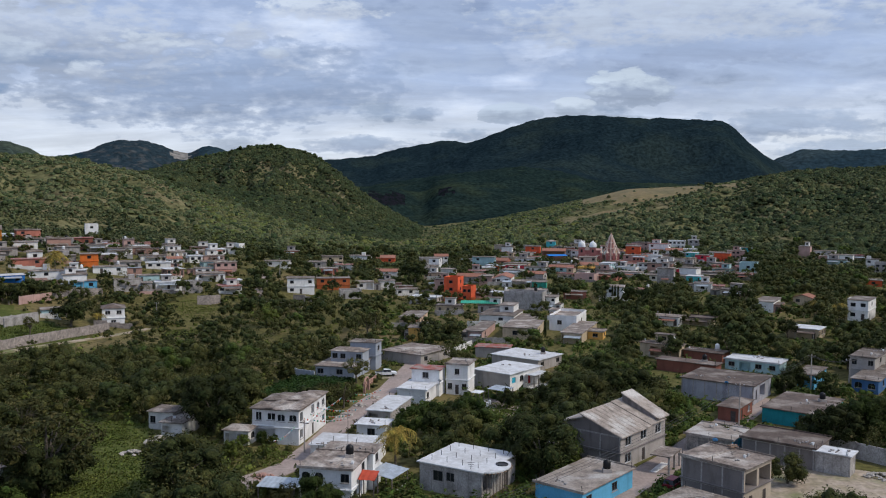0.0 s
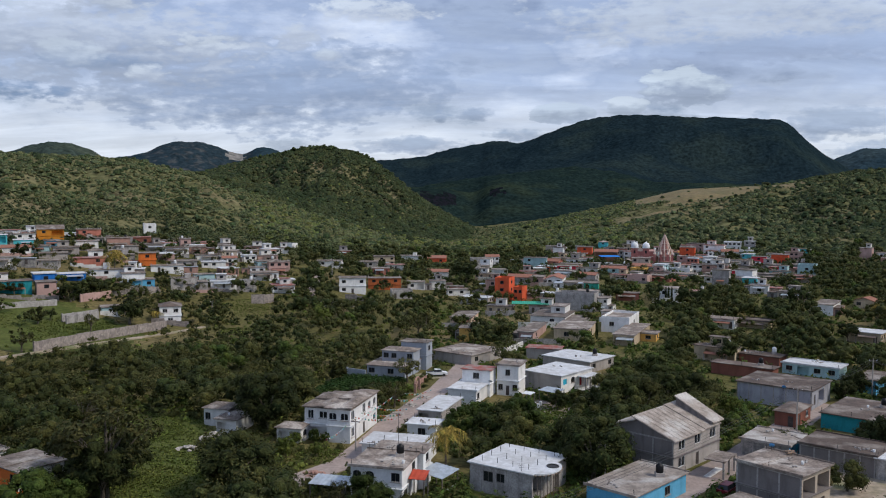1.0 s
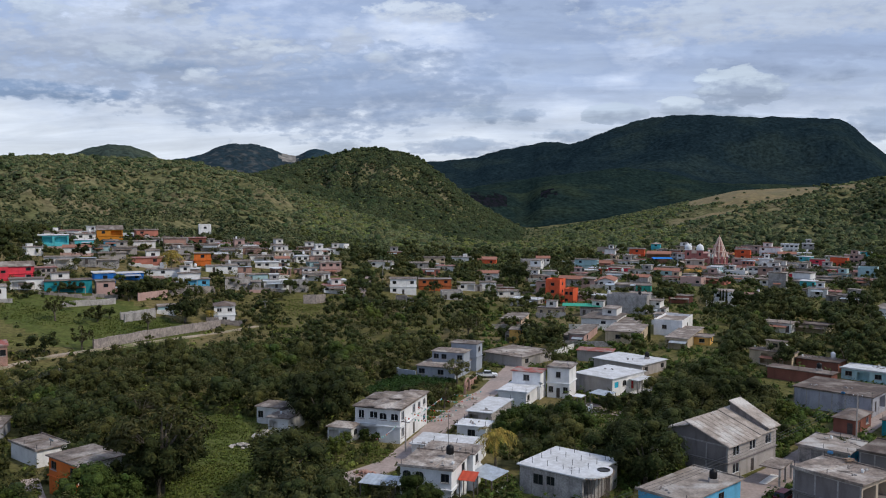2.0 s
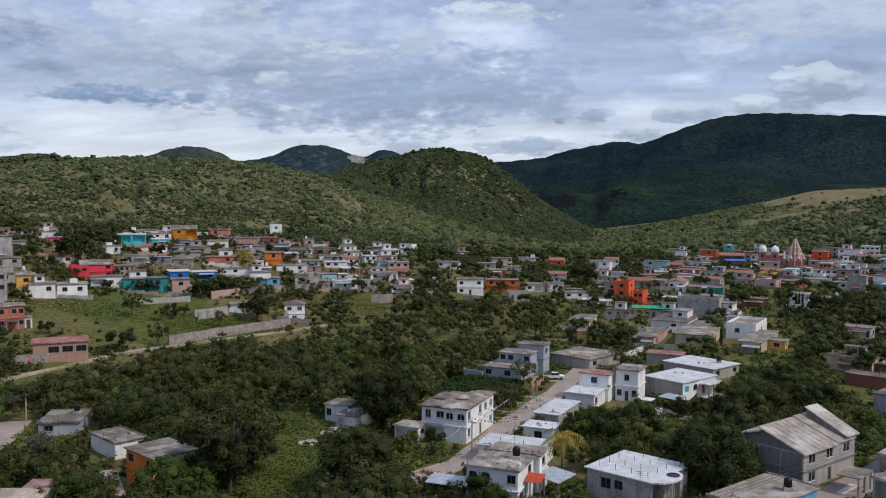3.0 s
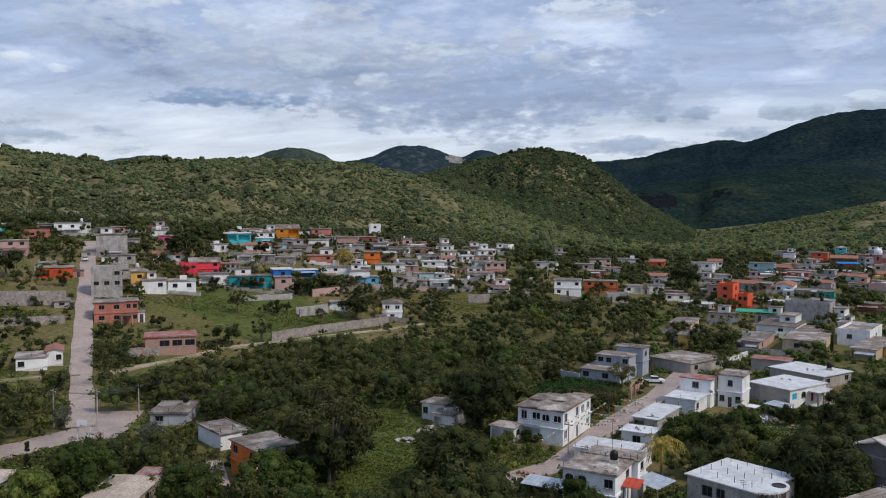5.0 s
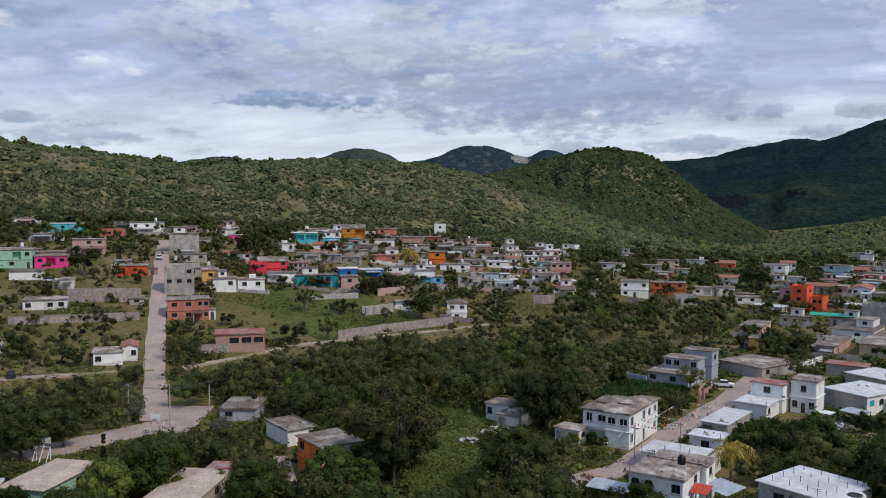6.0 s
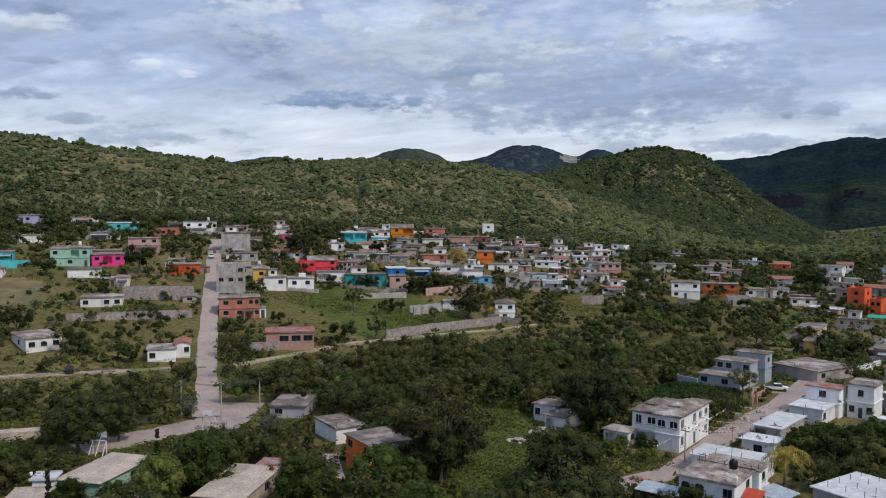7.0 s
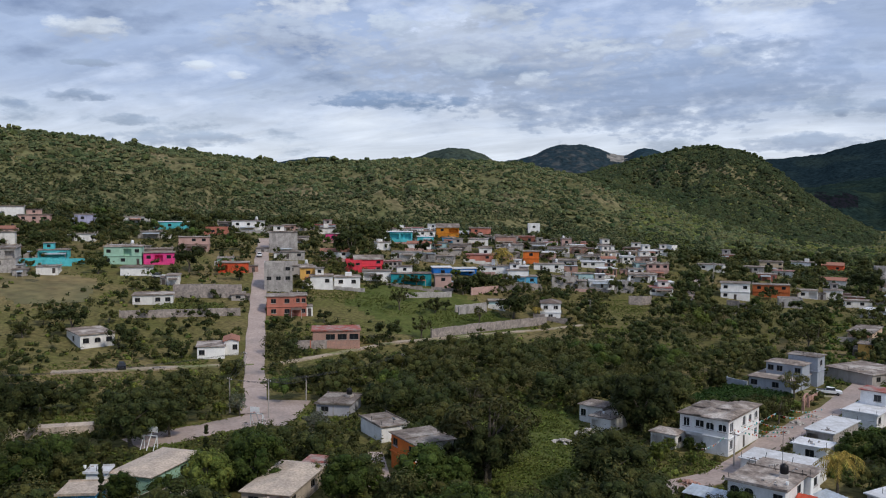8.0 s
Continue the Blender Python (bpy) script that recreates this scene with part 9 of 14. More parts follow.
wood(-148, 183, 4.7, "thin")
wood(-99, 305, 4.0, "round")
wood(-186, 256, 3.7, "round")
wood(-219, 143, 3.6, "dark")
wood(-213, 241, 3.3, "mango")
wood(-231, 156, 4.3, "mango")
wood(-138, 282, 4.7, "round")
wood(-111, 288, 4.4, "thin")
wood(-167, 215, 3.8, "dark")
wood(-144, 201, 3.3, "mango")
wood(-104, 193, 4.1, "dark")
wood(-153, 189, 4.6, "mango")
wood(-95, 211, 3.8, "mango")
wood(-183, 191, 3.8, "thin")
wood(-93, 252, 4.6, "dark")
wood(-159, 275, 4.4, "round")
wood(-102, 287, 3.1, "round")
wood(-131, 288, 3.1, "dark")
wood(-182, 186, 3.3, "mango")
wood(-110, 307, 4.3, "round")
wood(-198, 136, 5.2, "mango")
wood(-248, 169, 4.0, "round")
wood(-136, 200, 4.1, "thin")
wood(-116, 279, 4.2, "dark")
wood(-104, 220, 4.4, "round")
wood(-171, 226, 4.2, "round")
wood(-186, 263, 5.3, "round")
wood(-108, 202, 3.1, "round")
wood(-141, 206, 4.1, "mango")
wood(-160, 173, 5.5, "round")
wood(-106, 214, 5.1, "thin")
wood(-137, 211, 5.2, "mango")
wood(-186, 228, 3.6, "mango")
wood(-81, 233, 5.0, "round")
wood(-102, 278, 4.7, "round")
wood(-214, 174, 4.5, "mango")
wood(-156, 256, 3.2, "dark")
wood(-150, 217, 4.2, "mango")
wood(-169, 217, 3.2, "thin")
wood(-205, 256, 4.2, "dark")
wood(-127, 226, 4.2, "thin")
wood(-129, 294, 3.1, "mango")
wood(-221, 187, 3.0, "dark")
wood(-213, 157, 5.0, "dark")
wood(-109, 286, 3.4, "thin")
wood(-172, 175, 4.3, "mango")
wood(-188, 173, 4.6, "round")
wood(-182, 182, 3.3, "round")
wood(-108, 225, 4.1, "dark")
wood(-159, 178, 4.3, "round")
wood(-141, 283, 4.0, "dark")
wood(-194, 262, 4.1, "mango")
wood(-138, 216, 3.0, "round")
wood(-128, 279, 3.4, "round")
wood(-201, 210, 3.8, "dark")
wood(-203, 252, 3.9, "thin")
wood(-165, 170, 5.1, "dark")
wood(-145, 245, 4.5, "thin")
wood(-77, 223, 3.3, "round")
wood(-148, 286, 3.4, "round")
wood(-67, 273, 5.4, "round")
wood(-44, 255, 3.9, "dark")
wood(-39, 295, 4.0, "mango")
wood(-25, 236, 5.0, "round")
wood(-60, 256, 4.0, "round")
wood(-24, 316, 3.7, "round")
wood(-52, 309, 5.0, "dark")
wood(-87, 261, 5.2, "round")
wood(-45, 233, 3.9, "mango")
wood(-100, 208, 3.8, "round")
wood(-40, 262, 5.5, "round")
wood(-31, 256, 3.6, "dark")
wood(-45, 320, 4.9, "round")
wood(-60, 231, 5.3, "dark")
wood(-75, 236, 3.7, "thin")
wood(-127, 271, 4.1, "dark")
wood(-97, 306, 3.5, "mango")
wood(-37, 236, 4.8, "round")
wood(-44, 317, 6.5, "dark")
wood(-46, 212, 5.1, "mango")
wood(-96, 188, 6.1, "thin")
wood(-138, 262, 3.9, "round")
wood(-115, 274, 5.9, "mango")
wood(-50, 274, 4.2, "dark")
wood(-85, 216, 5.8, "mango")
wood(-29, 263, 5.6, "mango")
wood(-27, 325, 4.4, "mango")
wood(-117, 301, 5.2, "thin")
wood(-58, 312, 4.2, "round")
wood(-101, 238, 4.0, "round")
wood(-115, 292, 4.1, "dark")
wood(-25, 310, 4.3, "round")
wood(-48, 260, 6.0, "round")
wood(-129, 263, 6.4, "round")
wood(-51, 258, 6.4, "round")
wood(-55, 239, 5.9, "dark")
wood(-127, 285, 5.6, "round")
wood(-54, 295, 4.2, "round")
wood(-135, 258, 3.7, "thin")
wood(-94, 200, 4.7, "dark")
wood(-114, 269, 4.2, "mango")
wood(-71, 271, 3.7, "round")
wood(-115, 281, 3.8, "round")
wood(-58, 309, 6.4, "dark")
wood(-36, 254, 4.0, "thin")
wood(-100, 189, 5.5, "round")
wood(-24, 261, 5.9, "dark")
wood(-47, 279, 5.4, "dark")
wood(-62, 321, 5.5, "dark")
wood(-99, 242, 5.4, "round")
wood(-64, 310, 4.2, "thin")
wood(-27, 317, 4.8, "round")
wood(-108, 262, 6.5, "dark")
wood(-43, 297, 4.8, "round")
wood(-38, 229, 4.1, "thin")
wood(-69, 229, 5.2, "mango")
wood(-96, 191, 5.7, "mango")
wood(-99, 205, 6.2, "dark")
wood(-72, 201, 4.5, "thin")
wood(-47, 291, 5.5, "dark")
wood(-52, 278, 6.4, "round")
wood(-73, 222, 6.2, "mango")
wood(-51, 228, 5.2, "round")
wood(-61, 279, 5.9, "round")
wood(-77, 308, 5.2, "dark")
wood(-49, 247, 4.9, "mango")
wood(-36, 230, 4.5, "dark")
wood(-101, 184, 3.7, "round")
wood(-65, 287, 4.0, "dark")
wood(-102, 212, 6.5, "round")
wood(-71, 309, 4.9, "thin")
wood(-50, 239, 4.9, "thin")
wood(-22, 232, 5.4, "round")
wood(-94, 193, 6.4, "round")
wood(-46, 287, 3.6, "dark")
wood(-64, 238, 4.0, "round")
wood(-49, 324, 4.7, "mango")
wood(-112, 297, 4.8, "dark")
wood(-122, 282, 6.1, "dark")
wood(-69, 250, 3.9, "round")
wood(-114, 289, 5.4, "round")
wood(-52, 217, 4.5, "dark")
wood(-92, 270, 4.8, "round")
wood(-90, 243, 4.9, "dark")
wood(-94, 276, 6.3, "dark")
wood(-72, 293, 6.5, "dark")
wood(-43, 309, 6.3, "round")
wood(-74, 291, 5.3, "mango")
wood(-87, 229, 4.1, "thin")
wood(-128, 288, 5.6, "dark")
wood(-118, 212, 3.9, "thin")
wood(-83, 219, 5.0, "dark")
wood(-74, 315, 4.7, "mango")
wood(-72, 209, 5.3, "round")
wood(-98, 227, 4.5, "mango")
wood(-41, 277, 5.0, "dark")
wood(-65, 226, 5.4, "mango")
wood(-97, 273, 5.4, "round")
wood(-40, 243, 4.3, "round")
wood(-34, 253, 4.7, "round")
wood(-41, 282, 5.1, "thin")
wood(-112, 277, 4.4, "thin")
wood(-89, 272, 4.3, "dark")
wood(-62, 317, 5.0, "dark")
wood(-78, 217, 4.8, "dark")
wood(-85, 221, 4.3, "mango")
wood(-99, 210, 6.2, "round")
wood(-39, 327, 4.2, "dark")
wood(-84, 268, 3.8, "mango")
wood(-52, 234, 5.7, "dark")
wood(-49, 313, 4.8, "dark")
wood(-22, 304, 4.0, "dark")
wood(-106, 190, 6.4, "dark")
wood(-101, 307, 5.0, "dark")
wood(-69, 276, 4.0, "mango")
wood(-35, 245, 5.0, "dark")
wood(-109, 209, 4.1, "dark")
wood(-28, 216, 4.3, "round")
wood(-53, 312, 6.0, "dark")
wood(-67, 303, 3.9, "mango")
wood(-64, 253, 4.4, "mango")
wood(-85, 235, 6.0, "thin")
wood(-114, 208, 5.1, "thin")
wood(-83, 198, 5.8, "round")
wood(-57, 260, 4.3, "thin")
wood(-25, 248, 5.6, "mango")
wood(-31, 325, 5.0, "thin")
wood(-69, 299, 4.7, "dark")
wood(-24, 292, 5.0, "mango")
wood(-25, 296, 6.3, "round")
wood(-40, 320, 5.3, "dark")
wood(-108, 300, 5.2, "dark")
wood(-69, 254, 6.4, "dark")
wood(-23, 269, 6.4, "round")
wood(-34, 275, 4.0, "dark")
wood(-68, 231, 4.1, "thin")
wood(-28, 266, 3.9, "round")
wood(-96, 247, 4.1, "round")
wood(-68, 313, 4.9, "dark")
wood(-138, 259, 4.9, "thin")
wood(-103, 255, 4.0, "round")
wood(-23, 244, 3.9, "round")
wood(-66, 243, 5.0, "dark")
wood(-107, 290, 6.1, "dark")
wood(-43, 252, 5.7, "round")
wood(-30, 273, 4.6, "dark")
wood(-47, 273, 6.2, "mango")
wood(-67, 308, 4.2, "thin")
wood(-95, 209, 4.0, "dark")
wood(-43, 249, 3.9, "mango")
wood(-34, 327, 3.6, "mango")
wood(-103, 206, 4.9, "thin")
wood(-64, 277, 6.0, "mango")
wood(-83, 248, 4.8, "round")
wood(-58, 269, 5.4, "thin")
wood(-85, 194, 4.8, "dark")
wood(-120, 289, 5.7, "mango")
wood(-35, 284, 5.8, "round")
wood(-28, 287, 5.0, "thin")
wood(-63, 249, 5.7, "mango")
wood(137, 249, 8.2, "dark")
wood(89, 266, 11.0, "dark")
wood(149, 276, 10.9, "dark")
wood(64, 230, 7.5, "round")
wood(176, 329, 8.5, "dark")
wood(45, 351, 8.2, "dark")
wood(89, 320, 8.7, "dark")
wood(68, 283, 8.6, "round")
wood(61, 254, 8.3, "mango")
wood(142, 262, 8.4, "dark")
wood(154, 381, 8.0, "dark")
wood(54, 237, 8.7, "mango")
wood(199, 375, 10.2, "dark")
wood(157, 358, 10.9, "round")
wood(143, 366, 9.0, "dark")
wood(83, 301, 8.2, "dark")
wood(152, 288, 9.2, "round")
wood(83, 244, 10.9, "round")
wood(56, 252, 7.9, "round")
wood(45, 326, 8.7, "dark")
wood(80, 232, 8.9, "dark")
wood(123, 316, 7.3, "round")
wood(169, 385, 8.1, "dark")
wood(59, 281, 7.4, "dark")
wood(174, 324, 7.2, "dark")
wood(221, 412, 7.8, "dark")
wood(95, 214, 7.2, "dark")
wood(150, 349, 10.0, "mango")
wood(187, 339, 9.9, "dark")
wood(90, 258, 8.4, "dark")
wood(52, 231, 7.7, "dark")
wood(83, 288, 8.5, "mango")
wood(61, 264, 8.3, "round")
wood(77, 310, 8.6, "dark")
wood(71, 290, 7.8, "mango")
wood(143, 273, 8.8, "mango")
wood(86, 309, 7.9, "round")
wood(143, 351, 9.8, "round")
wood(52, 271, 8.0, "mango")
wood(220, 402, 8.0, "dark")
wood(115, 208, 9.2, "mango")
wood(140, 345, 8.6, "dark")
wood(101, 280, 8.7, "dark")
wood(54, 243, 7.6, "dark")
wood(163, 359, 7.6, "mango")
wood(131, 296, 9.0, "mango")
wood(58, 246, 9.5, "dark")
wood(107, 208, 8.6, "mango")
wood(185, 387, 7.6, "mango")
wood(156, 290, 9.7, "round")
wood(133, 329, 8.0, "dark")
wood(86, 213, 7.8, "mango")
wood(151, 312, 10.3, "round")
wood(47, 224, 8.4, "dark")
wood(59, 259, 8.8, "dark")
wood(115, 217, 10.3, "dark")
wood(179, 414, 9.7, "dark")
wood(120, 273, 7.9, "round")
wood(120, 265, 8.4, "mango")
wood(115, 242, 7.6, "dark")
wood(87, 239, 9.6, "dark")
wood(159, 364, 7.0, "round")
wood(112, 278, 7.3, "dark")
wood(63, 268, 7.6, "mango")
wood(158, 384, 7.6, "dark")
wood(138, 357, 8.9, "dark")
wood(198, 360, 10.2, "dark")
wood(148, 331, 8.8, "round")
wood(129, 286, 8.9, "dark")
wood(186, 345, 7.1, "mango")
wood(8, 272, 5.6, "mango")
wood(3, 267, 5.3, "round")
wood(68, 239, 6.7, "round")
wood(36, 146, 7.4, "round")
wood(-2, 237, 5.9, "dark")
wood(32, 192, 6.3, "dark")
wood(34, 156, 6.0, "mango")
wood(29, 192, 5.2, "dark")
wood(65, 240, 6.5, "dark")
wood(86, 222, 7.4, "dark")
wood(30, 177, 6.1, "dark")
wood(81, 281, 8.6, "round")
wood(88, 246, 6.3, "thin")
wood(77, 147, 6.8, "mango")
wood(-2, 138, 5.3, "thin")
wood(46, 99, 9.0, "dark")
wood(39, 148, 6.1, "dark")
wood(3, 138, 6.7, "round")
wood(8, 138, 5.9, "round")
wood(12, 124, 6.7, "dark")
wood(-4, 261, 6.9, "round")
wood(105, 218, 8.5, "mango")
wood(-2, 244, 6.0, "dark")
wood(100, 213, 5.1, "thin")
wood(27, 157, 7.0, "round")
wood(10, 120, 5.2, "mango")
wood(79, 247, 6.1, "thin")
wood(90, 253, 8.4, "round")
wood(75, 226, 6.4, "round")
wood(42, 192, 5.8, "thin")
wood(52, 97, 6.4, "thin")
wood(21, 148, 7.8, "dark")
wood(94, 260, 5.4, "mango")
wood(15, 146, 5.7, "dark")
wood(110, 237, 6.5, "round")
wood(-0, 134, 5.9, "dark")
wood(93, 269, 5.5, "mango")
wood(95, 274, 5.1, "dark")
wood(89, 210, 7.7, "dark")
wood(31, 160, 5.6, "mango")
wood(8, 133, 7.1, "dark")
wood(124, 227, 7.2, "dark")
wood(36, 194, 8.7, "mango")
wood(30, 173, 8.2, "dark")
wood(17, 160, 5.9, "round")
wood(47, 103, 5.2, "round")
wood(34, 199, 6.4, "round")
wood(23, 159, 7.2, "round")
wood(99, 179, 7.0, "dark")
wood(20, 151, 5.3, "round")
wood(31, 187, 5.1, "round")
wood(71, 138, 6.3, "thin")
wood(43, 207, 5.3, "dark")
wood(-2, 254, 5.7, "dark")
wood(43, 197, 6.7, "round")
wood(92, 232, 5.1, "dark")
wood(-2, 129, 8.0, "thin")
wood(23, 183, 5.4, "round")
wood(36, 165, 5.2, "round")
wood(128, 246, 6.4, "round")
wood(124, 268, 6.5, "mango")
wood(87, 261, 8.7, "thin")
wood(47, 107, 6.3, "mango")
wood(29, 153, 7.5, "dark")
wood(43, 104, 5.1, "round")
wood(83, 214, 5.6, "round")
wood(88, 229, 5.6, "round")
wood(2, 238, 8.4, "round")
wood(32, 165, 5.1, "dark")
wood(-3, 134, 5.7, "round")
wood(39, 190, 5.7, "round")
wood(32, 184, 6.0, "dark")
wood(54, 284, 7.9, "dark")
wood(78, 242, 5.6, "round")
wood(47, 228, 6.3, "thin")
wood(40, 211, 6.1, "dark")
wood(2, 234, 5.9, "dark")
wood(63, 282, 6.4, "dark")
wood(122, 246, 6.5, "round")
wood(117, 227, 6.1, "thin")
wood(96, 174, 6.3, "round")
wood(84, 229, 6.0, "dark")
wood(56, 265, 7.9, "round")
wood(56, 259, 6.3, "round")
wood(116, 224, 7.4, "mango")
wood(81, 220, 5.9, "dark")
wood(38, 185, 5.8, "round")
wood(38, 156, 7.0, "round")
wood(4, 208, 6.2, "round")
wood(85, 255, 5.5, "round")
wood(60, 232, 7.4, "round")
wood(63, 287, 5.9, "dark")
wood(75, 282, 5.8, "dark")
wood(86, 201, 8.5, "dark")
wood(74, 241, 5.8, "thin")
wood(27, 177, 8.4, "round")
wood(87, 280, 8.6, "dark")
wood(44, 172, 7.4, "thin")
wood(77, 142, 8.9, "round")
wood(26, 174, 6.8, "dark")
wood(67, 236, 7.6, "thin")
wood(5, 133, 5.9, "thin")
wood(65, 279, 5.2, "round")
wood(133, 251, 6.9, "mango")
wood(-1, 147, 6.1, "dark")
wood(50, 106, 6.8, "dark")
wood(38, 168, 5.0, "dark")
wood(23, 154, 7.3, "dark")
wood(83, 157, 6.4, "dark")
wood(17, 140, 8.1, "round")
wood(137, 259, 8.0, "round")
wood(112, 214, 5.0, "mango")
wood(91, 214, 6.7, "dark")
wood(44, 210, 6.8, "round")
wood(110, 233, 5.4, "mango")
wood(75, 288, 7.8, "thin")
wood(112, 221, 7.8, "round")
wood(128, 236, 7.3, "round")
wood(84, 153, 6.5, "mango")
wood(3, 216, 7.9, "thin")
wood(54, 106, 5.6, "mango")
wood(129, 248, 5.1, "dark")
wood(39, 164, 7.4, "round")
wood(115, 274, 6.2, "round")
wood(89, 275, 7.6, "dark")
wood(109, 198, 5.8, "mango")
wood(131, 238, 5.7, "thin")
wood(89, 204, 5.2, "thin")
wood(-3, 247, 6.8, "dark")
wood(4, 142, 8.0, "round")
wood(50, 109, 5.4, "round")
wood(29, 180, 8.3, "round")
wood(123, 252, 5.5, "dark")
wood(71, 285, 5.4, "thin")
wood(11, 129, 5.4, "dark")
wood(57, 104, 5.5, "dark")
wood(133, 255, 6.8, "round")
wood(99, 267, 5.5, "thin")
wood(41, 187, 6.6, "round")
wood(67, 340, 5.0, "dark")
wood(116, 230, 4.8, "dark")
wood(58, 274, 4.3, "mango")
wood(76, 302, 5.6, "round")
wood(154, 398, 7.3, "mango")
wood(90, 216, 4.1, "dark")
wood(120, 227, 5.6, "dark")
wood(208, 392, 7.6, "dark")
wood(156, 307, 7.7, "dark")
wood(79, 238, 4.5, "mango")
wood(151, 452, 4.6, "dark")
wood(82, 237, 4.2, "round")
wood(123, 230, 5.2, "dark")
wood(90, 248, 6.4, "round")
wood(54, 293, 4.3, "dark")
wood(86, 268, 4.2, "dark")
wood(116, 213, 4.6, "dark")
wood(74, 292, 5.0, "mango")
wood(203, 373, 4.3, "round")
wood(123, 341, 5.3, "round")
wood(131, 246, 5.9, "mango")
wood(218, 416, 6.3, "round")
wood(126, 274, 7.7, "round")
wood(93, 250, 7.8, "round")
wood(189, 409, 6.4, "mango")
wood(71, 235, 4.9, "round")
wood(100, 290, 6.5, "round")
wood(83, 361, 7.4, "dark")
wood(60, 307, 4.4, "dark")
wood(112, 316, 4.7, "dark")
wood(157, 420, 5.6, "dark")
wood(102, 361, 5.4, "dark")
wood(148, 399, 6.3, "dark")
wood(93, 338, 5.7, "dark")
wood(137, 369, 5.8, "dark")
wood(49, 234, 4.8, "round")
wood(188, 434, 4.2, "round")
wood(140, 360, 7.7, "round")
wood(203, 418, 6.0, "dark")
wood(134, 300, 6.1, "mango")
wood(171, 399, 6.7, "round")
wood(140, 260, 7.2, "round")
wood(114, 232, 7.6, "dark")
wood(67, 294, 6.1, "round")
wood(191, 357, 7.6, "mango")
wood(91, 319, 4.2, "mango")
wood(174, 381, 5.3, "round")
wood(138, 313, 5.2, "mango")
wood(167, 325, 4.8, "dark")
wood(147, 295, 4.4, "round")
wood(78, 250, 4.7, "round")
wood(184, 399, 4.3, "round")
wood(174, 430, 7.1, "dark")
wood(114, 213, 6.0, "dark")
wood(124, 240, 5.5, "dark")
wood(155, 392, 7.9, "round")
wood(150, 326, 6.7, "round")
wood(121, 379, 4.1, "dark")
wood(178, 434, 6.4, "mango")
wood(149, 406, 7.3, "dark")
wood(99, 301, 5.5, "dark")
wood(95, 305, 4.8, "round")
wood(110, 225, 7.5, "round")
wood(88, 285, 5.4, "mango")
wood(226, 412, 5.4, "dark")
wood(133, 245, 5.9, "mango")
wood(89, 338, 6.1, "round")
wood(131, 302, 4.5, "dark")
wood(70, 246, 4.9, "dark")
wood(163, 318, 5.7, "dark")
wood(166, 421, 4.5, "dark")
wood(149, 320, 7.8, "dark")
wood(80, 325, 6.4, "dark")
wood(90, 250, 4.6, "mango")
wood(163, 349, 5.5, "mango")
wood(163, 303, 4.9, "mango")
wood(122, 308, 4.4, "dark")
wood(158, 375, 6.8, "dark")
wood(159, 356, 7.2, "round")
wood(148, 380, 4.7, "round")
wood(218, 405, 6.2, "round")
wood(228, 414, 5.6, "round")
wood(115, 423, 4.8, "round")
wood(159, 320, 5.8, "dark")
wood(56, 233, 7.2, "mango")
wood(162, 365, 6.7, "dark")
wood(70, 281, 6.1, "round")
wood(62, 337, 4.4, "mango")
wood(87, 253, 6.9, "round")
wood(85, 328, 7.8, "mango")
wood(123, 284, 4.2, "dark")
wood(96, 223, 5.8, "round")
wood(173, 373, 7.2, "mango")
wood(160, 338, 7.2, "dark")
wood(69, 233, 6.7, "dark")
wood(94, 297, 7.5, "dark")
wood(98, 222, 5.6, "round")
wood(88, 235, 4.4, "dark")
wood(91, 238, 4.4, "dark")
wood(124, 307, 5.6, "mango")
wood(144, 347, 5.8, "round")
wood(107, 229, 6.0, "round")
wood(204, 415, 4.1, "dark")
wood(92, 279, 7.3, "dark")
wood(77, 225, 5.9, "round")
wood(93, 348, 4.6, "dark")
wood(153, 327, 6.5, "dark")
wood(165, 447, 4.2, "round")
wood(105, 224, 5.0, "mango")
wood(192, 368, 6.1, "mango")
wood(164, 384, 7.1, "dark")
wood(161, 294, 5.6, "mango")
wood(51, 238, 6.1, "mango")
wood(172, 316, 5.4, "dark")
wood(141, 375, 8.0, "dark")
wood(198, 365, 4.5, "round")
wood(189, 384, 4.5, "mango")
wood(65, 289, 5.7, "dark")
wood(145, 336, 5.9, "round")
wood(68, 229, 7.4, "dark")
wood(113, 283, 4.4, "dark")
wood(211, 406, 6.0, "mango")
wood(173, 410, 6.3, "dark")
wood(179, 336, 5.8, "dark")
wood(146, 322, 7.2, "dark")
wood(62, 258, 7.2, "mango")
wood(82, 292, 7.2, "round")
wood(50, 232, 4.3, "mango")
wood(134, 290, 4.7, "round")
wood(138, 348, 7.5, "dark")
wood(114, 323, 4.7, "dark")
wood(81, 311, 5.6, "dark")
wood(206, 380, 5.1, "round")
wood(89, 341, 5.3, "dark")
wood(85, 251, 7.3, "round")
wood(93, 328, 6.0, "round")
wood(216, 404, 6.0, "mango")
wood(77, 378, 6.2, "dark")
wood(159, 345, 4.4, "dark")
wood(91, 287, 7.1, "dark")
wood(96, 265, 8.0, "dark")
wood(130, 385, 4.7, "mango")
wood(150, 338, 7.3, "round")
wood(139, 301, 4.7, "round")
wood(85, 335, 5.6, "round")
wood(165, 424, 7.9, "round")
wood(156, 317, 6.6, "dark")
wood(81, 255, 5.9, "mango")
wood(97, 297, 6.5, "round")
wood(160, 371, 7.0, "round")
wood(146, 328, 4.5, "dark")
wood(186, 381, 6.7, "mango")
wood(140, 311, 4.5, "dark")
wood(193, 355, 5.5, "dark")
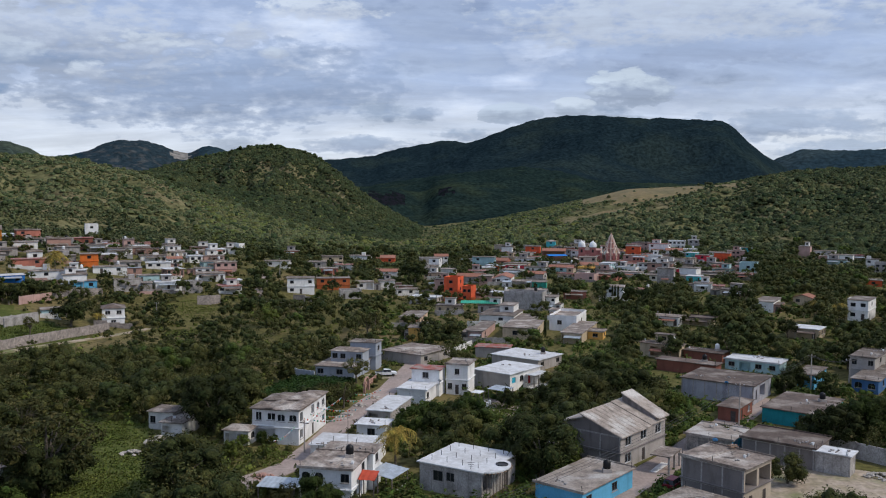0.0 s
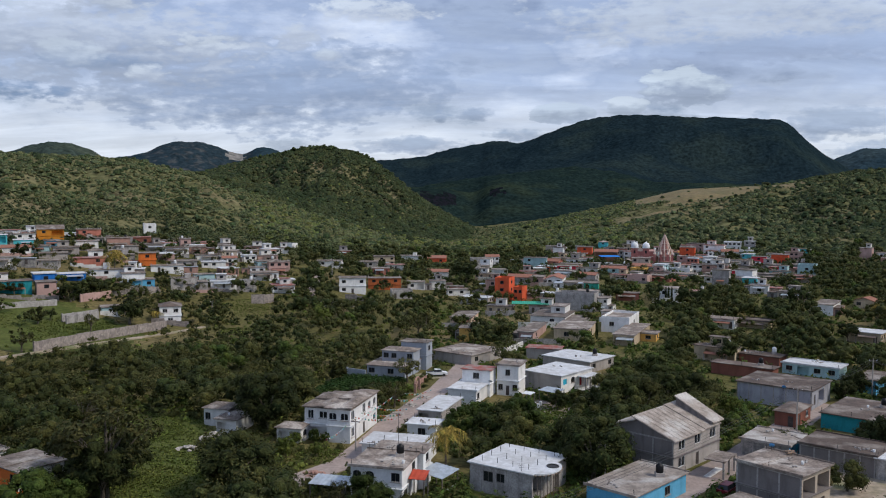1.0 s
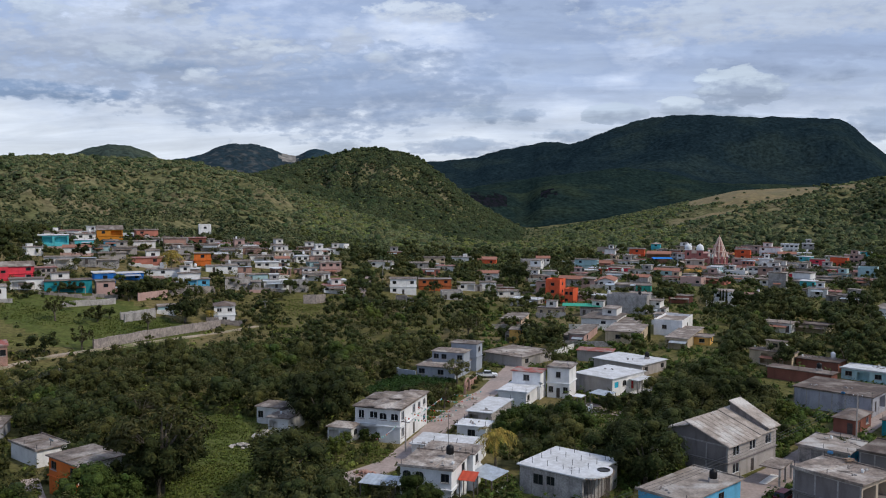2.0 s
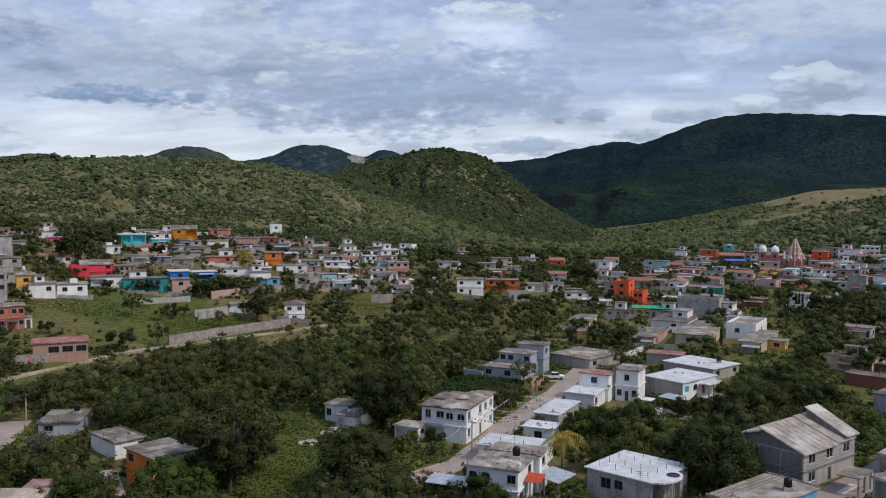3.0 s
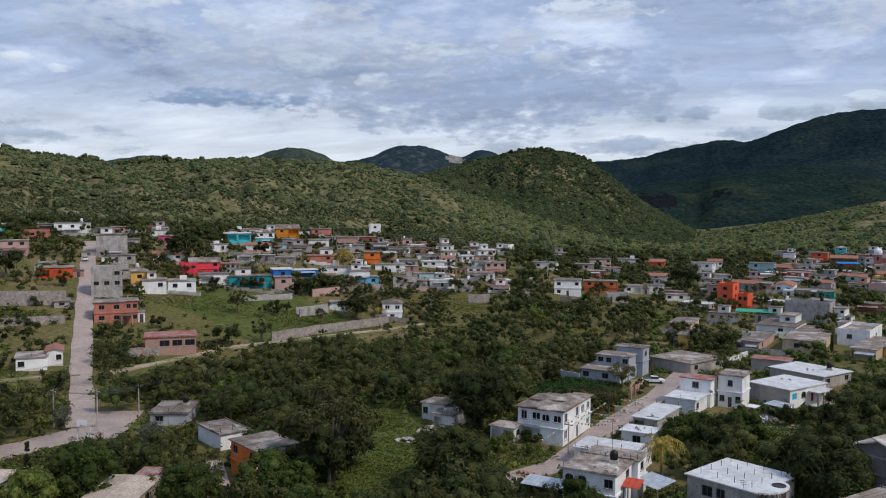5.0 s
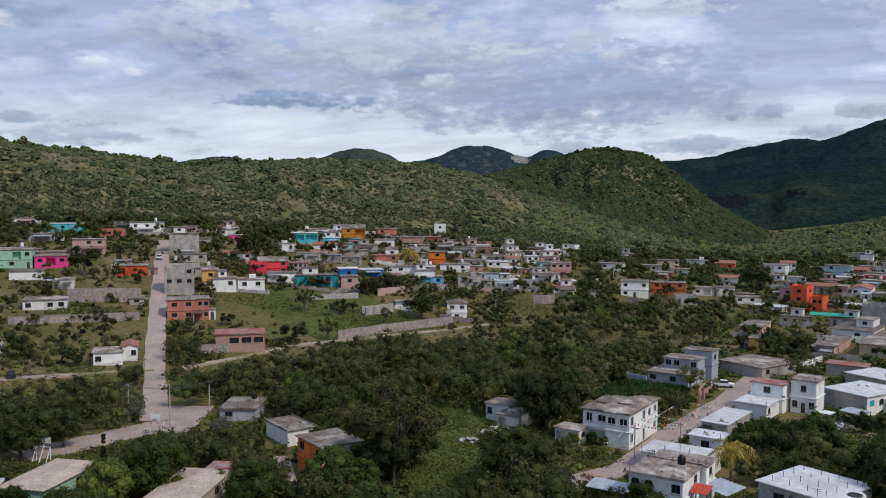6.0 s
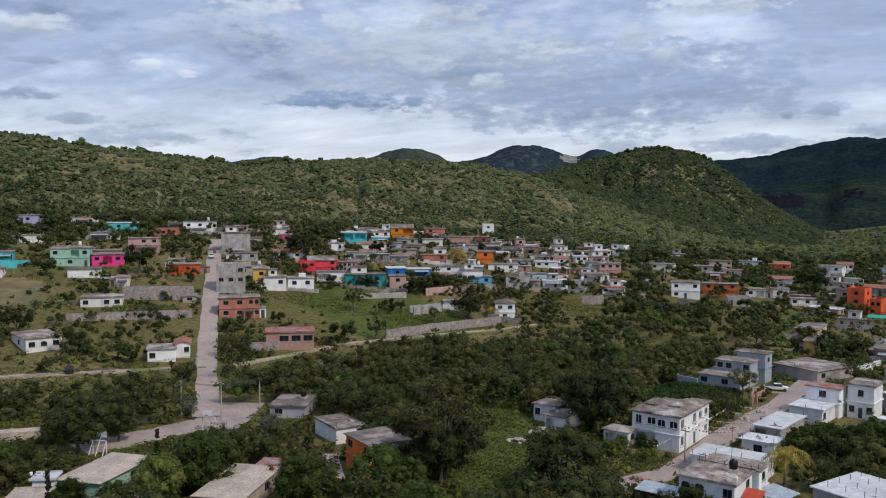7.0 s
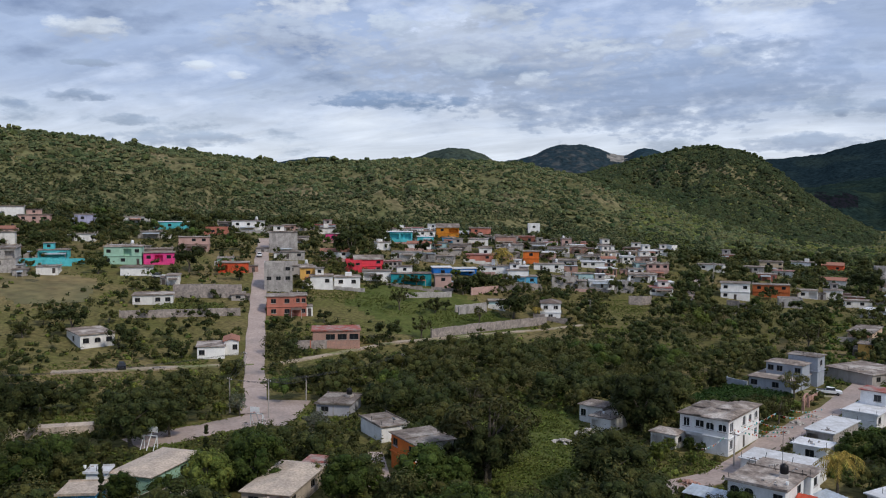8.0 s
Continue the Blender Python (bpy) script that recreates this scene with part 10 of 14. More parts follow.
wood(60, 287, 5.9, "dark")
wood(134, 348, 4.1, "mango")
wood(143, 267, 6.4, "round")
wood(161, 398, 6.3, "round")
wood(100, 273, 4.9, "dark")
wood(167, 437, 5.4, "mango")
wood(-37, 378, 8.0, "dark")
wood(172, 457, 4.9, "thin")
wood(77, 292, 6.3, "thin")
wood(189, 445, 6.5, "dark")
wood(192, 437, 6.1, "mango")
wood(160, 317, 4.7, "dark")
wood(86, 373, 4.1, "thin")
wood(43, 334, 6.8, "round")
wood(177, 466, 6.7, "dark")
wood(23, 345, 4.6, "thin")
wood(144, 388, 5.3, "round")
wood(-40, 420, 6.9, "mango")
wood(187, 461, 5.7, "dark")
wood(19, 489, 6.2, "dark")
wood(-75, 485, 6.6, "round")
wood(67, 309, 7.0, "mango")
wood(177, 457, 7.0, "dark")
wood(148, 375, 6.7, "dark")
wood(79, 351, 5.1, "thin")
wood(-57, 460, 7.8, "round")
wood(-10, 385, 4.9, "round")
wood(-16, 387, 4.3, "round")
wood(66, 305, 7.0, "round")
wood(173, 322, 4.1, "round")
wood(-41, 372, 6.9, "round")
wood(162, 419, 6.0, "dark")
wood(-66, 448, 4.5, "thin")
wood(80, 484, 8.0, "dark")
wood(194, 412, 5.2, "mango")
wood(14, 431, 4.6, "thin")
wood(136, 450, 4.3, "thin")
wood(-65, 439, 5.9, "thin")
wood(64, 342, 6.6, "round")
wood(166, 418, 5.7, "dark")
wood(139, 334, 4.1, "thin")
wood(-62, 465, 7.2, "dark")
wood(3, 350, 4.4, "dark")
wood(-73, 442, 4.1, "round")
wood(-63, 490, 5.3, "dark")
wood(132, 288, 4.1, "mango")
wood(176, 405, 5.9, "thin")
wood(-78, 485, 4.4, "mango")
wood(175, 318, 4.2, "dark")
wood(-41, 409, 5.6, "thin")
wood(56, 481, 4.6, "mango")
wood(193, 400, 6.0, "round")
wood(9, 495, 6.4, "mango")
wood(-52, 300, 6.1, "thin")
wood(-71, 403, 5.9, "dark")
wood(-56, 468, 5.8, "thin")
wood(-15, 413, 7.1, "mango")
wood(-37, 426, 5.2, "round")
wood(6, 350, 6.5, "round")
wood(124, 324, 6.5, "dark")
wood(-50, 331, 4.2, "mango")
wood(-23, 380, 4.8, "mango")
wood(194, 446, 4.6, "dark")
wood(-33, 380, 6.5, "dark")
wood(10, 398, 7.2, "dark")
wood(-35, 439, 7.3, "mango")
wood(225, 435, 5.8, "round")
wood(-27, 385, 5.0, "dark")
wood(164, 354, 6.4, "dark")
wood(9, 427, 5.9, "dark")
wood(186, 432, 5.0, "thin")
wood(167, 465, 6.7, "dark")
wood(225, 416, 6.6, "dark")
wood(146, 279, 6.2, "dark")
wood(155, 466, 4.8, "mango")
wood(-12, 453, 6.1, "dark")
wood(-70, 479, 4.4, "round")
wood(124, 347, 6.1, "thin")
wood(-3, 429, 5.2, "dark")
wood(191, 455, 4.6, "dark")
wood(166, 370, 7.9, "round")
wood(-11, 464, 5.2, "mango")
wood(150, 378, 4.6, "dark")
wood(84, 453, 5.0, "thin")
wood(-24, 301, 7.1, "round")
wood(78, 299, 6.5, "round")
wood(231, 441, 4.0, "mango")
wood(-70, 433, 4.3, "dark")
wood(218, 420, 5.1, "round")
wood(141, 324, 7.0, "thin")
wood(95, 335, 4.7, "dark")
wood(27, 472, 4.7, "round")
wood(153, 387, 5.5, "mango")
wood(-76, 459, 5.3, "dark")
wood(9, 476, 6.0, "thin")
wood(178, 378, 5.7, "thin")
wood(-32, 288, 6.9, "dark")
wood(-43, 402, 4.0, "thin")
wood(-48, 311, 4.7, "round")
wood(-81, 491, 7.0, "round")
wood(-35, 432, 7.0, "round")
wood(26, 390, 5.2, "thin")
wood(-15, 382, 7.5, "dark")
wood(169, 364, 7.9, "dark")
wood(-28, 291, 4.3, "mango")
wood(188, 364, 4.5, "round")
wood(180, 425, 7.2, "round")
wood(65, 465, 4.5, "round")
wood(127, 325, 4.9, "mango")
wood(-21, 302, 4.6, "dark")
wood(-38, 402, 4.6, "dark")
wood(193, 456, 5.8, "dark")
wood(-5, 495, 6.2, "mango")
wood(169, 409, 7.9, "round")
wood(170, 317, 6.6, "round")
wood(85, 366, 5.8, "round")
wood(165, 399, 6.1, "round")
wood(-39, 435, 5.2, "round")
wood(-48, 376, 5.6, "round")
wood(56, 354, 4.9, "round")
wood(-11, 485, 4.4, "round")
wood(-56, 388, 4.2, "mango")
wood(127, 377, 4.3, "dark")
wood(49, 347, 6.6, "round")
wood(-38, 413, 4.4, "dark")
wood(163, 297, 4.9, "dark")
wood(-55, 453, 5.5, "thin")
wood(-48, 298, 7.0, "round")
wood(177, 389, 5.1, "dark")
wood(240, 436, 4.1, "round")
wood(96, 285, 7.8, "round")
wood(192, 377, 5.8, "round")
wood(79, 285, 5.5, "mango")
wood(-21, 456, 6.0, "dark")
wood(181, 402, 7.5, "dark")
wood(26, 491, 5.1, "dark")
wood(197, 389, 4.2, "dark")
wood(134, 345, 6.5, "mango")
wood(78, 304, 6.4, "round")
wood(173, 392, 4.6, "mango")
wood(191, 405, 5.1, "thin")
wood(-18, 389, 4.7, "dark")
wood(177, 398, 7.0, "round")
wood(178, 460, 5.1, "round")
wood(-56, 488, 4.1, "dark")
wood(43, 497, 4.8, "mango")
wood(-67, 412, 5.4, "thin")
wood(-29, 328, 4.7, "dark")
wood(229, 426, 4.4, "mango")
wood(151, 294, 6.8, "mango")
wood(143, 382, 5.9, "round")
wood(62, 345, 5.2, "dark")
wood(162, 375, 6.4, "dark")
wood(161, 386, 4.1, "round")
wood(-51, 452, 6.5, "dark")
wood(148, 288, 4.5, "mango")
wood(-54, 414, 5.0, "dark")
wood(20, 350, 4.2, "mango")
wood(-42, 442, 5.2, "dark")
wood(194, 361, 7.5, "round")
wood(-68, 404, 6.3, "round")
wood(-64, 485, 6.5, "round")
wood(187, 377, 4.2, "round")
wood(162, 426, 5.6, "thin")
wood(-8, 486, 7.2, "round")
wood(172, 404, 6.8, "dark")
wood(-42, 422, 4.2, "dark")
wood(-46, 295, 5.3, "mango")
wood(73, 471, 5.0, "round")
wood(8, 489, 5.8, "dark")
wood(-45, 438, 4.6, "round")
wood(-2, 469, 4.0, "thin")
wood(161, 401, 4.4, "dark")
wood(-53, 473, 4.2, "mango")
wood(94, 340, 4.6, "mango")
wood(-29, 330, 4.3, "dark")
wood(-41, 389, 4.8, "round")
wood(137, 336, 7.1, "mango")
wood(56, 469, 4.4, "dark")
wood(-14, 451, 7.3, "mango")
wood(149, 281, 4.8, "dark")
wood(-32, 376, 5.3, "dark")
wood(153, 308, 6.6, "round")
wood(5, 468, 6.4, "dark")
wood(-77, 472, 6.4, "round")
wood(67, 288, 5.8, "dark")
wood(-14, 441, 7.7, "dark")
wood(45, 339, 6.4, "round")
wood(153, 424, 5.7, "dark")
wood(91, 357, 4.1, "thin")
wood(7, 366, 6.3, "dark")
wood(-33, 405, 6.2, "thin")
wood(-62, 391, 7.4, "dark")
wood(-52, 304, 6.2, "mango")
wood(68, 466, 5.6, "thin")
wood(180, 333, 5.2, "thin")
wood(-36, 461, 6.8, "mango")
wood(-38, 478, 5.8, "thin")
wood(-29, 324, 4.1, "round")
wood(-79, 478, 7.5, "dark")
wood(120, 484, 6.2, "mango")
wood(71, 337, 7.2, "round")
wood(-1, 350, 4.4, "dark")
wood(8, 439, 7.9, "thin")
wood(196, 420, 4.4, "dark")
wood(183, 405, 6.7, "round")
wood(169, 313, 5.7, "thin")
wood(60, 391, 4.0, "dark")
wood(-16, 428, 7.4, "round")
wood(54, 349, 6.1, "round")
wood(-37, 423, 5.8, "mango")
wood(-68, 391, 5.4, "dark")
wood(57, 332, 5.7, "thin")
wood(28, 487, 6.8, "dark")
wood(125, 413, 4.1, "dark")
wood(-13, 496, 5.4, "thin")
wood(184, 384, 6.4, "dark")
wood(177, 368, 4.5, "dark")
wood(209, 418, 5.3, "round")
wood(7, 417, 4.5, "round")
wood(145, 436, 4.7, "thin")
wood(52, 412, 4.8, "round")
wood(82, 317, 5.3, "round")
wood(-44, 388, 5.3, "round")
wood(-16, 482, 5.0, "dark")
wood(-37, 367, 4.8, "round")
wood(-63, 358, 4.1, "dark")
wood(163, 395, 7.4, "dark")
wood(-2, 419, 4.8, "round")
wood(141, 371, 6.6, "round")
wood(132, 354, 7.5, "round")
wood(-5, 374, 5.7, "thin")
wood(-68, 473, 7.8, "round")
wood(148, 357, 5.4, "thin")
wood(-32, 394, 5.9, "round")
wood(180, 386, 6.2, "round")
wood(20, 496, 4.2, "round")
wood(-55, 473, 6.2, "round")
wood(135, 295, 6.3, "thin")
wood(-75, 482, 5.3, "mango")
wood(-63, 430, 6.3, "round")
wood(184, 427, 5.6, "dark")
wood(117, 267, 4.2, "dark")
wood(143, 430, 7.2, "dark")
wood(118, 319, 6.6, "round")
wood(224, 425, 4.6, "round")
wood(156, 338, 6.3, "dark")
wood(5, 499, 6.3, "round")
wood(-6, 356, 6.0, "round")
wood(-38, 303, 5.9, "mango")
wood(116, 427, 6.1, "round")
wood(69, 436, 4.7, "thin")
wood(-65, 469, 7.5, "thin")
wood(170, 352, 7.9, "mango")
wood(-13, 461, 5.2, "dark")
wood(-59, 361, 5.9, "mango")
wood(-12, 432, 4.5, "mango")
wood(150, 353, 4.7, "round")
wood(123, 353, 4.6, "round")
wood(145, 342, 6.9, "dark")
wood(13, 442, 4.5, "round")
wood(162, 452, 4.7, "round")
wood(82, 493, 6.9, "thin")
wood(-31, 402, 5.9, "dark")
wood(-6, 490, 6.1, "thin")
wood(-20, 339, 5.2, "dark")
wood(103, 378, 5.3, "mango")
wood(147, 464, 4.8, "round")
wood(36, 373, 7.1, "dark")
wood(117, 321, 5.5, "round")
wood(57, 315, 5.2, "thin")
wood(158, 390, 5.5, "round")
wood(159, 474, 5.7, "round")
wood(192, 433, 4.0, "dark")
wood(76, 372, 6.2, "dark")
wood(134, 367, 6.3, "thin")
wood(89, 381, 4.7, "mango")
wood(173, 384, 7.1, "round")
wood(-54, 373, 6.5, "round")
wood(184, 438, 5.0, "round")
wood(0, 393, 4.0, "dark")
wood(-64, 374, 6.9, "mango")
wood(-6, 364, 5.8, "mango")
wood(-81, 483, 4.9, "dark")
wood(204, 423, 7.1, "round")
wood(-15, 469, 6.9, "round")
wood(-244, 287, 4.1, "mango")
wood(-336, 295, 3.7, "round")
wood(-218, 329, 6.1, "thin")
wood(-91, 380, 4.2, "thin")
wood(-185, 287, 4.0, "dark")
wood(-231, 328, 4.9, "dark")
wood(-134, 410, 3.6, "dark")
wood(-256, 211, 3.7, "round")
wood(-363, 264, 6.1, "round")
wood(-264, 259, 5.7, "round")
wood(-71, 375, 5.0, "mango")
wood(-333, 295, 4.2, "thin")
wood(-215, 311, 5.3, "round")
wood(-206, 221, 4.5, "round")
wood(-301, 310, 4.4, "round")
wood(-63, 306, 4.0, "thin")
wood(-285, 296, 6.5, "mango")
wood(-235, 256, 4.4, "round")
wood(-66, 401, 6.0, "round")
wood(-278, 223, 6.5, "dark")
wood(-137, 428, 6.3, "thin")
wood(-232, 202, 4.8, "thin")
wood(-88, 417, 4.3, "dark")
wood(-358, 269, 6.9, "round")
wood(-287, 194, 6.6, "mango")
wood(-276, 340, 4.9, "round")
wood(-187, 395, 3.8, "round")
wood(-189, 397, 5.8, "mango")
wood(-191, 313, 4.7, "dark")
wood(-297, 215, 4.1, "dark")
wood(-271, 345, 5.2, "round")
wood(-291, 321, 5.8, "round")
wood(-177, 407, 3.6, "mango")
wood(-267, 319, 4.0, "round")
wood(-147, 284, 5.0, "mango")
wood(-217, 336, 5.0, "round")
wood(-228, 355, 6.2, "mango")
wood(-280, 207, 5.8, "round")
wood(-310, 211, 4.9, "dark")
wood(-345, 282, 7.0, "mango")
wood(-254, 208, 6.3, "mango")
wood(-288, 326, 4.4, "round")
wood(-76, 344, 6.1, "round")
wood(-95, 426, 5.0, "round")
wood(-288, 252, 6.3, "dark")
wood(-322, 244, 4.3, "dark")
wood(-283, 269, 5.4, "mango")
wood(-240, 263, 5.1, "round")
wood(-296, 329, 6.7, "round")
wood(-244, 300, 3.7, "dark")
wood(-304, 261, 4.9, "mango")
wood(-93, 391, 4.8, "mango")
wood(-258, 360, 3.6, "mango")
wood(-230, 370, 6.5, "thin")
wood(-81, 436, 4.8, "dark")
wood(-331, 282, 3.7, "thin")
wood(-254, 361, 6.6, "round")
wood(-334, 283, 4.3, "round")
wood(-250, 206, 5.0, "thin")
wood(-208, 396, 6.3, "thin")
wood(-282, 242, 4.7, "round")
wood(-69, 293, 6.9, "dark")
wood(-236, 270, 6.2, "round")
wood(-211, 309, 5.5, "dark")
wood(-62, 386, 5.0, "thin")
wood(-134, 276, 4.6, "round")
wood(-359, 242, 6.2, "mango")
wood(-182, 289, 4.4, "thin")
wood(-313, 241, 5.7, "round")
wood(-121, 326, 5.1, "thin")
wood(-120, 312, 5.3, "dark")
wood(-264, 218, 5.1, "mango")
wood(-332, 220, 4.0, "dark")
wood(-185, 282, 6.5, "dark")
wood(-234, 360, 5.8, "thin")
wood(-323, 219, 4.9, "round")
wood(-137, 285, 5.7, "mango")
wood(-219, 324, 6.4, "dark")
wood(-294, 276, 6.8, "dark")
wood(-297, 310, 3.8, "thin")
wood(-282, 240, 4.2, "round")
wood(-69, 428, 5.0, "mango")
wood(-350, 257, 5.1, "mango")
wood(-209, 281, 4.1, "round")
wood(-224, 379, 4.2, "mango")
wood(-179, 276, 6.2, "thin")
wood(-57, 368, 5.0, "dark")
wood(-88, 398, 4.4, "thin")
wood(-322, 310, 3.8, "dark")
wood(-145, 425, 3.5, "dark")
wood(-184, 289, 4.8, "dark")
wood(-85, 350, 4.3, "round")
wood(-54, 305, 5.2, "mango")
wood(-131, 294, 6.5, "mango")
wood(-62, 377, 4.6, "dark")
wood(-330, 260, 6.3, "mango")
wood(-319, 215, 3.9, "mango")
wood(-291, 247, 6.2, "dark")
wood(-235, 313, 4.0, "dark")
wood(-87, 405, 5.0, "thin")
wood(-125, 412, 3.5, "round")
wood(-142, 275, 5.4, "round")
wood(-130, 429, 4.4, "dark")
wood(-281, 268, 3.5, "thin")
wood(-310, 312, 6.9, "round")
wood(-274, 231, 6.9, "round")
wood(-280, 349, 5.2, "mango")
wood(-230, 363, 5.6, "round")
wood(-377, 245, 3.6, "dark")
wood(-246, 368, 4.5, "thin")
wood(-334, 289, 5.6, "mango")
wood(-329, 219, 5.1, "thin")
wood(-265, 221, 4.4, "round")
wood(-252, 355, 6.3, "thin")
wood(-329, 300, 5.0, "round")
wood(-261, 338, 6.6, "round")
wood(-238, 378, 5.8, "dark")
wood(-282, 335, 3.9, "dark")
wood(-359, 261, 4.7, "dark")
wood(-44, 301, 4.8, "mango")
wood(-69, 319, 5.6, "round")
wood(-125, 414, 4.8, "round")
wood(-200, 291, 4.2, "mango")
wood(-357, 235, 4.8, "dark")
wood(-294, 219, 4.3, "thin")
wood(-320, 217, 5.8, "mango")
wood(-87, 410, 4.8, "mango")
wood(-294, 196, 5.2, "dark")
wood(-122, 310, 5.5, "round")
wood(-310, 319, 6.2, "dark")
wood(-124, 277, 6.4, "dark")
wood(-255, 262, 5.2, "mango")
wood(-224, 318, 4.3, "round")
wood(-215, 247, 3.9, "dark")
wood(-324, 245, 4.2, "mango")
wood(-255, 259, 5.9, "round")
wood(-221, 299, 4.9, "dark")
wood(-256, 237, 5.9, "thin")
wood(-286, 227, 4.7, "round")
wood(-343, 286, 3.5, "round")
wood(-292, 227, 5.4, "mango")
wood(-100, 438, 4.2, "thin")
wood(-141, 350, 4.6, "round")
wood(-357, 266, 5.9, "dark")
wood(-83, 351, 5.0, "round")
wood(-110, 433, 3.9, "thin")
wood(-257, 261, 4.8, "thin")
wood(-367, 257, 6.7, "round")
wood(-320, 277, 6.2, "dark")
wood(-135, 280, 5.2, "dark")
wood(-204, 220, 4.3, "dark")
wood(-75, 406, 5.0, "dark")
wood(-47, 301, 3.5, "round")
wood(-308, 256, 5.4, "round")
wood(-234, 261, 6.6, "mango")
wood(-270, 269, 5.3, "round")
wood(-330, 229, 6.1, "thin")
wood(-45, 299, 5.9, "dark")
wood(-66, 345, 5.7, "round")
wood(-297, 319, 6.1, "dark")
wood(-302, 320, 3.7, "round")
wood(-125, 290, 4.7, "thin")
wood(-318, 240, 5.6, "dark")
wood(-159, 315, 4.8, "thin")
wood(-241, 306, 3.6, "mango")
wood(-71, 415, 5.6, "thin")
wood(-126, 431, 3.7, "dark")
wood(-249, 301, 5.4, "thin")
wood(-94, 309, 4.7, "round")
wood(-343, 237, 4.4, "dark")
wood(-315, 243, 5.2, "dark")
wood(-212, 305, 4.2, "thin")
wood(-309, 297, 5.6, "dark")
wood(-370, 253, 4.7, "dark")
wood(-93, 412, 5.7, "round")
wood(-123, 412, 3.7, "round")
wood(-266, 198, 5.3, "round")
wood(-192, 296, 6.5, "thin")
wood(-205, 276, 3.7, "thin")
wood(-233, 288, 6.8, "round")
wood(-343, 234, 4.7, "round")
wood(-197, 291, 6.1, "dark")
wood(-297, 248, 6.0, "thin")
wood(-324, 278, 6.0, "dark")
wood(-290, 230, 6.0, "thin")
wood(-220, 252, 5.2, "round")
wood(-84, 319, 5.8, "round")
wood(-351, 260, 7.0, "round")
wood(-111, 370, 3.9, "thin")
wood(-267, 321, 5.2, "dark")
wood(-210, 392, 3.6, "round")
wood(-160, 409, 5.7, "dark")
wood(-277, 295, 6.2, "round")
wood(-273, 224, 3.6, "thin")
wood(-71, 427, 4.5, "dark")
wood(-336, 279, 6.0, "round")
wood(-97, 406, 3.6, "dark")
wood(-176, 250, 5.6, "round")
wood(-332, 224, 3.9, "mango")
wood(-86, 430, 6.5, "thin")
wood(-341, 276, 4.4, "dark")
wood(-282, 334, 4.6, "dark")
wood(-232, 351, 4.9, "thin")
wood(-308, 208, 6.9, "round")
wood(-75, 299, 4.4, "thin")
wood(-309, 260, 3.7, "round")
wood(-315, 248, 6.3, "thin")
wood(-89, 375, 3.6, "dark")
wood(-296, 270, 3.9, "dark")
wood(-279, 251, 4.3, "mango")
wood(-160, 407, 6.3, "mango")
wood(-297, 193, 6.8, "dark")
wood(-58, 380, 3.5, "dark")
wood(-274, 351, 6.0, "mango")
wood(-328, 284, 6.8, "mango")
wood(-126, 410, 4.8, "round")
wood(-318, 275, 4.1, "thin")
wood(-331, 289, 4.3, "thin")
wood(-331, 284, 6.0, "thin")
wood(-267, 213, 4.1, "round")
wood(-96, 432, 6.8, "dark")
wood(-307, 237, 3.9, "thin")
wood(-268, 220, 3.8, "round")
wood(-309, 249, 4.1, "round")
wood(-182, 271, 4.2, "dark")
wood(-232, 357, 6.6, "dark")
wood(-113, 286, 6.6, "thin")
wood(-349, 234, 6.9, "round")
wood(-278, 185, 3.7, "thin")
wood(-260, 354, 3.9, "dark")
wood(-57, 311, 4.0, "thin")
wood(-237, 339, 4.1, "thin")
wood(-305, 222, 5.8, "dark")
wood(-291, 274, 5.7, "mango")
wood(-300, 260, 4.5, "dark")
wood(-319, 252, 4.3, "round")
wood(-297, 228, 5.9, "dark")
wood(-269, 237, 6.9, "round")
wood(-275, 201, 5.5, "thin")
wood(-285, 320, 6.4, "dark")
wood(-109, 419, 6.0, "thin")
wood(-336, 240, 4.6, "round")
wood(-73, 342, 4.8, "round")
wood(-264, 173, 5.5, "round")
wood(-147, 323, 5.1, "dark")
wood(-229, 280, 3.6, "thin")
wood(-258, 289, 5.6, "round")
wood(-152, 417, 6.4, "dark")
wood(-277, 329, 5.4, "dark")
wood(-299, 331, 5.5, "round")
wood(-205, 312, 3.8, "dark")
wood(-292, 330, 7.0, "round")
wood(-89, 425, 6.7, "dark")
wood(-278, 342, 4.5, "dark")
wood(-132, 397, 6.0, "round")
wood(-65, 378, 4.7, "thin")
wood(-163, 357, 4.4, "thin")
wood(-295, 338, 5.7, "dark")
wood(-291, 336, 4.2, "round")
wood(-297, 235, 4.7, "round")
wood(-283, 187, 5.5, "round")
wood(-61, 379, 4.9, "round")
wood(-156, 418, 4.8, "thin")
wood(-289, 196, 5.2, "round")
wood(-112, 283, 3.9, "mango")
wood(-193, 398, 6.6, "round")
wood(-213, 316, 5.5, "dark")
wood(-211, 325, 4.1, "round")
wood(-148, 421, 6.7, "thin")
wood(-233, 381, 4.9, "round")
wood(-264, 337, 5.0, "round")
wood(-232, 313, 3.6, "dark")
wood(-190, 257, 6.7, "thin")
wood(-315, 257, 4.6, "thin")
wood(-317, 315, 6.0, "thin")
wood(-266, 333, 6.2, "dark")
wood(-128, 290, 4.4, "mango")
wood(-76, 322, 4.5, "dark")
wood(-248, 203, 3.6, "round")
wood(-276, 334, 4.2, "thin")
wood(-310, 253, 5.3, "mango")
wood(-286, 341, 4.5, "thin")
wood(-64, 361, 5.7, "thin")
wood(-134, 367, 4.8, "thin")
wood(-335, 235, 4.8, "round")
wood(-97, 304, 5.6, "thin")
wood(-316, 214, 4.8, "dark")
wood(-348, 261, 6.1, "dark")
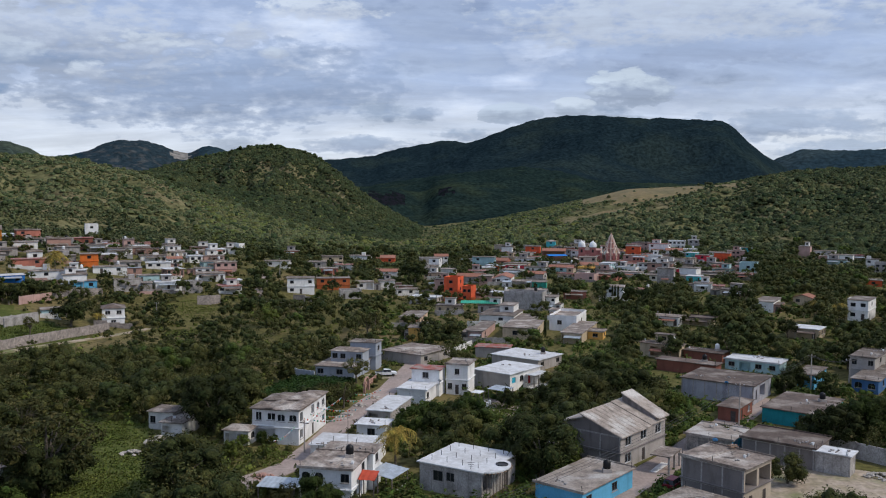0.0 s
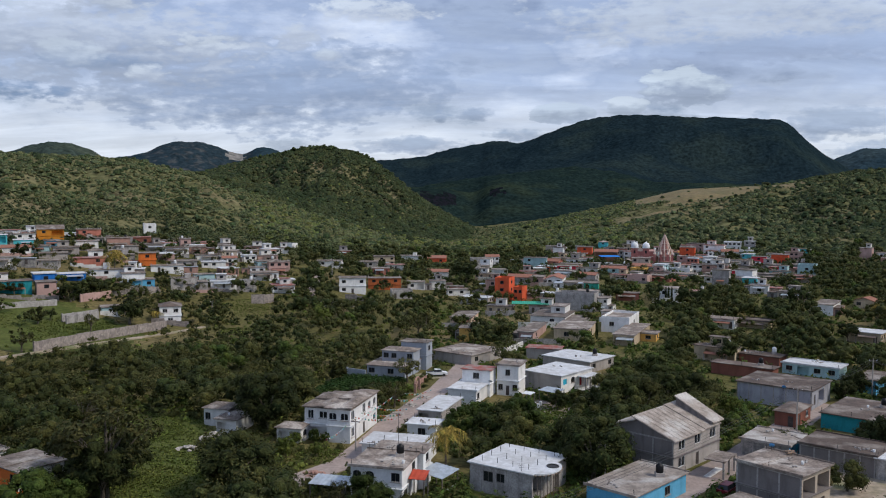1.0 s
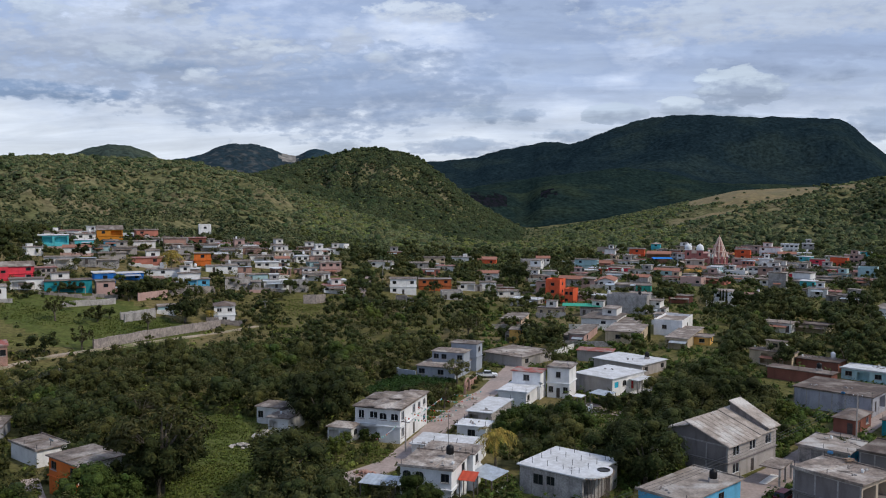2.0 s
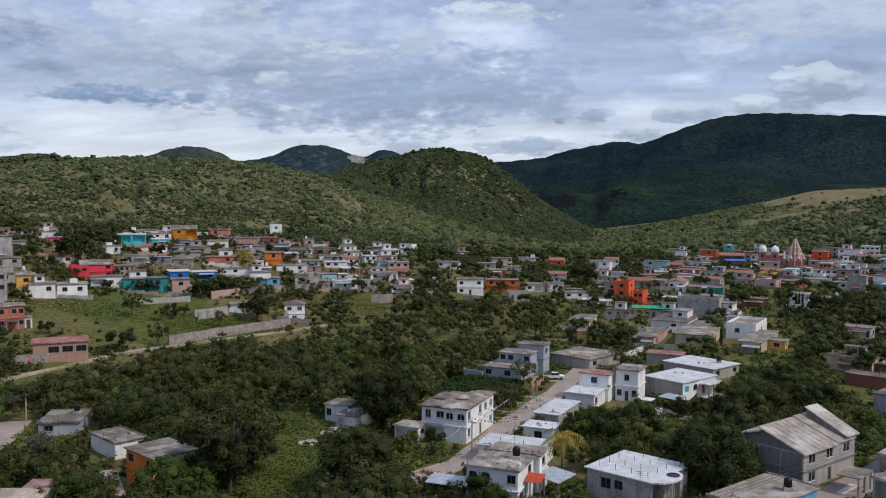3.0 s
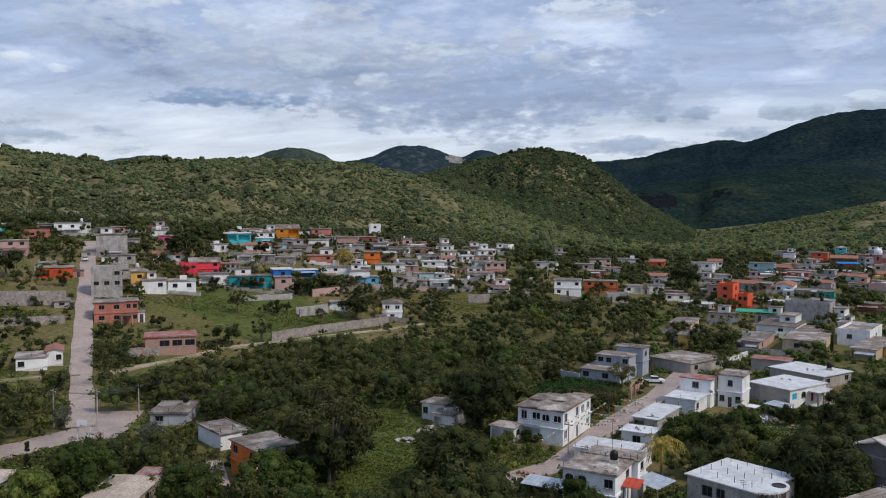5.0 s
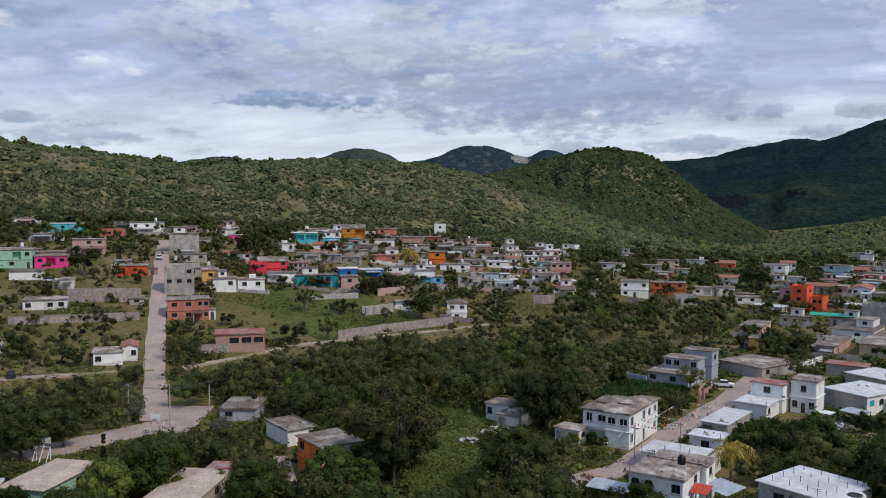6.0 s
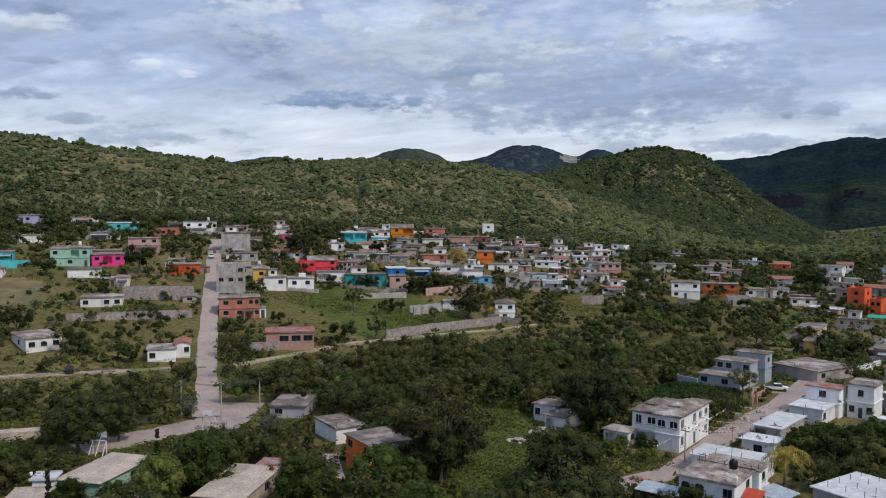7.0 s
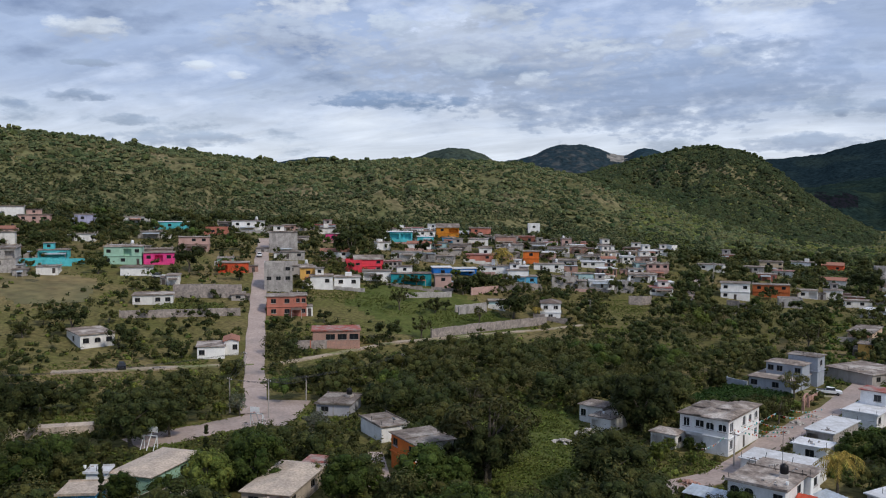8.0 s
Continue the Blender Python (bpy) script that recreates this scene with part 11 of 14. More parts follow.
wood(-67, 295, 6.4, "thin")
wood(-249, 208, 4.8, "mango")
wood(-165, 288, 6.7, "thin")
wood(-295, 264, 5.6, "thin")
wood(-279, 220, 5.5, "round")
wood(-174, 346, 5.0, "round")
wood(-167, 252, 4.4, "round")
wood(-203, 269, 4.2, "dark")
wood(-71, 422, 5.4, "mango")
wood(-164, 325, 3.5, "mango")
wood(-101, 285, 3.5, "mango")
wood(-213, 293, 6.2, "mango")
wood(-135, 404, 3.9, "mango")
wood(-301, 314, 4.8, "round")
wood(-325, 259, 6.1, "round")
wood(-241, 366, 6.5, "thin")
wood(-129, 387, 6.0, "round")
wood(-103, 309, 3.5, "mango")
wood(-220, 214, 4.7, "round")
wood(-244, 259, 4.1, "thin")
wood(-341, 287, 4.0, "mango")
wood(-67, 338, 7.0, "round")
wood(-260, 318, 5.4, "thin")
wood(-316, 237, 4.2, "dark")
wood(-277, 234, 4.9, "dark")
wood(-216, 341, 3.6, "thin")
wood(-63, 326, 6.3, "dark")
wood(-75, 340, 4.3, "round")
wood(-271, 327, 6.4, "dark")
wood(-129, 273, 4.1, "thin")
wood(-88, 436, 4.6, "round")
wood(-72, 372, 4.5, "round")
wood(-369, 246, 4.3, "dark")
wood(-66, 350, 3.5, "round")
wood(-56, 360, 4.7, "dark")
wood(-185, 273, 5.1, "round")
wood(-180, 406, 6.8, "dark")
wood(-162, 415, 5.9, "dark")
wood(-272, 265, 3.6, "mango")
wood(-323, 285, 3.5, "mango")
wood(-294, 249, 3.6, "thin")
wood(-210, 337, 5.6, "mango")
wood(162, 520, 5.1, "thin")
wood(12, 448, 6.8, "dark")
wood(205, 390, 7.4, "mango")
wood(113, 539, 5.8, "round")
wood(-45, 566, 6.0, "dark")
wood(7, 586, 6.8, "dark")
wood(151, 569, 7.2, "round")
wood(184, 421, 7.2, "dark")
wood(163, 541, 7.5, "dark")
wood(-85, 497, 7.1, "round")
wood(7, 435, 5.5, "thin")
wood(162, 412, 6.1, "mango")
wood(-21, 554, 6.6, "dark")
wood(92, 548, 5.3, "dark")
wood(189, 564, 6.0, "round")
wood(184, 378, 5.8, "round")
wood(96, 586, 6.7, "dark")
wood(157, 559, 7.2, "round")
wood(263, 522, 5.4, "thin")
wood(-81, 528, 7.1, "thin")
wood(19, 596, 7.6, "thin")
wood(-72, 482, 7.4, "round")
wood(126, 512, 5.7, "round")
wood(-87, 544, 7.0, "dark")
wood(263, 506, 6.4, "thin")
wood(-30, 573, 5.8, "round")
wood(4, 494, 6.5, "round")
wood(-1, 565, 5.8, "round")
wood(241, 474, 7.1, "thin")
wood(17, 505, 5.4, "dark")
wood(-73, 572, 6.7, "dark")
wood(38, 565, 6.4, "dark")
wood(216, 521, 6.1, "thin")
wood(-18, 514, 5.0, "dark")
wood(17, 492, 5.7, "round")
wood(-60, 537, 5.0, "round")
wood(6, 442, 5.4, "dark")
wood(-59, 577, 5.5, "thin")
wood(240, 509, 5.1, "mango")
wood(103, 484, 5.3, "mango")
wood(132, 543, 6.6, "dark")
wood(-76, 477, 5.1, "thin")
wood(40, 576, 7.0, "mango")
wood(197, 407, 7.3, "dark")
wood(100, 578, 5.4, "round")
wood(126, 419, 6.6, "thin")
wood(-88, 577, 6.2, "dark")
wood(205, 554, 5.7, "dark")
wood(-19, 522, 7.5, "round")
wood(171, 468, 7.3, "dark")
wood(-56, 517, 5.9, "thin")
wood(-43, 510, 7.3, "dark")
wood(192, 478, 7.8, "mango")
wood(-37, 540, 7.9, "dark")
wood(87, 565, 7.5, "round")
wood(185, 503, 6.4, "round")
wood(-48, 515, 6.8, "dark")
wood(179, 455, 7.7, "dark")
wood(214, 527, 6.7, "dark")
wood(266, 484, 5.9, "dark")
wood(-5, 552, 5.4, "thin")
wood(91, 591, 6.9, "dark")
wood(247, 539, 6.1, "thin")
wood(178, 438, 7.1, "round")
wood(-49, 541, 7.7, "mango")
wood(22, 552, 8.0, "round")
wood(181, 448, 6.4, "mango")
wood(222, 542, 7.7, "mango")
wood(188, 497, 7.3, "mango")
wood(26, 560, 7.1, "thin")
wood(-11, 517, 7.3, "round")
wood(66, 583, 7.0, "dark")
wood(27, 553, 6.0, "dark")
wood(-3, 500, 7.7, "thin")
wood(247, 496, 5.0, "round")
wood(159, 429, 6.1, "thin")
wood(187, 522, 5.4, "dark")
wood(-6, 503, 5.4, "round")
wood(131, 560, 5.9, "round")
wood(224, 539, 6.0, "thin")
wood(208, 555, 6.8, "round")
wood(-22, 540, 5.4, "round")
wood(137, 562, 7.3, "round")
wood(28, 508, 5.8, "thin")
wood(-38, 548, 7.9, "dark")
wood(132, 555, 6.7, "dark")
wood(1, 553, 7.2, "round")
wood(186, 539, 5.5, "round")
wood(-5, 535, 7.9, "round")
wood(221, 405, 5.6, "mango")
wood(-82, 525, 5.9, "dark")
wood(-91, 557, 7.4, "mango")
wood(204, 502, 7.9, "round")
wood(-42, 585, 6.9, "dark")
wood(-65, 568, 5.5, "dark")
wood(-40, 594, 7.7, "dark")
wood(-51, 523, 6.7, "round")
wood(68, 588, 7.9, "dark")
wood(221, 513, 7.7, "mango")
wood(25, 579, 5.4, "dark")
wood(-69, 575, 5.6, "round")
wood(159, 440, 6.2, "round")
wood(10, 461, 7.2, "thin")
wood(11, 481, 7.3, "thin")
wood(213, 515, 7.0, "dark")
wood(-21, 497, 6.2, "thin")
wood(170, 552, 5.5, "dark")
wood(-10, 549, 6.6, "round")
wood(197, 554, 6.0, "round")
wood(285, 515, 5.6, "dark")
wood(111, 545, 7.0, "round")
wood(34, 585, 5.7, "round")
wood(280, 530, 5.4, "round")
wood(-52, 556, 6.0, "dark")
wood(213, 530, 6.5, "thin")
wood(196, 448, 6.6, "dark")
wood(-21, 530, 6.0, "dark")
wood(-77, 593, 5.5, "dark")
wood(252, 462, 7.1, "mango")
wood(-15, 588, 6.8, "thin")
wood(-244, 161, 6.1, "mango")
wood(-342, 271, 9.3, "mango")
wood(-79, 356, 7.4, "mango")
wood(-260, 342, 8.7, "round")
wood(-257, 171, 9.0, "dark")
wood(-242, 359, 7.9, "dark")
wood(-80, 375, 6.3, "dark")
wood(-84, 415, 8.4, "dark")
wood(-79, 376, 6.2, "dark")
wood(-310, 225, 6.8, "round")
wood(-257, 307, 6.5, "dark")
wood(-61, 293, 7.9, "dark")
wood(-239, 351, 8.5, "dark")
wood(-258, 338, 8.5, "dark")
wood(-124, 273, 7.7, "dark")
wood(-88, 366, 6.0, "dark")
wood(-221, 333, 9.2, "round")
wood(-218, 346, 9.1, "dark")
wood(-281, 284, 6.8, "dark")
wood(-339, 272, 7.4, "round")
wood(-362, 242, 8.4, "mango")
wood(-306, 261, 8.1, "dark")
wood(-279, 213, 9.0, "dark")
wood(-71, 331, 7.3, "dark")
wood(-325, 253, 6.9, "round")
wood(-291, 193, 7.0, "dark")
wood(-282, 315, 7.4, "dark")
wood(-270, 278, 8.6, "dark")
wood(-65, 305, 6.8, "dark")
wood(-57, 295, 6.0, "dark")
wood(-186, 397, 7.2, "dark")
wood(-311, 297, 6.0, "dark")
wood(-76, 334, 6.8, "dark")
wood(-283, 298, 7.9, "round")
wood(-329, 279, 8.5, "mango")
wood(-96, 284, 6.5, "dark")
wood(-270, 242, 8.5, "mango")
wood(-82, 392, 7.5, "round")
wood(-310, 291, 6.8, "dark")
wood(-222, 342, 6.8, "dark")
wood(-59, 305, 7.3, "dark")
wood(-297, 239, 7.3, "mango")
wood(-288, 213, 8.1, "dark")
wood(-74, 356, 7.2, "mango")
wood(-231, 346, 8.3, "dark")
wood(-209, 279, 7.0, "mango")
wood(-212, 327, 9.3, "dark")
wood(-74, 347, 9.4, "dark")
wood(-65, 293, 9.3, "dark")
wood(-65, 329, 8.6, "dark")
wood(-63, 296, 8.2, "mango")
wood(-309, 201, 7.2, "dark")
wood(-257, 263, 7.8, "mango")
wood(-212, 282, 6.1, "dark")
wood(-309, 271, 7.4, "round")
wood(-339, 232, 7.8, "dark")
wood(-263, 266, 6.2, "dark")
wood(-85, 375, 7.9, "dark")
wood(-288, 273, 7.4, "mango")
wood(-312, 270, 8.8, "round")
wood(-70, 363, 6.8, "dark")
wood(-279, 210, 8.8, "dark")
wood(-86, 367, 6.2, "mango")
wood(-69, 327, 9.1, "dark")
wood(-294, 318, 8.6, "dark")
wood(-304, 207, 8.1, "dark")
wood(-339, 268, 9.0, "dark")
wood(-273, 236, 8.5, "mango")
wood(-80, 415, 9.2, "dark")
wood(-267, 241, 8.7, "dark")
wood(-218, 353, 7.6, "round")
wood(-305, 259, 6.7, "dark")
wood(-283, 302, 7.0, "dark")
wood(-274, 283, 6.2, "mango")
wood(-285, 222, 8.7, "mango")
wood(-189, 287, 9.4, "dark")
wood(-132, 269, 7.8, "dark")
wood(-244, 197, 6.9, "dark")
wood(-292, 198, 8.8, "dark")
wood(-229, 263, 8.9, "round")
wood(-317, 273, 8.0, "dark")
wood(-202, 384, 6.4, "dark")
wood(-354, 233, 8.5, "mango")
wood(-290, 318, 7.8, "dark")
wood(-368, 240, 8.1, "mango")
wood(-326, 213, 8.0, "mango")
wood(-300, 321, 6.7, "dark")
wood(-89, 276, 7.0, "round")
wood(-262, 212, 6.2, "mango")
wood(-236, 351, 6.7, "dark")
wood(-61, 359, 8.4, "round")
wood(-253, 336, 8.9, "mango")
wood(-73, 337, 8.0, "dark")
wood(-235, 346, 8.1, "round")
wood(-325, 231, 8.3, "dark")
wood(-256, 269, 7.0, "round")
wood(-69, 388, 7.2, "round")
wood(-235, 316, 6.7, "round")
wood(-267, 235, 9.1, "dark")
wood(-186, 285, 8.8, "round")
wood(-257, 209, 7.6, "dark")
wood(-301, 256, 9.2, "dark")
wood(-212, 319, 8.9, "dark")
wood(-78, 365, 7.0, "dark")
wood(-347, 233, 6.4, "mango")
wood(-239, 295, 7.1, "mango")
wood(-52, 294, 8.0, "round")
wood(-230, 374, 6.1, "dark")
wood(-310, 242, 8.8, "mango")
wood(-96, 316, 7.6, "dark")
wood(-89, 427, 6.2, "mango")
wood(-276, 324, 6.0, "dark")
wood(-207, 319, 8.1, "dark")
wood(-244, 325, 8.9, "mango")
wood(-72, 431, 6.2, "round")
wood(-180, 253, 7.0, "round")
wood(-220, 327, 6.7, "mango")
wood(-255, 216, 7.6, "dark")
wood(-71, 284, 6.7, "dark")
wood(-299, 305, 9.3, "mango")
wood(-286, 264, 6.0, "dark")
wood(-298, 218, 8.7, "dark")
wood(-64, 321, 7.6, "round")
wood(-323, 216, 8.6, "dark")
wood(-241, 268, 7.2, "round")
wood(-213, 313, 6.4, "dark")
wood(-278, 184, 6.7, "mango")
wood(-309, 304, 9.3, "mango")
wood(-224, 371, 6.4, "mango")
wood(-351, 231, 7.6, "round")
wood(-42, 292, 8.2, "dark")
wood(-76, 351, 8.6, "dark")
wood(-91, 277, 6.5, "mango")
wood(-93, 424, 6.2, "round")
wood(-207, 273, 6.2, "dark")
wood(-219, 350, 7.3, "dark")
wood(-203, 316, 6.4, "mango")
wood(-322, 280, 6.7, "dark")
wood(-88, 387, 8.0, "dark")
wood(-293, 244, 7.0, "dark")
wood(-132, 275, 8.8, "dark")
wood(-242, 321, 7.6, "mango")
wood(-56, 370, 7.1, "dark")
wood(-283, 189, 7.8, "mango")
wood(-121, 403, 6.7, "round")
wood(-279, 206, 7.7, "dark")
wood(-231, 257, 6.2, "dark")
wood(-226, 340, 9.5, "dark")
wood(-69, 351, 7.0, "dark")
wood(-320, 272, 7.4, "dark")
wood(3, 539, 7.6, "dark")
wood(47, 542, 8.9, "dark")
wood(208, 396, 8.7, "dark")
wood(235, 467, 7.0, "dark")
wood(-29, 503, 9.5, "dark")
wood(10, 491, 7.0, "dark")
wood(-42, 514, 6.6, "round")
wood(-6, 517, 7.7, "mango")
wood(181, 419, 8.0, "round")
wood(129, 351, 8.3, "dark")
wood(-3, 524, 8.3, "round")
wood(-54, 459, 8.9, "round")
wood(158, 329, 9.2, "dark")
wood(-30, 388, 6.7, "mango")
wood(206, 478, 6.7, "round")
wood(127, 279, 9.0, "mango")
wood(141, 333, 6.9, "dark")
wood(90, 530, 7.4, "dark")
wood(237, 434, 9.4, "round")
wood(157, 342, 9.5, "dark")
wood(142, 271, 7.0, "round")
wood(59, 318, 6.2, "mango")
wood(97, 354, 6.0, "dark")
wood(-10, 535, 8.7, "dark")
wood(118, 546, 6.6, "dark")
wood(138, 363, 6.1, "mango")
wood(-13, 401, 8.2, "dark")
wood(9, 347, 6.0, "dark")
wood(-1, 558, 8.2, "mango")
wood(-65, 507, 8.0, "dark")
wood(24, 499, 9.1, "round")
wood(19, 520, 8.4, "mango")
wood(206, 517, 6.1, "mango")
wood(27, 511, 6.1, "dark")
wood(201, 499, 7.0, "dark")
wood(-9, 542, 7.3, "mango")
wood(-0, 522, 7.9, "round")
wood(137, 306, 8.0, "dark")
wood(11, 401, 6.4, "mango")
wood(-13, 405, 6.7, "dark")
wood(45, 524, 6.1, "mango")
wood(-65, 556, 7.2, "mango")
wood(240, 466, 6.9, "round")
wood(-29, 306, 7.3, "round")
wood(-20, 548, 6.3, "dark")
wood(0, 516, 7.5, "dark")
wood(165, 373, 6.8, "round")
wood(8, 531, 8.4, "round")
wood(7, 535, 6.1, "dark")
wood(-50, 537, 8.3, "mango")
wood(136, 319, 8.9, "round")
wood(-23, 548, 7.7, "dark")
wood(-25, 305, 6.7, "dark")
wood(184, 395, 6.8, "dark")
wood(188, 408, 6.1, "mango")
wood(154, 280, 6.9, "dark")
wood(169, 476, 7.7, "dark")
wood(-64, 477, 8.6, "dark")
wood(170, 391, 7.6, "dark")
wood(-12, 490, 6.1, "round")
wood(184, 457, 8.2, "mango")
wood(-60, 523, 6.2, "dark")
wood(235, 427, 7.3, "mango")
wood(20, 493, 7.5, "mango")
wood(-13, 391, 7.2, "dark")
wood(143, 358, 6.2, "mango")
wood(-58, 550, 6.6, "mango")
wood(-16, 503, 6.2, "dark")
wood(84, 320, 7.2, "dark")
wood(-66, 517, 6.2, "round")
wood(167, 388, 6.4, "round")
wood(213, 386, 7.0, "round")
wood(-26, 312, 8.9, "dark")
wood(23, 510, 7.9, "mango")
wood(-17, 406, 6.7, "dark")
wood(-66, 521, 7.1, "round")
wood(190, 462, 6.4, "mango")
wood(-0, 505, 6.1, "round")
wood(194, 454, 8.0, "dark")
wood(82, 295, 6.3, "dark")
wood(82, 298, 8.2, "dark")
wood(150, 403, 8.9, "dark")
wood(59, 324, 8.6, "dark")
wood(174, 361, 6.5, "dark")
wood(-13, 458, 9.3, "round")
wood(181, 497, 7.8, "mango")
wood(153, 334, 8.7, "dark")
wood(-52, 549, 6.3, "dark")
wood(-20, 382, 6.2, "dark")
wood(-31, 304, 6.3, "dark")
wood(157, 414, 9.0, "dark")
wood(235, 504, 8.9, "mango")
wood(-72, 523, 7.1, "dark")
wood(195, 475, 6.2, "round")
wood(27, 530, 7.5, "mango")
wood(172, 413, 6.4, "dark")
wood(232, 464, 9.4, "round")
wood(254, 496, 9.4, "dark")
wood(55, 335, 6.2, "mango")
wood(238, 458, 6.6, "dark")
wood(134, 461, 6.1, "dark")
wood(161, 335, 8.4, "round")
wood(222, 420, 7.3, "dark")
wood(-30, 536, 9.3, "dark")
wood(154, 372, 7.5, "mango")
wood(165, 412, 9.0, "mango")
wood(96, 532, 6.2, "round")
wood(194, 487, 7.1, "round")
wood(161, 367, 6.1, "dark")
wood(206, 374, 9.3, "round")
wood(-19, 483, 6.6, "dark")
wood(53, 337, 6.3, "dark")
wood(-39, 312, 8.7, "mango")
wood(84, 317, 9.0, "mango")
wood(130, 321, 8.4, "dark")
wood(141, 268, 7.1, "dark")
wood(178, 383, 8.8, "dark")
wood(-14, 467, 7.5, "dark")
wood(15, 555, 7.0, "dark")
wood(85, 303, 7.8, "dark")
wood(179, 410, 8.1, "round")
wood(6, 491, 9.1, "dark")
wood(-18, 529, 8.1, "dark")
wood(11, 517, 7.6, "dark")
wood(174, 356, 7.8, "round")
wood(241, 485, 6.2, "dark")
wood(-32, 549, 6.4, "dark")
wood(177, 321, 7.1, "dark")
wood(247, 477, 7.1, "round")
wood(98, 356, 6.3, "dark")
wood(156, 410, 6.7, "round")
wood(151, 375, 7.2, "mango")
wood(234, 450, 6.0, "dark")
wood(177, 409, 6.1, "round")
wood(-4, 508, 9.0, "round")
wood(-43, 376, 7.4, "dark")
wood(184, 511, 7.5, "dark")
wood(173, 390, 7.0, "dark")
wood(89, 304, 7.6, "mango")
wood(136, 351, 6.8, "dark")
wood(83, 309, 6.4, "dark")
wood(-4, 559, 7.1, "dark")
wood(-40, 549, 7.5, "dark")
wood(-37, 471, 9.4, "mango")
wood(160, 413, 6.5, "round")
wood(139, 320, 9.4, "dark")
wood(204, 507, 7.5, "dark")
wood(89, 323, 8.3, "round")
wood(78, 546, 7.6, "round")
wood(38, 558, 7.7, "dark")
wood(-251, 170, 3.6, "round")
wood(-83, 414, 3.7, "round")
wood(-188, 126, 3.9, "mango")
wood(-85, 225, 3.4, "dark")
wood(-186, 381, 3.4, "dark")
wood(-112, 261, 3.5, "round")
wood(-185, 310, 5.4, "mango")
wood(-89, 224, 3.4, "dark")
wood(-117, 281, 3.7, "round")
wood(-116, 430, 3.3, "round")
wood(-86, 318, 4.8, "dark")
wood(-78, 378, 4.0, "dark")
wood(-87, 394, 4.2, "round")
wood(-190, 198, 4.9, "dark")
wood(-308, 298, 4.6, "dark")
wood(-301, 312, 4.2, "dark")
wood(-154, 188, 4.9, "mango")
wood(-219, 295, 4.5, "dark")
wood(-225, 260, 4.0, "round")
wood(-49, 226, 4.8, "dark")
wood(-100, 246, 5.1, "mango")
wood(-214, 143, 3.1, "dark")
wood(-100, 211, 3.3, "dark")
wood(-143, 175, 5.0, "mango")
wood(-169, 295, 5.2, "dark")
wood(-113, 273, 4.2, "dark")
wood(-189, 202, 3.5, "dark")
wood(-122, 289, 3.2, "dark")
wood(-60, 306, 4.7, "round")
wood(-41, 285, 4.0, "dark")
wood(-71, 277, 3.6, "dark")
wood(-254, 270, 4.0, "round")
wood(-190, 312, 3.8, "mango")
wood(-104, 224, 3.4, "dark")
wood(-216, 218, 5.1, "round")
wood(-144, 300, 4.5, "dark")
wood(-190, 308, 4.2, "dark")
wood(-243, 179, 4.3, "dark")
wood(-42, 267, 5.0, "dark")
wood(-193, 134, 5.1, "mango")
wood(-85, 314, 3.6, "dark")
wood(-101, 432, 3.6, "dark")
wood(-38, 240, 5.0, "dark")
wood(-108, 279, 3.5, "mango")
wood(-214, 318, 5.0, "dark")
wood(-184, 271, 5.4, "dark")
wood(-215, 323, 4.4, "dark")
wood(-340, 240, 4.7, "dark")
wood(-143, 259, 5.1, "dark")
wood(-50, 252, 5.3, "mango")
wood(-213, 146, 5.3, "dark")
wood(-183, 161, 3.3, "dark")
wood(-305, 225, 4.5, "dark")
wood(-259, 320, 5.2, "dark")
wood(-189, 254, 4.0, "dark")
wood(-110, 230, 3.0, "round")
wood(-191, 148, 5.0, "round")
wood(-162, 156, 4.3, "round")
wood(-306, 269, 4.1, "dark")
wood(-308, 212, 3.0, "dark")
wood(-302, 313, 3.6, "dark")
wood(-221, 255, 3.1, "round")
wood(-51, 328, 3.6, "dark")
wood(-134, 265, 3.7, "round")
wood(-90, 329, 4.1, "dark")
wood(-38, 265, 4.7, "dark")
wood(-282, 332, 5.2, "dark")
wood(-332, 288, 3.8, "dark")
wood(-68, 282, 4.4, "dark")
wood(-248, 355, 5.5, "mango")
wood(-192, 160, 4.4, "dark")
wood(-165, 155, 3.8, "dark")
wood(-343, 224, 3.0, "dark")
wood(-178, 186, 4.2, "dark")
wood(-211, 260, 3.1, "dark")
wood(-268, 349, 4.8, "dark")
wood(-214, 264, 4.1, "dark")
wood(-141, 326, 3.1, "round")
wood(-158, 170, 4.5, "dark")
wood(-288, 339, 3.5, "mango")
wood(-133, 294, 5.0, "mango")
wood(-62, 231, 3.0, "dark")
wood(-155, 195, 3.6, "dark")
wood(-176, 181, 4.7, "dark")
wood(-183, 276, 3.7, "dark")
wood(-311, 316, 3.7, "dark")
wood(-54, 377, 4.4, "mango")
wood(-50, 277, 4.5, "dark")
wood(-180, 360, 4.6, "mango")
wood(-315, 250, 3.8, "dark")
wood(-211, 153, 5.0, "dark")
wood(-58, 318, 3.0, "round")
wood(-109, 293, 5.3, "dark")
wood(-170, 165, 3.6, "dark")
wood(-289, 211, 4.2, "dark")
wood(-151, 208, 4.4, "dark")
wood(-113, 335, 3.7, "dark")
wood(-93, 388, 3.8, "mango")
wood(-132, 235, 5.4, "dark")
wood(-92, 281, 4.7, "dark")
wood(-253, 234, 5.1, "dark")
wood(-362, 258, 4.2, "mango")
wood(-65, 395, 3.6, "round")
wood(-75, 300, 4.5, "mango")
wood(-166, 177, 3.8, "mango")
wood(-312, 308, 4.5, "dark")
wood(-226, 334, 3.8, "mango")
wood(-74, 326, 4.6, "dark")
wood(-209, 224, 3.8, "round")
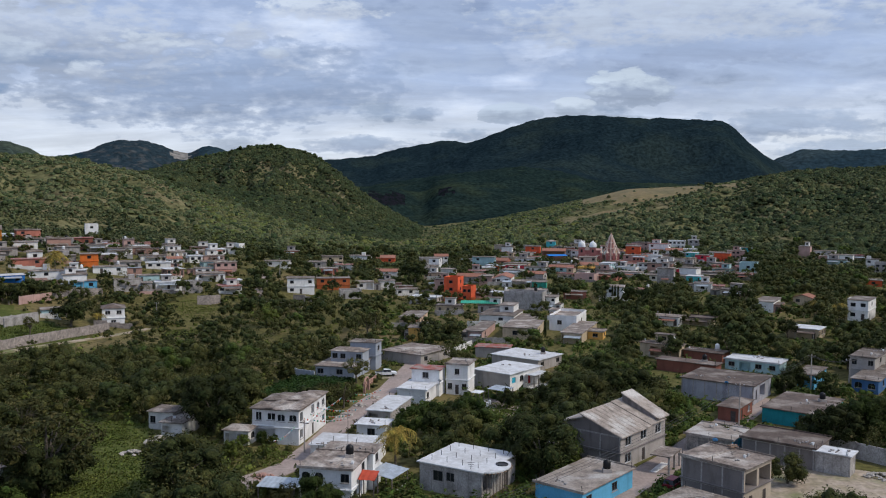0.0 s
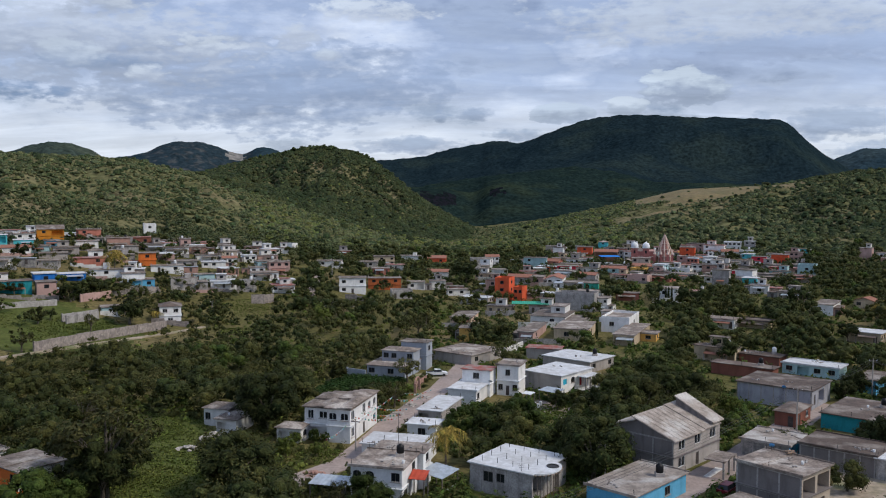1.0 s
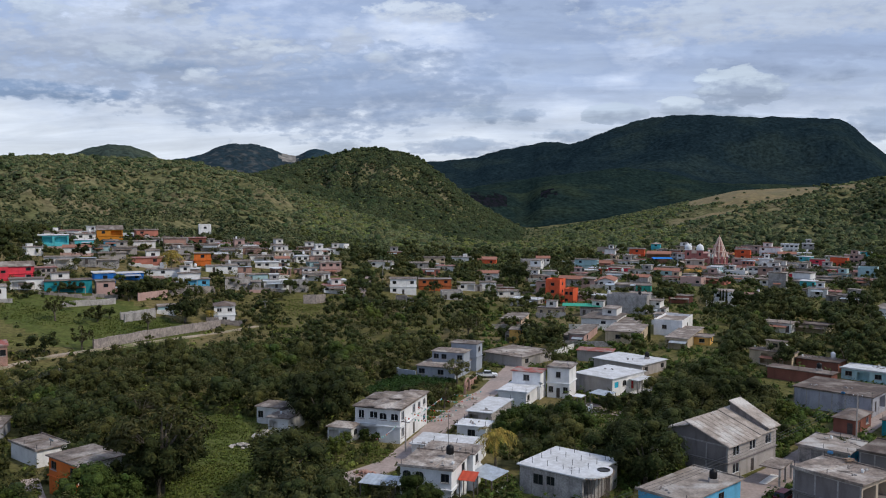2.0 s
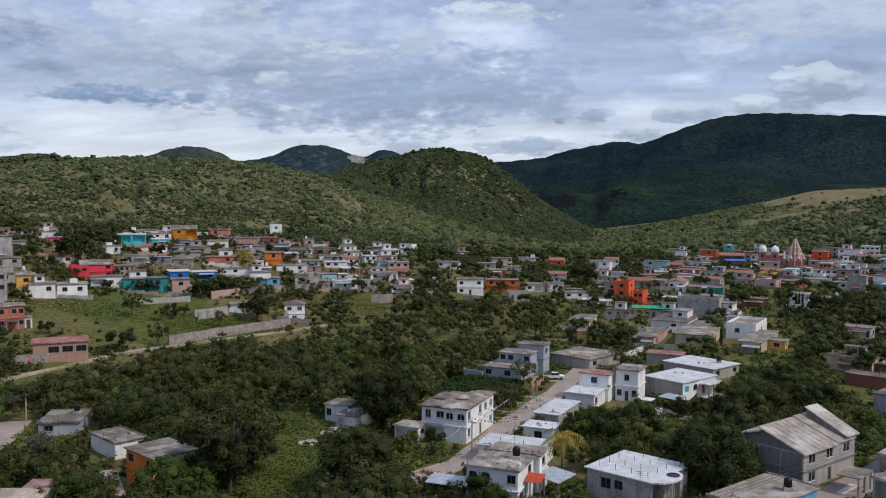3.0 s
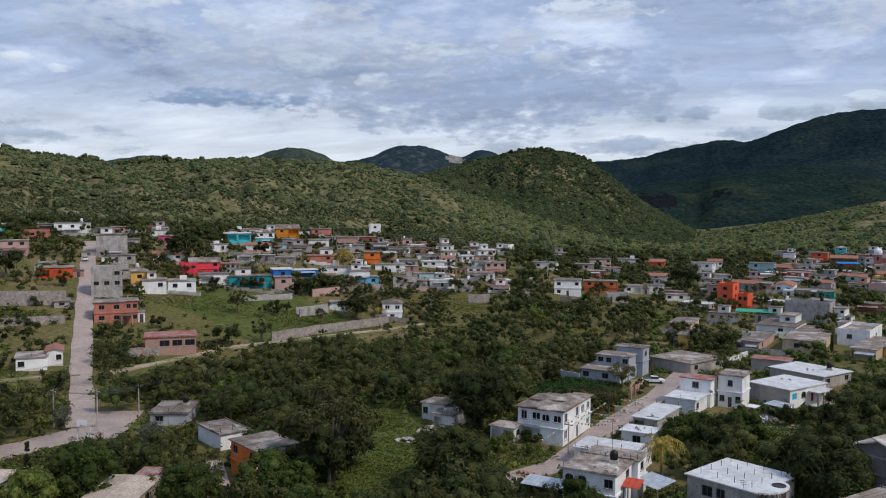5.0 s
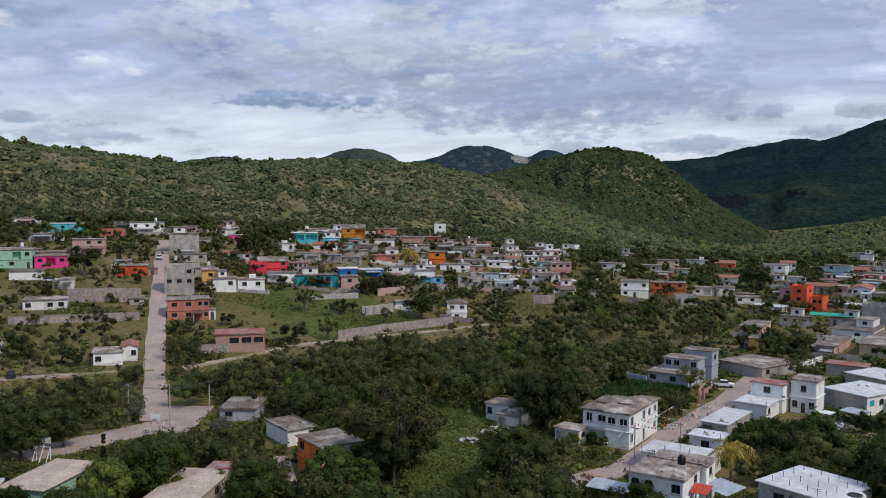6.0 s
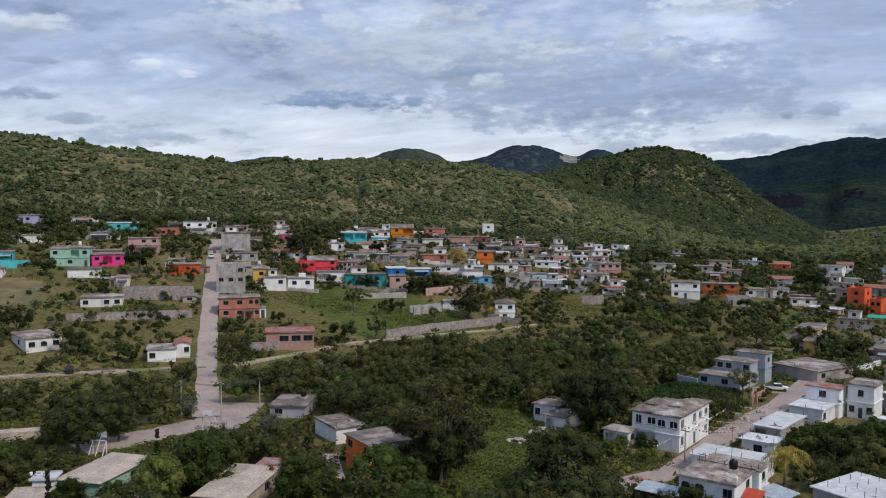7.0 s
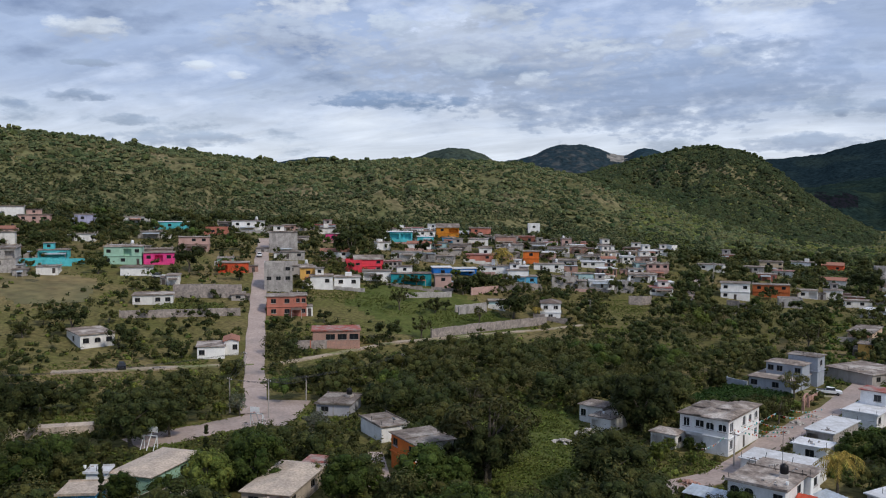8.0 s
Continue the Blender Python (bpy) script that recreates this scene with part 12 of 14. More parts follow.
wood(-197, 318, 4.7, "dark")
wood(-67, 245, 5.0, "dark")
wood(-270, 260, 4.0, "dark")
wood(-153, 250, 5.0, "dark")
wood(-138, 286, 4.9, "dark")
wood(-57, 390, 3.5, "dark")
wood(-212, 228, 5.3, "dark")
wood(-213, 310, 4.0, "round")
wood(-77, 339, 3.4, "dark")
wood(-328, 241, 3.5, "round")
wood(-75, 429, 4.6, "mango")
wood(-157, 177, 3.6, "round")
wood(-268, 226, 5.1, "dark")
wood(-155, 371, 3.5, "dark")
wood(-237, 305, 4.2, "mango")
wood(-178, 284, 4.3, "dark")
wood(-184, 175, 4.8, "dark")
wood(-57, 252, 4.3, "dark")
wood(-258, 252, 3.1, "dark")
wood(-111, 428, 3.2, "mango")
wood(-325, 284, 3.5, "dark")
wood(-137, 290, 4.4, "round")
wood(-202, 288, 3.9, "round")
wood(-321, 232, 4.5, "dark")
wood(-77, 233, 3.0, "round")
wood(-85, 213, 4.6, "dark")
wood(-91, 250, 4.3, "dark")
wood(-147, 403, 3.5, "dark")
wood(-198, 173, 3.9, "round")
wood(-129, 201, 4.4, "dark")
wood(-35, 247, 4.1, "dark")
wood(-85, 239, 5.4, "round")
wood(-50, 262, 5.1, "dark")
wood(-167, 157, 3.3, "mango")
wood(-139, 252, 3.9, "dark")
wood(-64, 250, 4.6, "dark")
wood(-119, 304, 4.2, "dark")
wood(-196, 205, 3.9, "dark")
wood(-57, 290, 5.3, "mango")
wood(-120, 194, 5.4, "dark")
wood(-178, 346, 3.5, "dark")
wood(-173, 403, 3.5, "mango")
wood(-184, 142, 4.1, "round")
wood(-96, 241, 3.3, "dark")
wood(-106, 369, 3.0, "dark")
wood(-115, 195, 3.9, "round")
wood(-152, 332, 4.2, "dark")
wood(-177, 290, 4.7, "dark")
wood(-157, 371, 3.7, "dark")
wood(-48, 340, 4.8, "dark")
wood(-211, 161, 4.5, "dark")
wood(-171, 319, 3.3, "dark")
wood(-223, 248, 3.0, "round")
wood(-99, 303, 4.1, "dark")
wood(-101, 295, 4.5, "mango")
wood(-181, 135, 4.8, "dark")
wood(-278, 215, 3.4, "dark")
wood(-246, 271, 5.0, "dark")
wood(-265, 359, 5.0, "mango")
wood(-67, 374, 4.2, "mango")
wood(-63, 234, 5.3, "dark")
wood(-89, 252, 4.6, "dark")
wood(-171, 166, 4.8, "round")
wood(-187, 213, 5.3, "dark")
wood(-118, 288, 4.6, "mango")
wood(-194, 295, 3.6, "mango")
wood(-167, 152, 3.2, "dark")
wood(-44, 279, 5.1, "round")
wood(-41, 226, 3.5, "dark")
wood(-131, 221, 3.7, "dark")
wood(-206, 169, 4.9, "mango")
wood(-72, 261, 4.9, "dark")
wood(-56, 265, 4.6, "dark")
wood(-285, 243, 4.8, "dark")
wood(-64, 270, 4.6, "dark")
wood(-308, 246, 4.7, "dark")
wood(-237, 159, 4.3, "mango")
wood(-114, 279, 5.4, "round")
wood(-215, 168, 3.6, "round")
wood(-136, 273, 3.7, "dark")
wood(-327, 304, 3.5, "round")
wood(-253, 204, 3.0, "dark")
wood(-90, 337, 3.6, "dark")
wood(-66, 224, 5.3, "dark")
wood(-157, 313, 3.1, "dark")
wood(-45, 313, 5.1, "mango")
wood(-202, 211, 3.1, "mango")
wood(-120, 201, 4.8, "dark")
wood(-61, 328, 3.1, "round")
wood(-61, 313, 4.4, "dark")
wood(-112, 267, 4.9, "dark")
wood(-60, 243, 4.0, "dark")
wood(-111, 203, 4.0, "dark")
wood(-111, 286, 4.1, "round")
wood(-95, 294, 4.5, "dark")
wood(-73, 328, 4.6, "round")
wood(-85, 409, 4.1, "dark")
wood(-297, 300, 4.4, "round")
wood(-125, 378, 4.5, "round")
wood(-131, 247, 4.3, "mango")
wood(-228, 199, 4.0, "round")
wood(-44, 258, 4.0, "round")
wood(-143, 245, 4.1, "mango")
wood(-223, 323, 5.4, "dark")
wood(-174, 176, 3.2, "dark")
wood(-191, 218, 3.9, "dark")
wood(-265, 269, 4.9, "mango")
wood(-289, 305, 3.6, "dark")
wood(-210, 164, 3.4, "round")
wood(-114, 265, 3.7, "round")
wood(-90, 429, 5.2, "dark")
wood(-124, 206, 4.7, "dark")
wood(-91, 252, 4.2, "dark")
wood(-75, 270, 3.9, "mango")
wood(-91, 273, 4.2, "dark")
wood(-328, 242, 3.6, "round")
wood(-258, 290, 4.5, "round")
wood(-65, 408, 4.2, "dark")
wood(-245, 163, 4.5, "dark")
wood(-304, 311, 4.7, "round")
wood(-169, 176, 5.3, "mango")
wood(-251, 212, 4.9, "dark")
wood(-310, 230, 5.4, "round")
wood(-212, 196, 4.8, "round")
wood(-146, 249, 4.5, "dark")
wood(-83, 210, 4.2, "round")
wood(-171, 162, 3.8, "dark")
wood(-95, 216, 4.0, "dark")
wood(-354, 261, 3.3, "dark")
wood(-69, 232, 4.1, "dark")
wood(-162, 404, 5.3, "mango")
wood(-333, 219, 3.8, "dark")
wood(-201, 143, 3.9, "dark")
wood(-165, 412, 5.2, "mango")
wood(-250, 370, 4.3, "dark")
wood(-173, 191, 4.6, "dark")
wood(-287, 320, 3.8, "dark")
wood(-70, 444, 3.6, "round")
wood(-79, 435, 3.3, "dark")
wood(-63, 310, 3.7, "dark")
wood(-73, 322, 5.0, "mango")
wood(-322, 274, 3.9, "dark")
wood(-86, 336, 4.2, "dark")
wood(-202, 222, 3.6, "mango")
wood(-108, 205, 4.0, "dark")
wood(-276, 317, 5.3, "dark")
wood(-133, 215, 3.2, "mango")
wood(-211, 219, 3.3, "mango")
wood(-341, 231, 3.9, "dark")
wood(-128, 292, 4.6, "dark")
wood(-32, 224, 3.7, "dark")
wood(151, 457, 3.4, "dark")
wood(202, 390, 4.5, "dark")
wood(30, 493, 5.7, "dark")
wood(181, 383, 5.5, "mango")
wood(-62, 458, 4.3, "dark")
wood(130, 328, 4.2, "dark")
wood(-30, 317, 3.3, "dark")
wood(239, 454, 4.1, "dark")
wood(59, 299, 4.2, "dark")
wood(142, 274, 4.8, "mango")
wood(157, 440, 5.4, "round")
wood(59, 472, 4.2, "dark")
wood(149, 475, 3.9, "dark")
wood(206, 469, 5.4, "dark")
wood(111, 483, 3.8, "round")
wood(-28, 347, 3.0, "round")
wood(-46, 446, 3.4, "dark")
wood(174, 330, 4.6, "dark")
wood(-20, 485, 5.0, "round")
wood(121, 358, 4.2, "dark")
wood(223, 414, 3.4, "dark")
wood(51, 359, 5.2, "round")
wood(-48, 459, 3.5, "round")
wood(68, 305, 4.1, "round")
wood(200, 390, 4.7, "dark")
wood(214, 440, 3.1, "dark")
wood(173, 357, 4.7, "mango")
wood(20, 388, 4.6, "mango")
wood(-22, 459, 5.4, "mango")
wood(8, 478, 4.2, "dark")
wood(249, 452, 6.0, "dark")
wood(12, 451, 3.1, "dark")
wood(98, 288, 4.7, "dark")
wood(82, 435, 3.5, "round")
wood(79, 485, 3.9, "dark")
wood(193, 379, 3.3, "dark")
wood(-33, 338, 4.9, "dark")
wood(7, 473, 4.5, "dark")
wood(-37, 481, 3.2, "round")
wood(4, 461, 5.5, "mango")
wood(-11, 460, 3.5, "mango")
wood(122, 276, 5.1, "mango")
wood(182, 482, 4.9, "dark")
wood(168, 443, 3.1, "dark")
wood(-44, 425, 4.6, "dark")
wood(50, 401, 4.7, "dark")
wood(15, 436, 5.3, "dark")
wood(132, 335, 3.4, "mango")
wood(178, 399, 3.9, "dark")
wood(48, 357, 5.9, "dark")
wood(189, 450, 5.2, "dark")
wood(169, 345, 4.6, "dark")
wood(-8, 378, 3.9, "dark")
wood(223, 450, 3.4, "round")
wood(29, 314, 4.6, "dark")
wood(63, 350, 4.3, "mango")
wood(11, 506, 5.6, "dark")
wood(149, 290, 3.2, "round")
wood(166, 406, 5.0, "dark")
wood(168, 304, 5.1, "mango")
wood(180, 442, 4.2, "dark")
wood(199, 415, 5.6, "round")
wood(-1, 319, 3.3, "dark")
wood(62, 305, 5.1, "dark")
wood(181, 456, 5.7, "dark")
wood(-17, 377, 5.0, "round")
wood(-13, 378, 4.3, "dark")
wood(172, 311, 4.4, "dark")
wood(130, 264, 3.5, "dark")
wood(-24, 511, 5.5, "dark")
wood(110, 464, 3.4, "dark")
wood(188, 479, 4.2, "dark")
wood(150, 358, 5.6, "dark")
wood(72, 327, 3.4, "dark")
wood(171, 432, 3.8, "dark")
wood(43, 394, 4.2, "dark")
wood(152, 411, 5.9, "mango")
wood(-38, 391, 5.3, "dark")
wood(-48, 350, 4.2, "round")
wood(-48, 391, 4.1, "round")
wood(159, 416, 5.2, "dark")
wood(219, 449, 5.9, "dark")
wood(-63, 511, 3.3, "dark")
wood(-63, 456, 4.9, "round")
wood(182, 407, 5.2, "round")
wood(26, 445, 4.7, "dark")
wood(176, 332, 4.2, "mango")
wood(6, 508, 5.6, "dark")
wood(194, 357, 5.8, "round")
wood(-63, 501, 4.9, "dark")
wood(5, 439, 3.7, "mango")
wood(81, 344, 3.2, "mango")
wood(167, 433, 5.1, "dark")
wood(-17, 499, 3.5, "dark")
wood(168, 410, 5.6, "dark")
wood(128, 333, 5.2, "dark")
wood(250, 451, 4.9, "dark")
wood(185, 373, 3.9, "round")
wood(-17, 456, 4.1, "dark")
wood(227, 422, 3.3, "dark")
wood(191, 361, 4.9, "round")
wood(-11, 371, 3.5, "dark")
wood(171, 328, 3.3, "dark")
wood(108, 358, 4.2, "dark")
wood(20, 516, 4.9, "dark")
wood(211, 393, 5.6, "mango")
wood(-3, 375, 4.4, "mango")
wood(149, 352, 4.9, "dark")
wood(233, 448, 4.0, "mango")
wood(138, 381, 4.5, "dark")
wood(157, 377, 3.6, "mango")
wood(160, 449, 3.9, "dark")
wood(-40, 400, 5.5, "mango")
wood(235, 459, 3.3, "dark")
wood(-55, 485, 5.6, "dark")
wood(149, 277, 3.6, "mango")
wood(157, 326, 3.8, "dark")
wood(132, 492, 3.4, "mango")
wood(51, 364, 3.1, "round")
wood(148, 368, 3.2, "dark")
# a belt of trees between the near street and the middle of the village
for _ in range(70):
    bx_, by_ = YARD.uniform(-34, 52), YARD.uniform(215, 345)
    if not any(math.hypot(bx_ - sx, by_ - sy) < sr + 1.5 for sx, sy, sr in HOUSE_SPOTS + ROAD_SPOTS):
        wood(bx_, by_, YARD.uniform(4.0, 7.5), YARD.choice(("dark", "round", "round", "thin", "mango")))
# yard trees between the houses of the farther quarters
for hx, hy, hr in list(HOUSE_SPOTS):
    far_off = math.hypot(hx, hy)
    for _ in range(2):
        if far_off > 225 and YARD.random() < 0.55:
            a_ = YARD.uniform(0, 6.28)
            tx_, ty_ = hx + math.cos(a_) * (hr + YARD.uniform(0.5, 4)), hy + math.sin(a_) * (hr + YARD.uniform(0.5, 4))
            if not any(math.hypot(tx_ - sx, ty_ - sy) < sr * 0.8 for sx, sy, sr in HOUSE_SPOTS + ROAD_SPOTS):
                wood(tx_, ty_, YARD.uniform(2.8, 5.6), YARD.choice(("dark", "dark", "round", "mango", "thin")))
for kind_, shape_ in WOODS.items():
    tagged(new("woods", shape_.mesh("woods", LEAF[kind_], True)), "mixed broadleaf trees crowding the valley floor", "woods", "", "stuff")


def undergrowth(count, b0, b1, r0, r1, s0, s1, seed, mat, label, name="undergrowth"):
    """Leafy shrubs beyond counting between the trees."""
    rnd, s, made, tries = random.Random(seed), Shape(), 0, 0
    while made < count and tries < count * 8:
        tries += 1
        b, r = radians(rnd.uniform(b0, b1)), r0 * (r1 / r0) ** rnd.random()
        x, y = -r * math.sin(b), r * math.cos(b)
        if noise.noise(Vector((x, y, 3)) / 16) < rnd.uniform(-0.8, 0.15) or is_open(x, y) or is_pasture(x, y):
            continue
        made += 1
        k, z = rnd.uniform(s0, s1), level(x, y)
        mound(s, (x, y, z + k * 0.2), k * 0.45, k * 0.38, rnd, 0.35)
        leaf_spray(s, (x, y, z + k * 0.4), k * 0.78, 18 if r < 170 else 7, k * (0.16 if r < 170 else 0.26) + 0.05, rnd)
    return tagged(new(name, s.mesh(name, mat, True)), label, "undergrowth", "", "stuff")


undergrowth(5200, 2, 58, 85, 240, 0.8, 2.0, 31, LEAF["round"], "olive-green shrubs under and between the trees")
undergrowth(2600, 2, 58, 85, 330, 0.7, 1.7, 32, LEAF["light"], "pale green shrubs and tall weeds")
undergrowth(2200, 14, 58, 215, 430, 0.9, 2.0, 33, LEAF["dark"], "dark shrubs on the slope")
undergrowth(4200, -30, 4, 100, 430, 0.9, 2.2, 34, LEAF["mango"], "green shrubs between the houses")


def tufts(count, seed):
    """Tall grass in the clearings."""
    rnd, s = random.Random(seed), Shape()
    near_ = [c for c in CLEARINGS if math.hypot(c[0], c[1]) < 330]
    for _ in range(count):
        cx, cy, cr = rnd.choice(near_)
        a, u = rnd.uniform(0, 6.28), rnd.random() ** 0.5
        x, y = cx + math.cos(a) * u * cr * 1.1, cy + math.sin(a) * u * cr * 1.1
        if any(math.hypot(x - sx, y - sy) < sr for sx, sy, sr in ROAD_SPOTS) or any(math.hypot(x - sx, y - sy) < sr for sx, sy, sr in HOUSE_SPOTS):
            continue
        if hayfield(x, y):
            continue
        z, k = level(x, y), rnd.uniform(0.08, 0.24)
        for _ in range(4):
            t, l_ = rnd.uniform(0, 6.28), rnd.uniform(0.7, 1.3)
            dx, dy = math.cos(t) * k * 1.1, math.sin(t) * k * 1.1
            s.face((x - dy * 0.5, y + dx * 0.5, z - 0.05), (x + dy * 0.5, y - dx * 0.5, z - 0.05), (x + dx * l_ + dy * 0.3, y + dy * l_ - dx * 0.3, z + k), (x + dx * l_ - dy * 0.3, y + dy * l_ + dx * 0.3, z + k))
    tagged(new("tall_grass", s.mesh("tall_grass", TUFT)), "rank green grass and weeds in the clearings", "grass", "", "stuff")


tufts(28000, 41)


def scrub(name, count, b0, b1, r0, r1, s0, s1, seed, mat, label, rise=0.8, wet=0.0, ridges=(-1, 0, 1, 2), even=False, lumps=0):
    """Bushes beyond counting, joined in one piece."""
    rnd, s = random.Random(seed), Shape()
    spots = []
    while len(spots) < count:
        b = rnd.uniform(b0, b1)
        r = r0 * (r1 / r0) ** rnd.random() if not even else math.sqrt(rnd.uniform(r0 * r0, r1 * r1))
        x, y = -r * math.sin(radians(b)), r * math.cos(radians(b))
        if noise.noise(Vector((x, y, 0)) / 60) + 0.6 * noise.noise(Vector((x, y, 7)) / 17) >= rnd.uniform(-0.75, 0.35) + wet:
            spots.append((x, y))
    xy = np.array(spots)
    zs, own = height(xy[:, 0], xy[:, 1]), height(xy[:, 0], xy[:, 1], True)
    for (x, y), z, o in zip(spots, zs, own):
        if o not in ridges or gorge(x, y, z) or (dry(x, y) and rnd.random() < 0.97):
            continue
        k = rnd.uniform(s0, s1) * (1.7 if rnd.random() < 0.1 else 1)
        if lumps:
            for _ in range(lumps):
                blob(s, (x + rnd.uniform(-0.7, 0.7) * k, y + rnd.uniform(-0.7, 0.7) * k, z + k * rnd.uniform(0.4, 1.2) * rise), k * 0.55, k * 0.45, rnd, 0.3)
        elif math.hypot(x, y) < 560:
            blob(s, (x, y, z + k * 0.15), k * 0.62, k * 0.52 * rise, rnd, 0.4)
            leaf_spray(s, (x, y, z + k * 0.3), k * rnd.uniform(0.7, 0.95), 15, k * 0.4, rnd)
        else:
            mound(s, (x, y, z + k * 0.3), k * rnd.uniform(0.75, 1.15), k * rnd.uniform(0.6, 0.95) * rise, rnd, 0.28)
            if rnd.random() < 0.35:
                tuft_ball(s, (x + rnd.uniform(-0.9, 0.9) * k, y + rnd.uniform(-0.9, 0.9) * k, z + k * 0.5), k * 0.7, k * 0.6 * rise, rnd, 0.3)
    return tagged(new(name, s.mesh(name, mat, True)), label, "scrub", "", "stuff")


scrub("hill_scrub", 22000, -34, 62, 440, 1350, 0.9, 1.9, 3, SCRUB, "scattered olive-green scrub bushes on the hillsides")
scrub("hill_trees", 9000, -34, 62, 400, 1350, 1.1, 2.4, 4, DARK_HILL_LEAF, "darker trees dotted over the hillsides", 1.0, 0.1)
scrub("hill_woods", 19000, -2, 20, 800, 1320, 1.4, 2.8, 5, SHADED_LEAF, "close low woods on the rounded hill, leaves darkened for cloud shade", 0.9, -0.6, (1,))
# the sunlit patch on the lower flanks is drawn by pale leaf colour
scrub("pale_scrub", 5200, -9, 16, 460, 1000, 0.9, 2.0, 8, PALE_SCRUB, "scrub on the lower hill flanks, coloured pale as if sunlit")
# leaves darkened for cloud shade, closer set towards the far right
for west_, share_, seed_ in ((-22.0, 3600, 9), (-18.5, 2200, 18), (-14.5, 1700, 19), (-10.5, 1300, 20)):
    scrub("shaded_woods", share_, -34, west_, 560, 1020, 1.2, 2.6, seed_, SHADED_LEAF, "close woods on the hill beyond the church, leaves darkened for cloud shade", 0.9, -0.4, (2,))
scrub("open_scrub", 8000, -34, 0, 520, 1020, 0.9, 2.0, 10, HILL_LEAF, "scattered scrub on the hill below the hay meadow", 0.9, 0.0, (2,))
scrub("slope_scrub", 15000, 6, 62, 430, 860, 0.85, 1.9, 12, HILL_LEAF, "close scrub bushes over the long hill", 0.9, -0.35, (-1, 0))
scrub("ridge_trees", 330, 33, 62, 700, 775, 1.5, 2.9, 15, HILL_LEAF, "scattered trees along the crest of the long hill", 1.0, 0.0, (0,), lumps=5)
scrub("crest_trees", 260, 7.5, 16, 1240, 1310, 2.0, 3.4, 16, DARK_HILL_LEAF, "flat-topped trees along the crest of the rounded hill", 1.0, 0.0, (1,), lumps=4)


def crop(x0, y0, ux, uy, vx, vy, rows, count, seed, mat, label):
    """Broad-leaved garden plants standing in rows."""
    rnd, s = random.Random(seed), Shape()
    for k in range(count):
        a, b = rnd.random(), (rnd.randrange(rows) + 0.5 + rnd.uniform(-0.2, 0.2)) / rows
        x, y = x0 + ux * a + vx * b, y0 + uy * a + vy * b
        leaf_spray(s, (x, y, level(x, y) + 0.55), 0.75, 16, 0.30, rnd, 0.5)
    tagged(new("garden_crop", s.mesh("garden_crop", mat)), label, "crop", "", "stuff")


CROP = foliage("crop_leaves", (0.050, 0.096, 0.026), (0.036, 0.072, 0.020), size=4)
crop(-39.5, 178, 14.5, -3.5, 5.5, 20, 9, 620, 51, CROP, "rows of broad-leaved green garden plants")
crop(-188, 176, 14, 14, -8, 9, 8, 420, 52, PALE_SCRUB, "pale yellowing rows of maize beside the street")


# ---- walls and fences ----
def wall_run(points, high, thick, mat, label, name="garden_wall", cope=None):
    """A free-standing wall that steps with the ground, in panels."""
    ob = thing(name, points[0][0], points[0][1], 0, 0, label, "wall")
    ox, oy = points[0]
    rnd = random.Random(int(ox * 7))
    for a, b in zip(points, points[1:]):
        n = max(1, round(math.dist(a, b) / 4.5))
        ang = math.degrees(math.atan2(b[1] - a[1], b[0] - a[0]))
        for k in range(n):
            u0, u1 = k / n, (k + 1) / n
            p = (a[0] + (b[0] - a[0]) * (u0 + u1) / 2, a[1] + (b[1] - a[1]) * (u0 + u1) / 2)
            ln = math.dist(a, b) / n
            z = level(*p)
            s = Shape().box(-ln / 2, ln / 2, -thick / 2, thick / 2, -0.8, high + rnd.uniform(-0.1, 0.1), None)
            part("panel", s.mesh("panel", mat), ob, m=pose(p[0] - ox, p[1] - oy, z, 0, 0, ang))
            c = Shape().box(-0.16, 0.16, -thick / 2 - 0.05, thick / 2 + 0.05, -0.8, high + 0.15)
            part("pier", c.mesh("pier", cope or mat), ob, m=pose(a[0] + (b[0] - a[0]) * u0 - ox, a[1] + (b[1] - a[1]) * u0 - oy, z, 0, 0, ang))
    return ob


wall_run([(-118.4, 214.7), (-107.4, 246.2), (-101.5, 261)], 2.6, 0.4, STONE, "long grey-pink stone boundary wall along a path")
wall_run([(-138, 91.2), (-125.1, 103.5)], 1.9, 2.6, SAND_ROOF, "broad low pale cement channel wall")
wall_run([(-194, 170.2), (-183.2, 180.9), (-170.5, 193.5)], 2.2, 0.35, STONE, "old stone retaining wall below a field")
wall_run([(-198.8, 195.4), (-183, 208.5)], 4.2, 0.5, STONE, "high stone platform wall")
wall_run([(-125.2, 245.2), (-120.7, 256.4)], 2.4, 0.3, WALLS["block"], "pale block wall on the slope")
wall_run([(-146, 247.1), (-136.8, 262.2)], 1.8, 0.3, WALLS["block"], "low block wall below the houses")
wall_run([(3, 227), (8.1, 237.4)], 2.0, 0.25, WALLS["palewhite"], "pale fence wall beside the street")
wall_run([(63.8, 141.7), (70, 133.7), (78, 124)], 2.6, 0.25, WALLS["block"], "grey block yard wall")
wall_run([(-34.2, 199.4), (-29.5, 197)], 1.9, 0.25, WALLS["bluegrey"], "low blue-grey yard wall")
wall_run([(-263.6, 189.7), (-252.7, 201.5)], 2.2, 0.25, WALLS["turq"], "bright turquoise yard wall")
wall_run([(-138.9, 177.9), (-133, 184.2)], 2.2, 0.3, STONE, "stone yard wall with brick piers", cope=WALLS["salmon"])
wall_run([(-21.8, 370), (-3.3, 363.7)], 1.5, 0.3, STONE, "low stone wall along the upper lane")
wall_run([(-57.5, 331.8), (-44, 329.5)], 2.6, 0.4, STONE, "rough retaining wall under the white house")


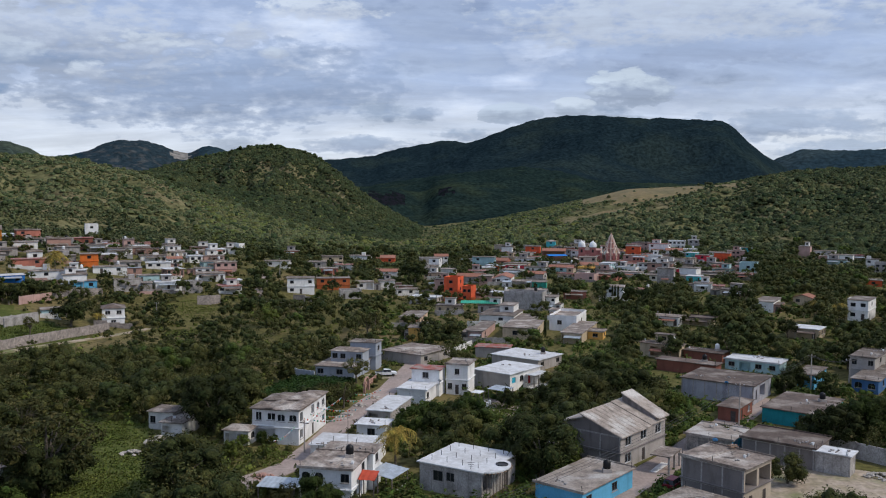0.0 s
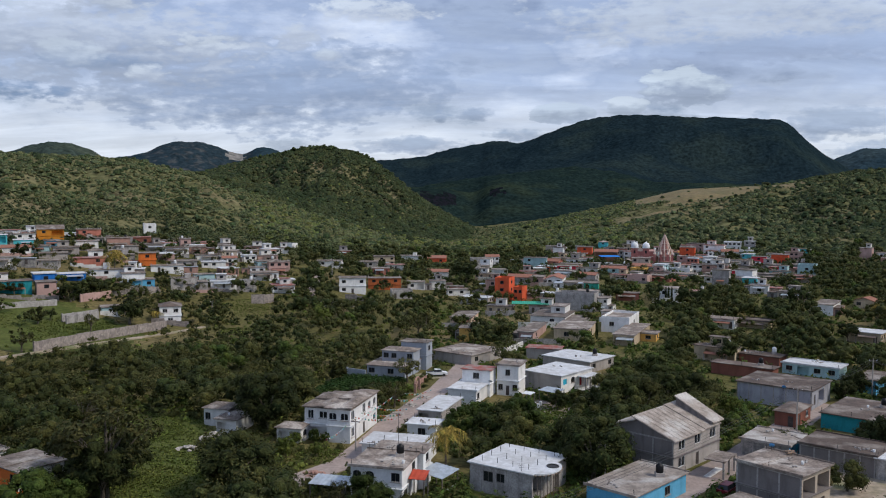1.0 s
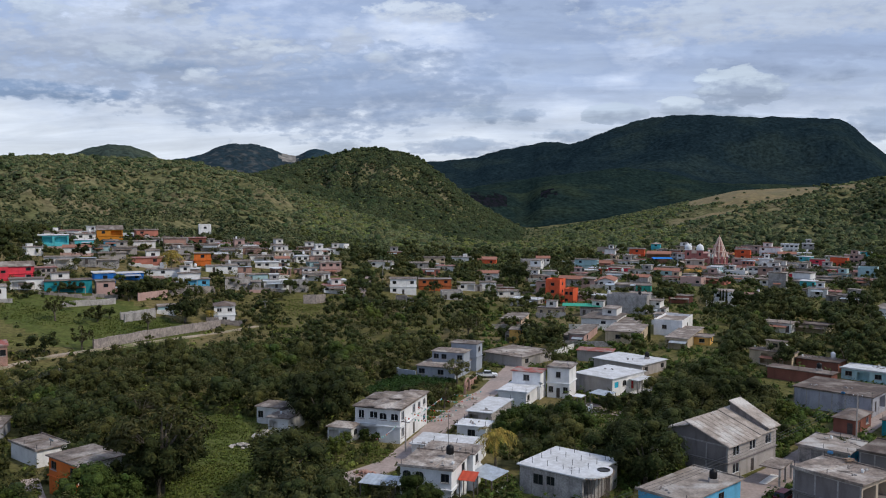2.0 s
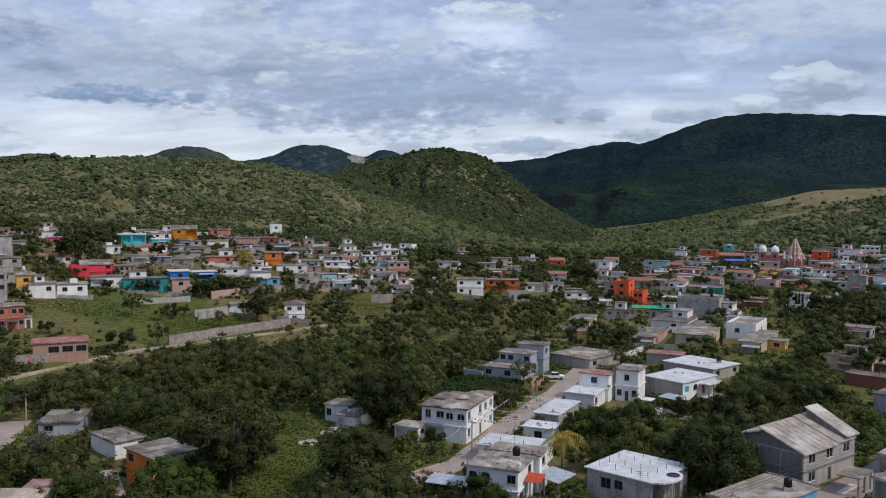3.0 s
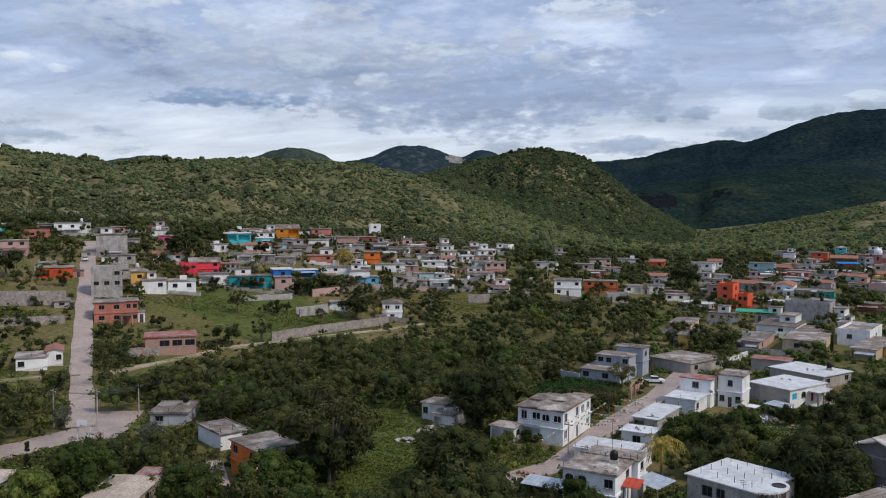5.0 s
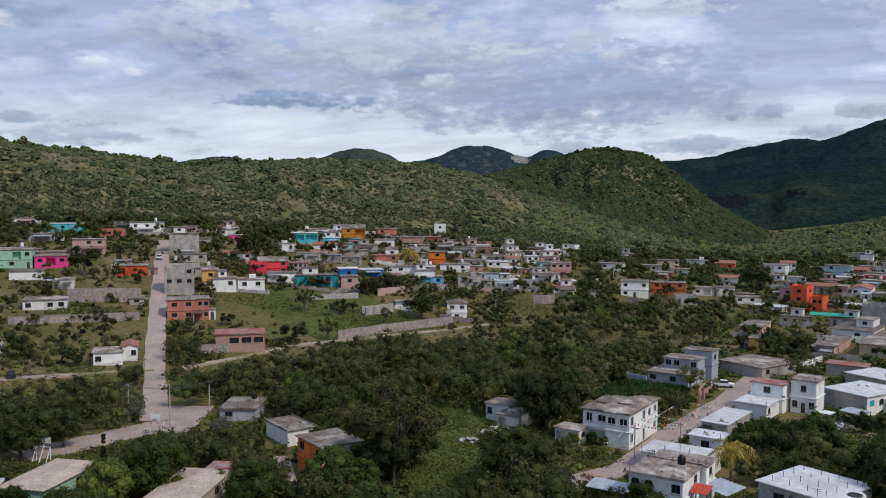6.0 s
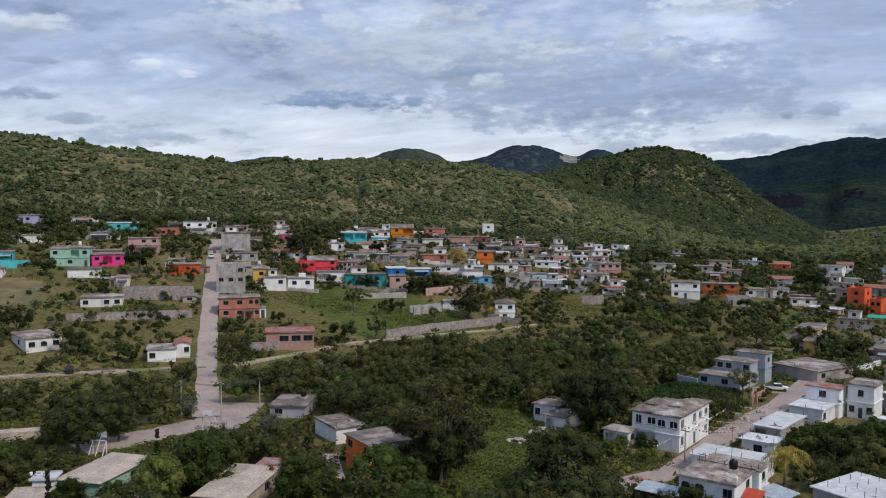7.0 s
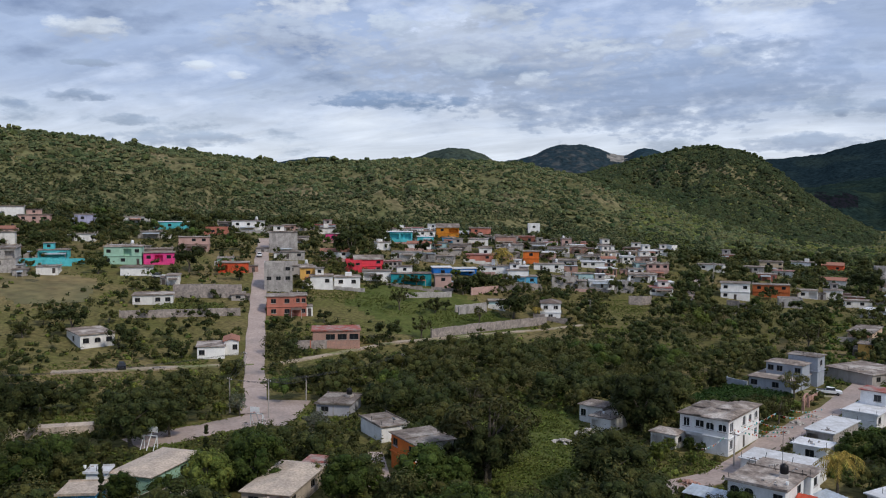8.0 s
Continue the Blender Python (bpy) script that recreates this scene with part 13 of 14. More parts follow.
# ---- canopies, porches, sheet roofs ----
CLAY_RED = paint("awning_red", (0.55, 0.09, 0.05))


def canopy(x, y, z, rot, w, d, high, mat, label, tilt=6.0, name="canopy"):
    """A sheet on four posts, falling towards its front."""
    ob = thing(name, x, y, z, rot, label, "canopy")
    drop = d * math.tan(radians(tilt)) / 2
    s = Shape()
    n = max(4, int(w / 0.35))
    for k in range(n):
        x0, x1 = -w / 2 + w * k / n, -w / 2 + w * (k + 1) / n
        up0, up1 = (0.0, 0.05) if k % 2 else (0.05, 0.0)
        s.face((x0, -d / 2, high - drop + up0), (x1, -d / 2, high - drop + up1), (x1, d / 2, high + drop + up1), (x0, d / 2, high + drop + up0))
        s.face((x0, -d / 2, high - drop + up0 - 0.05), (x0, d / 2, high + drop + up0 - 0.05), (x1, d / 2, high + drop + up1 - 0.05), (x1, -d / 2, high - drop + up1 - 0.05))
    part("sheet", s.mesh("sheet", mat), ob)
    for sx in (-1, 1):
        for sy in (-1, 1):
            top = high + sy * drop * 0.9
            part("post", Shape().box(-0.07, 0.07, -0.07, 0.07, -0.2, top - 0.04).mesh("post", WOOD), ob, m=pose(sx * (w / 2 - 0.2), sy * (d / 2 - 0.2), 0))
    return ob


def porch(x, y, z, rot, w, d, high, label, mat=CONCRETE, posts=3):
    ob = thing("porch", x, y, z, rot, label, "porch")
    part("roof", Shape().box(-w / 2, w / 2, -d / 2, d / 2, high, high + 0.16).mesh("roof", mat), ob)
    part("floor", Shape().box(-w / 2, w / 2, -d / 2, d / 2, -0.4, 0.15).mesh("floor", WALLS["palewhite"]), ob)
    for k in range(posts):
        u = -w / 2 + 0.25 + (w - 0.5) * k / (posts - 1)
        part("post", Shape().box(-0.14, 0.14, -0.14, 0.14, 0.15, high).mesh("post", WALLS["grey"]), ob, m=pose(u, -d / 2 + 0.25, 0))


porch(34.6, 131.6, 0, 57, 5.5, 3.2, 2.7, "grey concrete porch on posts facing the street")
canopy(-7.6, 121.4, 0, -40, 4.6, 3.6, 2.9, SHEET, "pale corrugated sheet roof leaning on a house", 10)
canopy(-22.4, 117.6, 0, -11, 5.6, 3.6, 2.4, SHEET, "low pale corrugated sheet shelter", 5)
canopy(12.0, 176.0, 0, -38, 4.4, 3.4, 2.7, SHEET, "grey sheet canopy over a yard", 4)
canopy(7.2, 174.0, 0, -30, 2.2, 2.2, 2.4, TRIM, "white awning in a yard", 3)
canopy(-10.1, 116.9, 0.0, -11, 2.4, 2.4, 3.7, CLAY_RED, "small red awning roof on a house side", 14)
canopy(12.8, 301, 1.7, -4, 13.0, 4.0, 3.6, paint("tarp_green", (0.05, 0.36, 0.24)), "green and yellow tarpaulin stretched over a yard", 8)
canopy(63.8, 482, 5.5, 8, 11.0, 6.0, 4.2, paint("tarp_blue", (0.02, 0.22, 0.62)), "bright blue market tarpaulin", 5)
for mx, my in ((79, 462), (76.5, 465), (74, 468)):
    canopy(mx, my, level(mx, my), 28, 2.4, 9.0, 3.0, SAND_ROOF, "long cream market awning beside the church", 9)

# yards of beaten earth and cement
ribbon("pavement_yard", [(3, 168), (12, 176)], 6.0, ROAD, "pale cement yard behind the houses", 0.05)
ribbon("pavement_drive", [(-18, 199), (-9, 203)], 6.0, DIRT, "earth parking yard beside the street", 0.04)
ribbon("pavement_porch", [(33.5, 128), (41, 138)], 3.0, ROAD, "cement footway before the grey house", 0.16)
ribbon("pavement_lane", [(-66, 104), (-76, 118)], 3.4, ROAD, "cement lane among trees", 0.06)


# ---- heaps of rubble ----
STONE_MESHES = {}


def rubble_heap(x, y, r, count, label, mat=STONE, high=0.5):
    ob = thing("rubble_heap", x, y, level(x, y), 0, label, "rubble")
    rnd = random.Random(int(x * 3 + y))
    for k in range(count):
        key = (mat.name, k % 5)
        if key not in STONE_MESHES:
            s = Shape()
            blob(s, (0, 0, 0), 1.0, 0.7, rnd, 0.3)
            STONE_MESHES[key] = s.mesh("stone", mat)
        a, u = rnd.uniform(0, 6.28), rnd.random() ** 0.6
        size = rnd.uniform(0.12, 0.4)
        m = pose(math.cos(a) * u * r, math.sin(a) * u * r * 0.7, high * (1 - u) + 0.05, 0, 0, rnd.uniform(0, 360)) @ Matrix.Scale(size, 4)
        part("stone", STONE_MESHES[key], ob, "", m)


PALE_STONE = material("pale_rubble", (0.46, 0.42, 0.38), (0.30, 0.27, 0.24), size=0.5, fine=3)
rubble_heap(-48.0, 144.5, 3.0, 90, "heap of pale rubble in the grass", PALE_STONE, 1.3)
rubble_heap(-50.5, 138.5, 2.0, 50, "small heap of broken stone", PALE_STONE, 0.6)
rubble_heap(-14.5, 178.0, 1.5, 40, "stones piled along the street edge", PALE_STONE, 0.5)
rubble_heap(-16.4, 171.0, 1.6, 40, "stones piled along the street edge", PALE_STONE, 0.5)
rubble_heap(-18.6, 163.7, 1.5, 40, "stones piled along the street edge", PALE_STONE, 0.5)
rubble_heap(-26.8, 127.0, 1.8, 50, "reddish rubble beside the street", WALLS["brick"], 0.5)
rubble_heap(66, 128.0, 2.6, 60, "heap of earth and stones by the yard wall", PALE_STONE, 0.7)


# ---- vehicles ----
TYRE = material("tyre_rubber", (0.02, 0.02, 0.02), size=0.3, rough_=0.8, bump=0)


def vehicle(x, y, z, rot, kind, body_mat, label):
    ob = thing("pickup_truck" if kind == "pickup" else "car", x, y, z, rot, label, "pickup truck" if kind == "pickup" else "car", "parked vehicles")
    ln, wd = (5.0, 1.8) if kind == "pickup" else (4.3, 1.75)
    side = [(-ln / 2, 0.4), (-ln / 2, 0.95), (-ln / 2 + 0.1, 1.0), (ln * 0.2, 1.02), (ln * 0.47, 0.88), (ln / 2, 0.78), (ln / 2, 0.4)]
    s = Shape()
    k = len(side)
    s.v = [(px_, y_, pz) for y_ in (-wd / 2, wd / 2) for px_, pz in side]
    s.f = [tuple(range(k - 1, -1, -1)), tuple(range(k, 2 * k))] + [(i, (i + 1) % k, k + (i + 1) % k, k + i) for i in range(k)]
    part("body", s.mesh("body", body_mat), ob)
    a, b_ = (-0.15 * ln, 0.24 * ln) if kind == "pickup" else (-0.42 * ln, 0.24 * ln)
    cab = Shape().box(a, b_, -wd / 2 + 0.08, wd / 2 - 0.08, 1.003, 1.55, taper=0.22)
    part("cabin", cab.mesh("cabin", GLASS), ob, "dark glazed cabin")
    tw = (b_ - a) * 0.11
    part("cabin_roof", Shape().box(a + tw, b_ - tw, -wd / 2 + 0.27, wd / 2 - 0.27, 1.554, 1.6).mesh("cabin_roof", body_mat), ob)
    if kind == "pickup":
        part("bed", Shape().box(-ln / 2 + 0.12, a - 0.08, -wd / 2 + 0.12, wd / 2 - 0.12, 1.004, 1.03).mesh("bed", STEEL), ob, "dark load bed")
    for sx in (-0.31, 0.32):
        for sy in (-1, 1):
            w_ = Shape().lathe([(0.05, -0.1), (0.33, -0.1), (0.34, 0.0), (0.33, 0.1), (0.05, 0.1)], 14)
            wh = part("wheel", w_.mesh("wheel", TYRE, False), ob, m=pose(sx * ln, sy * (wd / 2 - 0.06), 0.34, 90, 0, 0))
            part("hub", Shape().lathe([(0.02, -0.11), (0.18, -0.115), (0.18, 0.115), (0.02, 0.11)], 10).mesh("hub", ALUMINIUM), wh)
    for sy in (-1, 1):
        part("headlight", Shape().box(ln / 2 - 0.06, ln / 2 + 0.01, sy * 0.6 - 0.15, sy * 0.6 + 0.15, 0.6, 0.74).mesh("headlight", TRIM), ob)


CAR_WHITE = paint("car_white", (0.75, 0.76, 0.77), 0.05)
CAR_DARK = material("car_dark", (0.02, 0.022, 0.03), size=0.6, rough_=0.3, bump=0, grain=0.05)
CAR_RED = material("car_red", (0.22, 0.02, 0.03), size=0.6, rough_=0.35, bump=0, grain=0.05)
vehicle(-13.2, 200.3, 0.1, 8, "pickup", CAR_WHITE, "white pickup truck parked on an earth yard")
vehicle(-159.6, 140.3, 1.75, 140, "car", CAR_DARK, "dark car parked on an earth lane")
vehicle(-219.9, 209.5, 14.5, 40, "car", CAR_WHITE, "white car parked below the pink house")
vehicle(-216.5, 256.8, level(-216.5, 256.8) + 0.3, 129, "car", CAR_WHITE, "white car parked on the climbing street")
vehicle(33.4, 122.7, 0.12, 52, "car", CAR_RED, "dark red car parked beside the side street")


# ---- ball court frames ----
def goal_frame(x, y, z, rot):
    ob = thing("basketball_goal", x, y, z, rot, "white steel basketball goal frame on the court", "basketball goal", "court goals")
    bars = [((-1.2, 0, 0), (-1.2, 0, 2.2)), ((1.2, 0, 0), (1.2, 0, 2.2)), ((-1.2, 0, 2.2), (1.2, 0, 2.2)), ((-1.2, 1.3, 0), (-1.2, 0, 2.2)), ((1.2, 1.3, 0), (1.2, 0, 2.2)), ((0, 1.3, 0), (0, -0.6, 3.1))]
    for a, b in bars:
        part("bar", Shape().tube([a, b], [0.07, 0.07], 6).mesh("bar", TRIM), ob)
    part("backboard", Shape().box(-0.9, 0.9, -0.68, -0.62, 2.6, 3.6).mesh("backboard", TRIM), ob)
    part("hoop", Shape().lathe([(0.23, 2.72), (0.26, 2.72), (0.26, 2.75), (0.23, 2.75)], 12, 0, -0.95).mesh("hoop", CAR_RED), ob)


goal_frame(-109.2, 101.7, 0.05, 195)
goal_frame(-103.5, 121.5, 0.05, 15)


# ---- bunting over the street ----
FLAGS = [paint("flag_red", (0.55, 0.05, 0.04)), paint("flag_green", (0.05, 0.34, 0.16)), paint("flag_white", (0.7, 0.7, 0.7)), paint("flag_orange", (0.7, 0.25, 0.04)), paint("flag_teal", (0.05, 0.45, 0.5))]
FLAG_MESH = [Shape().face((-0.12, 0, 0), (0.12, 0, 0), (0.10, 0.03, -0.28), (-0.10, 0.03, -0.28)).mesh("flag", m_) for m_ in FLAGS]


def bunting(a, b, sag):
    ob = thing("bunting", *a, 0, "string of small coloured paper flags across the street", "bunting", "street bunting")
    n = max(8, int(math.dist(a, b) / 0.55))
    d = Vector(b) - Vector(a)
    pts = [Vector((0, 0, 0)) + d * (k / n) - Vector((0, 0, sag * 4 * (k / n) * (1 - k / n))) for k in range(n + 1)]
    part("string", Shape().tube(pts, [0.015] * len(pts), 4).mesh("string", TRIM), ob)
    ang = math.degrees(math.atan2(d.y, d.x))
    for k in range(1, n):
        part("flag", FLAG_MESH[(k * 7 + int(a[1])) % 5], ob, m=pose(*pts[k], RND.uniform(-20, 20), 0, ang))


for a_, b_ in (((-24.2, 146, 4.2), (-16.5, 148, 3.6)), ((-23.6, 149, 4.2), (-16.0, 151.5, 3.4)), ((-22.9, 153, 4.4), (-15.2, 155, 3.5)), ((-24.3, 145.6, 3.8), (-19.3, 163.5, 3.6)),
               ((-18.5, 163, 3.2), (-13.2, 166, 3.4)), ((-17.6, 169, 3.0), (-12.0, 172, 3.4)), ((-27.5, 138.5, 2.2), (-24.6, 143.5, 3.6))):
    bunting(a_, b_, 0.5)


# ---- overhead wires ----
def wires(a, b, sag, label="overhead electric wires between poles"):
    ob = thing("wires", *a, 0, label, "wires")
    d = Vector(b) - Vector(a)
    side = Vector((-d.y, d.x, 0)).normalized()
    for off in (-0.7, 0.0, 0.7):
        pts = [side * off + d * (k / 14) - Vector((0, 0, sag * 4 * (k / 14) * (1 - k / 14))) for k in range(15)]
        part("wire", Shape().tube(pts, [0.022] * 15, 4).mesh("wire", STEEL), ob)


tops = sorted(POLE_SPOTS)
near_left = [p for p in tops if p[0] < -80 and math.hypot(p[0], p[1]) < 215]
for a_, b_ in zip(near_left, near_left[1:]):
    wires(a_, b_, 1.0)
if near_left:
    wires(near_left[0], (-175, 95, near_left[0][2] + 0.5), 1.6)
right_poles = [p for p in tops if p[0] > 20]
for a_, b_ in zip(right_poles, right_poles[1:]):
    wires(a_, b_, 0.9)
if right_poles:
    wires(right_poles[0], (6, 96, right_poles[0][2] - 0.5), 1.2)


# ---- satellite dishes ----
DISH = Shape().lathe([(0.02, 0.0), (0.16, 0.02), (0.3, 0.07), (0.4, 0.14), (0.42, 0.15), (0.41, 0.17), (0.28, 0.1), (0.1, 0.045)], 14)
DISH_BLUE, DISH_GREY = DISH.mesh("bowl", paint("dish_blue", (0.10, 0.32, 0.62))), DISH.mesh("bowl", SHEET)
DISH_POST = Shape().box(-0.03, 0.03, -0.03, 0.03, 0, 0.75).mesh("post", STEEL)


def satellite_dish(x, y, z, blue=False):
    ob = thing("satellite_dish", x, y, z, 0, "blue satellite dish on a roof" if blue else "grey satellite dish on a roof", "satellite dish", "roof dishes")
    part("post", DISH_POST, ob)
    part("bowl", DISH_BLUE if blue else DISH_GREY, ob, m=pose(0, 0, 0.7, 50, 0, 160))


# ---- church ----
CREAM = paint("cream", (0.72, 0.56, 0.47))


def church(x, y, z, rot):
    ob = thing("church", x, y, z, rot, "pink church with two white domes and a tall ribbed spire", "church")
    pink, dark = paint("church_pink", (0.46, 0.17, 0.15)), paint("church_rose", (0.50, 0.27, 0.23))
    part("nave", Shape().box(-9, 3, -4, 12, -1.5, 7.5).mesh("nave", pink), ob)
    part("roof", Shape().box(-9.3, 3.3, -4.3, 12.3, 7.503, 7.9).mesh("roof", dark), ob)
    for dx in (-7.2, -1.2):
        tw = part("bell_tower", Shape().box(dx - 1.7, dx + 1.7, -4.6, -1.2, -1.5, 9.4).mesh("bell_tower", pink), ob)
        part("cornice", Shape().box(dx - 1.9, dx + 1.9, -4.8, -1.0, 9.403, 9.8).mesh("cornice", TRIM), tw)
        prof = [(1.9, 9.8), (2.0, 10.3)] + [(2.0 * math.cos(k * math.pi / 14), 10.3 + 2.3 * math.sin(k * math.pi / 14)) for k in range(1, 7)] + [(0.3, 12.7), (0.25, 13.1)]
        part("dome", Shape().lathe(prof, 16, dx, -2.9).mesh("dome", TRIM, True), tw, "white dome")
        part("cross", Shape().box(dx - 0.06, dx + 0.06, -2.96, -2.84, 13.1, 14.2).box(dx - 0.35, dx + 0.35, -2.955, -2.845, 13.6, 13.72).mesh("cross", STEEL), tw)
        # dark boxes on the uncut wall stand in for shade inside the bell openings
        for wz in (3.0, 6.6):
            part("opening", Shape().box(dx - 0.5, dx + 0.5, -4.64, -4.4, wz, wz + 1.6).mesh("opening", GLASS), tw)
    part("portal", Shape().box(-6.0, -2.4, -4.4, -4.01, -1.5, 4.6).mesh("portal", CREAM), ob, "cream stone portal")
    part("gable", Shape().face((-6.4, -4.32, 7.91), (-2.0, -4.32, 7.91), (-4.2, -4.32, 10.2)).face((-2.0, -4.05, 7.91), (-6.4, -4.05, 7.91), (-4.2, -4.05, 10.2)).face((-6.4, -4.32, 7.91), (-4.2, -4.32, 10.2), (-4.2, -4.05, 10.2), (-6.4, -4.05, 7.91)).face((-4.2, -4.32, 10.2), (-2.0, -4.32, 7.91), (-2.0, -4.05, 7.91), (-4.2, -4.05, 10.2)).mesh("gable", CREAM), ob)
    for zz in (1.8, 4.9):
        part("string_course", Shape().box(-9.15, 3.15, -4.15, -4.004, zz, zz + 0.35).mesh("string_course", CREAM), ob)
    for dx in (3.4, 6.6, 10.2, 12.6):
        pin = part("pinnacle", Shape().box(dx - 0.55, dx + 0.55, -5.6, -4.5, -1.5, 6.4).mesh("pinnacle", pink), ob)
        part("pinnacle_cap", Shape().lathe([(0.8, 6.403), (0.7, 6.8), (0.25, 8.0), (0.06, 9.2)], 8, dx, -5.05).mesh("pinnacle_cap", CREAM), pin)
    part("doorway", Shape().box(-5.2, -3.2, -4.46, -4.405, -0.2, 3.2).mesh("doorway", DOOR_STEEL), ob)
    spire = part("spire", Shape().lathe([(3.9, -1.5), (3.9, 5.0), (3.4, 5.2), (2.0, 9.0), (1.3, 12.5), (0.7, 15.0), (0.3, 16.4), (0.12, 17.4)], 8, 8.5, -1.0).mesh("spire", dark), ob, "tall tapering rose-coloured spire")
    for k in range(8):
        t = 2 * math.pi * k / 8
        path = [(8.5 + r_ * math.cos(t), -1.0 + r_ * math.sin(t), z_) for r_, z_ in ((4.2, -1.0), (4.2, 5.2), (3.2, 9.0), (2.1, 12.0), (1.1, 14.6), (0.4, 16.4))]
        part("rib", Shape().tube(path, [0.34, 0.34, 0.32, 0.28, 0.24, 0.2], 5).mesh("rib", CREAM), spire)
    for zz, rr in ((5.2, 4.3), (9.0, 3.25), (12.0, 2.15), (14.6, 1.15)):
        part("ring", Shape().lathe([(rr - 0.3, zz - 0.12), (rr + 0.08, zz - 0.12), (rr + 0.08, zz + 0.12), (rr - 0.3, zz + 0.12)], 8, 8.5, -1.0).mesh("ring", CREAM), spire)


church(84, 476, 5.3, -12)


# dishes on roofs that have them
satellite_dish(-71.5, 117.0, 5.6)
satellite_dish(39.6, 123.5, 6.17, True)
satellite_dish(58.0, 174.5, 3.6, True)
satellite_dish(-0.6, 176.5, 3.3)


# ---- yard clutter ----
def antenna(x, y, z, h):
    ob = thing("antenna", x, y, z, 0, "thin roof antenna mast", "antenna", "roof antennas")
    part("mast", Shape().tube([(0, 0, -0.1), (0, 0, h)], [0.035, 0.03], 5).mesh("mast", STEEL), ob)
    for k in range(3):
        part("dipole", Shape().box(-0.5 + 0.1 * k, 0.5 - 0.1 * k, -0.02, 0.02, h - 0.15 - 0.25 * k, h - 0.11 - 0.25 * k).mesh("dipole", STEEL), ob)


BARREL = Shape().lathe([(0.27, 0), (0.29, 0.02), (0.29, 0.3), (0.305, 0.32), (0.29, 0.34), (0.29, 0.6), (0.305, 0.62), (0.29, 0.64), (0.29, 0.88), (0.26, 0.9)], 12)
BARREL_BLUE, BARREL_WHITE = BARREL.mesh("barrel", paint("barrel_blue", (0.02, 0.15, 0.5))), BARREL.mesh("barrel", TRIM)


def barrel(x, y, z, blue=True):
    thing("barrel", x, y, z, 0, "blue plastic barrel standing in a yard" if blue else "white plastic barrel standing in a yard", "barrel", "yard barrels", BARREL_BLUE if blue else BARREL_WHITE)


antenna(-13.5, 122.0, 5.5, 5.5)
antenna(-46.5, 158.5, 2.8, 4.0)
antenna(4.0, 118.0, 3.7, 1.6)
for bx, by in ((-70.6, 108.6), (-71.2, 109.4), (-70.2, 109.9), (-6.3, 120.2), (-5.6, 121.0), (9.6, 173.0), (8.4, 172.4)):
    barrel(bx, by, 0, bx < -50)
barrel(-5.0, 121.8, 0, False)
barrel(9.0, 171.0, 0, False)


def gate_arch(x, y, z, rot):
    ob = thing("gate_arch", x, y, z, rot, "unfinished brown brick gateway arch beside the street", "gateway")
    for sx in (-1, 1):
        part("pier", Shape().box(sx * 1.7 - 0.25, sx * 1.7 + 0.25, -0.25, 0.25, -0.3, 2.0).mesh("pier", WALLS["brick"]), ob)
    arc = [(1.7 * math.cos(math.pi * k / 10), 0, 2.0 + 1.0 * math.sin(math.pi * k / 10)) for k in range(11)]
    part("arch", Shape().tube(arc, [0.22] * 11, 6).mesh("arch", WALLS["brick"]), ob)


gate_arch(-16.4, 184.5, 0, 80)
wall_run([(-16.9, 187.5), (-15.3, 196)], 1.2, 0.25, WALLS["brick"], "low brick wall in front of a planted yard")


def cactus(x, y, h):
    ob = thing("cactus", x, y, level(x, y), 0, "tall branching organ-pipe cactus at the street edge", "cactus", "cactus hedge")
    rnd = random.Random(int(x * 13 + y * 7))
    for k in range(9):
        a, u = rnd.uniform(0, 6.28), rnd.uniform(0.1, 0.7)
        hh = h * rnd.uniform(0.55, 1.0)
        part("stem", Shape().tube([(0.15 * math.cos(a), 0.15 * math.sin(a), -0.1), (u * math.cos(a), u * math.sin(a), hh * 0.4), (u * 1.25 * math.cos(a), u * 1.25 * math.sin(a), hh)], [0.1, 0.11, 0.07], 6).mesh("stem", LEAF["thin"]), ob)


for cx, cy, ch in ((-20.8, 172.5, 4.2), (-21.6, 170.2, 3.6), (-19.8, 174.8, 3.8), (-19.0, 177.0, 4.4), (-18.4, 179.2, 3.4)):
    cactus(cx, cy, ch)


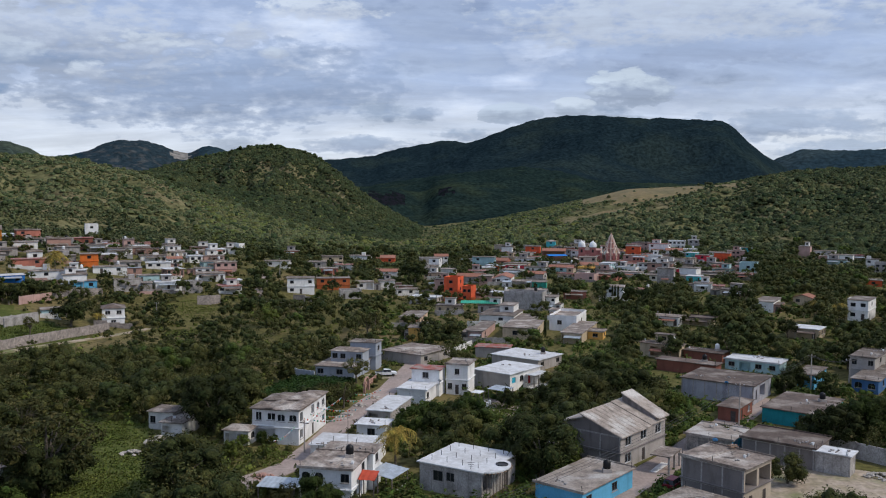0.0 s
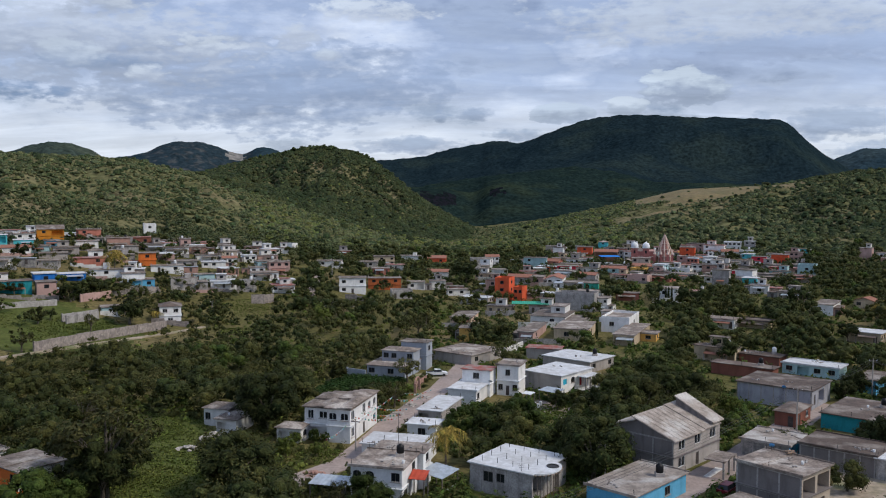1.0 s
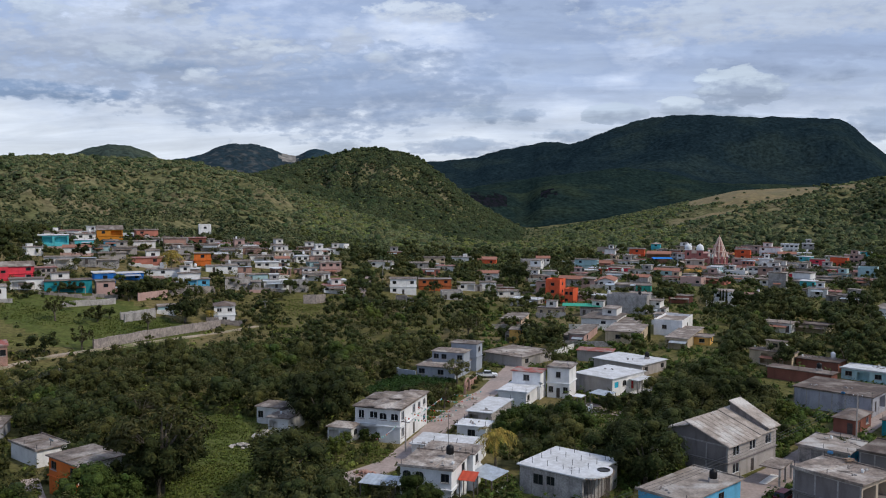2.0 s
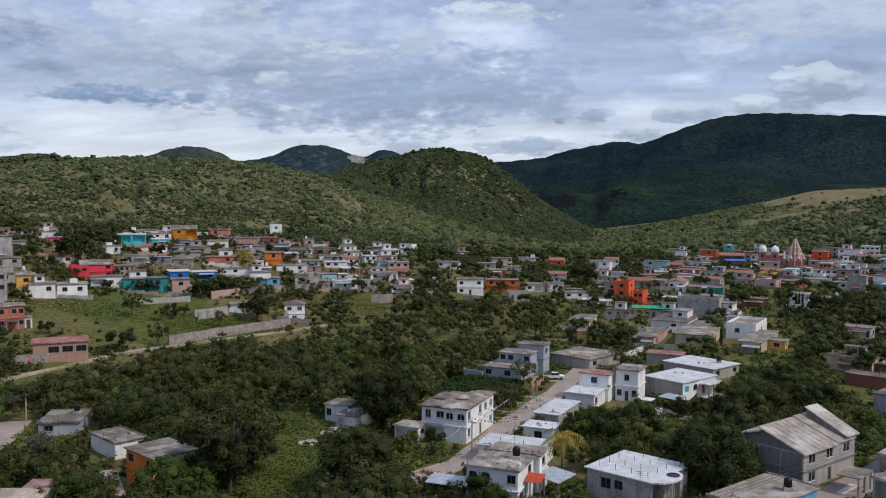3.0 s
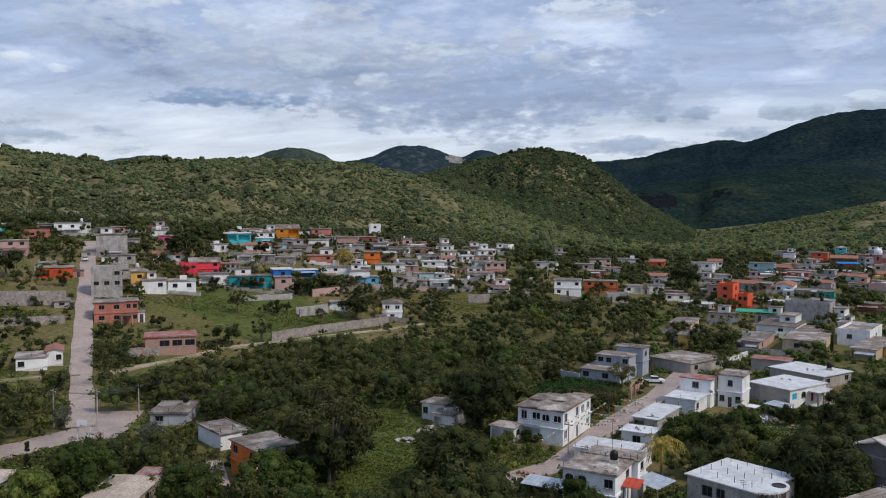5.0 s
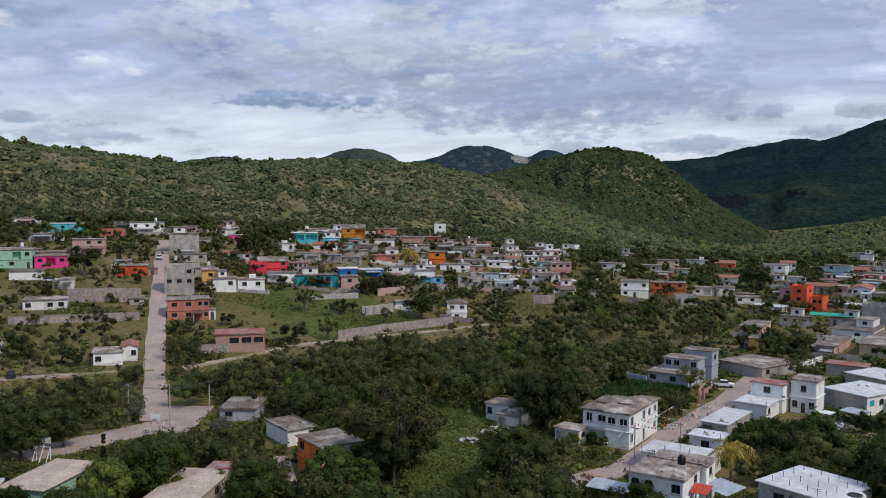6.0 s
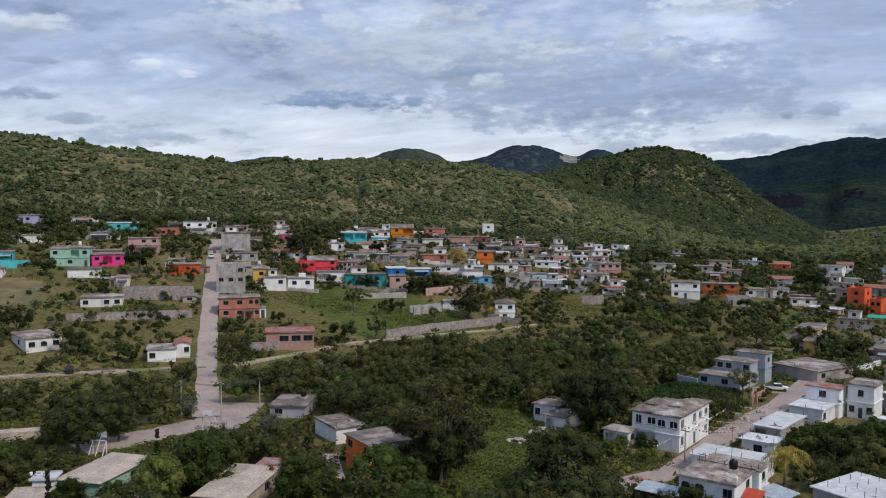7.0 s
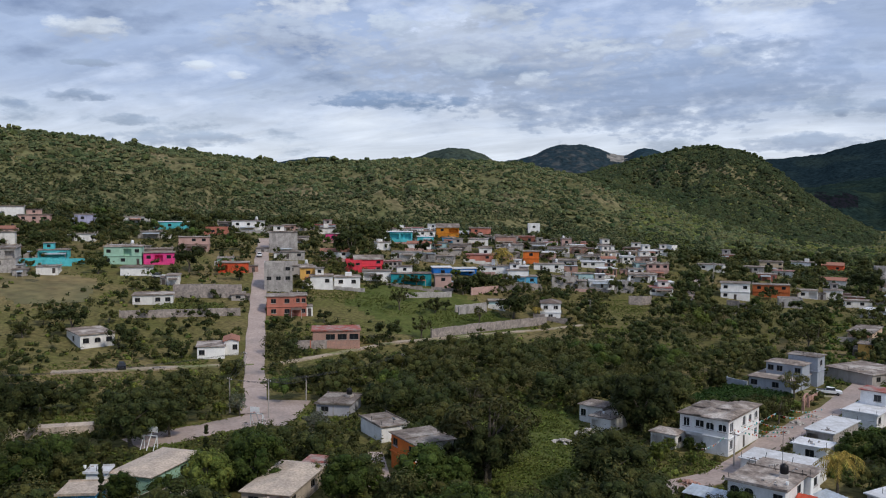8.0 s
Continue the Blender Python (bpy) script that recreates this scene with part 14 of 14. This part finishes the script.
# ---- the unfinished house's round balcony and its props ----
def round_balcony(x, y, z, rot, rx, ry, drop):
    ob = thing("round_balcony", x, y, z, rot, "rounded white concrete balcony slab on timber formwork props", "balcony")
    n = 14
    arc = [(rx * math.sin(math.pi * k / n), -ry * math.cos(math.pi * k / n)) for k in range(n + 1)]
    s = Shape()
    k = len(arc)
    s.v = [(px_, py_, 0.004) for px_, py_ in arc] + [(px_, py_, 0.2) for px_, py_ in arc]
    s.f = [tuple(range(k - 1, -1, -1)), tuple(range(k, 2 * k))] + [(i, (i + 1) % k, k + (i + 1) % k, k + i) for i in range(k)]
    part("slab", s.mesh("slab", WHITE_ROOF), ob)
    for i, (px_, py_) in enumerate(arc[1:-1]):
        part("prop", Shape().box(-0.05, 0.05, -0.05, 0.05, -drop, 0).mesh("prop", WOOD), ob, m=pose(px_ * 0.82, py_ * 0.82, 0, 0, 0, i * 13))
        a = math.degrees(math.atan2(py_, px_))
        part("plank", Shape().box(-0.5, 0.35, -0.09, 0.09, -0.07, -0.003).mesh("plank", PLANK), ob, m=pose(px_ * 0.96, py_ * 0.96, 0, 0, 0, a + (i % 3) * 4))
    # the slab is uncut: a dark disc draws the shade of the stair opening
    part("hatch", Shape().lathe([(0.9, 0.204), (0.9, 0.34), (0.75, 0.34), (0.75, 0.21)], 14, rx * 0.35, ry * 0.35).mesh("hatch", STEEL), ob, "dark disc standing in for a shaded stair opening")


PLANK = material("raw_plank", (0.34, 0.24, 0.17), (0.22, 0.15, 0.11), size=0.4, fine=8)
jt = Matrix.Translation((3.8, 124.0, 0)) @ pose(0, 0, 0, 0, 0, -31)
jc = jt @ Vector((5.05, -1.9, 4.0))
round_balcony(jc.x + 0.05, jc.y, jc.z, -31, 2.3, 3.3, 4.2)

# porch of the house with the red door
gt = Matrix.Translation((14.6, 191.8, 0)) @ pose(0, 0, 0, 0, 0, -38)
gc = gt @ Vector((6.2, 2.6, 0))
porch(gc.x, gc.y, 0, 52, 6.0, 2.4, 2.9, "small white porch with columns before a red door", WHITE_ROOF, 4)

# lean-to in front of the unfinished block
house(33.6, 109.2, 0.0, -46, 8.5, 6.0, 3.0, 1, "darkgrey", "slab", faces={"e": "D."}, label="low grey lean-to with flat concrete roof")


def timber_pile(x, y, z, rot):
    ob = thing("timber_pile", x, y, z, rot, "small pile of boards and rubble on a concrete roof", "timber pile")
    for k in range(9):
        part("board", Shape().box(-0.8, 0.8, -0.08, 0.08, 0, 0.05).mesh("board", PLANK), ob, m=pose(RND.uniform(-0.4, 0.4), RND.uniform(-0.5, 0.5), 0.01 + 0.055 * k, 0, RND.uniform(-4, 4), RND.uniform(-40, 40)))


timber_pile(41.6, 122.0, 6.19, 20)
ribbon("pavement_patio", [(11, 165), (22, 172)], 7.0, ROAD, "pale cement patio below the white houses", 0.07)
wall_run([(-133.3, 270.5), (-131.4, 276.2), (-128.7, 282.8)], 2.6, 0.25, WALLS["pinkish"], "pinkish-grey block retaining wall among houses")
wall_run([(-129.3, 285.3), (-124.4, 294.2), (-119.2, 301.5)], 2.4, 0.25, STONE, "brown stained terrace wall")
wall_run([(-117.9, 308.7), (-114.4, 312.2), (-110.7, 315.8)], 4.2, 0.25, WALLS["block"], "bare grey block wall round a yard")
wall_run([(-127.2, 246.6), (-123.9, 253.2), (-121.9, 258.6)], 2.4, 0.25, WALLS["block"], "grey cement garden wall")
wall_run([(-87.5, 307.0), (-83.5, 308.8), (-80.9, 312.7)], 3.2, 0.25, STONE, "rough stone retaining wall")
wall_run([(-65.1, 315.6), (-57.9, 316.2), (-51.6, 322.4)], 2.2, 0.25, WALLS["block"], "grey block garden wall")
wall_run([(-267.7, 191.5), (-262.3, 200.6), (-253.3, 207.3)], 1.6, 0.25, WALLS["turq"], "low turquoise garden wall")

# low terrace and yard walls before the houses of the farther quarters
TERRACE = random.Random(29)
TERRACE_KINDS = ((STONE, "rough stone terrace wall below a house"), (WALLS["block"], "bare block yard wall before a house"), (WALLS["pinkish"], "dusty pink plastered yard wall"), (WALLS["palewhite"], "pale plastered yard wall before a house"))
for hx, hy, hr in HOUSE_SPOTS:
    far_off, side_ = math.hypot(hx, hy), math.degrees(math.atan2(-hx, hy))
    if not 238 < far_off < 420 or not -20 < side_ < 46 or TERRACE.random() > 0.3:
        continue
    toward = Vector((-hx, -hy)).normalized()
    across = Vector((-toward.y, toward.x))
    mid = Vector((hx, hy)) + toward * (hr + TERRACE.uniform(0.8, 2.5))
    half_ = hr * TERRACE.uniform(0.7, 1.2)
    tilt_ = toward * TERRACE.uniform(-1.2, 1.2)
    ends = [mid - across * half_ - tilt_, mid + across * half_ + tilt_]
    if any(math.hypot(q.x - sx, q.y - sy) < sr for q in ends + [mid] for sx, sy, sr in ROAD_SPOTS):
        continue
    wm, wl_ = TERRACE.choice(TERRACE_KINDS)
    wall_run([(q.x, q.y) for q in ends], TERRACE.uniform(0.9, 1.9), 0.22, wm, wl_, "yard_wall")
